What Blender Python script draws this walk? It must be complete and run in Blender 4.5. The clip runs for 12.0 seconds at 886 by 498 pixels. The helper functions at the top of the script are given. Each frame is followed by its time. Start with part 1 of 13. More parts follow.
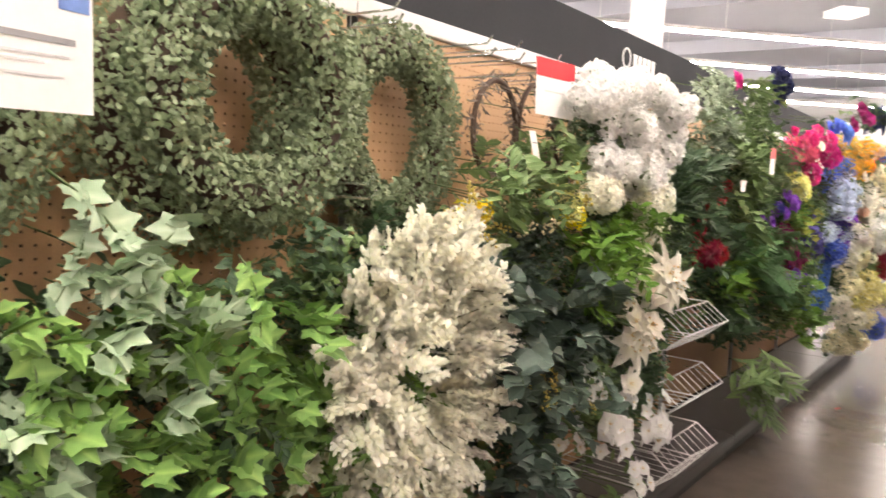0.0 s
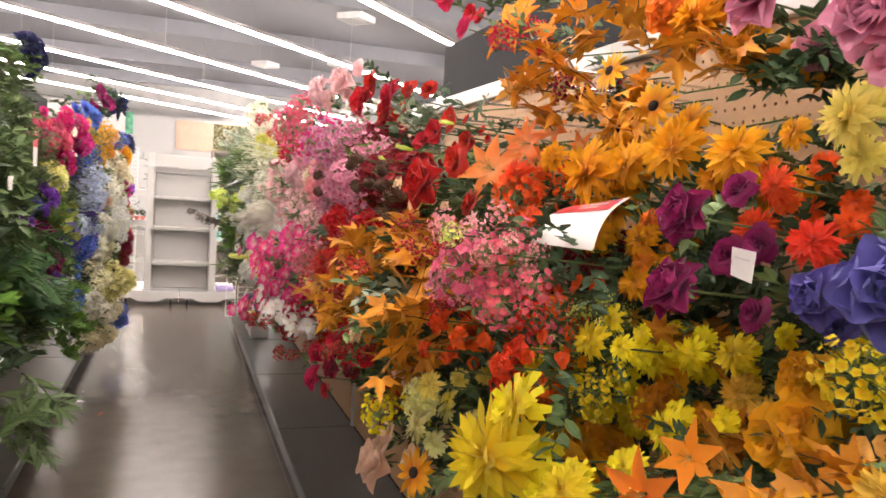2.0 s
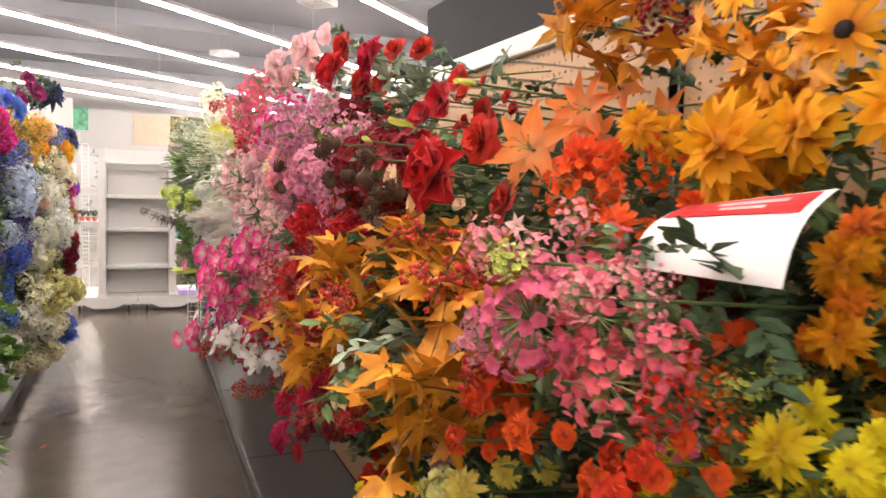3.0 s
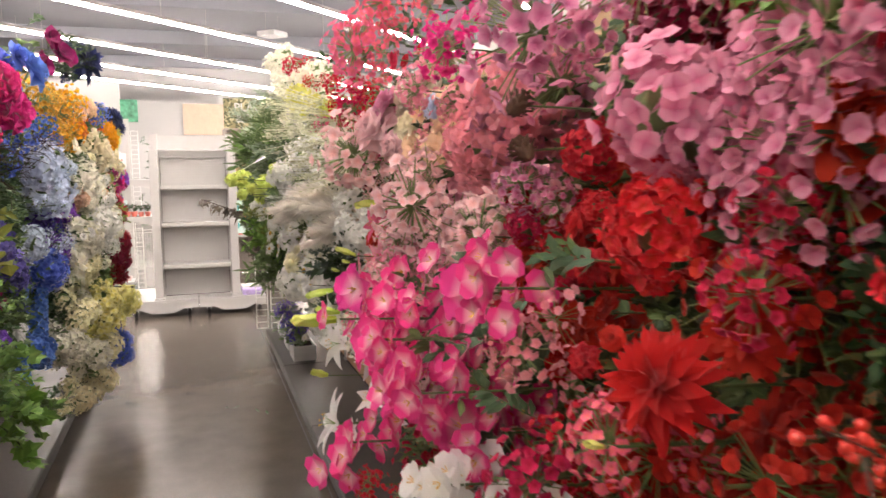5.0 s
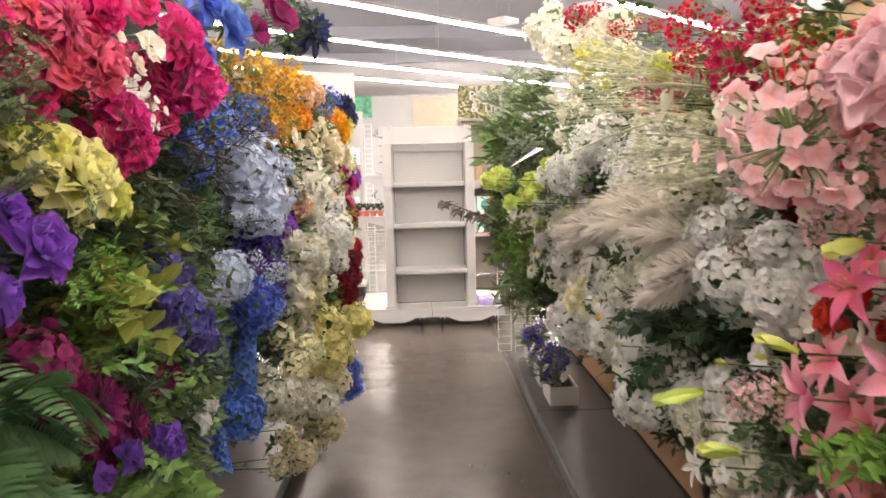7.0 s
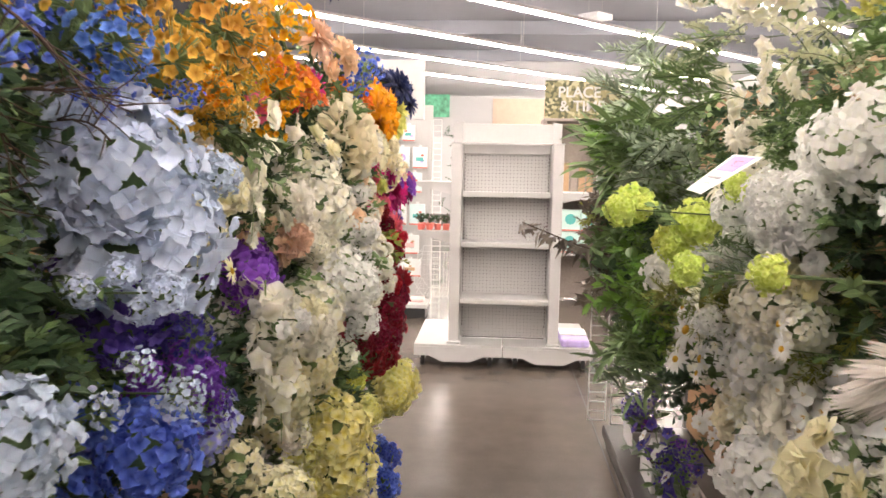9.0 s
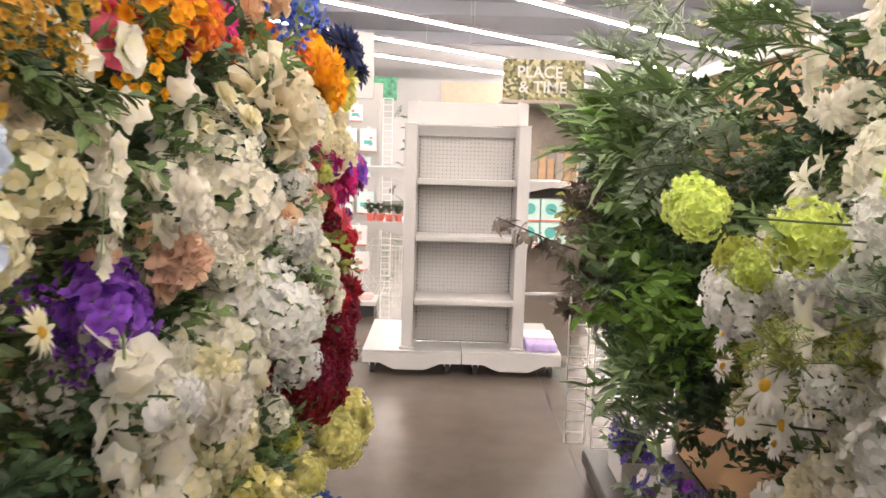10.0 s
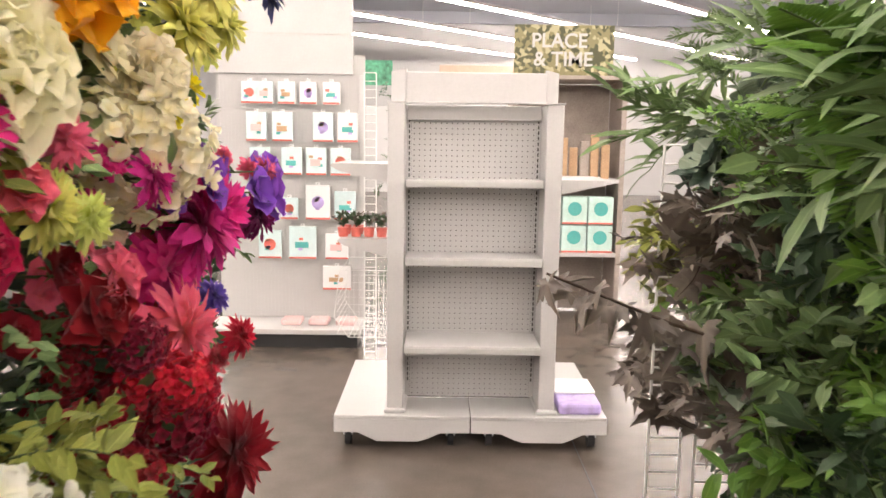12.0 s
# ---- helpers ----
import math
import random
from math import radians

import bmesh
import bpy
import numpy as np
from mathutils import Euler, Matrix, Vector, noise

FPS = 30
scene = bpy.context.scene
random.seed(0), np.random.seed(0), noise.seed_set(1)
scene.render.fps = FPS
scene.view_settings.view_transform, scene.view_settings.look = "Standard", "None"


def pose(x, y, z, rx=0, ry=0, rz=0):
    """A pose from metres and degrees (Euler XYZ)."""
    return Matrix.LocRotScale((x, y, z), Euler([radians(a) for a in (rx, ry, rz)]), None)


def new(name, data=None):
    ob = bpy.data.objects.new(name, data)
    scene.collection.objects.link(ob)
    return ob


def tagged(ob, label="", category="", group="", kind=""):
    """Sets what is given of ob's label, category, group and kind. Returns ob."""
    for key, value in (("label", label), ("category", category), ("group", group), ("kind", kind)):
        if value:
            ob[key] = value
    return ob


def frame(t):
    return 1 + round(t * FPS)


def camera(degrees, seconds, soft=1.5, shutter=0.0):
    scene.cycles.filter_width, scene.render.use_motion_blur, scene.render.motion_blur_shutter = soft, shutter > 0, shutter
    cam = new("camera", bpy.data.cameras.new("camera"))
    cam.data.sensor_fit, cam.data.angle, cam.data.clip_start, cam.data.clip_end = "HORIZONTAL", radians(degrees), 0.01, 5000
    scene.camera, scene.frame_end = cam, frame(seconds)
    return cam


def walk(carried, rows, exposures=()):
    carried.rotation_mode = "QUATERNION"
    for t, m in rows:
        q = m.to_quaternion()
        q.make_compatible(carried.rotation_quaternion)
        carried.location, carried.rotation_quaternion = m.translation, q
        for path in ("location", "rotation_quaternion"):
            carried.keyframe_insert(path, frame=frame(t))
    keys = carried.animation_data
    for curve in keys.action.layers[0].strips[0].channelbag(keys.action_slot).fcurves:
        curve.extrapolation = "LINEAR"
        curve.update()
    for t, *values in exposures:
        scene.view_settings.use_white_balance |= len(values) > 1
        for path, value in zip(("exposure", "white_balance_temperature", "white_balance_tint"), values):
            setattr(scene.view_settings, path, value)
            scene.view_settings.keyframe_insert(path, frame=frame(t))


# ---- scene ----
cam = camera(61.26, 12.0, soft=1.6, shutter=0.2)
PATH = [
    (0.0, 0.698, 0.180, 1.331, 84.63, -3.11, 37.52),
    (0.5, 0.565, 0.237, 1.332, 83.25, -3.09, 24.42),
    (1.0, 0.453, 0.370, 1.373, 84.27, -3.54, 10.12),
    (1.5, 0.358, 0.483, 1.386, 86.51, -3.66, -6.69),
    (2.0, 0.304, 0.675, 1.399, 86.31, -3.65, -19.38),
    (2.5, 0.379, 0.913, 1.406, 85.89, -3.05, -21.84),
    (3.0, 0.398, 1.149, 1.410, 85.47, -1.78, -21.80),
    (3.5, 0.353, 1.439, 1.406, 84.69, -0.41, -21.81),
    (3.7, 0.363, 1.549, 1.399, 84.20, 0.01, -21.50),
    (5.3, 0.348, 2.451, 1.372, 83.60, 1.08, -15.87),
    (5.5, 0.363, 2.567, 1.367, 83.13, 1.33, -12.52),
    (6.0, 0.384, 2.818, 1.385, 83.09, 1.16, -6.43),
    (6.5, 0.316, 3.093, 1.375, 82.81, 1.19, -3.88),
    (7.0, 0.278, 3.382, 1.400, 83.53, 1.42, -1.77),
    (7.5, 0.319, 3.667, 1.451, 84.57, 1.40, 1.55),
    (7.7, 0.307, 3.770, 1.438, 85.29, 1.62, 1.99),
    (9.3, 0.262, 4.733, 1.407, 83.22, -1.54, 3.97),
    (9.5, 0.245, 4.831, 1.391, 82.96, -1.64, 3.07),
    (10.0, 0.192, 5.147, 1.409, 82.71, -1.57, -0.06),
    (10.5, 0.264, 5.461, 1.400, 82.25, -1.07, -1.05),
    (11.0, 0.270, 5.796, 1.413, 82.15, -0.84, -1.30),
    (11.5, 0.182, 6.158, 1.427, 82.12, -0.79, -0.99),
    (12.0, 0.199, 6.463, 1.423, 81.73, -0.82, -0.11),
]
walk(cam, [(t, pose(x, y, z, rx, ry, rz)) for t, x, y, z, rx, ry, rz in PATH], exposures=((0.0, 0.5), (0.5, 0.4), (1.0, 0.15), (1.5, 0.0), (8.0, 0.0), (9.5, 0.08), (10.2, -0.06), (12.0, -0.08)))

# ---- world and light ----
world = bpy.data.worlds.new("world")
scene.world = world
world.use_nodes = True
world.node_tree.nodes["Background"].inputs[0].default_value = (0.55, 0.57, 0.6, 1)
world.node_tree.nodes["Background"].inputs[1].default_value = 0.02
scene.view_settings.exposure = 0.0
LAMP = 81.0


# ---- materials ----
def nodes_of(name):
    m = bpy.data.materials.new(name)
    m.use_nodes = True
    return m, m.node_tree, m.node_tree.nodes["Principled BSDF"]


def surface(name, colour, rough=0.6, metal=0.0, vary=0.12, scale=6.0, fine=90.0, bump=0.08, spec=0.5, coat=0.0):
    """A plain surface with stains at a large scale and grain at a small one."""
    m, tree, bsdf = nodes_of(name)
    n, l = tree.nodes, tree.links
    co = n.new("ShaderNodeTexCoord")
    big, small = n.new("ShaderNodeTexNoise"), n.new("ShaderNodeTexNoise")
    big.inputs["Scale"].default_value, big.inputs["Detail"].default_value = scale, 5
    small.inputs["Scale"].default_value, small.inputs["Detail"].default_value = fine, 3
    for t in (big, small):
        l.new(co.outputs["Object"], t.inputs["Vector"])
    add = n.new("ShaderNodeMath")
    add.operation = "ADD"
    l.new(big.outputs[0], add.inputs[0])
    l.new(small.outputs[0], add.inputs[1])
    half = n.new("ShaderNodeMath")
    half.operation, half.inputs[1].default_value = "MULTIPLY", 0.5
    l.new(add.outputs[0], half.inputs[0])
    ramp = n.new("ShaderNodeValToRGB")
    a, b = ramp.color_ramp.elements
    a.position, b.position = 0.3, 0.7
    a.color = (*[c * (1 - vary) for c in colour], 1)
    b.color = (*[min(1, c * (1 + vary)) for c in colour], 1)
    l.new(half.outputs[0], ramp.inputs[0])
    l.new(ramp.outputs[0], bsdf.inputs["Base Color"])
    rr = n.new("ShaderNodeMapRange")
    rr.inputs[3].default_value, rr.inputs[4].default_value = rough * 0.8, min(1, rough * 1.2)
    l.new(big.outputs[0], rr.inputs[0])
    l.new(rr.outputs[0], bsdf.inputs["Roughness"])
    bsdf.inputs["Metallic"].default_value = metal
    bsdf.inputs["Specular IOR Level"].default_value = spec
    bsdf.inputs["Coat Weight"].default_value = coat
    if bump:
        bp = n.new("ShaderNodeBump")
        bp.inputs["Strength"].default_value, bp.inputs["Distance"].default_value = bump, 0.003
        l.new(small.outputs[0], bp.inputs["Height"])
        l.new(bp.outputs[0], bsdf.inputs["Normal"])
    return m


def glow(name, colour, strength):
    m, tree, bsdf = nodes_of(name)
    bsdf.inputs["Base Color"].default_value = (*colour, 1)
    bsdf.inputs["Emission Color"].default_value = (*colour, 1)
    bsdf.inputs["Emission Strength"].default_value = strength
    return m


def concrete_floor():
    """Polished concrete: blotches, fine aggregate, uneven gloss."""
    m, tree, bsdf = nodes_of("polished_concrete")
    n, l = tree.nodes, tree.links
    co = n.new("ShaderNodeTexCoord")
    t1, t2, t3 = (n.new("ShaderNodeTexNoise") for _ in range(3))
    for t, s, d in ((t1, 0.7, 6), (t2, 7.0, 6), (t3, 160.0, 2)):
        t.inputs["Scale"].default_value, t.inputs["Detail"].default_value = s, d
        l.new(co.outputs["Object"], t.inputs["Vector"])
    ramp = n.new("ShaderNodeValToRGB")
    a, b = ramp.color_ramp.elements
    a.position, a.color = 0.32, (0.088, 0.072, 0.058, 1)
    b.position, b.color = 0.70, (0.142, 0.118, 0.098, 1)
    mix = n.new("ShaderNodeMix")
    mix.data_type, mix.inputs[0].default_value = "FLOAT", 0.4
    l.new(t1.outputs[0], mix.inputs[2])
    l.new(t2.outputs[0], mix.inputs[3])
    l.new(mix.outputs[0], ramp.inputs[0])
    speck = n.new("ShaderNodeMix")
    speck.data_type, speck.blend_type, speck.inputs[0].default_value = "RGBA", "OVERLAY", 0.3
    l.new(ramp.outputs[0], speck.inputs[6])
    l.new(t3.outputs[0], speck.inputs[7])
    l.new(speck.outputs[2], bsdf.inputs["Base Color"])
    rr = n.new("ShaderNodeMapRange")
    rr.inputs[3].default_value, rr.inputs[4].default_value = 0.20, 0.30
    l.new(t1.outputs[0], rr.inputs[0])
    l.new(rr.outputs[0], bsdf.inputs["Roughness"])
    bp = n.new("ShaderNodeBump")
    bp.inputs["Strength"].default_value, bp.inputs["Distance"].default_value = 0.02, 0.0005
    l.new(t3.outputs[0], bp.inputs["Height"])
    l.new(bp.outputs[0], bsdf.inputs["Normal"])
    return m


FLOOR = concrete_floor()
WHITE = surface("white_powder_coat", (0.55, 0.54, 0.53), 0.38, vary=0.05, bump=0.03)
WALL = surface("white_wall_paint", (0.48, 0.48, 0.48), 0.7, vary=0.06, scale=0.6)
DECK = surface("charcoal_metal_deck", (0.062, 0.057, 0.053), 0.36, vary=0.3, scale=3, bump=0.05)
KICK = surface("black_kick_plate", (0.02, 0.02, 0.02), 0.45)
PEG = surface("tan_hardboard", (0.45, 0.275, 0.14), 0.55, vary=0.12, scale=4, fine=220)
# Near-black that stands in for the shade inside peg holes and rack slots
HOLE_SHADE = surface("hole_shadow_board", (0.03, 0.024, 0.02), 0.9)
RAIL = surface("pale_grey_rail", (0.52, 0.52, 0.50), 0.35, vary=0.05)
SLATE = surface("slate_grey_sign_band", (0.028, 0.029, 0.032), 0.85, vary=0.1, spec=0.15)
CEIL = surface("grey_roof_deck", (0.28, 0.29, 0.325), 0.8, vary=0.1, scale=0.8)
STEEL = surface("grey_painted_steel", (0.5, 0.5, 0.51), 0.5, 0.2)
WIRE = surface("white_coated_wire", (0.75, 0.75, 0.73), 0.35, vary=0.05)
CHROME = surface("zinc_peg_hook", (0.7, 0.7, 0.7), 0.25, 0.9, vary=0.05)
RUBBER = surface("black_rubber", (0.02, 0.02, 0.022), 0.55)
TUBE = glow("led_tube", (1.0, 0.873, 0.792), LAMP)


# ---- mesh helpers ----
def put_mesh(name, bm, material, parent=None, label="", smooth=False):
    me = bpy.data.meshes.new(name)
    bm.to_mesh(me)
    bm.free()
    if smooth:
        for p in me.polygons:
            p.use_smooth = True
    for mm in (material if isinstance(material, (list, tuple)) else [material]):
        me.materials.append(mm)
    ob = new(name, me)
    if parent:
        ob.parent = parent
    if label:
        ob["label"] = label
    return ob


def part(name, bm, material, parent, label="", smooth=False):
    return put_mesh(name, bm, material, parent, label, smooth)


def shared(name, me, parent, m, label=""):
    ob = new(name, me)
    ob.parent = parent
    ob.matrix_basis = m
    if label:
        ob["label"] = label
    return ob


def box(x0, y0, z0, x1, y1, z1, bevel=0.0, bm=None):
    own = bmesh.new()
    bmesh.ops.create_cube(own, size=1)
    bmesh.ops.transform(own, matrix=Matrix.LocRotScale(((x0 + x1) / 2, (y0 + y1) / 2, (z0 + z1) / 2), None, (x1 - x0, y1 - y0, z1 - z0)), verts=own.verts)
    if bevel:
        bmesh.ops.bevel(own, geom=own.edges[:], offset=bevel, segments=2, affect="EDGES", profile=0.5)
    if bm is None:
        return own
    join(bm, own)
    return bm


def join(bm, other, m=None):
    if m is not None:
        bmesh.ops.transform(other, matrix=m, verts=other.verts)
    me = bpy.data.meshes.new("tmp")
    other.to_mesh(me)
    other.free()
    bm.from_mesh(me)
    bpy.data.meshes.remove(me)
    return bm


def extruded(outline, depth, plane="xz"):
    """A closed outline, extruded along the axis across its plane."""
    bm = bmesh.new()
    at = {"xz": lambda a, b: (a, 0, b), "yz": lambda a, b: (0, a, b), "xy": lambda a, b: (a, b, 0)}[plane]
    way = {"xz": (0, depth, 0), "yz": (depth, 0, 0), "xy": (0, 0, depth)}[plane]
    f = bm.faces.new([bm.verts.new(at(a, b)) for a, b in outline])
    r = bmesh.ops.extrude_face_region(bm, geom=[f])
    bmesh.ops.translate(bm, vec=way, verts=[v for v in r["geom"] if isinstance(v, bmesh.types.BMVert)])
    bmesh.ops.recalc_face_normals(bm, faces=bm.faces[:])
    return bm


def tube(points, radius, sides=6, bm=None, taper=1.0):
    """A round bar through points."""
    own = bm or bmesh.new()
    pts = [Vector(p) for p in points]
    rings = []
    for i, p in enumerate(pts):
        d = (pts[min(i + 1, len(pts) - 1)] - pts[max(i - 1, 0)]).normalized()
        u = d.orthogonal().normalized()
        w = d.cross(u)
        r = radius * (1 + (taper - 1) * i / max(1, len(pts) - 1))
        rings.append([own.verts.new(p + r * (math.cos(a) * u + math.sin(a) * w)) for a in (2 * math.pi * k / sides for k in range(sides))])
    for a, b in zip(rings, rings[1:]):
        # keep neighbouring rings from twisting
        k0 = min(range(sides), key=lambda k: (b[k].co - a[0].co).length)
        b = b[k0:] + b[:k0]
        if (b[1].co - a[1].co).length > (b[-1].co - a[1].co).length:
            b = [b[0]] + b[1:][::-1]
        for k in range(sides):
            own.faces.new((a[k], a[(k + 1) % sides], b[(k + 1) % sides], b[k]))
        rings[rings.index(next(r for r in rings if set(r) == set(b)))] = b
    own.faces.new(rings[0][::-1])
    own.faces.new(rings[-1])
    return own


def pegboard(w, h, thick=0.005, pitch=0.0254, r=0.0034):
    """A board in the xz plane, its face at y = 0 towards -y, with real holes."""
    nx, nz = round(w / pitch), round(h / pitch)
    px, pz = w / nx, h / nz
    verts, faces = [], []
    ring = [(math.cos(a) * r, math.sin(a) * r) for a in (math.pi / 4 * k + math.pi / 8 for k in range(8))]
    grid = {}

    def corner(i, k):
        if (i, k) not in grid:
            grid[i, k] = len(verts)
            verts.append((i * px, 0, k * pz))
        return grid[i, k]

    for i in range(nx):
        for k in range(nz):
            cx, cz = (i + 0.5) * px, (k + 0.5) * pz
            c = [corner(i + 1, k), corner(i + 1, k + 1), corner(i, k + 1), corner(i, k)]
            o = len(verts)
            verts.extend((cx + a, 0, cz + b) for a, b in ring)
            verts.extend((cx + a, thick, cz + b) for a, b in ring)
            # ring index 0,1 look to +x+z; corners to match
            faces += [(c[1], o + 1, o + 0), (c[1], c[2], o + 2, o + 1), (c[2], o + 3, o + 2), (c[2], c[3], o + 4, o + 3), (c[3], o + 5, o + 4), (c[3], c[0], o + 6, o + 5), (c[0], o + 7, o + 6), (c[0], c[1], o + 0, o + 7)]
            faces += [(o + j, o + (j + 1) % 8, o + 8 + (j + 1) % 8, o + 8 + j) for j in range(8)]
    me = bpy.data.meshes.new("pegboard")
    me.from_pydata(verts, [], faces)
    me.update()
    return me


def structure(name, bm, material, label="", category=""):
    return tagged(put_mesh(name, bm, material), label, category, kind="structure")


# ---- the hall ----
structure("floor", box(-18, -14, -0.1, 18, 34, 0.0), FLOOR, "polished brown-grey concrete shop floor with soft reflections", "floor")
structure("ceiling", box(-18, -14, 5.3, 18, 34, 5.4), CEIL, "grey painted steel roof deck over the shop", "ceiling")
structure("wall_north", box(-18, 31.0, 0, 18, 31.2, 5.3), WALL, "white painted far wall of the shop", "wall")
structure("wall_south", box(-18, -14.2, 0, 18, -14, 5.3), WALL, "white painted wall", "wall")
structure("wall_west", box(-18.2, -14, 0, -18, 34, 5.3), WALL, "white painted wall", "wall")
structure("wall_east", box(18, -14, 0, 18.2, 34, 5.3), WALL, "white painted wall", "wall")


def strip_lamp(offset, s0, s1, z=4.0):
    """A long row of tubes that runs diagonally, along x = s, y = offset + s."""
    a, b = Vector((s0, offset + s0, z)), Vector((s1, offset + s1, z))
    root = tagged(new("strip_light"), "long white LED strip light hung on thin rods", "ceiling light", "strip lights")
    root.matrix_basis = Matrix.Translation((a + b) / 2) @ Matrix.Rotation(math.pi / 4, 4, "Z")
    half = (b - a).length / 2
    part("housing", box(-half, -0.05, 0.0, half, 0.05, 0.06, 0.008), WHITE, root)
    n = max(1, round(half * 2 / 2.44))
    for i in range(n):
        x0 = -half + 2 * half * i / n
        part("tube", box(x0 + 0.01, -0.035, -0.045, x0 + 2 * half / n - 0.01, 0.035, -0.002, 0.012), TUBE, root, "glowing white tube")
    for i in range(0, n + 1, 2):
        x = -half + 0.02 + (2 * half - 0.04) * i / max(1, n)
        part("rod", tube([(x, 0, 0.06), (x, 0, 1.28)], 0.006, 5), STEEL, root)


for off, s0, s1 in ((-8, -8, 14), (-4, -10, 14), (0, -12, 14), (4.1, -15, 12), (8.1, -17, 12), (12.4, -17, 12), (16.5, -17, 13.5), (20.5, -17, 9.7), (24.1, -17, 6.2), (27.4, -17, 3.0)):
    strip_lamp(off, s0, s1)
for i in range(9):
    structure("ceiling_beam", box(-18, -10 + 5 * i, 4.95, 18, -9.88 + 5 * i, 5.3), CEIL, "grey steel roof joist", "beam")

# ---- gondolas along the aisle ----
R_FRONT, R_BACK, L_FRONT, L_BACK = 0.85, 1.26, -0.32, -0.72
TOP = 1.76


def gondola_section(side, y0, y1, holes):
    """One bay: base deck, kick plate, back board, uprights and top rail. side: 1 right, -1 left."""
    front, back = (R_FRONT, R_BACK) if side > 0 else (L_FRONT, L_BACK)
    root = tagged(new("shelf_bay"), "shelf bay with charcoal base deck and tan pegboard back", "shelf bay", "shelf bays of the flower aisle")
    root.matrix_basis = Matrix.Translation((back, (y0 + y1) / 2, 0))
    w = (y1 - y0) / 2
    d = front - back
    lo, hi = min(0, d), max(0, d)
    part("deck", box(lo, -w + 0.002, 0.095, hi, w - 0.002, 0.125, 0.004), DECK, root)
    part("kick_plate", box(lo + 0.02, -w + 0.004, 0.0, hi - 0.03, w - 0.004, 0.094), KICK, root)
    part("deck_lip", box(d - 0.003 * side, -w + 0.003, 0.07, d + 0.004 * side, w - 0.003, 0.118, 0.001) if side > 0 else box(d - 0.004, -w + 0.003, 0.07, d + 0.003, w - 0.003, 0.118, 0.001), DECK, root)
    if holes:
        me = pegboard(2 * w - 0.032, TOP - 0.16)
        me.materials.append(PEG)
        ob = new("pegboard", me)
        ob.parent = root
        ob.matrix_basis = Matrix.Translation((0.0, side * (w - 0.016), 0.14)) @ Matrix.Rotation(-side * math.pi / 2, 4, "Z")
    else:
        part("back_board", box(-0.002, -w + 0.03, 0.14, 0.003, w - 0.03, TOP - 0.02), PEG, root)
    # dark sheet behind the board, coloured as the shade seen through its holes
    part("backing", box(0.012 if side > 0 else -0.02, -w, 0.1, 0.02 if side > 0 else -0.012, w, TOP - 0.02), HOLE_SHADE, root)
    for e in (-1, 1):
        part("upright", box(-0.012, e * w - 0.015, 0.126, 0.012, e * w + 0.013, TOP - 0.022, 0.002), RAIL, root)
    part("top_rail", box(-0.02, -w, TOP - 0.02, 0.02, w, TOP + 0.03, 0.004), RAIL, root)


BAY = 1.22
for k in range(7):
    gondola_section(1, -0.22 + BAY * k, -0.22 + BAY * (k + 1), k in (1, 2))
for k in range(7):
    gondola_section(-1, -0.84 + BAY * k, -0.84 + BAY * (k + 1), k in (0, 1, 2, 3))
structure("sign_band", box(1.30, -0.2, 1.80, 1.355, 3.6, 2.02, 0.004), SLATE, "slate grey sign band along the top of the shelves", "sign band")
structure("sign_band", box(-0.80, -0.84, 1.80, -0.745, 7.65, 2.02, 0.004), SLATE, "slate grey sign band along the top of the shelves", "sign band")


# ---- white mobile rack at the end of the aisle ----
RX, RY = 0.35, 10.0


def slot_strip(x, z0, z1, y):
    bm = bmesh.new()
    z = z0
    while z < z1:
        box(x - 0.003, y - 0.002, z, x + 0.003, y, z + 0.016, 0, bm)
        z += 0.0254
    return bm


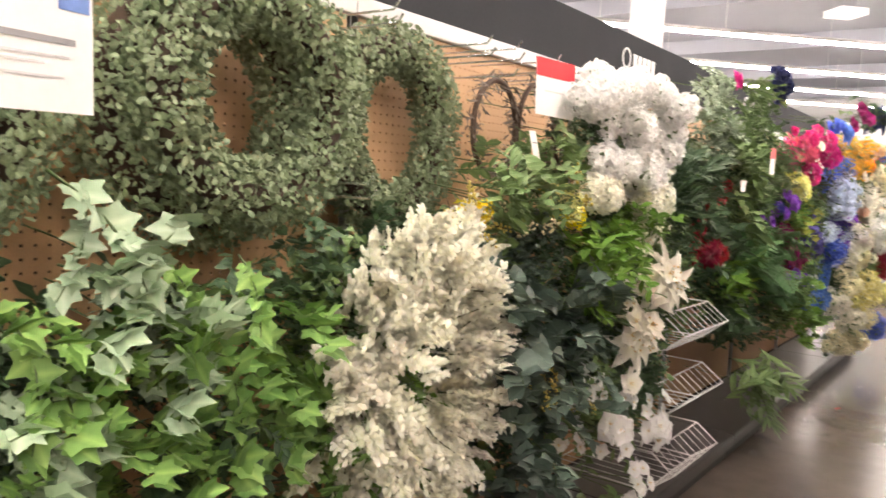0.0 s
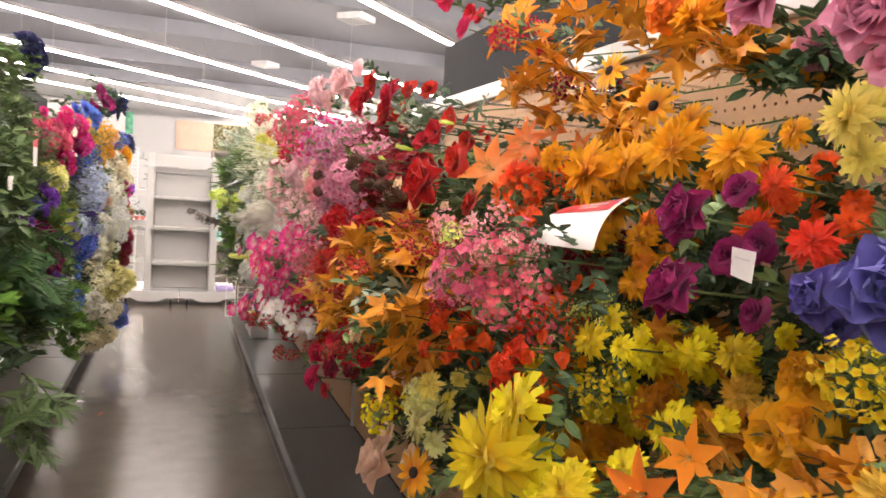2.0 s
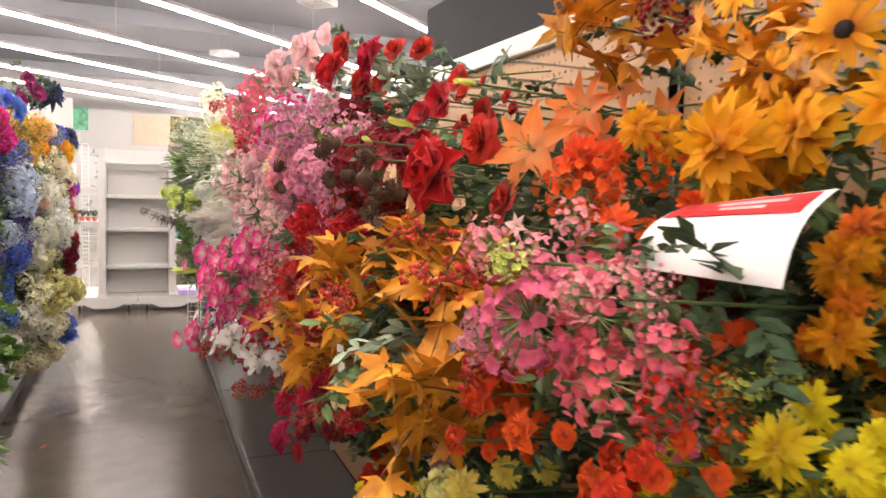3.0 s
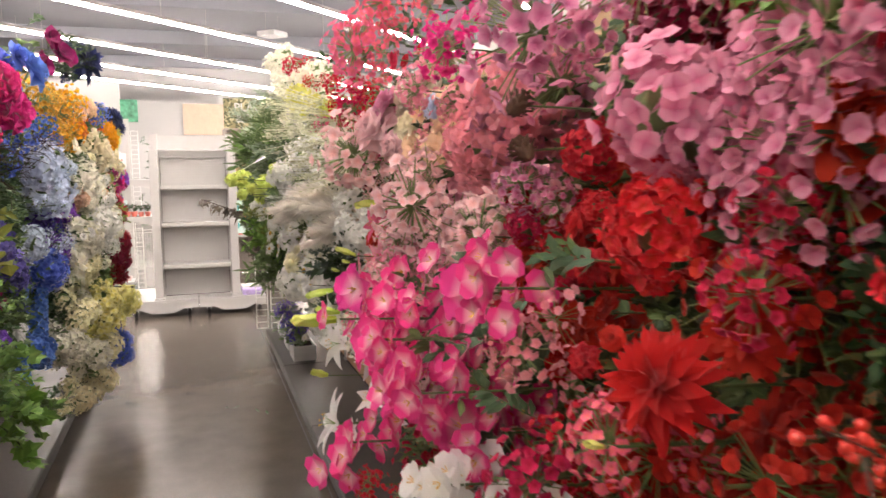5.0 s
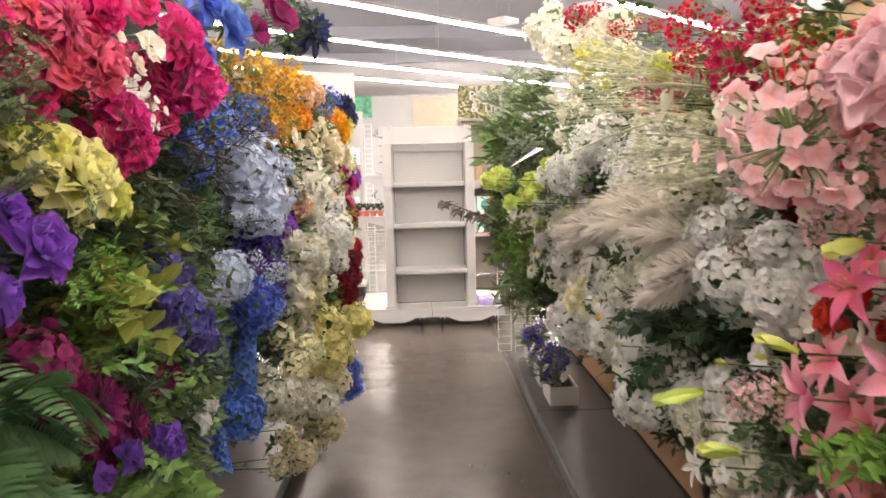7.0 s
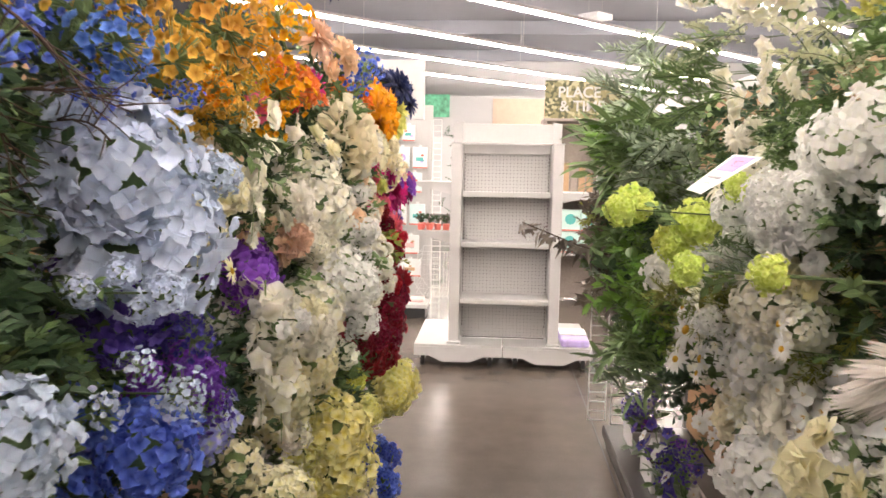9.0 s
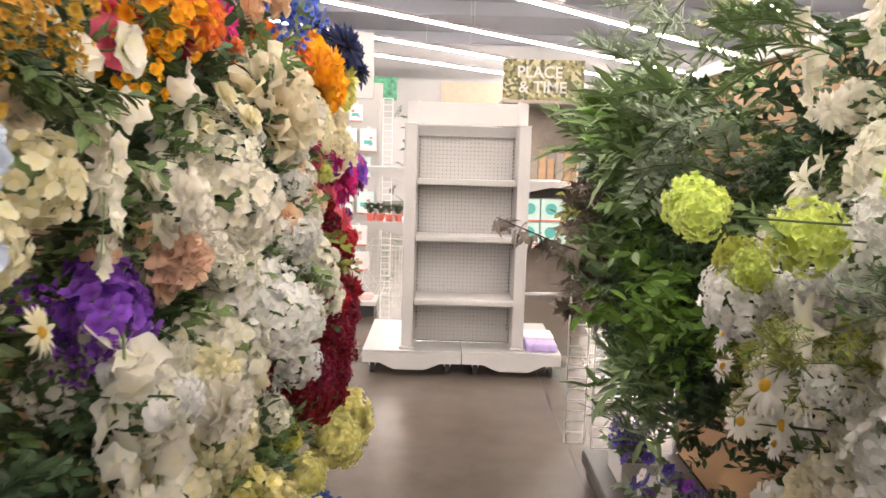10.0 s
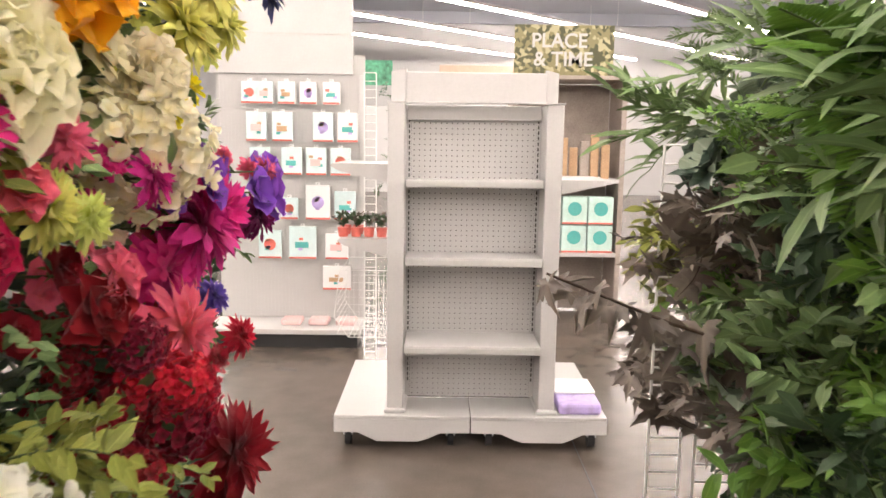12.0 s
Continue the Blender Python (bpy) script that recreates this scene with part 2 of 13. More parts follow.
def mobile_rack():
    root = tagged(new("display_rack"), "empty white mobile rack with pegboard back on a castor base", "display rack")
    root.matrix_basis = Matrix.Translation((RX, RY, 0))
    front = -0.24
    lobe = [(-0.63, 0.148), (-0.63, 0.085), (-0.52, 0.083), (-0.46, 0.055), (-0.43, 0.042), (-0.24, 0.042), (-0.20, 0.055), (-0.14, 0.083), (-0.003, 0.085), (-0.003, 0.148)]
    for s in (1, -1):
        part("fascia", extruded([(s * a, b) for a, b in lobe], 0.02), WHITE, root).location = (0, front, 0)
        part("fascia", extruded([(s * a, b) for a, b in lobe], 0.02), WHITE, root).location = (0, 0.62, 0)
    for s in (1, -1):
        part("base_plate", box(min(s * 0.63, s * 0.002), front + 0.001, 0.149, max(s * 0.63, s * 0.002), 0.64, 0.165, 0.003), WHITE, root)
        part("base_side", box(s * 0.62 - 0.008, front + 0.022, 0.085, s * 0.62 + 0.008, 0.615, 0.147), WHITE, root)
    for x in (-0.57, -0.09, 0.09, 0.57):
        for y in (front + 0.07, 0.56):
            c = bmesh.new()
            bmesh.ops.create_cone(c, cap_ends=True, segments=20, radius1=0.038, radius2=0.038, depth=0.028)
            bmesh.ops.transform(c, matrix=Matrix.Translation((x, y, 0.039)) @ Matrix.Rotation(math.pi / 2, 4, "Y"), verts=c.verts)
            w = part("castor", c, RUBBER, root, "black rubber castor")
            part("fork", box(x - 0.022, y - 0.02, 0.05, x + 0.022, y + 0.02, 0.084, 0.003), STEEL, w)
    for s in (-1, 1):
        part("post", box(s * 0.352 - 0.038, -0.19, 0.166, s * 0.352 + 0.038, 0.05, 1.585, 0.006), WHITE, root)
        part("post_foot", box(s * 0.352 - 0.05, -0.215, 0.166, s * 0.352 + 0.05, 0.06, 0.185, 0.006), WHITE, root)
        # slots are near-black bars; the shade of the openings is in their colour
        part("slot_strip", slot_strip(s * 0.305 - s * 0.004, 0.26, 1.52, -0.0065), HOLE_SHADE, root)
    me = pegboard(0.584, 1.36)
    me.materials.append(WHITE)
    p = new("pegboard", me)
    p.parent = root
    p.location = (-0.292, 0, 0.18)
    # dark grey sheet: shade behind the white board's holes, put in as colour
    part("backing", box(-0.31, 0.012, 0.17, 0.31, 0.02, 1.57), surface("hole_shade_panel", (0.12, 0.115, 0.11), 0.8), root)
    part("standard", box(-0.314, -0.004, 0.18, -0.293, 0.004, 1.56), WHITE, root)
    part("standard", box(0.293, -0.004, 0.18, 0.314, 0.004, 1.56), WHITE, root)
    for z, d in ((1.248, 0.18), (0.898, 0.22), (0.504, 0.265)):
        b = box(-0.307, -d, z - 0.012, 0.307, -0.006, z, 0.002)
        box(-0.307, -d - 0.012, z - 0.036, 0.307, -d + 0.004, z + 0.003, 0.004, b)
        sh = part("shelf", b, WHITE, root)
        part("price_rail", box(-0.306, -d - 0.0165, z - 0.031, 0.306, -d - 0.0125, z - 0.006, 0.001), RAIL, sh)
    h = box(-0.31, -0.17, 1.592, 0.31, -0.155, 1.72, 0.003)
    part("header_panel", h, WHITE, root)
    for s in (-1, 1):
        part("header_wing", extruded([(s * 0.312, -0.168), (s * 0.385, -0.02), (s * 0.375, -0.012), (s * 0.305, -0.152)], 0.145, "xy"), WHITE, root).location = (0, 0, 1.588)
    part("header_tray", box(-0.395, -0.195, 1.5855, 0.395, -0.150, 1.5915, 0.002), WHITE, root)
    part("top_rail", box(-0.308, -0.030, 1.515, 0.308, -0.009, 1.584, 0.003), WHITE, root)
    for z, d in ((1.31, 0.27), (0.955, 0.24)):
        b = extruded([(-0.391, z), (-0.391 - d, z), (-0.391 - d - 0.01, z - 0.012), (-0.391 - d + 0.03, z - 0.035), (-0.391, z - 0.09)], 0.012)
        part("side_shelf_bracket", b, WHITE, root).location = (0, -0.02, 0)
        part("side_shelf", box(-0.391 - d, -0.005, z - 0.012, -0.391, 0.45, z, 0.002), WHITE, root)
    part("side_shelf_bracket", extruded([(0.391, 1.245), (0.66, 1.245), (0.66, 1.23), (0.391, 1.17)], 0.012), WHITE, root)
    part("side_shelf", box(0.391, 0.013, 1.233, 0.66, 0.45, 1.245, 0.002), WHITE, root)
    # wire basket at the side
    basket = new("wire_basket")
    basket.parent = root
    x0, x1, z0, z1 = -0.66, -0.395, 0.47, 0.80
    b = bmesh.new()
    for y in (0.0, 0.4):
        tube([(x1, y, z1), (x0 + 0.03, y, z1), (x0, y, z0 + 0.10), (x0 + 0.07, y, z0), (x1, y, z0), (x1, y, z1)], 0.0028, 5, b)
    part("rim", b, WIRE, basket)
    for i in range(11):
        x = x1 - 0.024 * i
        if x > x0 + 0.06:
            part("wire", tube([(x, 0, z0), (x, 0, z1)], 0.0014, 4), WIRE, basket)
            part("wire", tube([(x, 0.0, z0), (x, 0.4, z0)], 0.0014, 4), WIRE, basket)
    for i in range(9):
        z = z0 + 0.036 * (i + 0.5)
        part("wire", tube([(x1, 0, z), (x0 + 0.015, 0, z), (x0 + 0.015, 0.4, z)], 0.0014, 4), WIRE, basket)
    return root


mobile_rack()

# ---- silk flowers: materials ----
def petal_material(name, base, tip, translucent=0.34, rough=0.62, vary=0.18, hue=0.012):
    """Woven silk petal: colour runs from throat to rim, each petal a little different, with fine veins."""
    m, tree, bsdf = nodes_of(name)
    n, l = tree.nodes, tree.links
    uv = n.new("ShaderNodeUVMap")
    sep = n.new("ShaderNodeSeparateXYZ")
    l.new(uv.outputs[0], sep.inputs[0])
    ramp = n.new("ShaderNodeValToRGB")
    a, b = ramp.color_ramp.elements
    a.position, a.color = 0.05, (*base, 1)
    b.position, b.color = 0.62, (*tip, 1)
    l.new(sep.outputs["Y"], ramp.inputs[0])
    geo, info = n.new("ShaderNodeNewGeometry"), n.new("ShaderNodeObjectInfo")
    mix = n.new("ShaderNodeMath")
    mix.operation = "ADD"
    l.new(geo.outputs["Random Per Island"], mix.inputs[0])
    l.new(info.outputs["Random"], mix.inputs[1])
    val, hu = n.new("ShaderNodeMapRange"), n.new("ShaderNodeMapRange")
    val.inputs[2].default_value, hu.inputs[2].default_value = 2.0, 1.0
    val.inputs[3].default_value, val.inputs[4].default_value = 1 - vary, 1 + vary
    hu.inputs[3].default_value, hu.inputs[4].default_value = 0.5 - hue, 0.5 + hue
    l.new(mix.outputs[0], val.inputs[0])
    l.new(info.outputs["Random"], hu.inputs[0])
    hsv = n.new("ShaderNodeHueSaturation")
    l.new(ramp.outputs[0], hsv.inputs["Color"])
    l.new(val.outputs[0], hsv.inputs["Value"])
    l.new(hu.outputs[0], hsv.inputs["Hue"])
    l.new(hsv.outputs[0], bsdf.inputs["Base Color"])
    bsdf.inputs["Roughness"].default_value = rough
    bsdf.inputs["Specular IOR Level"].default_value = 0.25
    bsdf.inputs["Sheen Weight"].default_value = 0.15
    wave = n.new("ShaderNodeTexWave")
    wave.inputs["Scale"].default_value, wave.inputs["Distortion"].default_value = 7.0, 2.5
    wave.bands_direction = "X"
    l.new(uv.outputs[0], wave.inputs["Vector"])
    bp = n.new("ShaderNodeBump")
    bp.inputs["Strength"].default_value, bp.inputs["Distance"].default_value = 0.25, 0.001
    l.new(wave.outputs["Fac"], bp.inputs["Height"])
    l.new(bp.outputs[0], bsdf.inputs["Normal"])
    tr = n.new("ShaderNodeBsdfTranslucent")
    l.new(hsv.outputs[0], tr.inputs[0])
    ms = n.new("ShaderNodeMixShader")
    ms.inputs[0].default_value = translucent
    l.new(bsdf.outputs[0], ms.inputs[1])
    l.new(tr.outputs[0], ms.inputs[2])
    l.new(ms.outputs[0], n["Material Output"].inputs[0])
    return m


def leaf_material(name, colour, edge=None, rough=0.5, translucent=0.1):
    """Printed fabric leaf with a paler midrib and mottled green."""
    m, tree, bsdf = nodes_of(name)
    n, l = tree.nodes, tree.links
    edge = edge or tuple(min(1, c * 1.5 + 0.01) for c in colour)
    uv = n.new("ShaderNodeUVMap")
    sep = n.new("ShaderNodeSeparateXYZ")
    l.new(uv.outputs[0], sep.inputs[0])
    d = n.new("ShaderNodeMath")
    d.operation, d.inputs[1].default_value = "SUBTRACT", 0.5
    l.new(sep.outputs["X"], d.inputs[0])
    ab = n.new("ShaderNodeMath")
    ab.operation = "ABSOLUTE"
    l.new(d.outputs[0], ab.inputs[0])
    rib = n.new("ShaderNodeMapRange")
    rib.inputs[1].default_value, rib.inputs[2].default_value = 0.0, 0.09
    rib.inputs[3].default_value, rib.inputs[4].default_value = 0.55, 0.0
    l.new(ab.outputs[0], rib.inputs[0])
    noise_t = n.new("ShaderNodeTexNoise")
    noise_t.inputs["Scale"].default_value = 5.0
    l.new(uv.outputs[0], noise_t.inputs["Vector"])
    geo, info = n.new("ShaderNodeNewGeometry"), n.new("ShaderNodeObjectInfo")
    f = n.new("ShaderNodeMath")
    f.operation = "MULTIPLY_ADD"
    f.inputs[1].default_value = 0.45
    l.new(noise_t.outputs[0], f.inputs[0])
    l.new(rib.outputs[0], f.inputs[2])
    f2 = n.new("ShaderNodeMath")
    f2.operation, f2.inputs[1].default_value = "MULTIPLY_ADD", 0.35
    l.new(geo.outputs["Random Per Island"], f2.inputs[0])
    l.new(f.outputs[0], f2.inputs[2])
    mixc = n.new("ShaderNodeMix")
    mixc.data_type = "RGBA"
    mixc.inputs[6].default_value, mixc.inputs[7].default_value = (*colour, 1), (*edge, 1)
    l.new(f2.outputs[0], mixc.inputs[0])
    hsv = n.new("ShaderNodeHueSaturation")
    v = n.new("ShaderNodeMapRange")
    v.inputs[3].default_value, v.inputs[4].default_value = 0.72, 1.25
    l.new(info.outputs["Random"], v.inputs[0])
    l.new(v.outputs[0], hsv.inputs["Value"])
    l.new(mixc.outputs[2], hsv.inputs["Color"])
    l.new(hsv.outputs[0], bsdf.inputs["Base Color"])
    bsdf.inputs["Roughness"].default_value = rough
    bsdf.inputs["Specular IOR Level"].default_value = 0.4
    bp = n.new("ShaderNodeBump")
    bp.inputs["Strength"].default_value, bp.inputs["Distance"].default_value = 0.3, 0.001
    l.new(noise_t.outputs[0], bp.inputs["Height"])
    l.new(bp.outputs[0], bsdf.inputs["Normal"])
    tr = n.new("ShaderNodeBsdfTranslucent")
    l.new(hsv.outputs[0], tr.inputs[0])
    ms = n.new("ShaderNodeMixShader")
    ms.inputs[0].default_value = translucent
    l.new(bsdf.outputs[0], ms.inputs[1])
    l.new(tr.outputs[0], ms.inputs[2])
    l.new(ms.outputs[0], n["Material Output"].inputs[0])
    return m


PETALS = {
    "white": petal_material("white_silk", (0.92, 0.92, 0.87), (0.95, 0.945, 0.93), translucent=0.46, vary=0.06),
    "ivory": petal_material("ivory_silk", (0.92, 0.89, 0.72), (0.95, 0.93, 0.84), translucent=0.46, vary=0.06),
    "cream": petal_material("cream_silk", (0.92, 0.84, 0.52), (0.94, 0.89, 0.68), translucent=0.46, vary=0.06),
    "beige": petal_material("beige_silk", (0.550, 0.462, 0.330), (0.726, 0.638, 0.506)),
    "yellow": petal_material("yellow_silk", (0.88, 0.60, 0.013), (0.880, 0.748, 0.022)),
    "pale_yellow": petal_material("pale_yellow_silk", (0.84, 0.77, 0.20), (0.91, 0.87, 0.43)),
    "lemon": petal_material("lemon_yellow_silk", (0.85, 0.64, 0.05), (0.90, 0.78, 0.19)),
    "gold": petal_material("golden_silk", (0.726, 0.242, 0.006), (0.880, 0.440, 0.013)),
    "ochre": petal_material("ochre_silk", (0.462, 0.242, 0.022), (0.726, 0.440, 0.066)),
    "orange": petal_material("orange_silk", (0.880, 0.264, 0.011), (0.880, 0.275, 0.022)),
    "peach": petal_material("peach_silk", (0.88, 0.54, 0.31), (0.9, 0.66, 0.47)),
    "salmon": petal_material("salmon_silk", (0.80, 0.36, 0.16), (0.84, 0.225, 0.06)),
    "vermilion": petal_material("vermilion_silk", (0.792, 0.110, 0.011), (0.880, 0.110, 0.022)),
    "red": petal_material("red_silk", (0.36, 0.004, 0.008), (0.54, 0.011, 0.018)),
    "scarlet": petal_material("scarlet_silk", (0.60, 0.015, 0.02), (0.80, 0.05, 0.06)),
    "crimson": petal_material("crimson_silk", (0.4, 0.004, 0.02), (0.62, 0.017, 0.07)),
    "burgundy": petal_material("burgundy_silk", (0.110, 0.002, 0.007), (0.286, 0.009, 0.033)),
    "coral": petal_material("coral_pink_silk", (0.84, 0.2, 0.22), (0.84, 0.17, 0.3)),
    "hot_pink": petal_material("hot_pink_silk", (0.88, 0.66, 0.7), (0.76, 0.05, 0.29)),
    "magenta": petal_material("magenta_silk", (0.528, 0.011, 0.176), (0.726, 0.033, 0.297)),
    "pink": petal_material("pink_silk", (0.84, 0.34, 0.4), (0.86, 0.37, 0.46)),
    "blush": petal_material("blush_silk", (0.88, 0.50, 0.50), (0.89, 0.63, 0.655)),
    "stargazer": petal_material("stargazer_silk", (0.8, 0.1, 0.23), (0.9, 0.4, 0.49)),
    "mauve": petal_material("mauve_silk", (0.62, 0.15, 0.30), (0.76, 0.33, 0.48)),
    "plum": petal_material("plum_silk", (0.110, 0.004, 0.055), (0.264, 0.011, 0.121)),
    "purple": petal_material("purple_silk", (0.154, 0.033, 0.374), (0.264, 0.088, 0.572)),
    "indigo": petal_material("indigo_silk", (0.055, 0.033, 0.242), (0.110, 0.077, 0.396)),
    "violet_blue": petal_material("violet_blue_silk", (0.055, 0.050, 0.22), (0.115, 0.11, 0.40)),
    "blue": petal_material("blue_silk", (0.055, 0.121, 0.506), (0.143, 0.253, 0.726)),
    "pale_blue": petal_material("pale_blue_silk", (0.572, 0.660, 0.814), (0.660, 0.737, 0.880)),
    "lavender": petal_material("lavender_blue_silk", (0.660, 0.726, 0.495), (0.462, 0.506, 0.880)),
    "navy": petal_material("navy_silk", (0.011, 0.013, 0.044), (0.028, 0.039, 0.121)),
    "lime": petal_material("lime_silk", (0.56, 0.66, 0.09), (0.76, 0.83, 0.25)),
    "chartreuse": petal_material("chartreuse_silk", (0.572, 0.605, 0.066), (0.792, 0.792, 0.220)),
}
LEAVES = {
    "green": leaf_material("leaf_green", (0.090, 0.160, 0.055), (0.25, 0.35, 0.14)),
    "dark": leaf_material("leaf_dark_green", (0.030, 0.066, 0.028), (0.085, 0.14, 0.065)),
    "bright": leaf_material("leaf_bright_green", (0.085, 0.22, 0.025), (0.27, 0.44, 0.09)),
    "ivy": leaf_material("leaf_ivy_green", (0.075, 0.18, 0.04), (0.30, 0.47, 0.13)),
    "ivy_pale": leaf_material("leaf_pale_ivy", (0.22, 0.33, 0.19), (0.50, 0.60, 0.42)),
    "eucalyptus": leaf_material("leaf_eucalyptus", (0.075, 0.115, 0.088), (0.18, 0.245, 0.19)),
    "grey_green": leaf_material("leaf_grey_green", (0.21, 0.29, 0.19), (0.42, 0.48, 0.36)),
    "box": leaf_material("leaf_boxwood", (0.115, 0.165, 0.085), (0.34, 0.40, 0.24)),
    "olive": leaf_material("leaf_olive", (0.17, 0.20, 0.035), (0.36, 0.38, 0.09)),
    "fern": leaf_material("leaf_fern", (0.040, 0.12, 0.035), (0.17, 0.30, 0.13)),
    "brown": leaf_material("leaf_brown_purple", (0.10, 0.078, 0.062), (0.22, 0.18, 0.14)),
    "autumn": leaf_material("leaf_autumn_orange", (0.50, 0.17, 0.010), (0.82, 0.41, 0.035)),
    "straw": leaf_material("straw_beige", (0.55, 0.48, 0.28), (0.75, 0.68, 0.48)),
    "sage": leaf_material("pale_sage", (0.56, 0.60, 0.38), (0.80, 0.80, 0.60)),
    "plume": petal_material("plume_cream", (0.82, 0.76, 0.66), (0.90, 0.86, 0.79), translucent=0.3),
    "astilbe": petal_material("astilbe_cream", (0.92, 0.90, 0.74), (0.95, 0.94, 0.84), translucent=0.45, vary=0.06),
}
STEM = surface("stem_green_plastic", (0.07, 0.11, 0.03), 0.5, vary=0.25)
TWIG = surface("brown_twig", (0.06, 0.035, 0.02), 0.7, vary=0.3)
SEED = surface("dark_seed_head", (0.025, 0.014, 0.008), 0.8, vary=0.5, fine=400, bump=0.5)
POLLEN = surface("yellow_stamen", (0.72, 0.42, 0.03), 0.7)
CONE = surface("pine_cone_brown", (0.085, 0.042, 0.022), 0.7, vary=0.4)
BERRIES = {"red": surface("red_berry", (0.5, 0.03, 0.02), 0.3), "yellow": surface("yellow_berry", (0.62, 0.50, 0.12), 0.35), "ivory": surface("ivory_berry", (0.7, 0.62, 0.38), 0.4)}


# ---- silk flowers: shapes ----
class Shape:
    """Vertices, faces and uv of one mesh, gathered petal by petal."""

    def __init__(self):
        self.v, self.f, self.uv, self.mi = [], [], [], []
        self.count = 0

    def add(self, pts, faces, uvs, mat=0):
        o = self.count
        self.v.append(np.asarray(pts, float))
        self.count += len(pts)
        self.uv.append(np.asarray(uvs, float))
        for f in faces:
            self.f.append(tuple(o + i for i in f))
            self.mi.append(mat)

    def mesh(self, name, mats):
        me = bpy.data.meshes.new(name)
        me.from_pydata(np.concatenate(self.v).tolist(), [], self.f)
        uv = np.concatenate(self.uv)
        layer = me.uv_layers.new(name="UVMap")
        idx = np.empty(len(me.loops), np.int32)
        me.loops.foreach_get("vertex_index", idx)
        layer.data.foreach_set("uv", uv[idx].astype(np.float32).ravel())
        me.polygons.foreach_set("material_index", np.array(self.mi, np.int32))
        me.polygons.foreach_set("use_smooth", np.ones(len(self.f), bool))
        for m in mats:
            me.materials.append(m)
        me.update()
        return me


def turn(axis, a):
    c, s = math.cos(a), math.sin(a)
    return np.array({"x": [[1, 0, 0], [0, c, -s], [0, s, c]], "y": [[c, 0, s], [0, 1, 0], [-s, 0, c]], "z": [[c, -s, 0], [s, c, 0], [0, 0, 1]]}[axis])


DETAIL = [1.0]


def petal(rng, length, width, cup=0.2, curl=0.2, point=0.5, ruffle=0.0, nu=2, nv=4):
    """A petal along +x, its face to +z. point: 0 round tip, 1 sharp."""
    if DETAIL[0] < 1:
        nu, nv = 1, min(nv, 2)
    pts, uvs, faces = [], [], []
    ph = rng.uniform(0, 6.28)
    for j in range(nv + 1):
        v = j / nv
        w = 0.5 * width * ((1 - point) * np.interp(v, (0, 0.25, 0.5, 0.75, 0.92, 1), (0.22, 0.62, 0.92, 1.0, 0.84, 0.55)) + point * np.interp(v, (0, 0.25, 0.5, 0.75, 1), (0.3, 0.8, 1.0, 0.68, 0.03)))
        for i in range(nu + 1):
            u = 2 * i / nu - 1
            back = 0.22 * length * u * u * (1 - point) * v * v
            z = length * curl * v * v * -1 + cup * width * u * u * (0.4 + 0.6 * v) + ruffle * length * math.sin(ph + 5 * u + 4 * v) * v
            pts.append((length * v - back, w * u, z))
            uvs.append(((u + 1) / 2, v))
    for j in range(nv):
        for i in range(nu):
            a = j * (nu + 1) + i
            faces.append((a, a + nu + 1, a + nu + 2, a + 1))
    return np.array(pts), faces, uvs


def ring(sh, rng, n, length, width, tilt, r0=0.03, z0=0.0, phase=0.0, jitter=0.12, mat=0, **kw):
    for k in range(n):
        p, f, uv = petal(rng, length * rng.uniform(0.9, 1.08), width * rng.uniform(0.9, 1.1), **kw)
        t = radians(tilt) + rng.uniform(-jitter, jitter)
        p = p @ turn("x", rng.uniform(-0.25, 0.25)).T @ turn("y", -t).T + np.array((r0, 0, z0))
        sh.add(p @ turn("z", phase + 2 * math.pi * k / n + rng.uniform(-jitter, jitter)).T, f, uv, mat)


def blob(sh, centre, r, mat=0, squash=1.0, n=6, m=4):
    pts, faces, uvs = [], [], []
    for j in range(m + 1):
        a = math.pi * j / m
        for i in range(n):
            b = 2 * math.pi * i / n
            pts.append((centre[0] + r * math.sin(a) * math.cos(b), centre[1] + r * math.sin(a) * math.sin(b), centre[2] + r * squash * math.cos(a)))
            uvs.append((i / n, j / m))
    for j in range(m):
        for i in range(n):
            a, b = j * n + i, j * n + (i + 1) % n
            faces.append((a, a + n, b + n, b))
    sh.add(pts, faces, uvs, mat)


def strand(sh, pts, r0, r1, mat=0, sides=4):
    """A thin stem through points."""
    pts = [np.array(p, float) for p in pts]
    out, uvs, faces = [], [], []
    for i, p in enumerate(pts):
        d = pts[min(i + 1, len(pts) - 1)] - pts[max(i - 1, 0)]
        d = d / (np.linalg.norm(d) + 1e-9)
        u = np.cross(d, (0.31, 0.83, 0.46))
        u /= np.linalg.norm(u) + 1e-9
        w = np.cross(d, u)
        r = r0 + (r1 - r0) * i / (len(pts) - 1)
        for k in range(sides):
            a = 2 * math.pi * k / sides
            out.append(p + r * (math.cos(a) * u + math.sin(a) * w))
            uvs.append((0.5, i / len(pts)))
    for i in range(len(pts) - 1):
        for k in range(sides):
            a, b = i * sides + k, i * sides + (k + 1) % sides
            faces.append((a, b, b + sides, a + sides))
    sh.add(out, faces, uvs, mat)


def on_ball(n, low, rng):
    """Even directions over a ball's upper part, down to the height low (-1 to 1)."""
    for i in range(n):
        z = 1 - (1 - low) * (i + 0.5) / n
        a = i * 2.39996 + rng.uniform(-0.2, 0.2)
        s = math.sqrt(max(0, 1 - z * z))
        yield np.array((s * math.cos(a), s * math.sin(a), z))


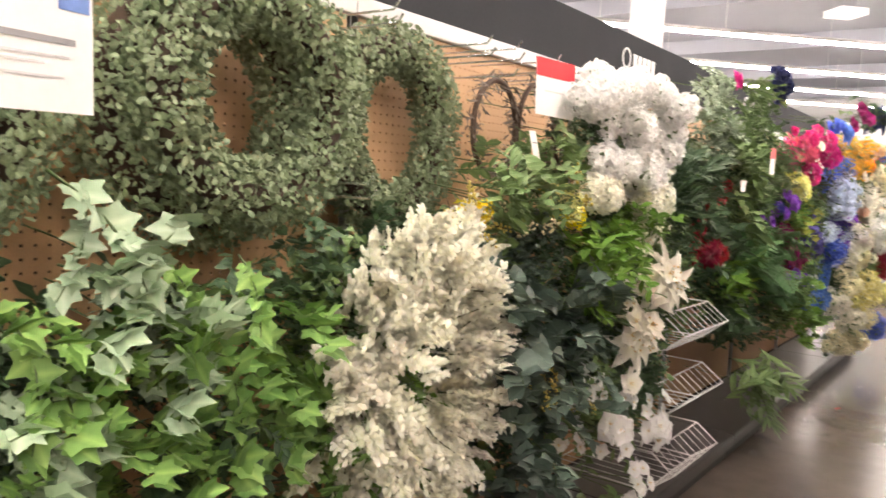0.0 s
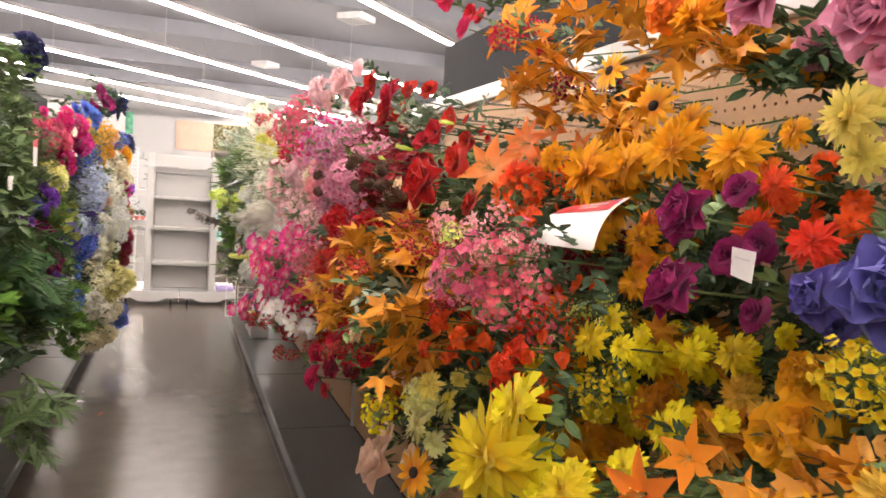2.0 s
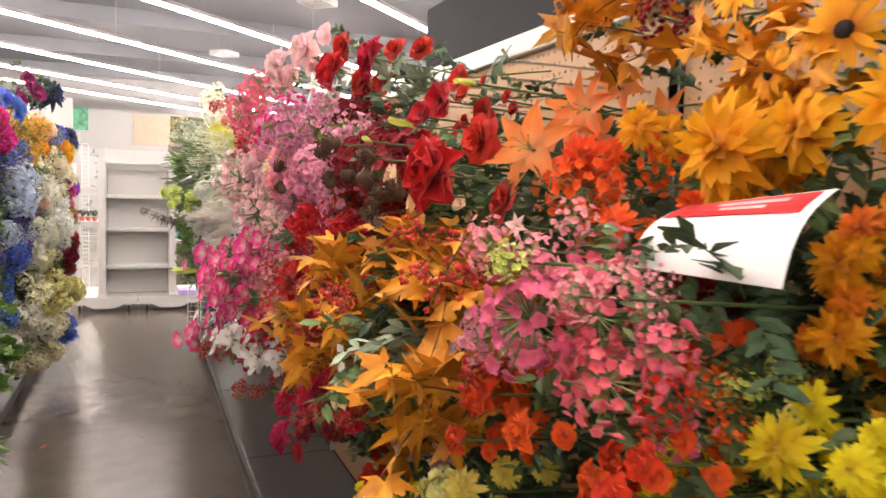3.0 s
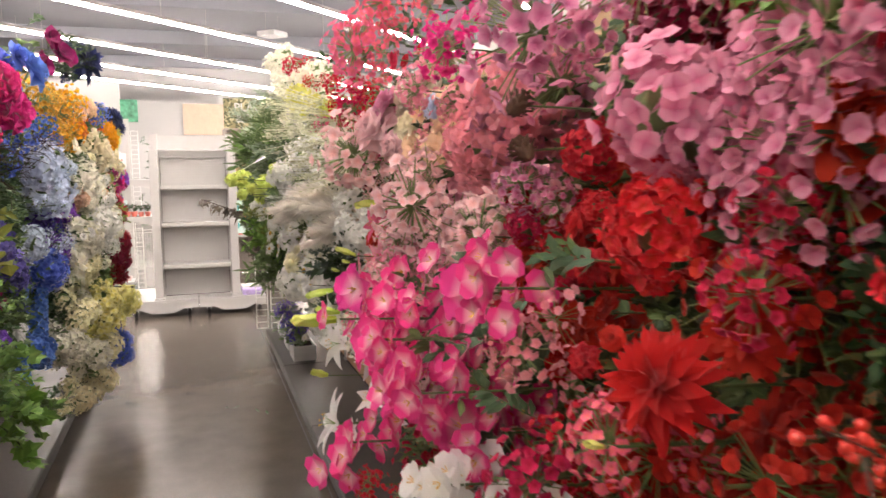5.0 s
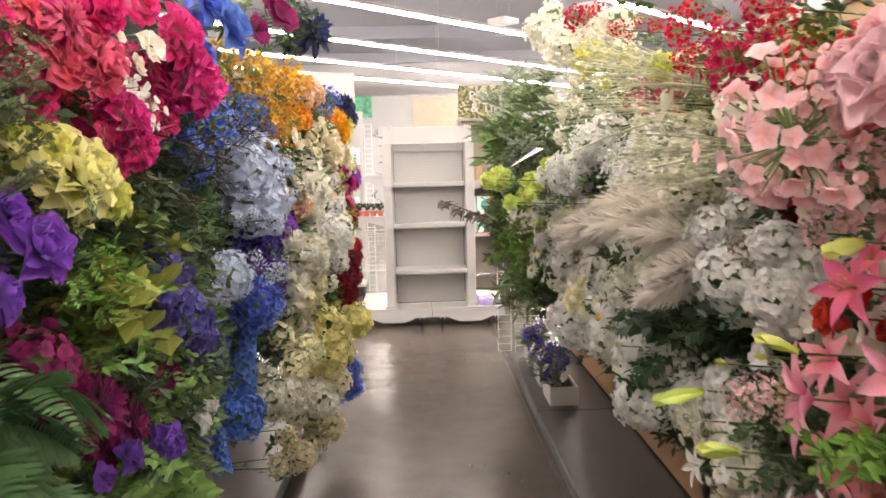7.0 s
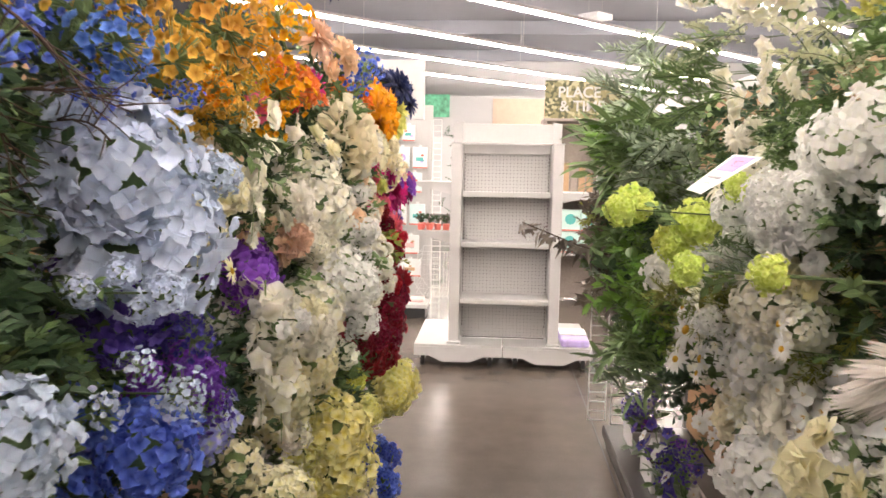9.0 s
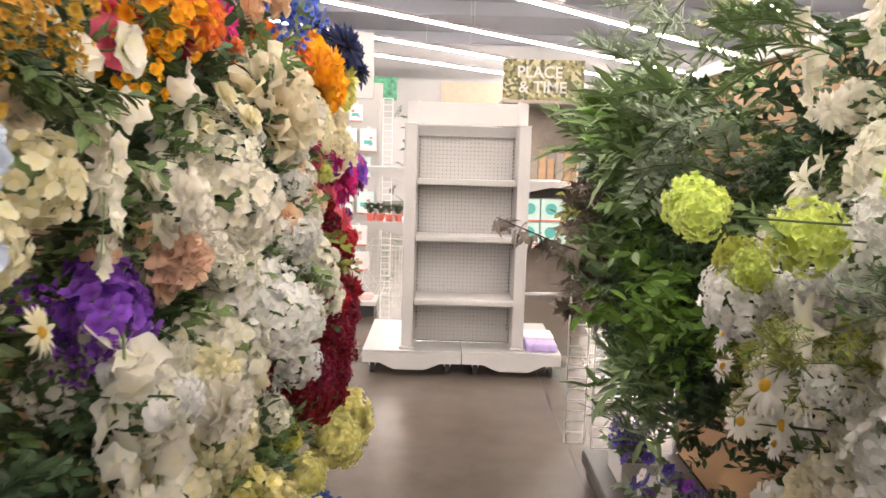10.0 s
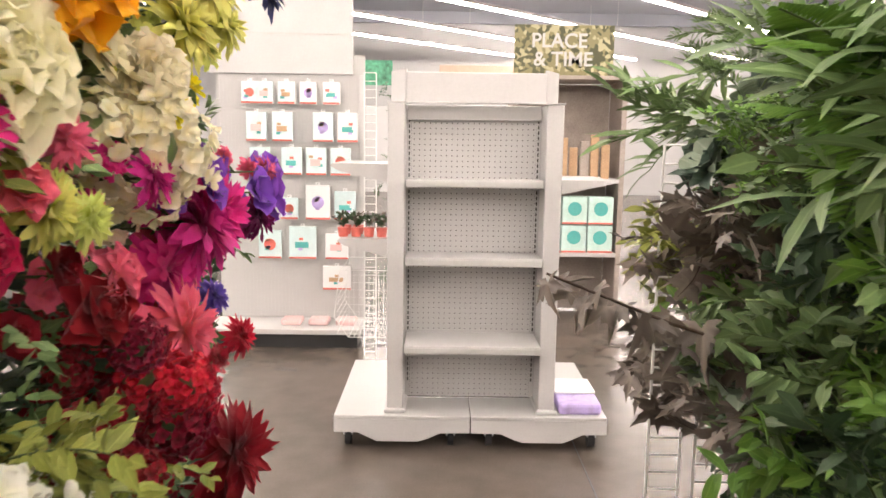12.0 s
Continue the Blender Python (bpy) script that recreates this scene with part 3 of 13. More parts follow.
def facing(d, rng=None):
    """A turn that takes +z to d."""
    d = np.asarray(d, float)
    d = d / np.linalg.norm(d)
    u = np.cross((0, 0, 1), d) if abs(d[2]) < 0.95 else np.cross((1, 0, 0), d)
    u /= np.linalg.norm(u)
    m = np.stack([u, np.cross(d, u), d], 1)
    return m @ turn("z", rng.uniform(0, 6.28)) if rng else m


def floret_ball(sh, rng, n, size, low=-0.55, petals=4, shell=0.84):
    size = size / math.sqrt(DETAIL[0])
    for d in on_ball(round(n * DETAIL[0]), low, rng):
        m = facing(d + np.array([rng.uniform(-0.45, 0.45) for _ in range(3)]), rng)
        c = d * shell * rng.uniform(0.74, 1.12)
        s = size * rng.uniform(0.85, 1.15)
        for k in range(petals):
            p, f, uv = petal(rng, s, s * 1.05, cup=rng.uniform(0.05, 0.4), curl=rng.uniform(-0.25, 0.35), point=0.03, ruffle=0.1, nu=4, nv=4)
            p = p @ turn("y", -0.22).T @ turn("z", 2 * math.pi * k / petals + rng.uniform(-0.1, 0.1)).T
            sh.add(p @ m.T + c, f, uv)


def bloom_shape(kind, rng):
    sh = Shape()
    if kind == "hydrangea":
        floret_ball(sh, rng, 94, 0.208, -0.6, 4, 0.86)
        blob(sh, (0, 0, -0.05), 0.5, 1, n=8, m=5)
    elif kind == "pompon":
        floret_ball(sh, rng, 84, 0.21, -0.75, 4, 0.86)
        blob(sh, (0, 0, 0), 0.74, 0, n=8, m=6)
    elif kind == "rose":
        for n, ln, w, t, z, cu in ((5, 1.0, 0.95, 14, -0.14, 0.26), (5, 0.92, 0.9, 30, -0.10, 0.22), (5, 0.80, 0.8, 48, -0.06, 0.14), (5, 0.68, 0.66, 62, -0.02, 0.06), (5, 0.56, 0.54, 72, 0.0, -0.06), (4, 0.46, 0.42, 80, 0.02, -0.1), (3, 0.40, 0.30, 87, 0.02, -0.1)):
            ring(sh, rng, n, ln, w, t, 0.04, z, rng.uniform(0, 6), cup=0.34, curl=cu, point=0.06, ruffle=0.045, nu=6, nv=7)
        ring(sh, rng, 5, 0.5, 0.14, -35, 0.03, -0.15, mat=1, point=0.9)
    elif kind == "peony":
        for n, ln, w, t, z in ((9, 1.0, 0.80, -8, -0.14), (9, 0.96, 0.76, 12, -0.1), (8, 0.86, 0.68, 28, -0.04), (8, 0.74, 0.60, 44, 0.02), (7, 0.62, 0.5, 58, 0.06), (6, 0.5, 0.4, 72, 0.08), (5, 0.4, 0.3, 84, 0.1)):
            ring(sh, rng, n, ln, w, t, 0.05, z, rng.uniform(0, 6), cup=0.3, curl=0.05, point=0.04, ruffle=0.10, nu=6, nv=7, jitter=0.2)
        ring(sh, rng, 5, 0.5, 0.2, -30, 0.03, -0.15, mat=1, point=0.9)
    elif kind == "mum":
        for n, ln, w, t, z in ((18, 1.0, 0.30, -6, -0.1), (17, 0.94, 0.29, 12, -0.04), (15, 0.84, 0.27, 28, 0.02), (13, 0.72, 0.25, 44, 0.07), (10, 0.58, 0.22, 60, 0.1), (7, 0.42, 0.18, 78, 0.12)):
            ring(sh, rng, n, ln, w, t, 0.05, z, rng.uniform(0, 6), cup=0.3, curl=0.2, point=0.08, ruffle=0.07, nu=2, nv=3, jitter=0.26)
        ring(sh, rng, 5, 0.4, 0.18, -40, 0.03, -0.15, mat=1, point=0.9)
    elif kind == "daisy":
        ring(sh, rng, 13, 0.95, 0.28, 3, 0.16, 0.0, 0, cup=0.1, curl=0.16, point=0.55, nu=2, nv=4)
        ring(sh, rng, 12, 0.88, 0.26, 12, 0.16, 0.03, 0.25, cup=0.1, curl=0.16, point=0.55, nu=2, nv=4)
        blob(sh, (0, 0, 0.06), 0.24, 2, 0.65, 10, 6)
    elif kind == "lily":
        ring(sh, rng, 3, 1.2, 0.66, 46, 0.03, -0.26, 0, cup=0.26, curl=0.62, point=0.8, ruffle=0.03, nu=4, nv=6, jitter=0.06)
        ring(sh, rng, 3, 1.2, 0.50, 44, 0.03, -0.28, 1.05, cup=0.26, curl=0.66, point=0.85, ruffle=0.02, nu=4, nv=6, jitter=0.06)
        for k in range(6):
            a = k * 1.047 + 0.3
            q = (0.25 * math.cos(a), 0.25 * math.sin(a), 0.45)
            strand(sh, [(0, 0, -0.2), (0.1 * math.cos(a), 0.1 * math.sin(a), 0.2), q], 0.012, 0.01, 1)
            blob(sh, q, 0.045, 2, 0.6, 5, 3)
    elif kind == "blossom":
        ring(sh, rng, 5, 0.98, 0.95, 14, 0.02, 0.0, 0, cup=0.16, curl=-0.02, point=0.12, ruffle=0.05, nu=5, nv=6)
        for k in range(5):
            a = rng.uniform(0, 6.28)
            strand(sh, [(0, 0, 0), (0.14 * math.cos(a), 0.14 * math.sin(a), 0.3)], 0.014, 0.02, 2, 3)
    elif kind == "poppy":
        ring(sh, rng, 4, 1.0, 1.25, 14, 0.02, 0.0, 0, cup=0.2, curl=0.05, point=0.05, ruffle=0.06, nu=4, nv=4)
        ring(sh, rng, 4, 0.85, 1.0, 34, 0.02, 0.03, 0.8, cup=0.2, curl=0.05, point=0.05, ruffle=0.06, nu=4, nv=4)
        blob(sh, (0, 0, 0.1), 0.14, 2, 0.7, 7, 4)
    elif kind == "bud":
        for k in range(3):
            p, f, uv = petal(rng, 2.0, 0.62, cup=-0.5, curl=-0.02, point=0.6, nu=4, nv=6)
            p[:, 2] += 0.12 * np.sin(np.pi * p[:, 0] / 2.0)
            sh.add(p @ turn("x", 2 * math.pi * k / 3).T @ turn("y", -math.pi / 2).T, f, uv)
    elif kind == "cluster":
        # a loose head of many small five-petalled blossoms
        for d in on_ball(round(58 * DETAIL[0]), -0.6, rng):
            m = facing(d + np.array([rng.uniform(-0.5, 0.5) for _ in range(3)]), rng)
            c = d * rng.uniform(0.5, 1.05)
            s = 0.17 / math.sqrt(DETAIL[0]) * rng.uniform(0.75, 1.2)
            for k in range(5):
                p, f, uv = petal(rng, s, s * 1.1, cup=0.16, curl=rng.uniform(-0.2, 0.15), point=0.05, ruffle=0.05, nu=3, nv=3)
                sh.add((p @ turn("y", -0.35).T @ turn("z", 1.257 * k).T) @ m.T + c, f, uv)
            strand(sh, [c * 0.1, c], 0.018, 0.012, 1, 3)
    elif kind == "orchid":
        # blossoms along a hanging stem
        pts = [(0.10 * math.sin(2 * v), 0.08 * math.cos(3 * v), 1.0 - 2.0 * v) for v in np.linspace(0, 1, 7)]
        strand(sh, pts, 0.02, 0.01, 1)
        for k in range(15):
            v = (k + 0.5) / 15
            c = np.array((0.12 * math.sin(2 * v), 0.08, 1.0 - 2.0 * v)) + np.array((rng.uniform(-0.3, 0.3) * (1.15 - v), rng.uniform(-0.2, 0.2), 0))
            m = facing((rng.uniform(-0.9, 0.9), rng.uniform(-0.7, 0.7), rng.uniform(-0.3, 0.5)), rng)
            s = rng.uniform(0.2, 0.3) * (1.15 - 0.5 * v)
            for j in range(5):
                p, f, uv = petal(rng, s * 1.15, s * 1.15, cup=0.2, curl=0.05, point=0.12, ruffle=0.06, nu=3, nv=3)
                sh.add((p @ turn("y", -0.3).T @ turn("z", 1.257 * j).T) @ m.T + c, f, uv)
    elif kind == "spike":
        # dense upright spike of florets
        strand(sh, [(0, 0, -1), (0, 0, 1)], 0.03, 0.015, 1)
        for k in range(54):
            v = (k + 0.5) / 54
            a = k * 2.4
            r = 0.34 * (1.05 - 0.75 * v)
            d = np.array((math.cos(a), math.sin(a), 0.25))
            m = facing(d, rng)
            s = 0.2 * (1.1 - 0.5 * v)
            for j in range(4):
                p, f, uv = petal(rng, s, s * 0.95, cup=0.12, curl=0.0, point=0.2, nu=2, nv=2)
                sh.add((p @ turn("y", -0.25).T @ turn("z", 1.57 * j).T) @ m.T + d * r + np.array((0, 0, -1 + 2 * v)), f, uv)
    return sh


def leaf_fan(sh, rng, outline, size, mat=0, droop=0.2, fold=0.15, m=None, at=(0, 0, 0)):
    """A lobed leaf, from an outline of (angle, radius); it lies along +x."""
    pts, uvs = [(0, 0, 0)], [(0.5, 0.0)]
    for a, r in outline:
        x, y = r * math.cos(a), r * math.sin(a)
        pts.append((x, y, -droop * r * r + fold * abs(y) + rng.uniform(-0.03, 0.03)))
        uvs.append((0.5 + 0.5 * y, x))
    p = np.array(pts) * size
    n = len(outline)
    sh.add((p if m is None else p @ m.T) + np.array(at), [(0, i, i + 1) for i in range(1, n)], uvs, mat)


IVY = [(-2.6, 0.4), (-1.95, 0.6), (-1.35, 0.52), (-0.95, 0.78), (-0.5, 0.62), (0.0, 1.0), (0.5, 0.62), (0.95, 0.78), (1.35, 0.52), (1.95, 0.6), (2.6, 0.4)]
MAPLE = [(-2.6, 0.3), (-2.05, 0.62), (-1.7, 0.34), (-1.35, 0.5), (-1.05, 0.95), (-0.86, 0.62), (-0.62, 0.66), (-0.42, 0.42), (-0.25, 0.72), (-0.16, 0.74), (0.0, 1.15), (0.16, 0.74), (0.25, 0.72), (0.42, 0.42), (0.62, 0.66), (0.86, 0.62), (1.05, 0.95), (1.35, 0.5), (1.7, 0.34), (2.05, 0.62), (2.6, 0.3)]


def spray_shape(kind, rng):
    """A sprig of length 1 along +x that bends down, with its leaves."""
    sh = Shape()
    sag = rng.uniform(0.1, 0.35)
    path = lambda v: np.array((v * (1 - 0.1 * v), 0.08 * math.sin(3 * v), -sag * v * v))
    if kind not in ("plume",):
        strand(sh, [path(v) for v in np.linspace(0, 1, 6)], 0.012, 0.006, 1)

    def leaf(v, size, width, spread, lift, mat=0, nu=2, nv=3, point=0.7, curl=0.3, off=0.0):
        side = rng.choice((-1, 1))
        p, f, uv = petal(rng, size * rng.uniform(0.75, 1.2), width * size, cup=0.18, curl=curl, point=point, nu=nu, nv=nv)
        m = turn("z", side * (spread + rng.uniform(-0.35, 0.35))) @ turn("y", -(lift + rng.uniform(-0.5, 0.5))) @ turn("x", rng.uniform(-0.7, 0.7))
        sh.add(p @ m.T + path(v) + np.array((0, off * side, 0)), f, uv, mat)

    if kind == "ovate":
        for k in range(13):
            leaf(0.12 + 0.88 * k / 12, 0.3, 0.5, 0.85, 0.2)
    elif kind == "long":
        for k in range(15):
            leaf(0.05 + 0.95 * k / 14, 0.46, 0.22, 0.7, 0.3)
    elif kind == "round":
        for k in range(18):
            leaf(0.06 + 0.94 * k / 17, 0.23, 0.95, 1.1, 0.2, point=0.1, curl=0.1)
    elif kind == "small":
        for k in range(52):
            leaf(rng.uniform(0.05, 1.0), 0.13, 0.5, 0.9, 0.3, nv=2, off=rng.uniform(0, 0.10))
    elif kind == "feather":
        for k in range(60):
            leaf(rng.uniform(0.05, 1.0), 0.22, 0.14, 0.6, 0.3, nv=2, nu=1, off=rng.uniform(0, 0.04))
    elif kind in ("ivy", "maple"):
        for k in range(15 if kind == "ivy" else 4):
            v = 0.15 + 0.85 * k / (14 if kind == "ivy" else 3)
            m = turn("z", rng.uniform(-1.3, 1.3)) @ turn("y", rng.uniform(-0.7, 0.5)) @ turn("x", rng.uniform(-0.8, 0.8))
            leaf_fan(sh, rng, IVY if kind == "ivy" else MAPLE, rng.uniform(0.09, 0.21) if kind == "ivy" else rng.uniform(0.3, 0.42), 0, 0.25, 0.15, m, path(v))
    elif kind == "fern":
        for k in range(34):
            v = 0.1 + 0.9 * k / 33
            for s in (-1, 1):
                p, f, uv = petal(rng, 0.30 * math.sin(math.pi * (0.12 + 0.85 * v)) + 0.03, 0.036, cup=0.15, curl=0.3, point=0.5, nu=2, nv=4)
                m = turn("z", s * 1.2) @ turn("y", rng.uniform(-0.15, 0.1))
                sh.add(p @ m.T + path(v), f, uv)
    elif kind == "plume":
        strand(sh, [path(v) for v in np.linspace(0, 1, 6)], 0.008, 0.004, 0)
        for k in range(620):
            v = rng.uniform(0.25, 1.0)
            a = rng.uniform(0, 6.28)
            ln = rng.uniform(0.12, 0.26)
            w = 0.20 * math.sin(math.pi * min(1, (v - 0.2) * 1.2)) + 0.02
            p0 = path(v)
            d = np.array((ln, w * math.cos(a), w * math.sin(a) - 0.05))
            side = np.array((0, -math.sin(a), math.cos(a))) * 0.009
            sh.add([p0 - side, p0 + side, p0 + d * 0.6 + side, p0 + d * 0.6 - side, p0 + d + np.array((0, 0, -0.05 * ln))], [(0, 1, 2, 3), (3, 2, 4)], [(0.3, 0), (0.7, 0), (0.7, 0.6), (0.3, 0.6), (0.5, 1)])
    elif kind == "astilbe":
        for k in range(14):
            v0 = 0.1 + 0.85 * k / 13
            s = 1 if k % 2 else -1
            tip = path(v0) + np.array((0.26, s * rng.uniform(0.04, 0.2), rng.uniform(-0.08, 0.12))) * (1.1 - 0.5 * v0)
            base = path(v0)
            for j in range(20):
                q = base + (tip - base) * (j + 1) / 20
                p, f, uv = petal(rng, rng.uniform(0.08, 0.13), 0.07, cup=0.1, curl=0.1, point=0.4, nu=1, nv=2)
                sh.add(p @ facing((rng.uniform(-1, 1), rng.uniform(-1, 1), rng.uniform(-1, 1))).T + q, f, uv)
    elif kind == "grass":
        for k in range(16):
            a, b = rng.uniform(-0.16, 0.16), rng.uniform(-0.14, 0.14)
            pts = [np.array((v * rng.uniform(0.97, 1.03), a * v, b * v - sag * v * v * 0.4)) for v in np.linspace(0, 1, 5)]
            strand(sh, pts, 0.004, 0.002, 1, 3)
            for j in range(16):
                q = pts[2] + (pts[4] - pts[2]) * j / 15 + np.array([rng.uniform(-0.03, 0.03) for _ in range(3)])
                p, f, uv = petal(rng, 0.032, 0.014, cup=0.1, curl=0.1, point=0.6, nu=1, nv=2)
                sh.add(p @ facing((rng.uniform(-1, 1), rng.uniform(-1, 1), rng.uniform(-1, 1))).T + q, f, uv)
    elif kind == "berry":
        for k in range(22):
            v = 0.35 + 0.65 * k / 21
            c = path(v) + np.array([rng.uniform(-0.11, 0.11) for _ in range(3)])
            strand(sh, [path(v - 0.05), c], 0.006, 0.004, 1, 3)
            blob(sh, c, rng.uniform(0.028, 0.042), 0, 1, 7, 5)
    elif kind == "twig":
        for k in range(9):
            v = 0.2 + 0.8 * k / 8
            q = path(v) + np.array((0.25, rng.uniform(-0.25, 0.25), rng.uniform(-0.2, 0.25)))
            strand(sh, [path(v - 0.1), (path(v) + q) / 2 + np.array((0, 0, 0.03)), q], 0.008, 0.003, 0, 3)
    return sh


MESHES = {}


def flower_mesh(kind, colour, k, plain=False):
    key = ("bloom", kind, colour, k, plain)
    DETAIL[0] = 0.6 if plain else 1.0
    if key not in MESHES:
        rng = random.Random(f"{kind}{k}")
        centre = SEED if (kind == "daisy" and colour in ("gold", "yellow", "orange")) or kind == "poppy" else POLLEN
        MESHES[key] = bloom_shape(kind, rng).mesh(kind, [PETALS[colour], LEAVES["green"], centre])
    DETAIL[0] = 1.0
    return MESHES[key]


def spray_mesh(kind, colour, k, plain=False):
    key = ("spray", kind, colour, k, plain)
    DETAIL[0] = 0.6 if plain else 1.0
    if key not in MESHES:
        rng = random.Random(f"{kind}{k}")
        mat = BERRIES[colour] if kind == "berry" else TWIG if kind == "twig" else LEAVES[colour]
        MESHES[key] = spray_shape(kind, rng).mesh(kind + "_sprig", [mat, TWIG if kind in ("berry", "maple", "twig") else mat if kind == "grass" else STEM])
    DETAIL[0] = 1.0
    return MESHES[key]


def stem_part(parent, a, b, r=0.0016):
    """A stem from a to b, in the thing's own space."""
    key = ("stem", round((b - a).length * 20))
    if key not in MESHES:
        sh = Shape()
        ln = max(0.05, key[1] / 20)
        strand(sh, [(0.04 * ln * math.sin(math.pi * v), 0, ln * v) for v in np.linspace(0, 1, 5)], r * 1.2, r, 0, 5)
        MESHES[key] = sh.mesh("stem", [STEM])
    ln = max(0.05, key[1] / 20)
    q = (b - a).to_track_quat("Z", "Y")
    return emit("stem", MESHES[key], parent, Matrix.LocRotScale(a, q, (1, 1, (b - a).length / ln)))


RNG = random.Random(5)
MASS = []


def emit(name, me, root, m):
    """A part of the thing root, or, where root is a pose, a piece of the massed flowers behind the front bunches."""
    if isinstance(root, Matrix):
        MASS.append((me, root @ m))
        return None
    return shared(name, me, root, m)


def massed(name, label, category):
    """All that was gathered in MASS as one object."""
    cache, mats, co, lv, lt, mi, uvs, base = {}, [], [], [], [], [], [], 0
    for me, m in MASS:
        if me.name not in cache:
            v = np.empty(len(me.vertices) * 3, np.float32)
            me.vertices.foreach_get("co", v)
            a = np.empty(len(me.loops), np.int32)
            me.loops.foreach_get("vertex_index", a)
            b = np.empty(len(me.polygons), np.int32)
            me.polygons.foreach_get("loop_total", b)
            c = np.empty(len(me.polygons), np.int32)
            me.polygons.foreach_get("material_index", c)
            d = np.empty(len(me.loops) * 2, np.float32)
            me.uv_layers[0].data.foreach_get("uv", d)
            for mm in me.materials:
                if mm not in mats:
                    mats.append(mm)
            cache[me.name] = (v.reshape(-1, 3), a, b, np.array([mats.index(me.materials[i]) for i in range(len(me.materials))], np.int32)[c], d)
        v, a, b, c, d = cache[me.name]
        w = np.array(m)
        co.append(v @ w[:3, :3].T + w[:3, 3])
        lv.append(a + base)
        lt.append(b)
        mi.append(c)
        uvs.append(d)
        base += len(v)
    co, lv, lt, mi, uvs = (np.concatenate(q) for q in (co, lv, lt, mi, uvs))
    me = bpy.data.meshes.new(name)
    me.vertices.add(len(co))
    me.vertices.foreach_set("co", co.astype(np.float32).ravel())
    me.loops.add(len(lv))
    me.loops.foreach_set("vertex_index", lv.astype(np.int32))
    me.polygons.add(len(lt))
    me.polygons.foreach_set("loop_start", np.concatenate(([0], np.cumsum(lt)[:-1])).astype(np.int32))
    me.polygons.foreach_set("material_index", mi.astype(np.int32))
    me.polygons.foreach_set("use_smooth", np.ones(len(lt), bool))
    me.uv_layers.new(name="UVMap").data.foreach_set("uv", uvs.astype(np.float32))
    for mm in mats:
        me.materials.append(mm)
    me.update(calc_edges=True)
    MASS.clear()
    return tagged(new(name, me), label, category, kind="stuff")
SIZE = {"hydrangea": 0.075, "pompon": 0.055, "rose": 0.05, "peony": 0.062, "mum": 0.055, "daisy": 0.055, "lily": 0.085, "blossom": 0.03, "poppy": 0.05, "bud": 0.03, "cluster": 0.056, "orchid": 0.12, "spike": 0.11}
KIN = {"mum": "chrysanthemum", "cluster": "small blossom", "blossom": "dogwood", "bud": "lily bud", "spike": "delphinium", "pompon": "pompon flower"}
SIDES = {"R": (1, 1.24), "L": (-1, -0.70)}


def bush(side, kind, colour, y, z, w, h, x=None, size=None, leaf="green", leaf_kind="ovate", leaves=3, n=None, name="", label="", mass=False):
    """A bunch of silk flowers on a peg: its blooms fill w by h metres of the shelf's face round (y, z)."""
    s, back = SIDES[side]
    x = x if x is not None else (0.74 if s > 0 else -0.25)
    size = size or SIZE[kind]
    base = Vector((back, y, z))
    root = Matrix.Translation(base)
    if not mass:
        kin = KIN.get(kind, kind)
        root = tagged(new(name or kin.replace(" ", "_") + "_bunch"), label or f"{colour.replace('_', ' ')} silk {kin} bunch on a shop peg", "artificial flowers", f"silk {kin} bunches")
        root.matrix_basis = Matrix.Translation(base)
    tall = 2.0 if kind in ("orchid", "spike") else 1.0
    if n is None:
        n = max(1, min(16, round(1.25 * (w * h) / (2.3 * size * size * tall))))
        if kind in ("blossom",):
            n = max(4, min(16, round(0.55 * w * h / (size * size * 3))))
    knot = Vector((-s * min(0.22, abs(x - back) * 0.45), 0, -0.02))
    if not mass:
        stem_part(root, Vector((0, 0, 0.01)), knot)
    for i in range(n):
        if n == 1:
            du = dv = 0.0
        else:
            r, a = math.sqrt((i + 0.5) / n), i * 2.39996 + y * 7
            du, dv = r * math.cos(a), r * math.sin(a)
        bulge = 0.0 if n == 1 else -s * 0.05 * (1 - du * du - dv * dv) + RNG.uniform(-0.035, 0.03)
        p = Vector((x - base.x + bulge, du * max(0, w / 2 - size * 0.7), dv * max(0, h / 2 - size * 0.7 * tall)))
        d = Vector((-s * 1.0, 0.75 * du + RNG.uniform(-0.65, 0.25), 0.5 * dv + 0.25 + RNG.uniform(-0.25, 0.3))).normalized()
        if kind in ("orchid", "spike"):
            d = Vector((RNG.uniform(-0.15, 0.15) - s * 0.1, RNG.uniform(-0.15, 0.15), 1))
        if kind == "bud":
            d = Vector((-s * 1, RNG.uniform(-0.9, 0.2), RNG.uniform(-0.2, 0.6)))
        q = d.to_track_quat("Z", "Y").to_matrix().to_4x4() @ Matrix.Rotation(RNG.uniform(0, 6.28), 4, "Z")
        k = size * RNG.uniform(0.88, 1.12)
        emit("bloom", flower_mesh(kind, colour, RNG.randrange(3), mass), root, Matrix.Translation(p) @ q @ Matrix.Scale(k, 4))
        if i < 3 and not mass:
            stem_part(root, knot, p - d.normalized() * k * 0.15)
    for i in range(leaves):
        foliage(root, s, leaf_kind, leaf, Vector((x - base.x + s * RNG.uniform(0.05, 0.12), RNG.uniform(-0.5, 0.5) * w, RNG.uniform(-0.5, 0.5) * h)), 0.5 * max(w, h) * RNG.uniform(0.7, 1.1) + 0.05)
    return root


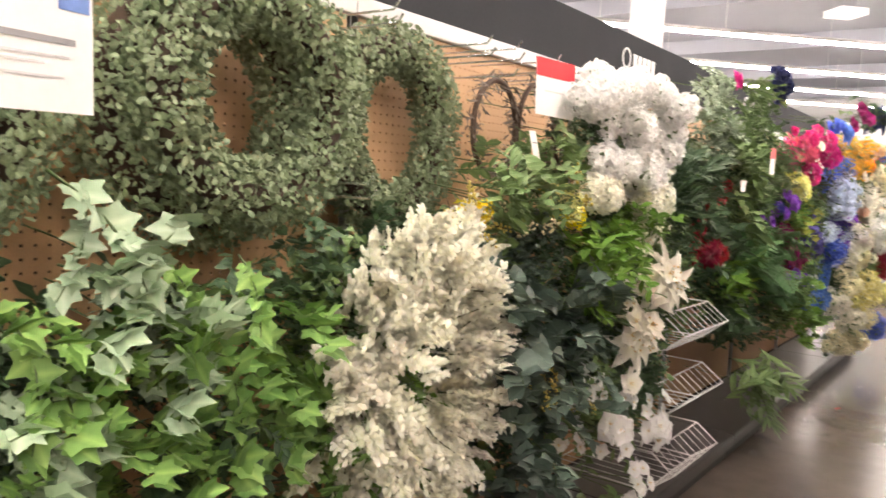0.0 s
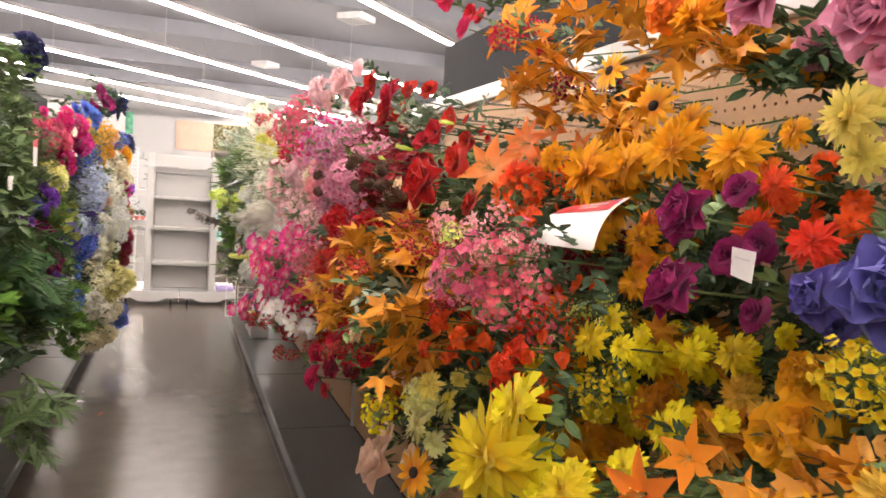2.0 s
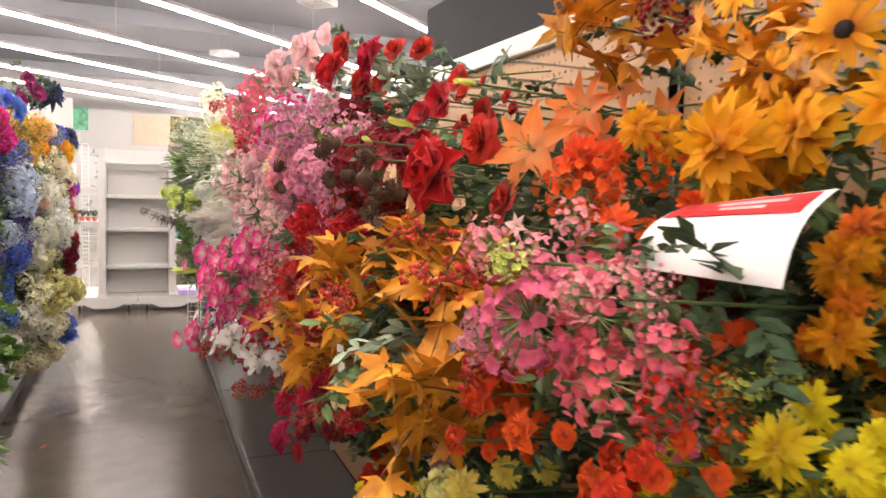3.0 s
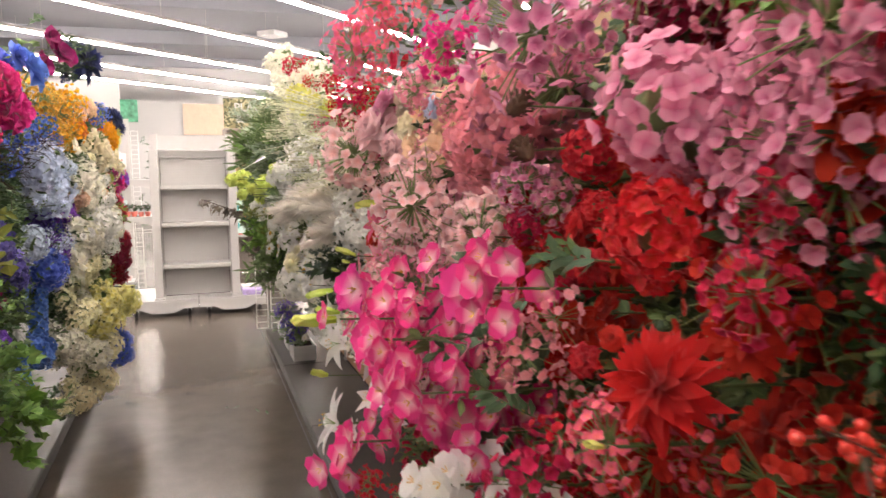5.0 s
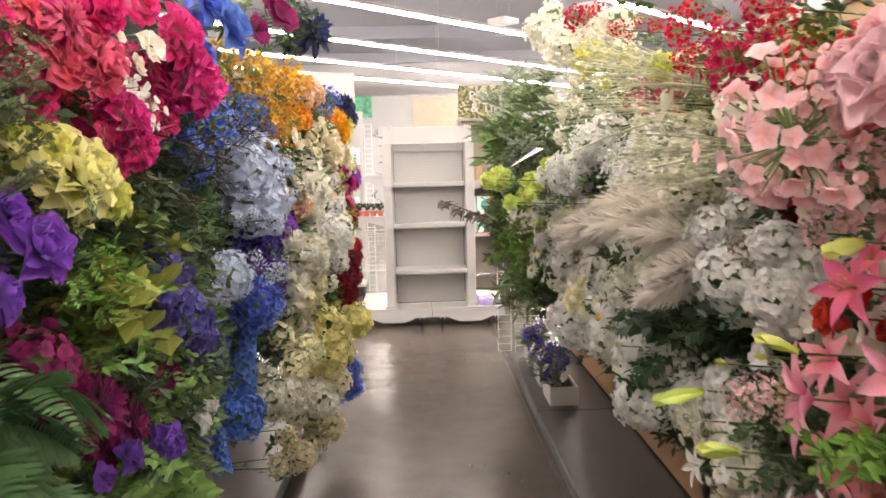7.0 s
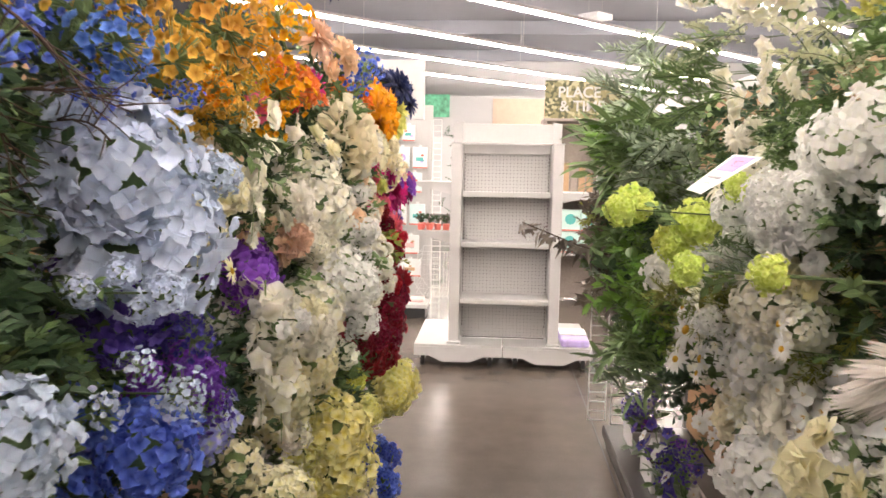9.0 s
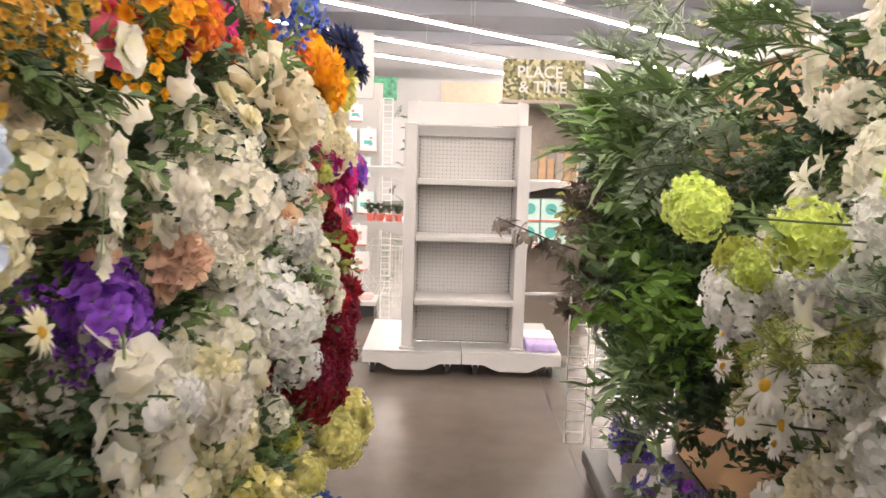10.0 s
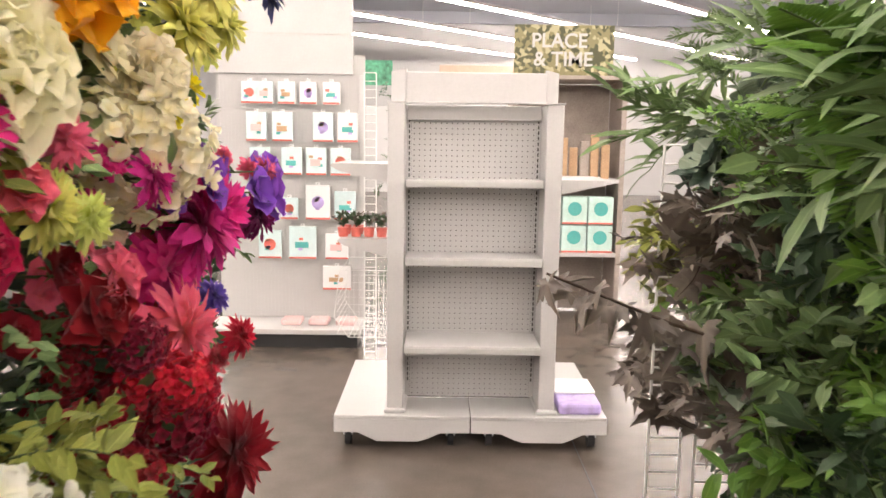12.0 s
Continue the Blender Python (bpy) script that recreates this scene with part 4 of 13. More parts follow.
def foliage(root, s, kind, colour, at, length, hang=0.0):
    d = Vector((-s * RNG.uniform(0.35, 1.0), RNG.uniform(-1.0, 0.7), RNG.uniform(-0.7, 0.8) - hang)).normalized()
    at = at - d * length * 0.5
    q = d.to_track_quat("X", "Z").to_matrix().to_4x4() @ Matrix.Rotation(RNG.uniform(-0.6, 0.6), 4, "X")
    emit("leaf_sprig", spray_mesh(kind, colour, RNG.randrange(3), isinstance(root, Matrix)), root, Matrix.Translation(at) @ q @ Matrix.Scale(length, 4))


def greens(side, kind, colour, y, z, w, h, x=None, length=None, n=None, hang=0.0, name="foliage_bunch", label="", out=0.0, mass=False):
    """A bunch of leafy sprigs that fills w by h metres round (y, z)."""
    s, back = SIDES[side]
    x = x if x is not None else (0.76 if s > 0 else -0.27)
    base = Vector((back, y, z))
    root = Matrix.Translation(base)
    if not mass:
        root = tagged(new(name), label or f"{colour.replace('_', ' ')} artificial {kind}-leaf foliage bunch on a shop peg", "artificial foliage", "foliage bunches")
        root.matrix_basis = Matrix.Translation(base)
    length = length or 0.55 * max(w, h, 0.14)
    n = n or max(5, min(22, round(3.2 * w * h / (length * length * 0.42))))
    if not mass:
        stem_part(root, Vector((0, 0, 0.01)), Vector((x - back + s * 0.12, 0, -0.02)))
    for i in range(n):
        r, a = math.sqrt((i + 0.5) / n), i * 2.39996 + z * 5
        p = Vector((x - base.x + RNG.uniform(-0.05, 0.07) * s * 1.0 - s * out * RNG.random(), 0.5 * w * r * math.cos(a), 0.5 * h * r * math.sin(a)))
        foliage(root, s, kind, colour, p, length * RNG.uniform(0.75, 1.15), hang)
    return root


def stalks(side, kind, colour, y, z, x, length, n, label):
    """A bundle of long stalks that points out of the shelf into the aisle."""
    s, back = SIDES[side]
    root = tagged(new("dried_grass_bundle"), label, "artificial grass", "dried grass bundles")
    root.matrix_basis = Matrix.Translation((back, y, z - 0.05))
    for i in range(n):
        d = Vector((-s * 1.0, -0.25 + 0.16 * i + RNG.uniform(-0.12, 0.12), 0.12 + RNG.uniform(-0.1, 0.22)))
        at = Vector((x - back + s * length * 0.75, RNG.uniform(-0.05, 0.05), RNG.uniform(-0.03, 0.05)))
        q = d.to_track_quat("X", "Z").to_matrix().to_4x4() @ Matrix.Rotation(RNG.uniform(-0.3, 0.3), 4, "X")
        shared("stalk", spray_mesh(kind, colour, RNG.randrange(3)), root, Matrix.Translation(at) @ q @ Matrix.Scale(length * RNG.uniform(0.85, 1.1), 4))
    return root


def pine_cone(side, y, z, x):
    s, back = SIDES[side]
    if "cone" not in MESHES:
        rng = random.Random(8)
        sh = Shape()
        blob(sh, (0, 0, 0), 0.55, 0, 1.3, 8, 6)
        for k in range(46):
            v = (k + 0.5) / 46
            a = k * 2.39996
            r = math.sin(math.pi * (0.08 + 0.86 * v))
            p, f, uv = petal(rng, 0.46 * r + 0.1, 0.34, cup=0.2, curl=-0.1, point=0.3, nu=2, nv=2)
            m = turn("z", a) @ turn("y", -0.5)
            sh.add(p @ m.T + np.array((0.5 * r * math.cos(a), 0.5 * r * math.sin(a), -0.8 + 1.6 * v)), f, uv)
        MESHES["cone"] = sh.mesh("pine_cone", [CONE])
    root = tagged(new("pine_cone_pick"), "brown pine cones on a wired pick among the flowers", "pine cone", "pine cone picks")
    root.matrix_basis = Matrix.Translation((back, y, z))
    for i in range(2):
        p = Vector((x - back + RNG.uniform(-0.02, 0.02), RNG.uniform(-0.03, 0.03), -0.03 + 0.055 * i))
        shared("cone", MESHES["cone"], root, Matrix.LocRotScale(p, Euler((RNG.uniform(0.6, 1.6), RNG.uniform(-0.5, 0.5), RNG.uniform(0, 6))), (0.022,) * 3))
        stem_part(root, Vector((0, 0, 0)), p)
    return root


# ---- profile of the flower walls along the aisle ----
def front(side, y):
    if side == "R":
        return float(np.interp(y, (0, 1.7, 2.1, 2.5, 3.0, 3.5, 3.9, 4.3, 5, 5.6, 6.1, 6.4, 6.9, 7.15, 7.4, 8.0, 8.6), (0.9, 0.9, 0.78, 0.74, 0.74, 0.74, 0.80, 0.84, 0.83, 0.84, 0.76, 0.86, 0.86, 0.76, 0.73, 0.77, 0.84)))
    return float(np.interp(y, (0, 2, 2.7, 3.5, 4.4, 5, 5.5, 6.2, 6.6, 7.5), (-0.35, -0.27, -0.22, -0.33, -0.22, -0.16, -0.24, -0.13, -0.06, -0.13)))


DEEP = {"hydrangea": 0.062, "rose": 0.045, "peony": 0.05, "mum": 0.045, "cluster": 0.06, "blossom": 0.03, "poppy": 0.045, "daisy": 0.045}


def fl(side, kind, colour, y, z):
    """One of the small bunches that sit deeper between the front ones."""
    s = SIDES[side][0]
    if kind in DEEP:
        bush(side, kind, colour, y, z, 0.17, 0.17, front(side, y) + s * 0.11, size=DEEP[kind], n=9 if kind == "blossom" else 4, leaves=2, mass=True)
    else:
        greens(side, kind, colour, y, z, 0.16, 0.16, front(side, y) + s * 0.11, mass=True)


def fill(side, kind, colour, y, z, x, r):
    """Blooms of the same sort packed close behind a front one."""
    s = SIDES[side][0]
    for i in range(3):
        a = i * 2.1 + y * 9
        many = kind == "blossom"
        bush(side, kind, colour, y + 0.9 * r * math.cos(a), z + 0.9 * r * math.sin(a), 2.4 * r if many else 2 * r, 2.4 * r if many else 2 * r, x + s * (0.035 + 0.03 * i), size=0.028 if many else 0.78 * r, n=5 if many else 1, leaves=1, leaf="dark", mass=True)


# ---- wreaths on the left pegboard ----
def wreath(y, z, r_out, r_tube, x, colour="box", n=9000, leaf=0.017, stretch=1.0, label="round green boxwood wreath on the tan pegboard", kind="leaf"):
    root = tagged(new("wreath"), label, "wreath", "wreaths")
    root.matrix_basis = Matrix.Translation((x, y, z))
    rng = random.Random(f"w{y}{z}")
    ring_r = r_out - r_tube
    sh = Shape()
    strand(sh, [(0, ring_r * math.cos(a), stretch * ring_r * math.sin(a)) for a in np.linspace(0, 2 * math.pi, 30)], r_tube * 0.38, r_tube * 0.38, 0, 8)
    ob = shared("vine_ring", sh.mesh("vine_ring", [TWIG]), root, Matrix())
    sh = Shape()
    for k in range(n):
        a, b = rng.uniform(0, 6.283), rng.uniform(0, 6.283)
        rt = r_tube * rng.uniform(0.5, 0.92)
        radial = np.array((0, math.cos(a), math.sin(a)))
        nrm = math.cos(b) * radial + math.sin(b) * np.array((1, 0, 0))
        c = ring_r * radial * np.array((1, 1, stretch)) + rt * nrm
        size = leaf * rng.uniform(0.6, 1.3)
        if kind == "leaf":
            p, f, uv = petal(rng, size, size * 0.62, cup=0.2, curl=0.2, point=0.3, nu=1, nv=2)
        else:
            p, f, uv = petal(rng, size, size * 0.25, cup=0.1, curl=0.2, point=0.6, nu=1, nv=2)
        d = nrm + np.array([rng.uniform(-0.8, 0.8) for _ in range(3)])
        m = facing(d, rng) @ turn("y", -rng.uniform(0.2, 1.2))
        sh.add(p @ m.T + c, f, uv)
    fo = shared("leaf_cover", sh.mesh("leaf_cover", [LEAVES[colour]]), root, Matrix())
    fo["kind"] = "stuff"
    sh = Shape()
    strand(sh, [(L_BACK - x, 0, ring_r * stretch + 0.012), (0.05, 0, ring_r * stretch + 0.012), (0.065, 0, ring_r * stretch + 0.03)], 0.003, 0.003, 0, 6)
    shared("peg_hook", sh.mesh("peg_hook", [CHROME]), root, Matrix())
    return root


wreath(1.09, 1.45, 0.30, 0.085, -0.60)
wreath(1.13, 1.47, 0.28, 0.080, -0.50, n=8600)
wreath(1.66, 1.45, 0.27, 0.074, -0.62, stretch=1.08)
wreath(0.52, 1.42, 0.29, 0.085, -0.58)
wreath(0.30, 1.40, 0.30, 0.085, -0.48, n=8000)
white_ring = wreath(1.45, 0.90, 0.22, 0.05, -0.42, "astilbe", 1500, 0.03, 1.2, "cream white feathery astilbe wreath on a peg", "needle")
for k in range(240):
    a = k * 2.39996
    rr = 0.06 + 0.15 * RNG.random()
    d = Vector((RNG.uniform(0.1, 0.7), math.cos(a) * 0.6 + 0.35 * RNG.random(), math.sin(a) * 0.7 + RNG.uniform(-0.45, 0.1))).normalized()
    q = d.to_track_quat("X", "Z").to_matrix().to_4x4() @ Matrix.Rotation(RNG.uniform(0, 6), 4, "X")
    shared("astilbe_sprig", spray_mesh("astilbe", "astilbe", k % 3), white_ring, Matrix.Translation((0.04 + 0.05 * RNG.random(), rr * math.cos(a), 1.25 * rr * math.sin(a))) @ q @ Matrix.Scale(RNG.uniform(0.13, 0.20), 4))
for yy, zz in ((1.97, 1.48), (2.2, 1.5), (2.42, 1.5)):
    wreath(yy, zz, 0.13, 0.022, -0.50, "brown", 260, 0.03, 1.25, "brown grapevine wreath with green leaves on a peg", "needle")


# ---- peg hooks, tags and price signs ----
def sheet(name, corners, bands, label, parent_y=None, curve=0.0, category="price sign"):
    """A printed sheet. corners: top left, top right, bottom right, bottom left. bands: (from, to, left, right, colour) down the sheet."""
    root = tagged(new(name), label, category, "price signs")
    tl, tr, br, bl = (Vector(c) for c in corners)
    root.matrix_basis = Matrix.Translation(tl)
    nrm = (tr - tl).cross(bl - tl).normalized()

    def spot(u, v, lift):
        p = (tl.lerp(tr, u)).lerp(bl.lerp(br, u), v) - tl
        return p + nrm * (curve * math.sin(math.pi * v) + lift)

    def patch(u0, u1, v0, v1, lift, nv):
        bm = bmesh.new()
        rows = [[bm.verts.new(spot(u, v0 + (v1 - v0) * j / nv, lift)) for u in (u0, (u0 + u1) / 2, u1)] for j in range(nv + 1)]
        for a, b in zip(rows, rows[1:]):
            for i in range(2):
                bm.faces.new((a[i], a[i + 1], b[i + 1], b[i]))
        r = bmesh.ops.extrude_face_region(bm, geom=bm.faces[:])
        bmesh.ops.translate(bm, vec=-nrm * 0.0006, verts=[v for v in r["geom"] if isinstance(v, bmesh.types.BMVert)])
        bmesh.ops.recalc_face_normals(bm, faces=bm.faces[:])
        return bm

    part("card", patch(0, 1, 0, 1, 0, 10), PAPER, root)
    for v0, v1, u0, u1, col in bands:
        part("printed_bar", patch(u0, u1, v0, v1, 0.0012, 3), INKS[col], root)
        part("printed_bar", patch(u0, u1, v0, v1, -0.0012, 3), INKS[col], root)
    return root


PAPER = surface("white_card", (0.80, 0.80, 0.79), 0.35, vary=0.04, bump=0.0)
INKS = {"red": surface("red_ink", (0.60, 0.03, 0.04), 0.35, vary=0.05), "grey": surface("grey_ink", (0.30, 0.30, 0.31), 0.5), "pale": surface("pale_grey_ink", (0.6, 0.6, 0.6), 0.5), "blue": surface("blue_ink", (0.15, 0.25, 0.55), 0.4), "purple": surface("lavender_ink", (0.38, 0.30, 0.66), 0.4), "black": surface("black_ink", (0.03, 0.03, 0.03), 0.5)}

sheet("price_sign", ((-0.2, 0.50, 1.535), (-0.2, 0.645, 1.53), (-0.2, 0.648, 1.384), (-0.2, 0.505, 1.382)), ((0.02, 0.14, 0.0, 0.7, "red"), (0.0, 0.2, 0.72, 0.97, "blue"), (0.42, 0.47, 0.1, 0.85, "grey"), (0.56, 0.58, 0.1, 0.8, "pale"), (0.62, 0.64, 0.1, 0.6, "pale"), (0.72, 0.74, 0.1, 0.75, "pale")), "white price sign with red and blue header")
sheet("price_sign", ((-0.36, 1.94, 1.672), (-0.33, 2.10, 1.668), (-0.33, 2.11, 1.515), (-0.36, 1.95, 1.520)), ((0.0, 0.32, 0.0, 1.0, "red"), (0.55, 0.58, 0.2, 0.8, "pale")), "white price sign with a red header on a hook")
sheet("hang_tag", ((-0.30, 1.825, 1.464), (-0.30, 1.857, 1.466), (-0.30, 1.90, 1.372), (-0.30, 1.868, 1.374)), ((0.3, 0.34, 0.2, 0.8, "grey"),), "narrow white hang tag on a wreath", category="hang tag")
sheet("hang_tag", ((-0.20, 3.74, 1.545), (-0.20, 3.83, 1.55), (-0.20, 3.83, 1.43), (-0.20, 3.75, 1.43)), ((0.0, 0.4, 0.0, 1.0, "red"),), "small white and red hang tag", category="hang tag")
sheet("hang_tag", ((-0.20, 3.33, 1.39), (-0.20, 3.41, 1.39), (-0.20, 3.40, 1.345), (-0.20, 3.34, 1.345)), ((0.5, 0.55, 0.2, 0.8, "pale"),), "small white hang tag", category="hang tag")
sheet("price_sign", ((0.895, 1.745, 1.401), (0.895, 1.572, 1.420), (0.838, 1.566, 1.344), (0.838, 1.758, 1.341)), ((0.04, 0.34, 0.03, 0.94, "red"), (0.10, 0.16, 0.35, 0.8, "pale"), (0.2, 0.25, 0.4, 0.7, "pale")), "curled white price sign with a red header", curve=-0.012)
sheet("price_sign", ((0.66, 5.83, 1.446), (0.66, 5.69, 1.440), (0.55, 5.60, 1.388), (0.57, 5.76, 1.390)), ((0.05, 0.45, 0.15, 0.85, "purple"), (0.15, 0.32, 0.35, 0.75, "red"), (0.6, 0.65, 0.2, 0.8, "grey"), (0.75, 0.78, 0.2, 0.7, "pale")), "white price sign with a lavender header")
sheet("hang_tag", ((0.64, 2.118, 1.200), (0.64, 2.085, 1.204), (0.64, 2.072, 1.165), (0.64, 2.106, 1.162)), ((0.25, 0.32, 0.2, 0.8, "black"), (0.4, 0.46, 0.2, 0.8, "black")), "white hang tag with black print", category="hang tag")
sheet("hang_tag", ((0.88, 1.344, 1.369), (0.88, 1.307, 1.366), (0.88, 1.310, 1.332), (0.88, 1.343, 1.338)), ((0.3, 0.34, 0.2, 0.8, "pale"),), "plain white paper tag among orange flowers", category="hang tag")


def peg_hook(y, z, length, side=-1):
    back = L_BACK if side < 0 else R_BACK
    root = tagged(new("peg_hook"), "chrome double wire peg hook on the pegboard", "peg hook", "peg hooks")
    root.matrix_basis = Matrix.Translation((back, y, z))
    for dz in (0, 0.03):
        ln = length if dz == 0 else length * 0.96
        part("wire", tube([(0, 0, dz), (-side * ln, 0, dz), (-side * (ln + 0.015), 0, dz + 0.018)], 0.0028, 6), CHROME, root)


for yy, zz in ((1.42, 1.66), (1.78, 1.65), (1.92, 1.66), (2.14, 1.66), (2.36, 1.66), (2.6, 1.66), (1.36, 1.28)):
    peg_hook(yy, zz, 0.32)
for yy, zz in ((2.3, 1.60), (2.5, 1.58), (2.75, 1.60), (1.9, 1.62)):
    peg_hook(yy, zz, 0.3, 1)


# ---- wire baskets on the left shelves ----
def wire_basket(y, z, w=0.5, d=0.5, h=0.15):
    root = tagged(new("wire_basket"), "empty white wire shelf basket with a slanted front", "wire basket", "wire baskets")
    root.matrix_basis = Matrix.Translation((L_BACK + 0.02, y, z))
    prof = [(0.0, h), (d * 0.82, h), (d, h * 0.55), (d * 0.8, 0.0), (0.0, 0.0)]
    for e in (-w / 2, w / 2):
        part("end_frame", tube([(a, e, b) for a, b in prof] + [(0.0, e, h)], 0.0035, 6), WIRE, root)
    for a, b in prof:
        part("rail", tube([(a, -w / 2, b), (a, w / 2, b)], 0.003, 6), WIRE, root)
    for k in range(1, 9):
        e = -w / 2 + w * k / 9
        part("wire", tube([(0.0, e, 0.0), (d * 0.8, e, 0.0), (d, e, h * 0.55), (d * 0.82, e, h)], 0.0018, 5), WIRE, root)


wire_basket(3.08, 0.73)
wire_basket(3.08, 0.47)
wire_basket(3.08, 0.21)


# ---- the slotted wire panel at the end of the right shelves ----
def ladder_panel(x, y, z0, z1, w, label, depth=0.0):
    root = tagged(new("wire_grid_stand"), label, "wire stand", "wire stands")
    root.matrix_basis = Matrix.Translation((x, y, 0))
    for e in (0, w):
        part("side_bar", tube([(e, 0, z0), (e, depth, z1)], 0.004, 6), WIRE, root)
    n = int((z1 - z0) / 0.05)
    for k in range(n + 1):
        z = z0 + (z1 - z0) * k / n
        part("rung", tube([(0, depth * k / n, z), (w, depth * k / n, z)], 0.003, 5), WIRE, root)
    return root


ladder_panel(0.79, 8.46, 0.10, 1.42, 0.09, "white wire grid panel at the shelf end")
ladder_panel(0.90, 8.40, 0.10, 1.42, 0.16, "white wire grid panel beside the shelf end")
ladder_panel(-0.285, 11.2, 0.0, 1.83, 0.075, "narrow white wire ladder strip display")


# ---- planters on the right deck ----
def planter(y, x=1.0):
    root = tagged(new("planter_box"), "white wooden planter box with violet silk pansies", "planter", "planter boxes")
    root.matrix_basis = Matrix.Translation((x, y, 0.126))
    for s in (-1, 1):
        part("side_board", box(-0.075, s * 0.11 - 0.006, 0.0, 0.075, s * 0.11 + 0.006, 0.10, 0.002), WHITE, root)
        part("end_board", box(s * 0.069 - 0.006, -0.103, 0.0, s * 0.069 + 0.006, 0.103, 0.10, 0.002), WHITE, root)
    part("soil", box(-0.062, -0.103, 0.05, 0.062, 0.103, 0.085), SEED, root)
    for k in range(14):
        c = ("indigo", "purple", "white", "violet_blue")[k % 4]
        p = Vector((RNG.uniform(-0.10, 0.05), RNG.uniform(-0.13, 0.13), RNG.uniform(0.12, 0.22)))
        q = Vector((-0.7, RNG.uniform(-0.8, 0.3), 0.5)).to_track_quat("Z", "Y").to_matrix().to_4x4()
        shared("bloom", flower_mesh("blossom", c, k % 3), root, Matrix.Translation(p) @ q @ Matrix.Scale(0.03, 4))
    for k in range(8):
        q = Vector((RNG.uniform(-1, 0.3), RNG.uniform(-1, 1), RNG.uniform(0.2, 1))).to_track_quat("X", "Z").to_matrix().to_4x4()
        shared("leaf_sprig", spray_mesh("ovate", "grey_green" if k % 2 else "green", k % 3), root, Matrix.Translation((0, RNG.uniform(-0.08, 0.08), 0.08)) @ q @ Matrix.Scale(0.15, 4))


planter(7.62)
planter(7.28)
planter(8.05)


# ---- displays beyond the aisle ----
def display_wall():
    root = tagged(new("display_gondola"), "white pegboard gondola with a tall blank header and dark base", "display gondola")
    root.matrix_basis = Matrix.Translation((-0.86, 11.78, 0))
    me = pegboard(1.0, 1.72, r=0.0045)
    me.materials.append(WHITE)
    p = new("pegboard", me)
    p.parent = root
    p.location = (-0.5, 0, 0.14)
    part("backing", box(-0.52, 0.012, 0.1, 0.52, 0.03, 2.0), RAIL, root)
    part("header", box(-0.56, -0.02, 1.862, 0.44, 0.012, 2.42, 0.004), WHITE, root)
    part("header_seam", box(-0.56, -0.024, 2.13, 0.44, -0.0205, 2.14), RAIL, root)
    part("end_post", box(0.485, -0.02, 0.1, 0.515, 0.02, 1.86, 0.003), WHITE, root)
    part("deck", box(-0.56, -0.36, 0.10, 0.52, -0.001, 0.135, 0.004), WHITE, root)
    part("kick_plate", box(-0.54, -0.32, 0.0, 0.50, -0.02, 0.099), KICK, root)


display_wall()
AQUA = surface("pale_aqua_print", (0.62, 0.76, 0.76), 0.4, vary=0.08, scale=20)
MINT = surface("mint_print", (0.55, 0.74, 0.68), 0.4, vary=0.1, scale=20)
TEAL = surface("teal_print", (0.10, 0.45, 0.42), 0.4, vary=0.1)
CORAL = surface("coral_print", (0.72, 0.18, 0.14), 0.4, vary=0.1)
PINK = surface("pale_pink_print", (0.75, 0.52, 0.50), 0.45, vary=0.1)
LILAC = surface("lilac_print", (0.50, 0.40, 0.72), 0.5, vary=0.25, scale=12, fine=40)
WOOD = surface("light_wood", (0.50, 0.33, 0.19), 0.6, vary=0.25, scale=8)
GREYWOOD = surface("grey_wood", (0.36, 0.31, 0.27), 0.65, vary=0.25, scale=8)


def craft_pack(x, z, w, h, motif):
    root = tagged(new("craft_pack"), "pale aqua craft kit pack hung on a peg", "craft pack", "craft packs on the pegboard")
    root.matrix_basis = Matrix.Translation((x, 11.70, z))
    part("bag", box(-w / 2, -0.012, 0, w / 2, 0.012, h, 0.004), AQUA if (motif + int(x * 50)) % 3 else PAPER, root)
    part("base_strip", box(-w / 2 + 0.001, -0.016, 0.001, w / 2 - 0.001, -0.0125, 0.014, 0.001), CORAL, root, "coral lower strip")
    bm = bmesh.new()
    if motif % 3 == 0:
        bmesh.ops.create_circle(bm, cap_ends=True, segments=18, radius=w * 0.26)
        bmesh.ops.transform(bm, matrix=Matrix.Translation((0, -0.0135, h * 0.5)) @ Matrix.Rotation(math.pi / 2, 4, "X"), verts=bm.verts)
    else:
        box(-w * 0.28, -0.0145, h * 0.34, w * 0.22, -0.0125, h * (0.52 + 0.06 * (motif % 2)), 0.0, bm)
    for j in range(3):
        u, v = ((motif * 37 + j * 53 + int(abs(x) * 90)) % 50) / 100 - 0.25, 0.2 + ((motif * 29 + j * 31) % 55) / 100
        part("print_patch", box(u * w - 0.014, -0.0135, v * h, u * w + 0.014, -0.0122, v * h + 0.018), (LILAC, CORAL, TEAL, WOOD)[(motif + j) % 4], root)
    part("motif", bm, (CORAL, PINK, WOOD, LILAC, TEAL, PINK)[motif % 6], root)
    part("hang_hole_tab", box(-0.015, -0.004, h, 0.015, 0.004, h + 0.02, 0.001), PAPER, root)
    part("peg", tube([(0, 0.06, h + 0.012), (0, -0.04, h + 0.012)], 0.003, 5), CHROME, root)


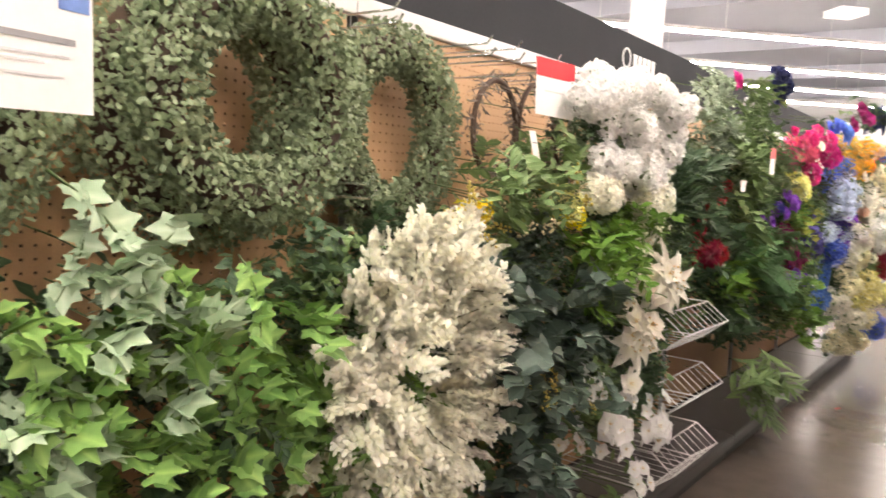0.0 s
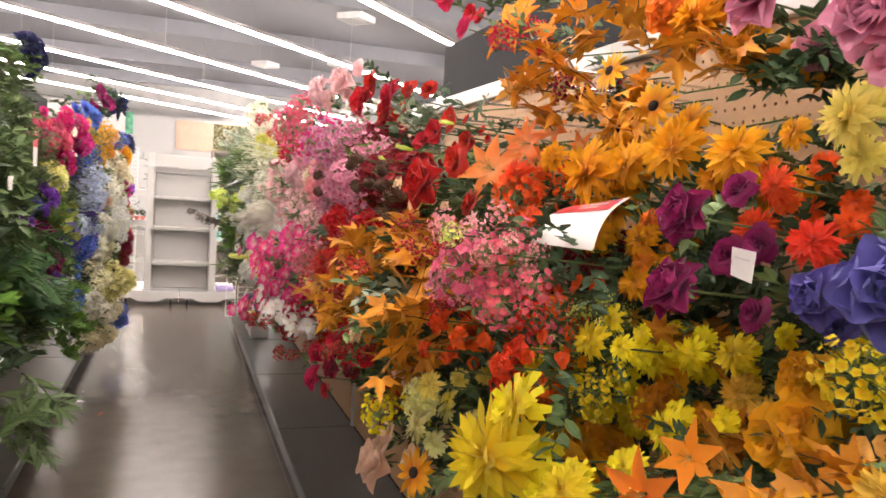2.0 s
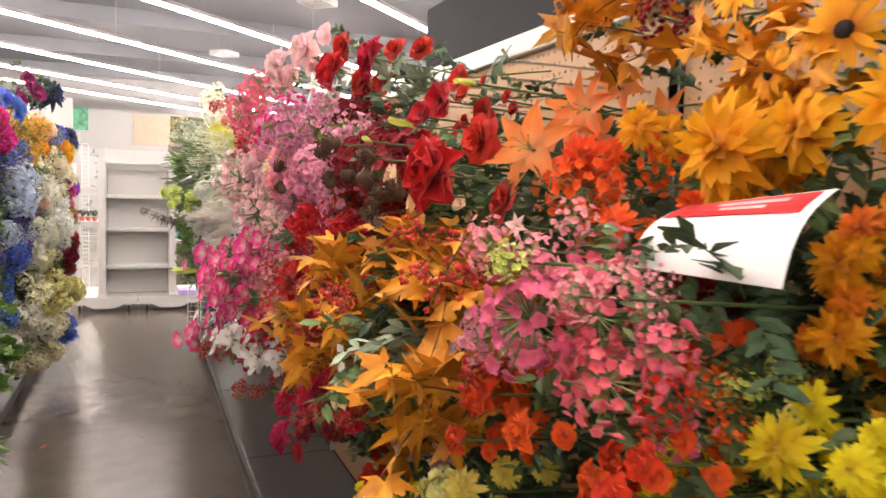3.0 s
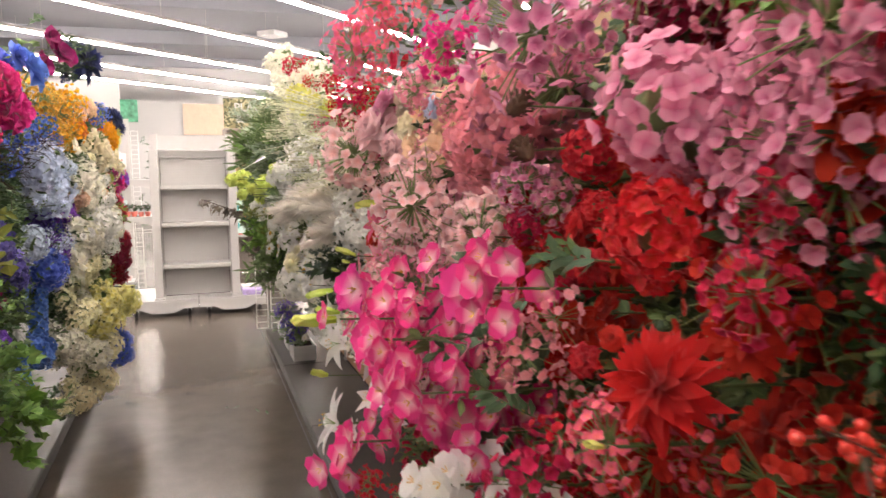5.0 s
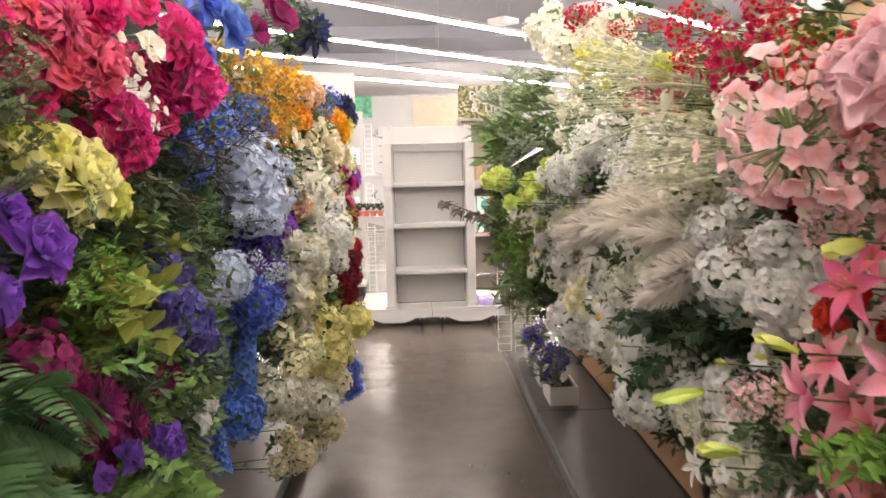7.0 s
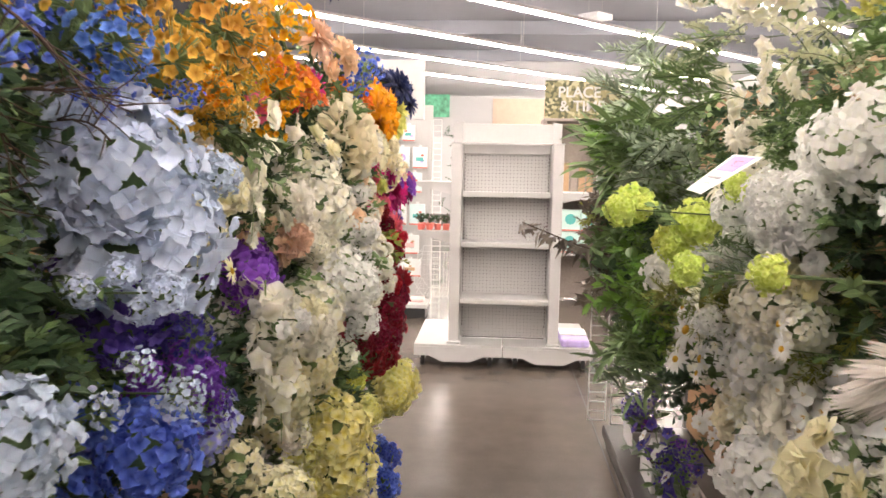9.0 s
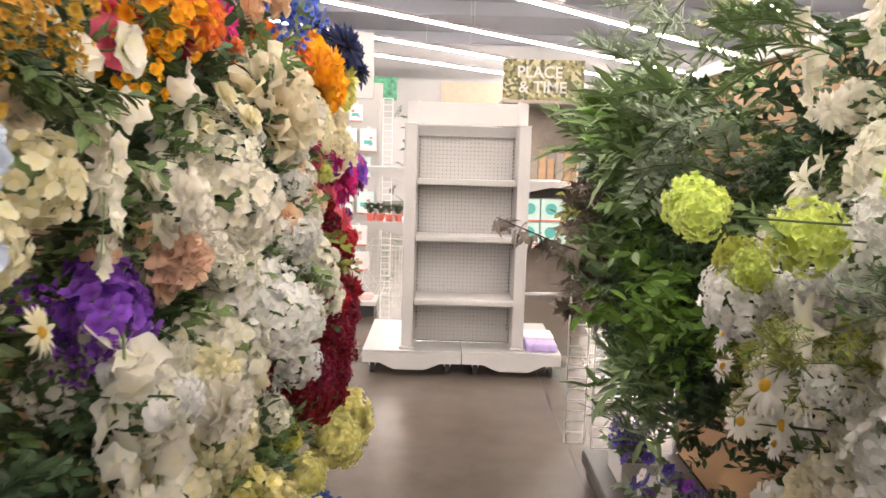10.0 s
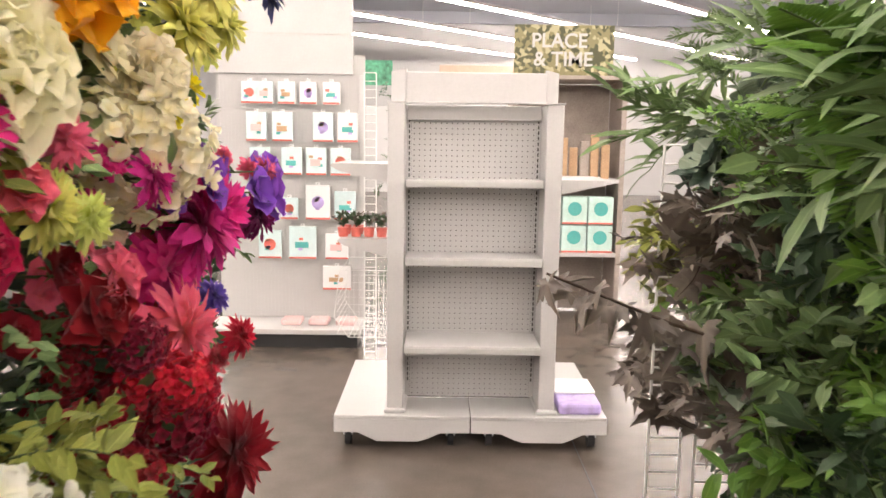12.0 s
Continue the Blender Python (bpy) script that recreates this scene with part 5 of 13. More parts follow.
for i, x in enumerate((-1.12, -1.02, -0.87, -0.72, -0.56)):
    craft_pack(x, 1.655, 0.115, 0.15, i)
for i, x in enumerate((-1.08, -0.90, -0.62, -0.45)):
    craft_pack(x, 1.40, 0.14, 0.20, i + 1)
for i, x in enumerate((-1.06, -0.84, -0.67, -0.50)):
    craft_pack(x, 1.17, 0.14, 0.19, i + 3)
for i, (x, w, h) in enumerate(((-0.86, 0.12, 0.15), (-0.66, 0.17, 0.24), (-0.47, 0.15, 0.20))):
    craft_pack(x, 0.86, w, h, i + 2 if i else 0)
for i, (x, w, h) in enumerate(((-0.77, 0.19, 0.23), (-0.53, 0.16, 0.18), (-1.0, 0.16, 0.2))):
    craft_pack(x, 0.58, w, h, i + 4)
craft_pack(-0.53, 0.36, 0.20, 0.17, 2)
for k in range(3):
    b = box(-0.07, -0.07, 0, 0.07, 0.07, 0.04, 0.012)
    q = tagged(put_mesh("craft_tin", b, PINK), "pale pink flat tin on the display deck", "tin", "tins on the deck")
    q.matrix_basis = Matrix.Translation((-0.83 + 0.19 * k, 11.60, 0.136))


def leafy_print():
    """A printed leaf pattern in khaki, straw and dark green blotches."""
    m, tree, bsdf = nodes_of("leafy_print")
    n, l = tree.nodes, tree.links
    co, vo = n.new("ShaderNodeTexCoord"), n.new("ShaderNodeTexVoronoi")
    vo.inputs["Scale"].default_value = 34
    l.new(co.outputs["Object"], vo.inputs["Vector"])
    sep = n.new("ShaderNodeSeparateColor")
    l.new(vo.outputs["Color"], sep.inputs[0])
    ramp = n.new("ShaderNodeValToRGB")
    ramp.color_ramp.interpolation = "CONSTANT"
    a, b = ramp.color_ramp.elements
    a.color, b.position, b.color = (0.07, 0.075, 0.03, 1), 0.75, (0.42, 0.38, 0.22, 1)
    ramp.color_ramp.elements.new(0.35).color = (0.22, 0.20, 0.09, 1)
    l.new(sep.outputs[0], ramp.inputs[0])
    l.new(ramp.outputs[0], bsdf.inputs["Base Color"])
    return m


def blank_back_display():
    root = tagged(new("shelf_display"), "wooden shelf display with a printed leafy sign on top", "shelf display")
    root.matrix_basis = Matrix.Translation((1.14, 12.45, 0))
    leafy = leafy_print()
    sign = part("sign_board", box(-0.385, -0.015, 1.93, 0.39, 0.015, 2.32, 0.003), leafy, root, "green leafy printed sign board")
    for word, x0, z0 in (("PLACE", -0.255, 2.150), ("& TIME", -0.235, 2.010)):
        text = bpy.data.curves.new("lettering", "FONT")
        text.body, text.size, text.extrude, text.offset = word, 0.152, 0.003, 0.002
        carrier = bpy.data.objects.new("lettering", text)
        me = bpy.data.meshes.new_from_object(carrier)
        bpy.data.objects.remove(carrier)
        me.materials.clear()
        me.materials.append(RAIL)
        shared("lettering", me, sign, Matrix.Translation((x0, -0.019, z0)) @ Matrix.Rotation(math.pi / 2, 4, "X"))
    part("top_board", box(-0.40, -0.18, 1.895, 0.5, 0.3, 1.925, 0.003), GREYWOOD, root)
    for e in (-0.38, 0.46):
        part("leg_board", box(e - 0.02, -0.16, 0.0, e + 0.02, 0.28, 1.894, 0.003), GREYWOOD, root)
    for z in (1.14, 0.56):
        part("shelf_board", box(-0.358, -0.18, z - 0.03, 0.438, 0.28, z, 0.003), WHITE, root)
    part("back_board", box(-0.358, 0.281, 0.02, 0.438, 0.296, 1.89), GREYWOOD, root)
    for k in range(9):
        h = 0.24 + 0.10 * ((k * 7) % 5) / 4
        b = tagged(put_mesh("wood_plaque", box(-0.032, -0.01, 0, 0.032, 0.01, h, 0.004), WOOD if k % 3 else GREYWOOD), "small upright light wood craft plaque on a shelf", "wood plaque", "wood plaques")
        b.matrix_basis = Matrix.Translation((1.14 - 0.32 + 0.082 * k, 12.33 + 0.02 * (k % 2), 1.141))
    for r in range(2):
        for k in range(4):
            bx = tagged(new("gift_box"), "mint boxed craft set with a teal oval print", "gift box", "gift boxes")
            bx.matrix_basis = Matrix.Translation((0.84 + 0.205 * k, 12.36, 0.561 + 0.225 * r))
            part("carton", box(-0.098, -0.06, 0, 0.098, 0.06, 0.215, 0.004), MINT, bx)
            c = bmesh.new()
            bmesh.ops.create_circle(c, cap_ends=True, segments=20, radius=0.055)
            bmesh.ops.transform(c, matrix=Matrix.Translation((0, -0.0615, 0.12)) @ Matrix.Rotation(math.pi / 2, 4, "X"), verts=c.verts)
            part("oval_print", c, TEAL, bx)
            part("base_strip", box(-0.097, -0.063, 0.001, 0.097, -0.0605, 0.015), CORAL, bx)


blank_back_display()


def pot_plant(x, y, z):
    root = tagged(new("pot_plant"), "tiny red pot with a dark artificial plant", "pot plant", "tiny pot plants")
    root.matrix_basis = Matrix.Translation((x, y, z))
    c = bmesh.new()
    bmesh.ops.create_cone(c, cap_ends=True, segments=14, radius1=0.022, radius2=0.028, depth=0.045)
    bmesh.ops.translate(c, vec=(0, 0, 0.0225), verts=c.verts)
    part("pot", c, CORAL, root)
    for k in range(5):
        q = Vector((RNG.uniform(-0.6, 0.6), RNG.uniform(-0.6, 0.6), 1)).to_track_quat("X", "Z").to_matrix().to_4x4()
        shared("leaf_sprig", spray_mesh("ovate", "brown" if k % 2 else "dark", k % 3), root, Matrix.Translation((0, 0, 0.044)) @ q @ Matrix.Scale(0.075, 4))


for k in range(6):
    pot_plant(-0.27 + 0.062 * (k % 4), 10.06 + 0.1 * (k // 4), 0.956)
pack = tagged(new("folded_blanket_pack"), "lilac and white wrapped soft pack on the rack base", "soft pack")
pack.matrix_basis = Matrix.Translation((0.86, 9.98, 0.166))
part("pack_body", box(-0.10, -0.19, 0, 0.10, 0.16, 0.055, 0.015), LILAC, pack)
part("pack_top", box(-0.098, -0.05, 0.0555, 0.098, 0.155, 0.068, 0.006), PAPER, pack)
strip = tagged(new("hanging_strip_stock"), "dark leafy stock hung on a strip display", "hanging stock")
strip.matrix_basis = Matrix.Translation((-0.16, 11.2, 1.5))
for k in range(16):
    q = Vector((RNG.uniform(-0.5, 0.7), RNG.uniform(-1, 0.2), RNG.uniform(-0.6, 0.5))).to_track_quat("X", "Z").to_matrix().to_4x4()
    shared("leaf_sprig", spray_mesh("small", "dark" if k % 2 else "eucalyptus", k % 3), strip, Matrix.Translation((RNG.uniform(-0.03, 0.04), 0, 0.28 - 0.09 * k)) @ q @ Matrix.Scale(0.12, 4))


# ---- column, vents, far wall ----
structure("column_1", box(-3.0, 8.3, 0, -2.7, 8.6, 5.3, 0.01), WALL, "square white steel column", "column")
VENT = surface("white_vent_blades", (0.82, 0.82, 0.82), 0.4)


def ceiling_vent(x, y):
    root = tagged(new("ceiling_vent"), "white louvred ceiling vent", "ceiling vent", "ceiling vents")
    root.matrix_basis = Matrix.Translation((x, y, 4.75)) @ Matrix.Rotation(math.pi / 4, 4, "Z") @ Matrix.Diagonal((0.6, 0.6, 1, 1))
    for s in (-1, 1):
        part("frame", box(-0.45, s * 0.43 - 0.02, 0, 0.45, s * 0.43 + 0.02, 0.12), VENT, root)
        part("frame", box(s * 0.43 - 0.02, -0.41, 0, s * 0.43 + 0.02, 0.41, 0.12), VENT, root)
        part("hanger", tube([(s * 0.4, 0, 0.12), (s * 0.4, 0, 0.54)], 0.006, 5), STEEL, root)
    for k in range(5):
        part("slat", box(-0.41, -0.33 + 0.15 * k, 0.02, 0.41, -0.27 + 0.15 * k, 0.03), VENT, root)


for xy in ((-6.3, 8.6), (-2.2, 16.0), (3.4, 15.2), (2.4, 22.0), (1.2, 9.2), (4.2, 20.5)):
    ceiling_vent(*xy)
poster = tagged(put_mesh("wall_poster", box(-2.4, 30.93, 3.14, -1.4, 30.99, 3.92, 0.005), surface("green_blue_print", (0.10, 0.38, 0.22), 0.5, vary=0.7, scale=3, fine=9)), "large green and blue printed wall poster", "wall poster")
panel = tagged(put_mesh("wall_panel", box(0.1, 30.93, 2.7, 3.2, 30.99, 3.8, 0.005), surface("beige_panel", (0.55, 0.40, 0.30), 0.6)), "beige printed panel on the far wall", "wall panel")
structure("far_shelf_run", box(-12, 27.0, 0, 10, 27.9, 2.3, 0.01), WALL, "long white shelf run before the far wall", "shelf run")


# ---- litter on the floor ----
for i, (x, y) in enumerate(((0.51, 6.69), (0.69, 6.51), (0.42, 5.44), (0.47, 6.72), (-0.1, 5.43), (0.65, 6.57))):
    sh = Shape()
    r = random.Random(i)
    p, f, uv = petal(r, 0.035, 0.016, cup=0.3, curl=-0.3, point=0.7, nu=2, nv=4)
    sh.add(p + np.array((0, 0, 0.004)), f, uv)
    me = sh.mesh("fallen_leaf", [LEAVES["dark"] if i != 4 else PETALS["red"]])
    ob = tagged(new("fallen_leaf", me), "small fallen fabric leaf on the floor", "fallen leaf", "fallen leaves")
    ob.matrix_basis = Matrix.Translation((x, y, 0.001)) @ Matrix.Rotation(i * 1.7, 4, "Z")
for k, x in enumerate((-6.0, 0.848, 7.5)):
    structure("floor_joint", box(x - 0.003, -14, 0.0005, x + 0.003, 34, 0.0012), KICK, "dark saw-cut joint in the concrete floor", "floor joint")


# ---- the brown maple branch that reaches into the aisle ----
branch = tagged(new("maple_branch"), "brown purple maple leaf branch reaching out of the shelf", "artificial branch")
branch.matrix_basis = Matrix.Translation((1.24, 7.80, 1.0))
part("twig", tube([(0, 0, 0), (-0.35, -0.02, 0.02), (-0.62, -0.02, 0.10), (-0.85, -0.02, 0.19)], 0.005, 6, taper=0.5), TWIG, branch)
for k in range(26):
    v = 0.3 + 0.7 * k / 25
    sh = Shape()
    leaf_fan(sh, random.Random(k), MAPLE, 0.095 - 0.04 * v, 0, 0.4, 0.25)
    p = Vector((-0.85 * v, RNG.uniform(-0.05, 0.03), 0.19 * v * v + RNG.uniform(-0.04, 0.02)))
    d = Vector((RNG.uniform(-0.8, 0.2), RNG.uniform(-0.9, 0.5), RNG.uniform(-1.0, 0.3)))
    shared("leaf", sh.mesh("maple_leaf", [LEAVES["brown"]]), branch, Matrix.Translation(p) @ d.to_track_quat("X", "Z").to_matrix().to_4x4() @ Matrix.Rotation(RNG.uniform(-1, 1), 4, "X"))


# ---- plain marks on the sign bands ----
def band_mark(x, y, s):
    root = tagged(new("sign_mark"), "pale round mark and plain bar on the slate band", "sign mark", "sign marks")
    root.matrix_basis = Matrix.Translation((x, y, 1.91))
    bm = bmesh.new()
    for k in range(20):
        a, b = 2 * math.pi * k / 20, 2 * math.pi * (k + 1) / 20
        vs = [bm.verts.new((0, r * math.cos(t), r * math.sin(t))) for r, t in ((0.045, a), (0.045, b), (0.037, b), (0.037, a))]
        bm.faces.new(vs)
    bmesh.ops.remove_doubles(bm, verts=bm.verts[:], dist=0.0005)
    e = bmesh.ops.extrude_face_region(bm, geom=bm.faces[:])
    bmesh.ops.translate(bm, vec=(s * 0.004, 0, 0), verts=[v for v in e["geom"] if isinstance(v, bmesh.types.BMVert)])
    bmesh.ops.recalc_face_normals(bm, faces=bm.faces[:])
    part("ring_mark", bm, RAIL, root)
    for k in range(5):
        y0 = -s * (0.075 + 0.052 * k)
        part("bar_mark", box(0 if s > 0 else -0.004, min(y0, y0 - s * 0.036), -0.028, 0.004 if s > 0 else 0, max(y0, y0 - s * 0.036), 0.028), RAIL, root)


band_mark(-0.742, 3.35, -1)
band_mark(-0.742, 5.2, -1)


# ---- a deep layer of leaves over the boards ----
def deep_leaves(side, y0, y1, tables):
    s = SIDES[side][0]
    ys, los, his = tables
    y = y0
    while y < y1:
        lo, hi = float(np.interp(y, ys, los)), float(np.interp(y, ys, his))
        z = lo
        while z < hi:
            if side == "L" and 2.85 < y < 3.5 and z < 0.95:
                z += 0.18
                continue
            greens(side, "ovate", "dark" if RNG.random() < 0.6 else "green", y + RNG.uniform(-0.05, 0.05), z, 0.24, 0.24, front(side, y) + s * 0.21, n=13, mass=True)
            z += 0.18
        y += 0.18


deep_leaves("R", 0.5, 8.3, ((0, 2.0, 3.0, 4.5, 6.0, 8.4), (0.75, 0.75, 0.95, 0.85, 0.75, 0.62), (1.45, 1.3, 1.55, 1.6, 1.65, 1.7)))
deep_leaves("L", 2.5, 7.7, ((2.4, 3.5, 4.5, 6.0, 7.7), (0.75, 0.8, 0.6, 0.75, 0.6), (1.45, 1.55, 1.55, 1.6, 1.6)))
deep_leaves("L", 0.3, 2.4, ((0.2, 2.4), (0.5, 0.5), (1.05, 1.05)))


# ---- the bunches on the shelves ----
stalks("R", "grass", "sage", 5.15, 1.57, 0.75, 0.42, 3, "pale sage dried grass bundle that reaches into the aisle")
stalks("R", "grass", "sage", 4.88, 1.42, 0.78, 0.42, 3, "pale sage dried grass bundle that reaches into the aisle")
stalks("R", "plume", "plume", 4.88, 1.24, 0.78, 0.28, 3, "cream pampas grass plumes that reach into the aisle")
stalks("R", "plume", "plume", 5.35, 1.3, 0.73, 0.28, 3, "cream pampas grass plumes that reach into the aisle")
greens("R", "feather", "grey_green", 7.43, 1.78, 0.485, 0.284, 0.77)
greens("R", "feather", "green", 6.61, 1.67, 0.37, 0.206, 0.74)
greens("R", "long", "green", 7.34, 1.55, 0.473, 0.24, 0.76)
greens("R", "small", "grey_green", 7.01, 1.45, 0.387, 0.209, 0.75)
greens("R", "ovate", "green", 7.28, 1.37, 0.378, 0.218, 0.76)
greens("R", "ovate", "olive", 8.51, 1.13, 0.353, 0.276, 0.85, length=0.17)
greens("R", "ovate", "bright", 7.06, 1.04, 0.323, 0.202, 0.75, length=0.17)
greens("R", "long", "green", 7.28, 0.75, 0.39, 0.225, 0.76, length=0.17)
greens("R", "ovate", "green", 7.77, 1.05, 0.354, 0.266, 0.79, length=0.17)
greens("R", "long", "green", 8.68, 1.53, 0.449, 0.215, 0.87)
greens("R", "feather", "green", 8.2, 1.66, 0.326, 0.178, 0.83)
greens("R", "small", "grey_green", 7.72, 1.57, 0.287, 0.176, 0.79)
greens("R", "small", "green", 7.55, 1.47, 0.192, 0.122, 0.78)
greens("R", "small", "bright", 7.83, 1.45, 0.278, 0.153, 0.79)
greens("R", "round", "eucalyptus", 8.25, 1.46, 0.192, 0.12, 0.83, length=0.24)
greens("R", "maple", "brown", 7.89, 1.27, 0.225, 0.12, 0.8, length=0.17)
greens("R", "maple", "brown", 8.07, 1.2, 0.255, 0.147, 0.81, length=0.16, n=7, out=0.1)
greens("R", "ovate", "bright", 8.11, 1.14, 0.182, 0.139, 0.82, length=0.17)
greens("R", "ovate", "dark", 7.61, 1.26, 0.204, 0.132, 0.78, length=0.17)
greens("R", "ovate", "bright", 7.37, 1.26, 0.12, 0.12, 0.76, length=0.17)
greens("R", "small", "bright", 7.51, 1.53, 0.158, 0.12, 0.77)
greens("R", "fern", "bright", 7.45, 1.52, 0.12, 0.12, 0.77, length=0.27, n=8)
greens("R", "ovate", "green", 7.54, 1.14, 0.203, 0.134, 0.77, length=0.17)
greens("R", "ovate", "bright", 7.35, 1.15, 0.12, 0.12, 0.76, length=0.17)
greens("R", "ovate", "dark", 7.41, 1.03, 0.173, 0.12, 0.77, length=0.17)
greens("R", "ovate", "bright", 7.66, 0.92, 0.12, 0.133, 0.78, length=0.17)
greens("R", "ovate", "green", 7.84, 1.04, 0.256, 0.139, 0.79, length=0.17)
greens("R", "ovate", "green", 7.73, 1.35, 0.207, 0.124, 0.79)
greens("R", "maple", "brown", 8.27, 0.83, 0.408, 0.142, 0.83, length=0.17)
greens("R", "maple", "brown", 8.19, 1.23, 0.273, 0.171, 0.83, length=0.17)
greens("R", "maple", "brown", 8.51, 1.12, 0.275, 0.172, 0.86, length=0.17)
greens("R", "maple", "brown", 8.66, 0.77, 0.329, 0.205, 0.87, length=0.17)
greens("R", "small", "bright", 8.1, 1.09, 0.141, 0.12, 0.82)
greens("R", "small", "grey_green", 7.61, 1.47, 0.186, 0.128, 0.78)
greens("R", "round", "grey_green", 8.2, 1.47, 0.186, 0.12, 0.83, length=0.24)
greens("R", "round", "grey_green", 7.86, 1.01, 0.192, 0.12, 0.8, length=0.24)
greens("R", "maple", "brown", 7.85, 0.94, 0.209, 0.12, 0.79, length=0.17)
stalks("R", "plume", "plume", 5.1, 1.32, 0.76, 0.28, 3, "cream pampas grass plumes that reach into the aisle")
greens("L", "ivy", "ivy", 0.66, 1.07, 0.154, 0.154, -0.36, length=0.24)
greens("L", "ivy", "ivy_pale", 0.69, 1.0, 0.127, 0.127, -0.36, length=0.24)
greens("L", "ivy", "ivy", 0.83, 1.06, 0.2, 0.174, -0.35, length=0.24)
greens("L", "ivy", "ivy_pale", 0.82, 1.1, 0.12, 0.173, -0.35, length=0.24)
greens("L", "ivy", "ivy", 0.96, 1.08, 0.189, 0.18, -0.35, length=0.24)
greens("L", "ivy", "ivy", 1.13, 1.02, 0.178, 0.209, -0.34, length=0.24)
greens("L", "ivy", "ivy", 0.7, 0.92, 0.202, 0.137, -0.36, length=0.24)
greens("L", "ivy", "ivy", 0.86, 0.91, 0.225, 0.18, -0.35, length=0.24)
greens("L", "ivy", "ivy", 1.02, 0.92, 0.228, 0.198, -0.34, length=0.24)
greens("L", "ivy", "ivy", 1.14, 0.83, 0.192, 0.202, -0.34, length=0.24)
greens("L", "ovate", "dark", 0.94, 0.84, 0.237, 0.142, -0.35)
greens("L", "ivy", "ivy_pale", 0.91, 1.05, 0.12, 0.12, -0.35, length=0.24)
greens("L", "ivy", "ivy_pale", 0.78, 1.2, 0.12, 0.12, -0.35, length=0.24)
greens("L", "ivy", "ivy_pale", 0.62, 0.92, 0.12, 0.12, -0.36, length=0.24)
greens("L", "ovate", "bright", 1.36, 0.68, 0.252, 0.12, -0.33)
greens("L", "berry", "yellow", 1.63, 1.27, 0.16, 0.171, -0.32, name="berry_bush", label="yellow berry sprays on brown wire stems on a peg", n=6)
greens("L", "berry", "yellow", 1.99, 1.32, 0.253, 0.175, -0.31, name="berry_bush", label="yellow berry sprays on brown wire stems on a peg", n=6)
greens("L", "berry", "ivory", 1.83, 1.26, 0.179, 0.149, -0.31, name="berry_bush", label="ivory berry sprays on brown wire stems on a peg", n=6)
bush("L", "cluster", "pale_yellow", 2.03, 1.28, 0.219, 0.134, -0.3, size=.03, n=4)
greens("L", "ovate", "green", 1.77, 1.32, 0.235, 0.196, -0.31)
greens("L", "ovate", "green", 1.99, 1.39, 0.25, 0.188, -0.31)
greens("L", "ovate", "bright", 2.24, 1.16, 0.288, 0.164, -0.29)
greens("L", "ovate", "bright", 2.3, 1.04, 0.297, 0.185, -0.28)
greens("L", "ovate", "bright", 2.48, 1.23, 0.229, 0.143, -0.27)
greens("L", "round", "eucalyptus", 1.76, 1.07, 0.207, 0.159, -0.31, length=0.24)
greens("L", "round", "eucalyptus", 1.78, 0.9, 0.216, 0.203, -0.31, length=0.24)
greens("L", "round", "eucalyptus", 2.04, 0.91, 0.299, 0.213, -0.3, length=0.24)
greens("L", "round", "eucalyptus", 2.12, 0.74, 0.332, 0.239, -0.3, length=0.24)
greens("L", "round", "eucalyptus", 1.85, 0.74, 0.258, 0.183, -0.31, length=0.24)
greens("L", "round", "eucalyptus", 2.15, 1.02, 0.227, 0.143, -0.29, length=0.24)
greens("L", "round", "eucalyptus", 1.95, 0.53, 0.346, 0.18, -0.31, length=0.24)
greens("L", "berry", "yellow", 1.99, 0.78, 0.105, 0.1, -0.31, name="berry_bush", label="yellow berry sprays on brown wire stems on a peg", n=6)
bush("L", "lily", "ivory", 2.62, 1.03, 0.182, 0.19, -0.26)
bush("L", "lily", "ivory", 2.53, 0.85, 0.208, 0.223, -0.27)
bush("L", "lily", "ivory", 2.56, 1.15, 0.074, 0.092, -0.27, size=0.048, n=1)
bush("L", "blossom", "white", 2.39, 0.53, 0.172, 0.197, -0.28)
bush("L", "blossom", "white", 2.67, 0.57, 0.127, 0.217, -0.26)
bush("L", "blossom", "white", 2.57, 0.32, 0.278, 0.212, -0.26)
bush("L", "blossom", "white", 2.47, 0.66, 0.118, 0.147, -0.27)
greens("L", "long", "dark", 2.81, 1.32, 0.289, 0.241, -0.27)
bush("L", "hydrangea", "white", 2.17, 1.62, 0.194, 0.126, -0.29, size=.05, n=6, leaves=0)
bush("L", "hydrangea", "white", 2.39, 1.64, 0.247, 0.137, -0.28, size=.05, n=6, leaves=0)
bush("L", "hydrangea", "white", 2.59, 1.61, 0.206, 0.166, -0.26, size=.05, n=6, leaves=0)
bush("L", "hydrangea", "white", 2.37, 1.52, 0.274, 0.171, -0.28, size=.05, n=6, leaves=0)
bush("L", "hydrangea", "white", 2.63, 1.49, 0.211, 0.188, -0.26, size=.05, n=6, leaves=0)
bush("L", "hydrangea", "white", 2.27, 1.4, 0.239, 0.133, -0.29, size=.05, n=6, leaves=0)
bush("L", "hydrangea", "white", 2.5, 1.38, 0.26, 0.144, -0.27, size=.05, n=6, leaves=0)
bush("L", "hydrangea", "ivory", 2.18, 1.31, 0.197, 0.097, -0.29, size=.05, n=6, leaves=0)
bush("L", "hydrangea", "ivory", 2.55, 1.29, 0.207, 0.129, -0.27, size=.05, n=6, leaves=0)
bush("L", "hydrangea", "white", 2.1, 1.57, 0.136, 0.092, -0.3, size=.05, n=6, leaves=0)
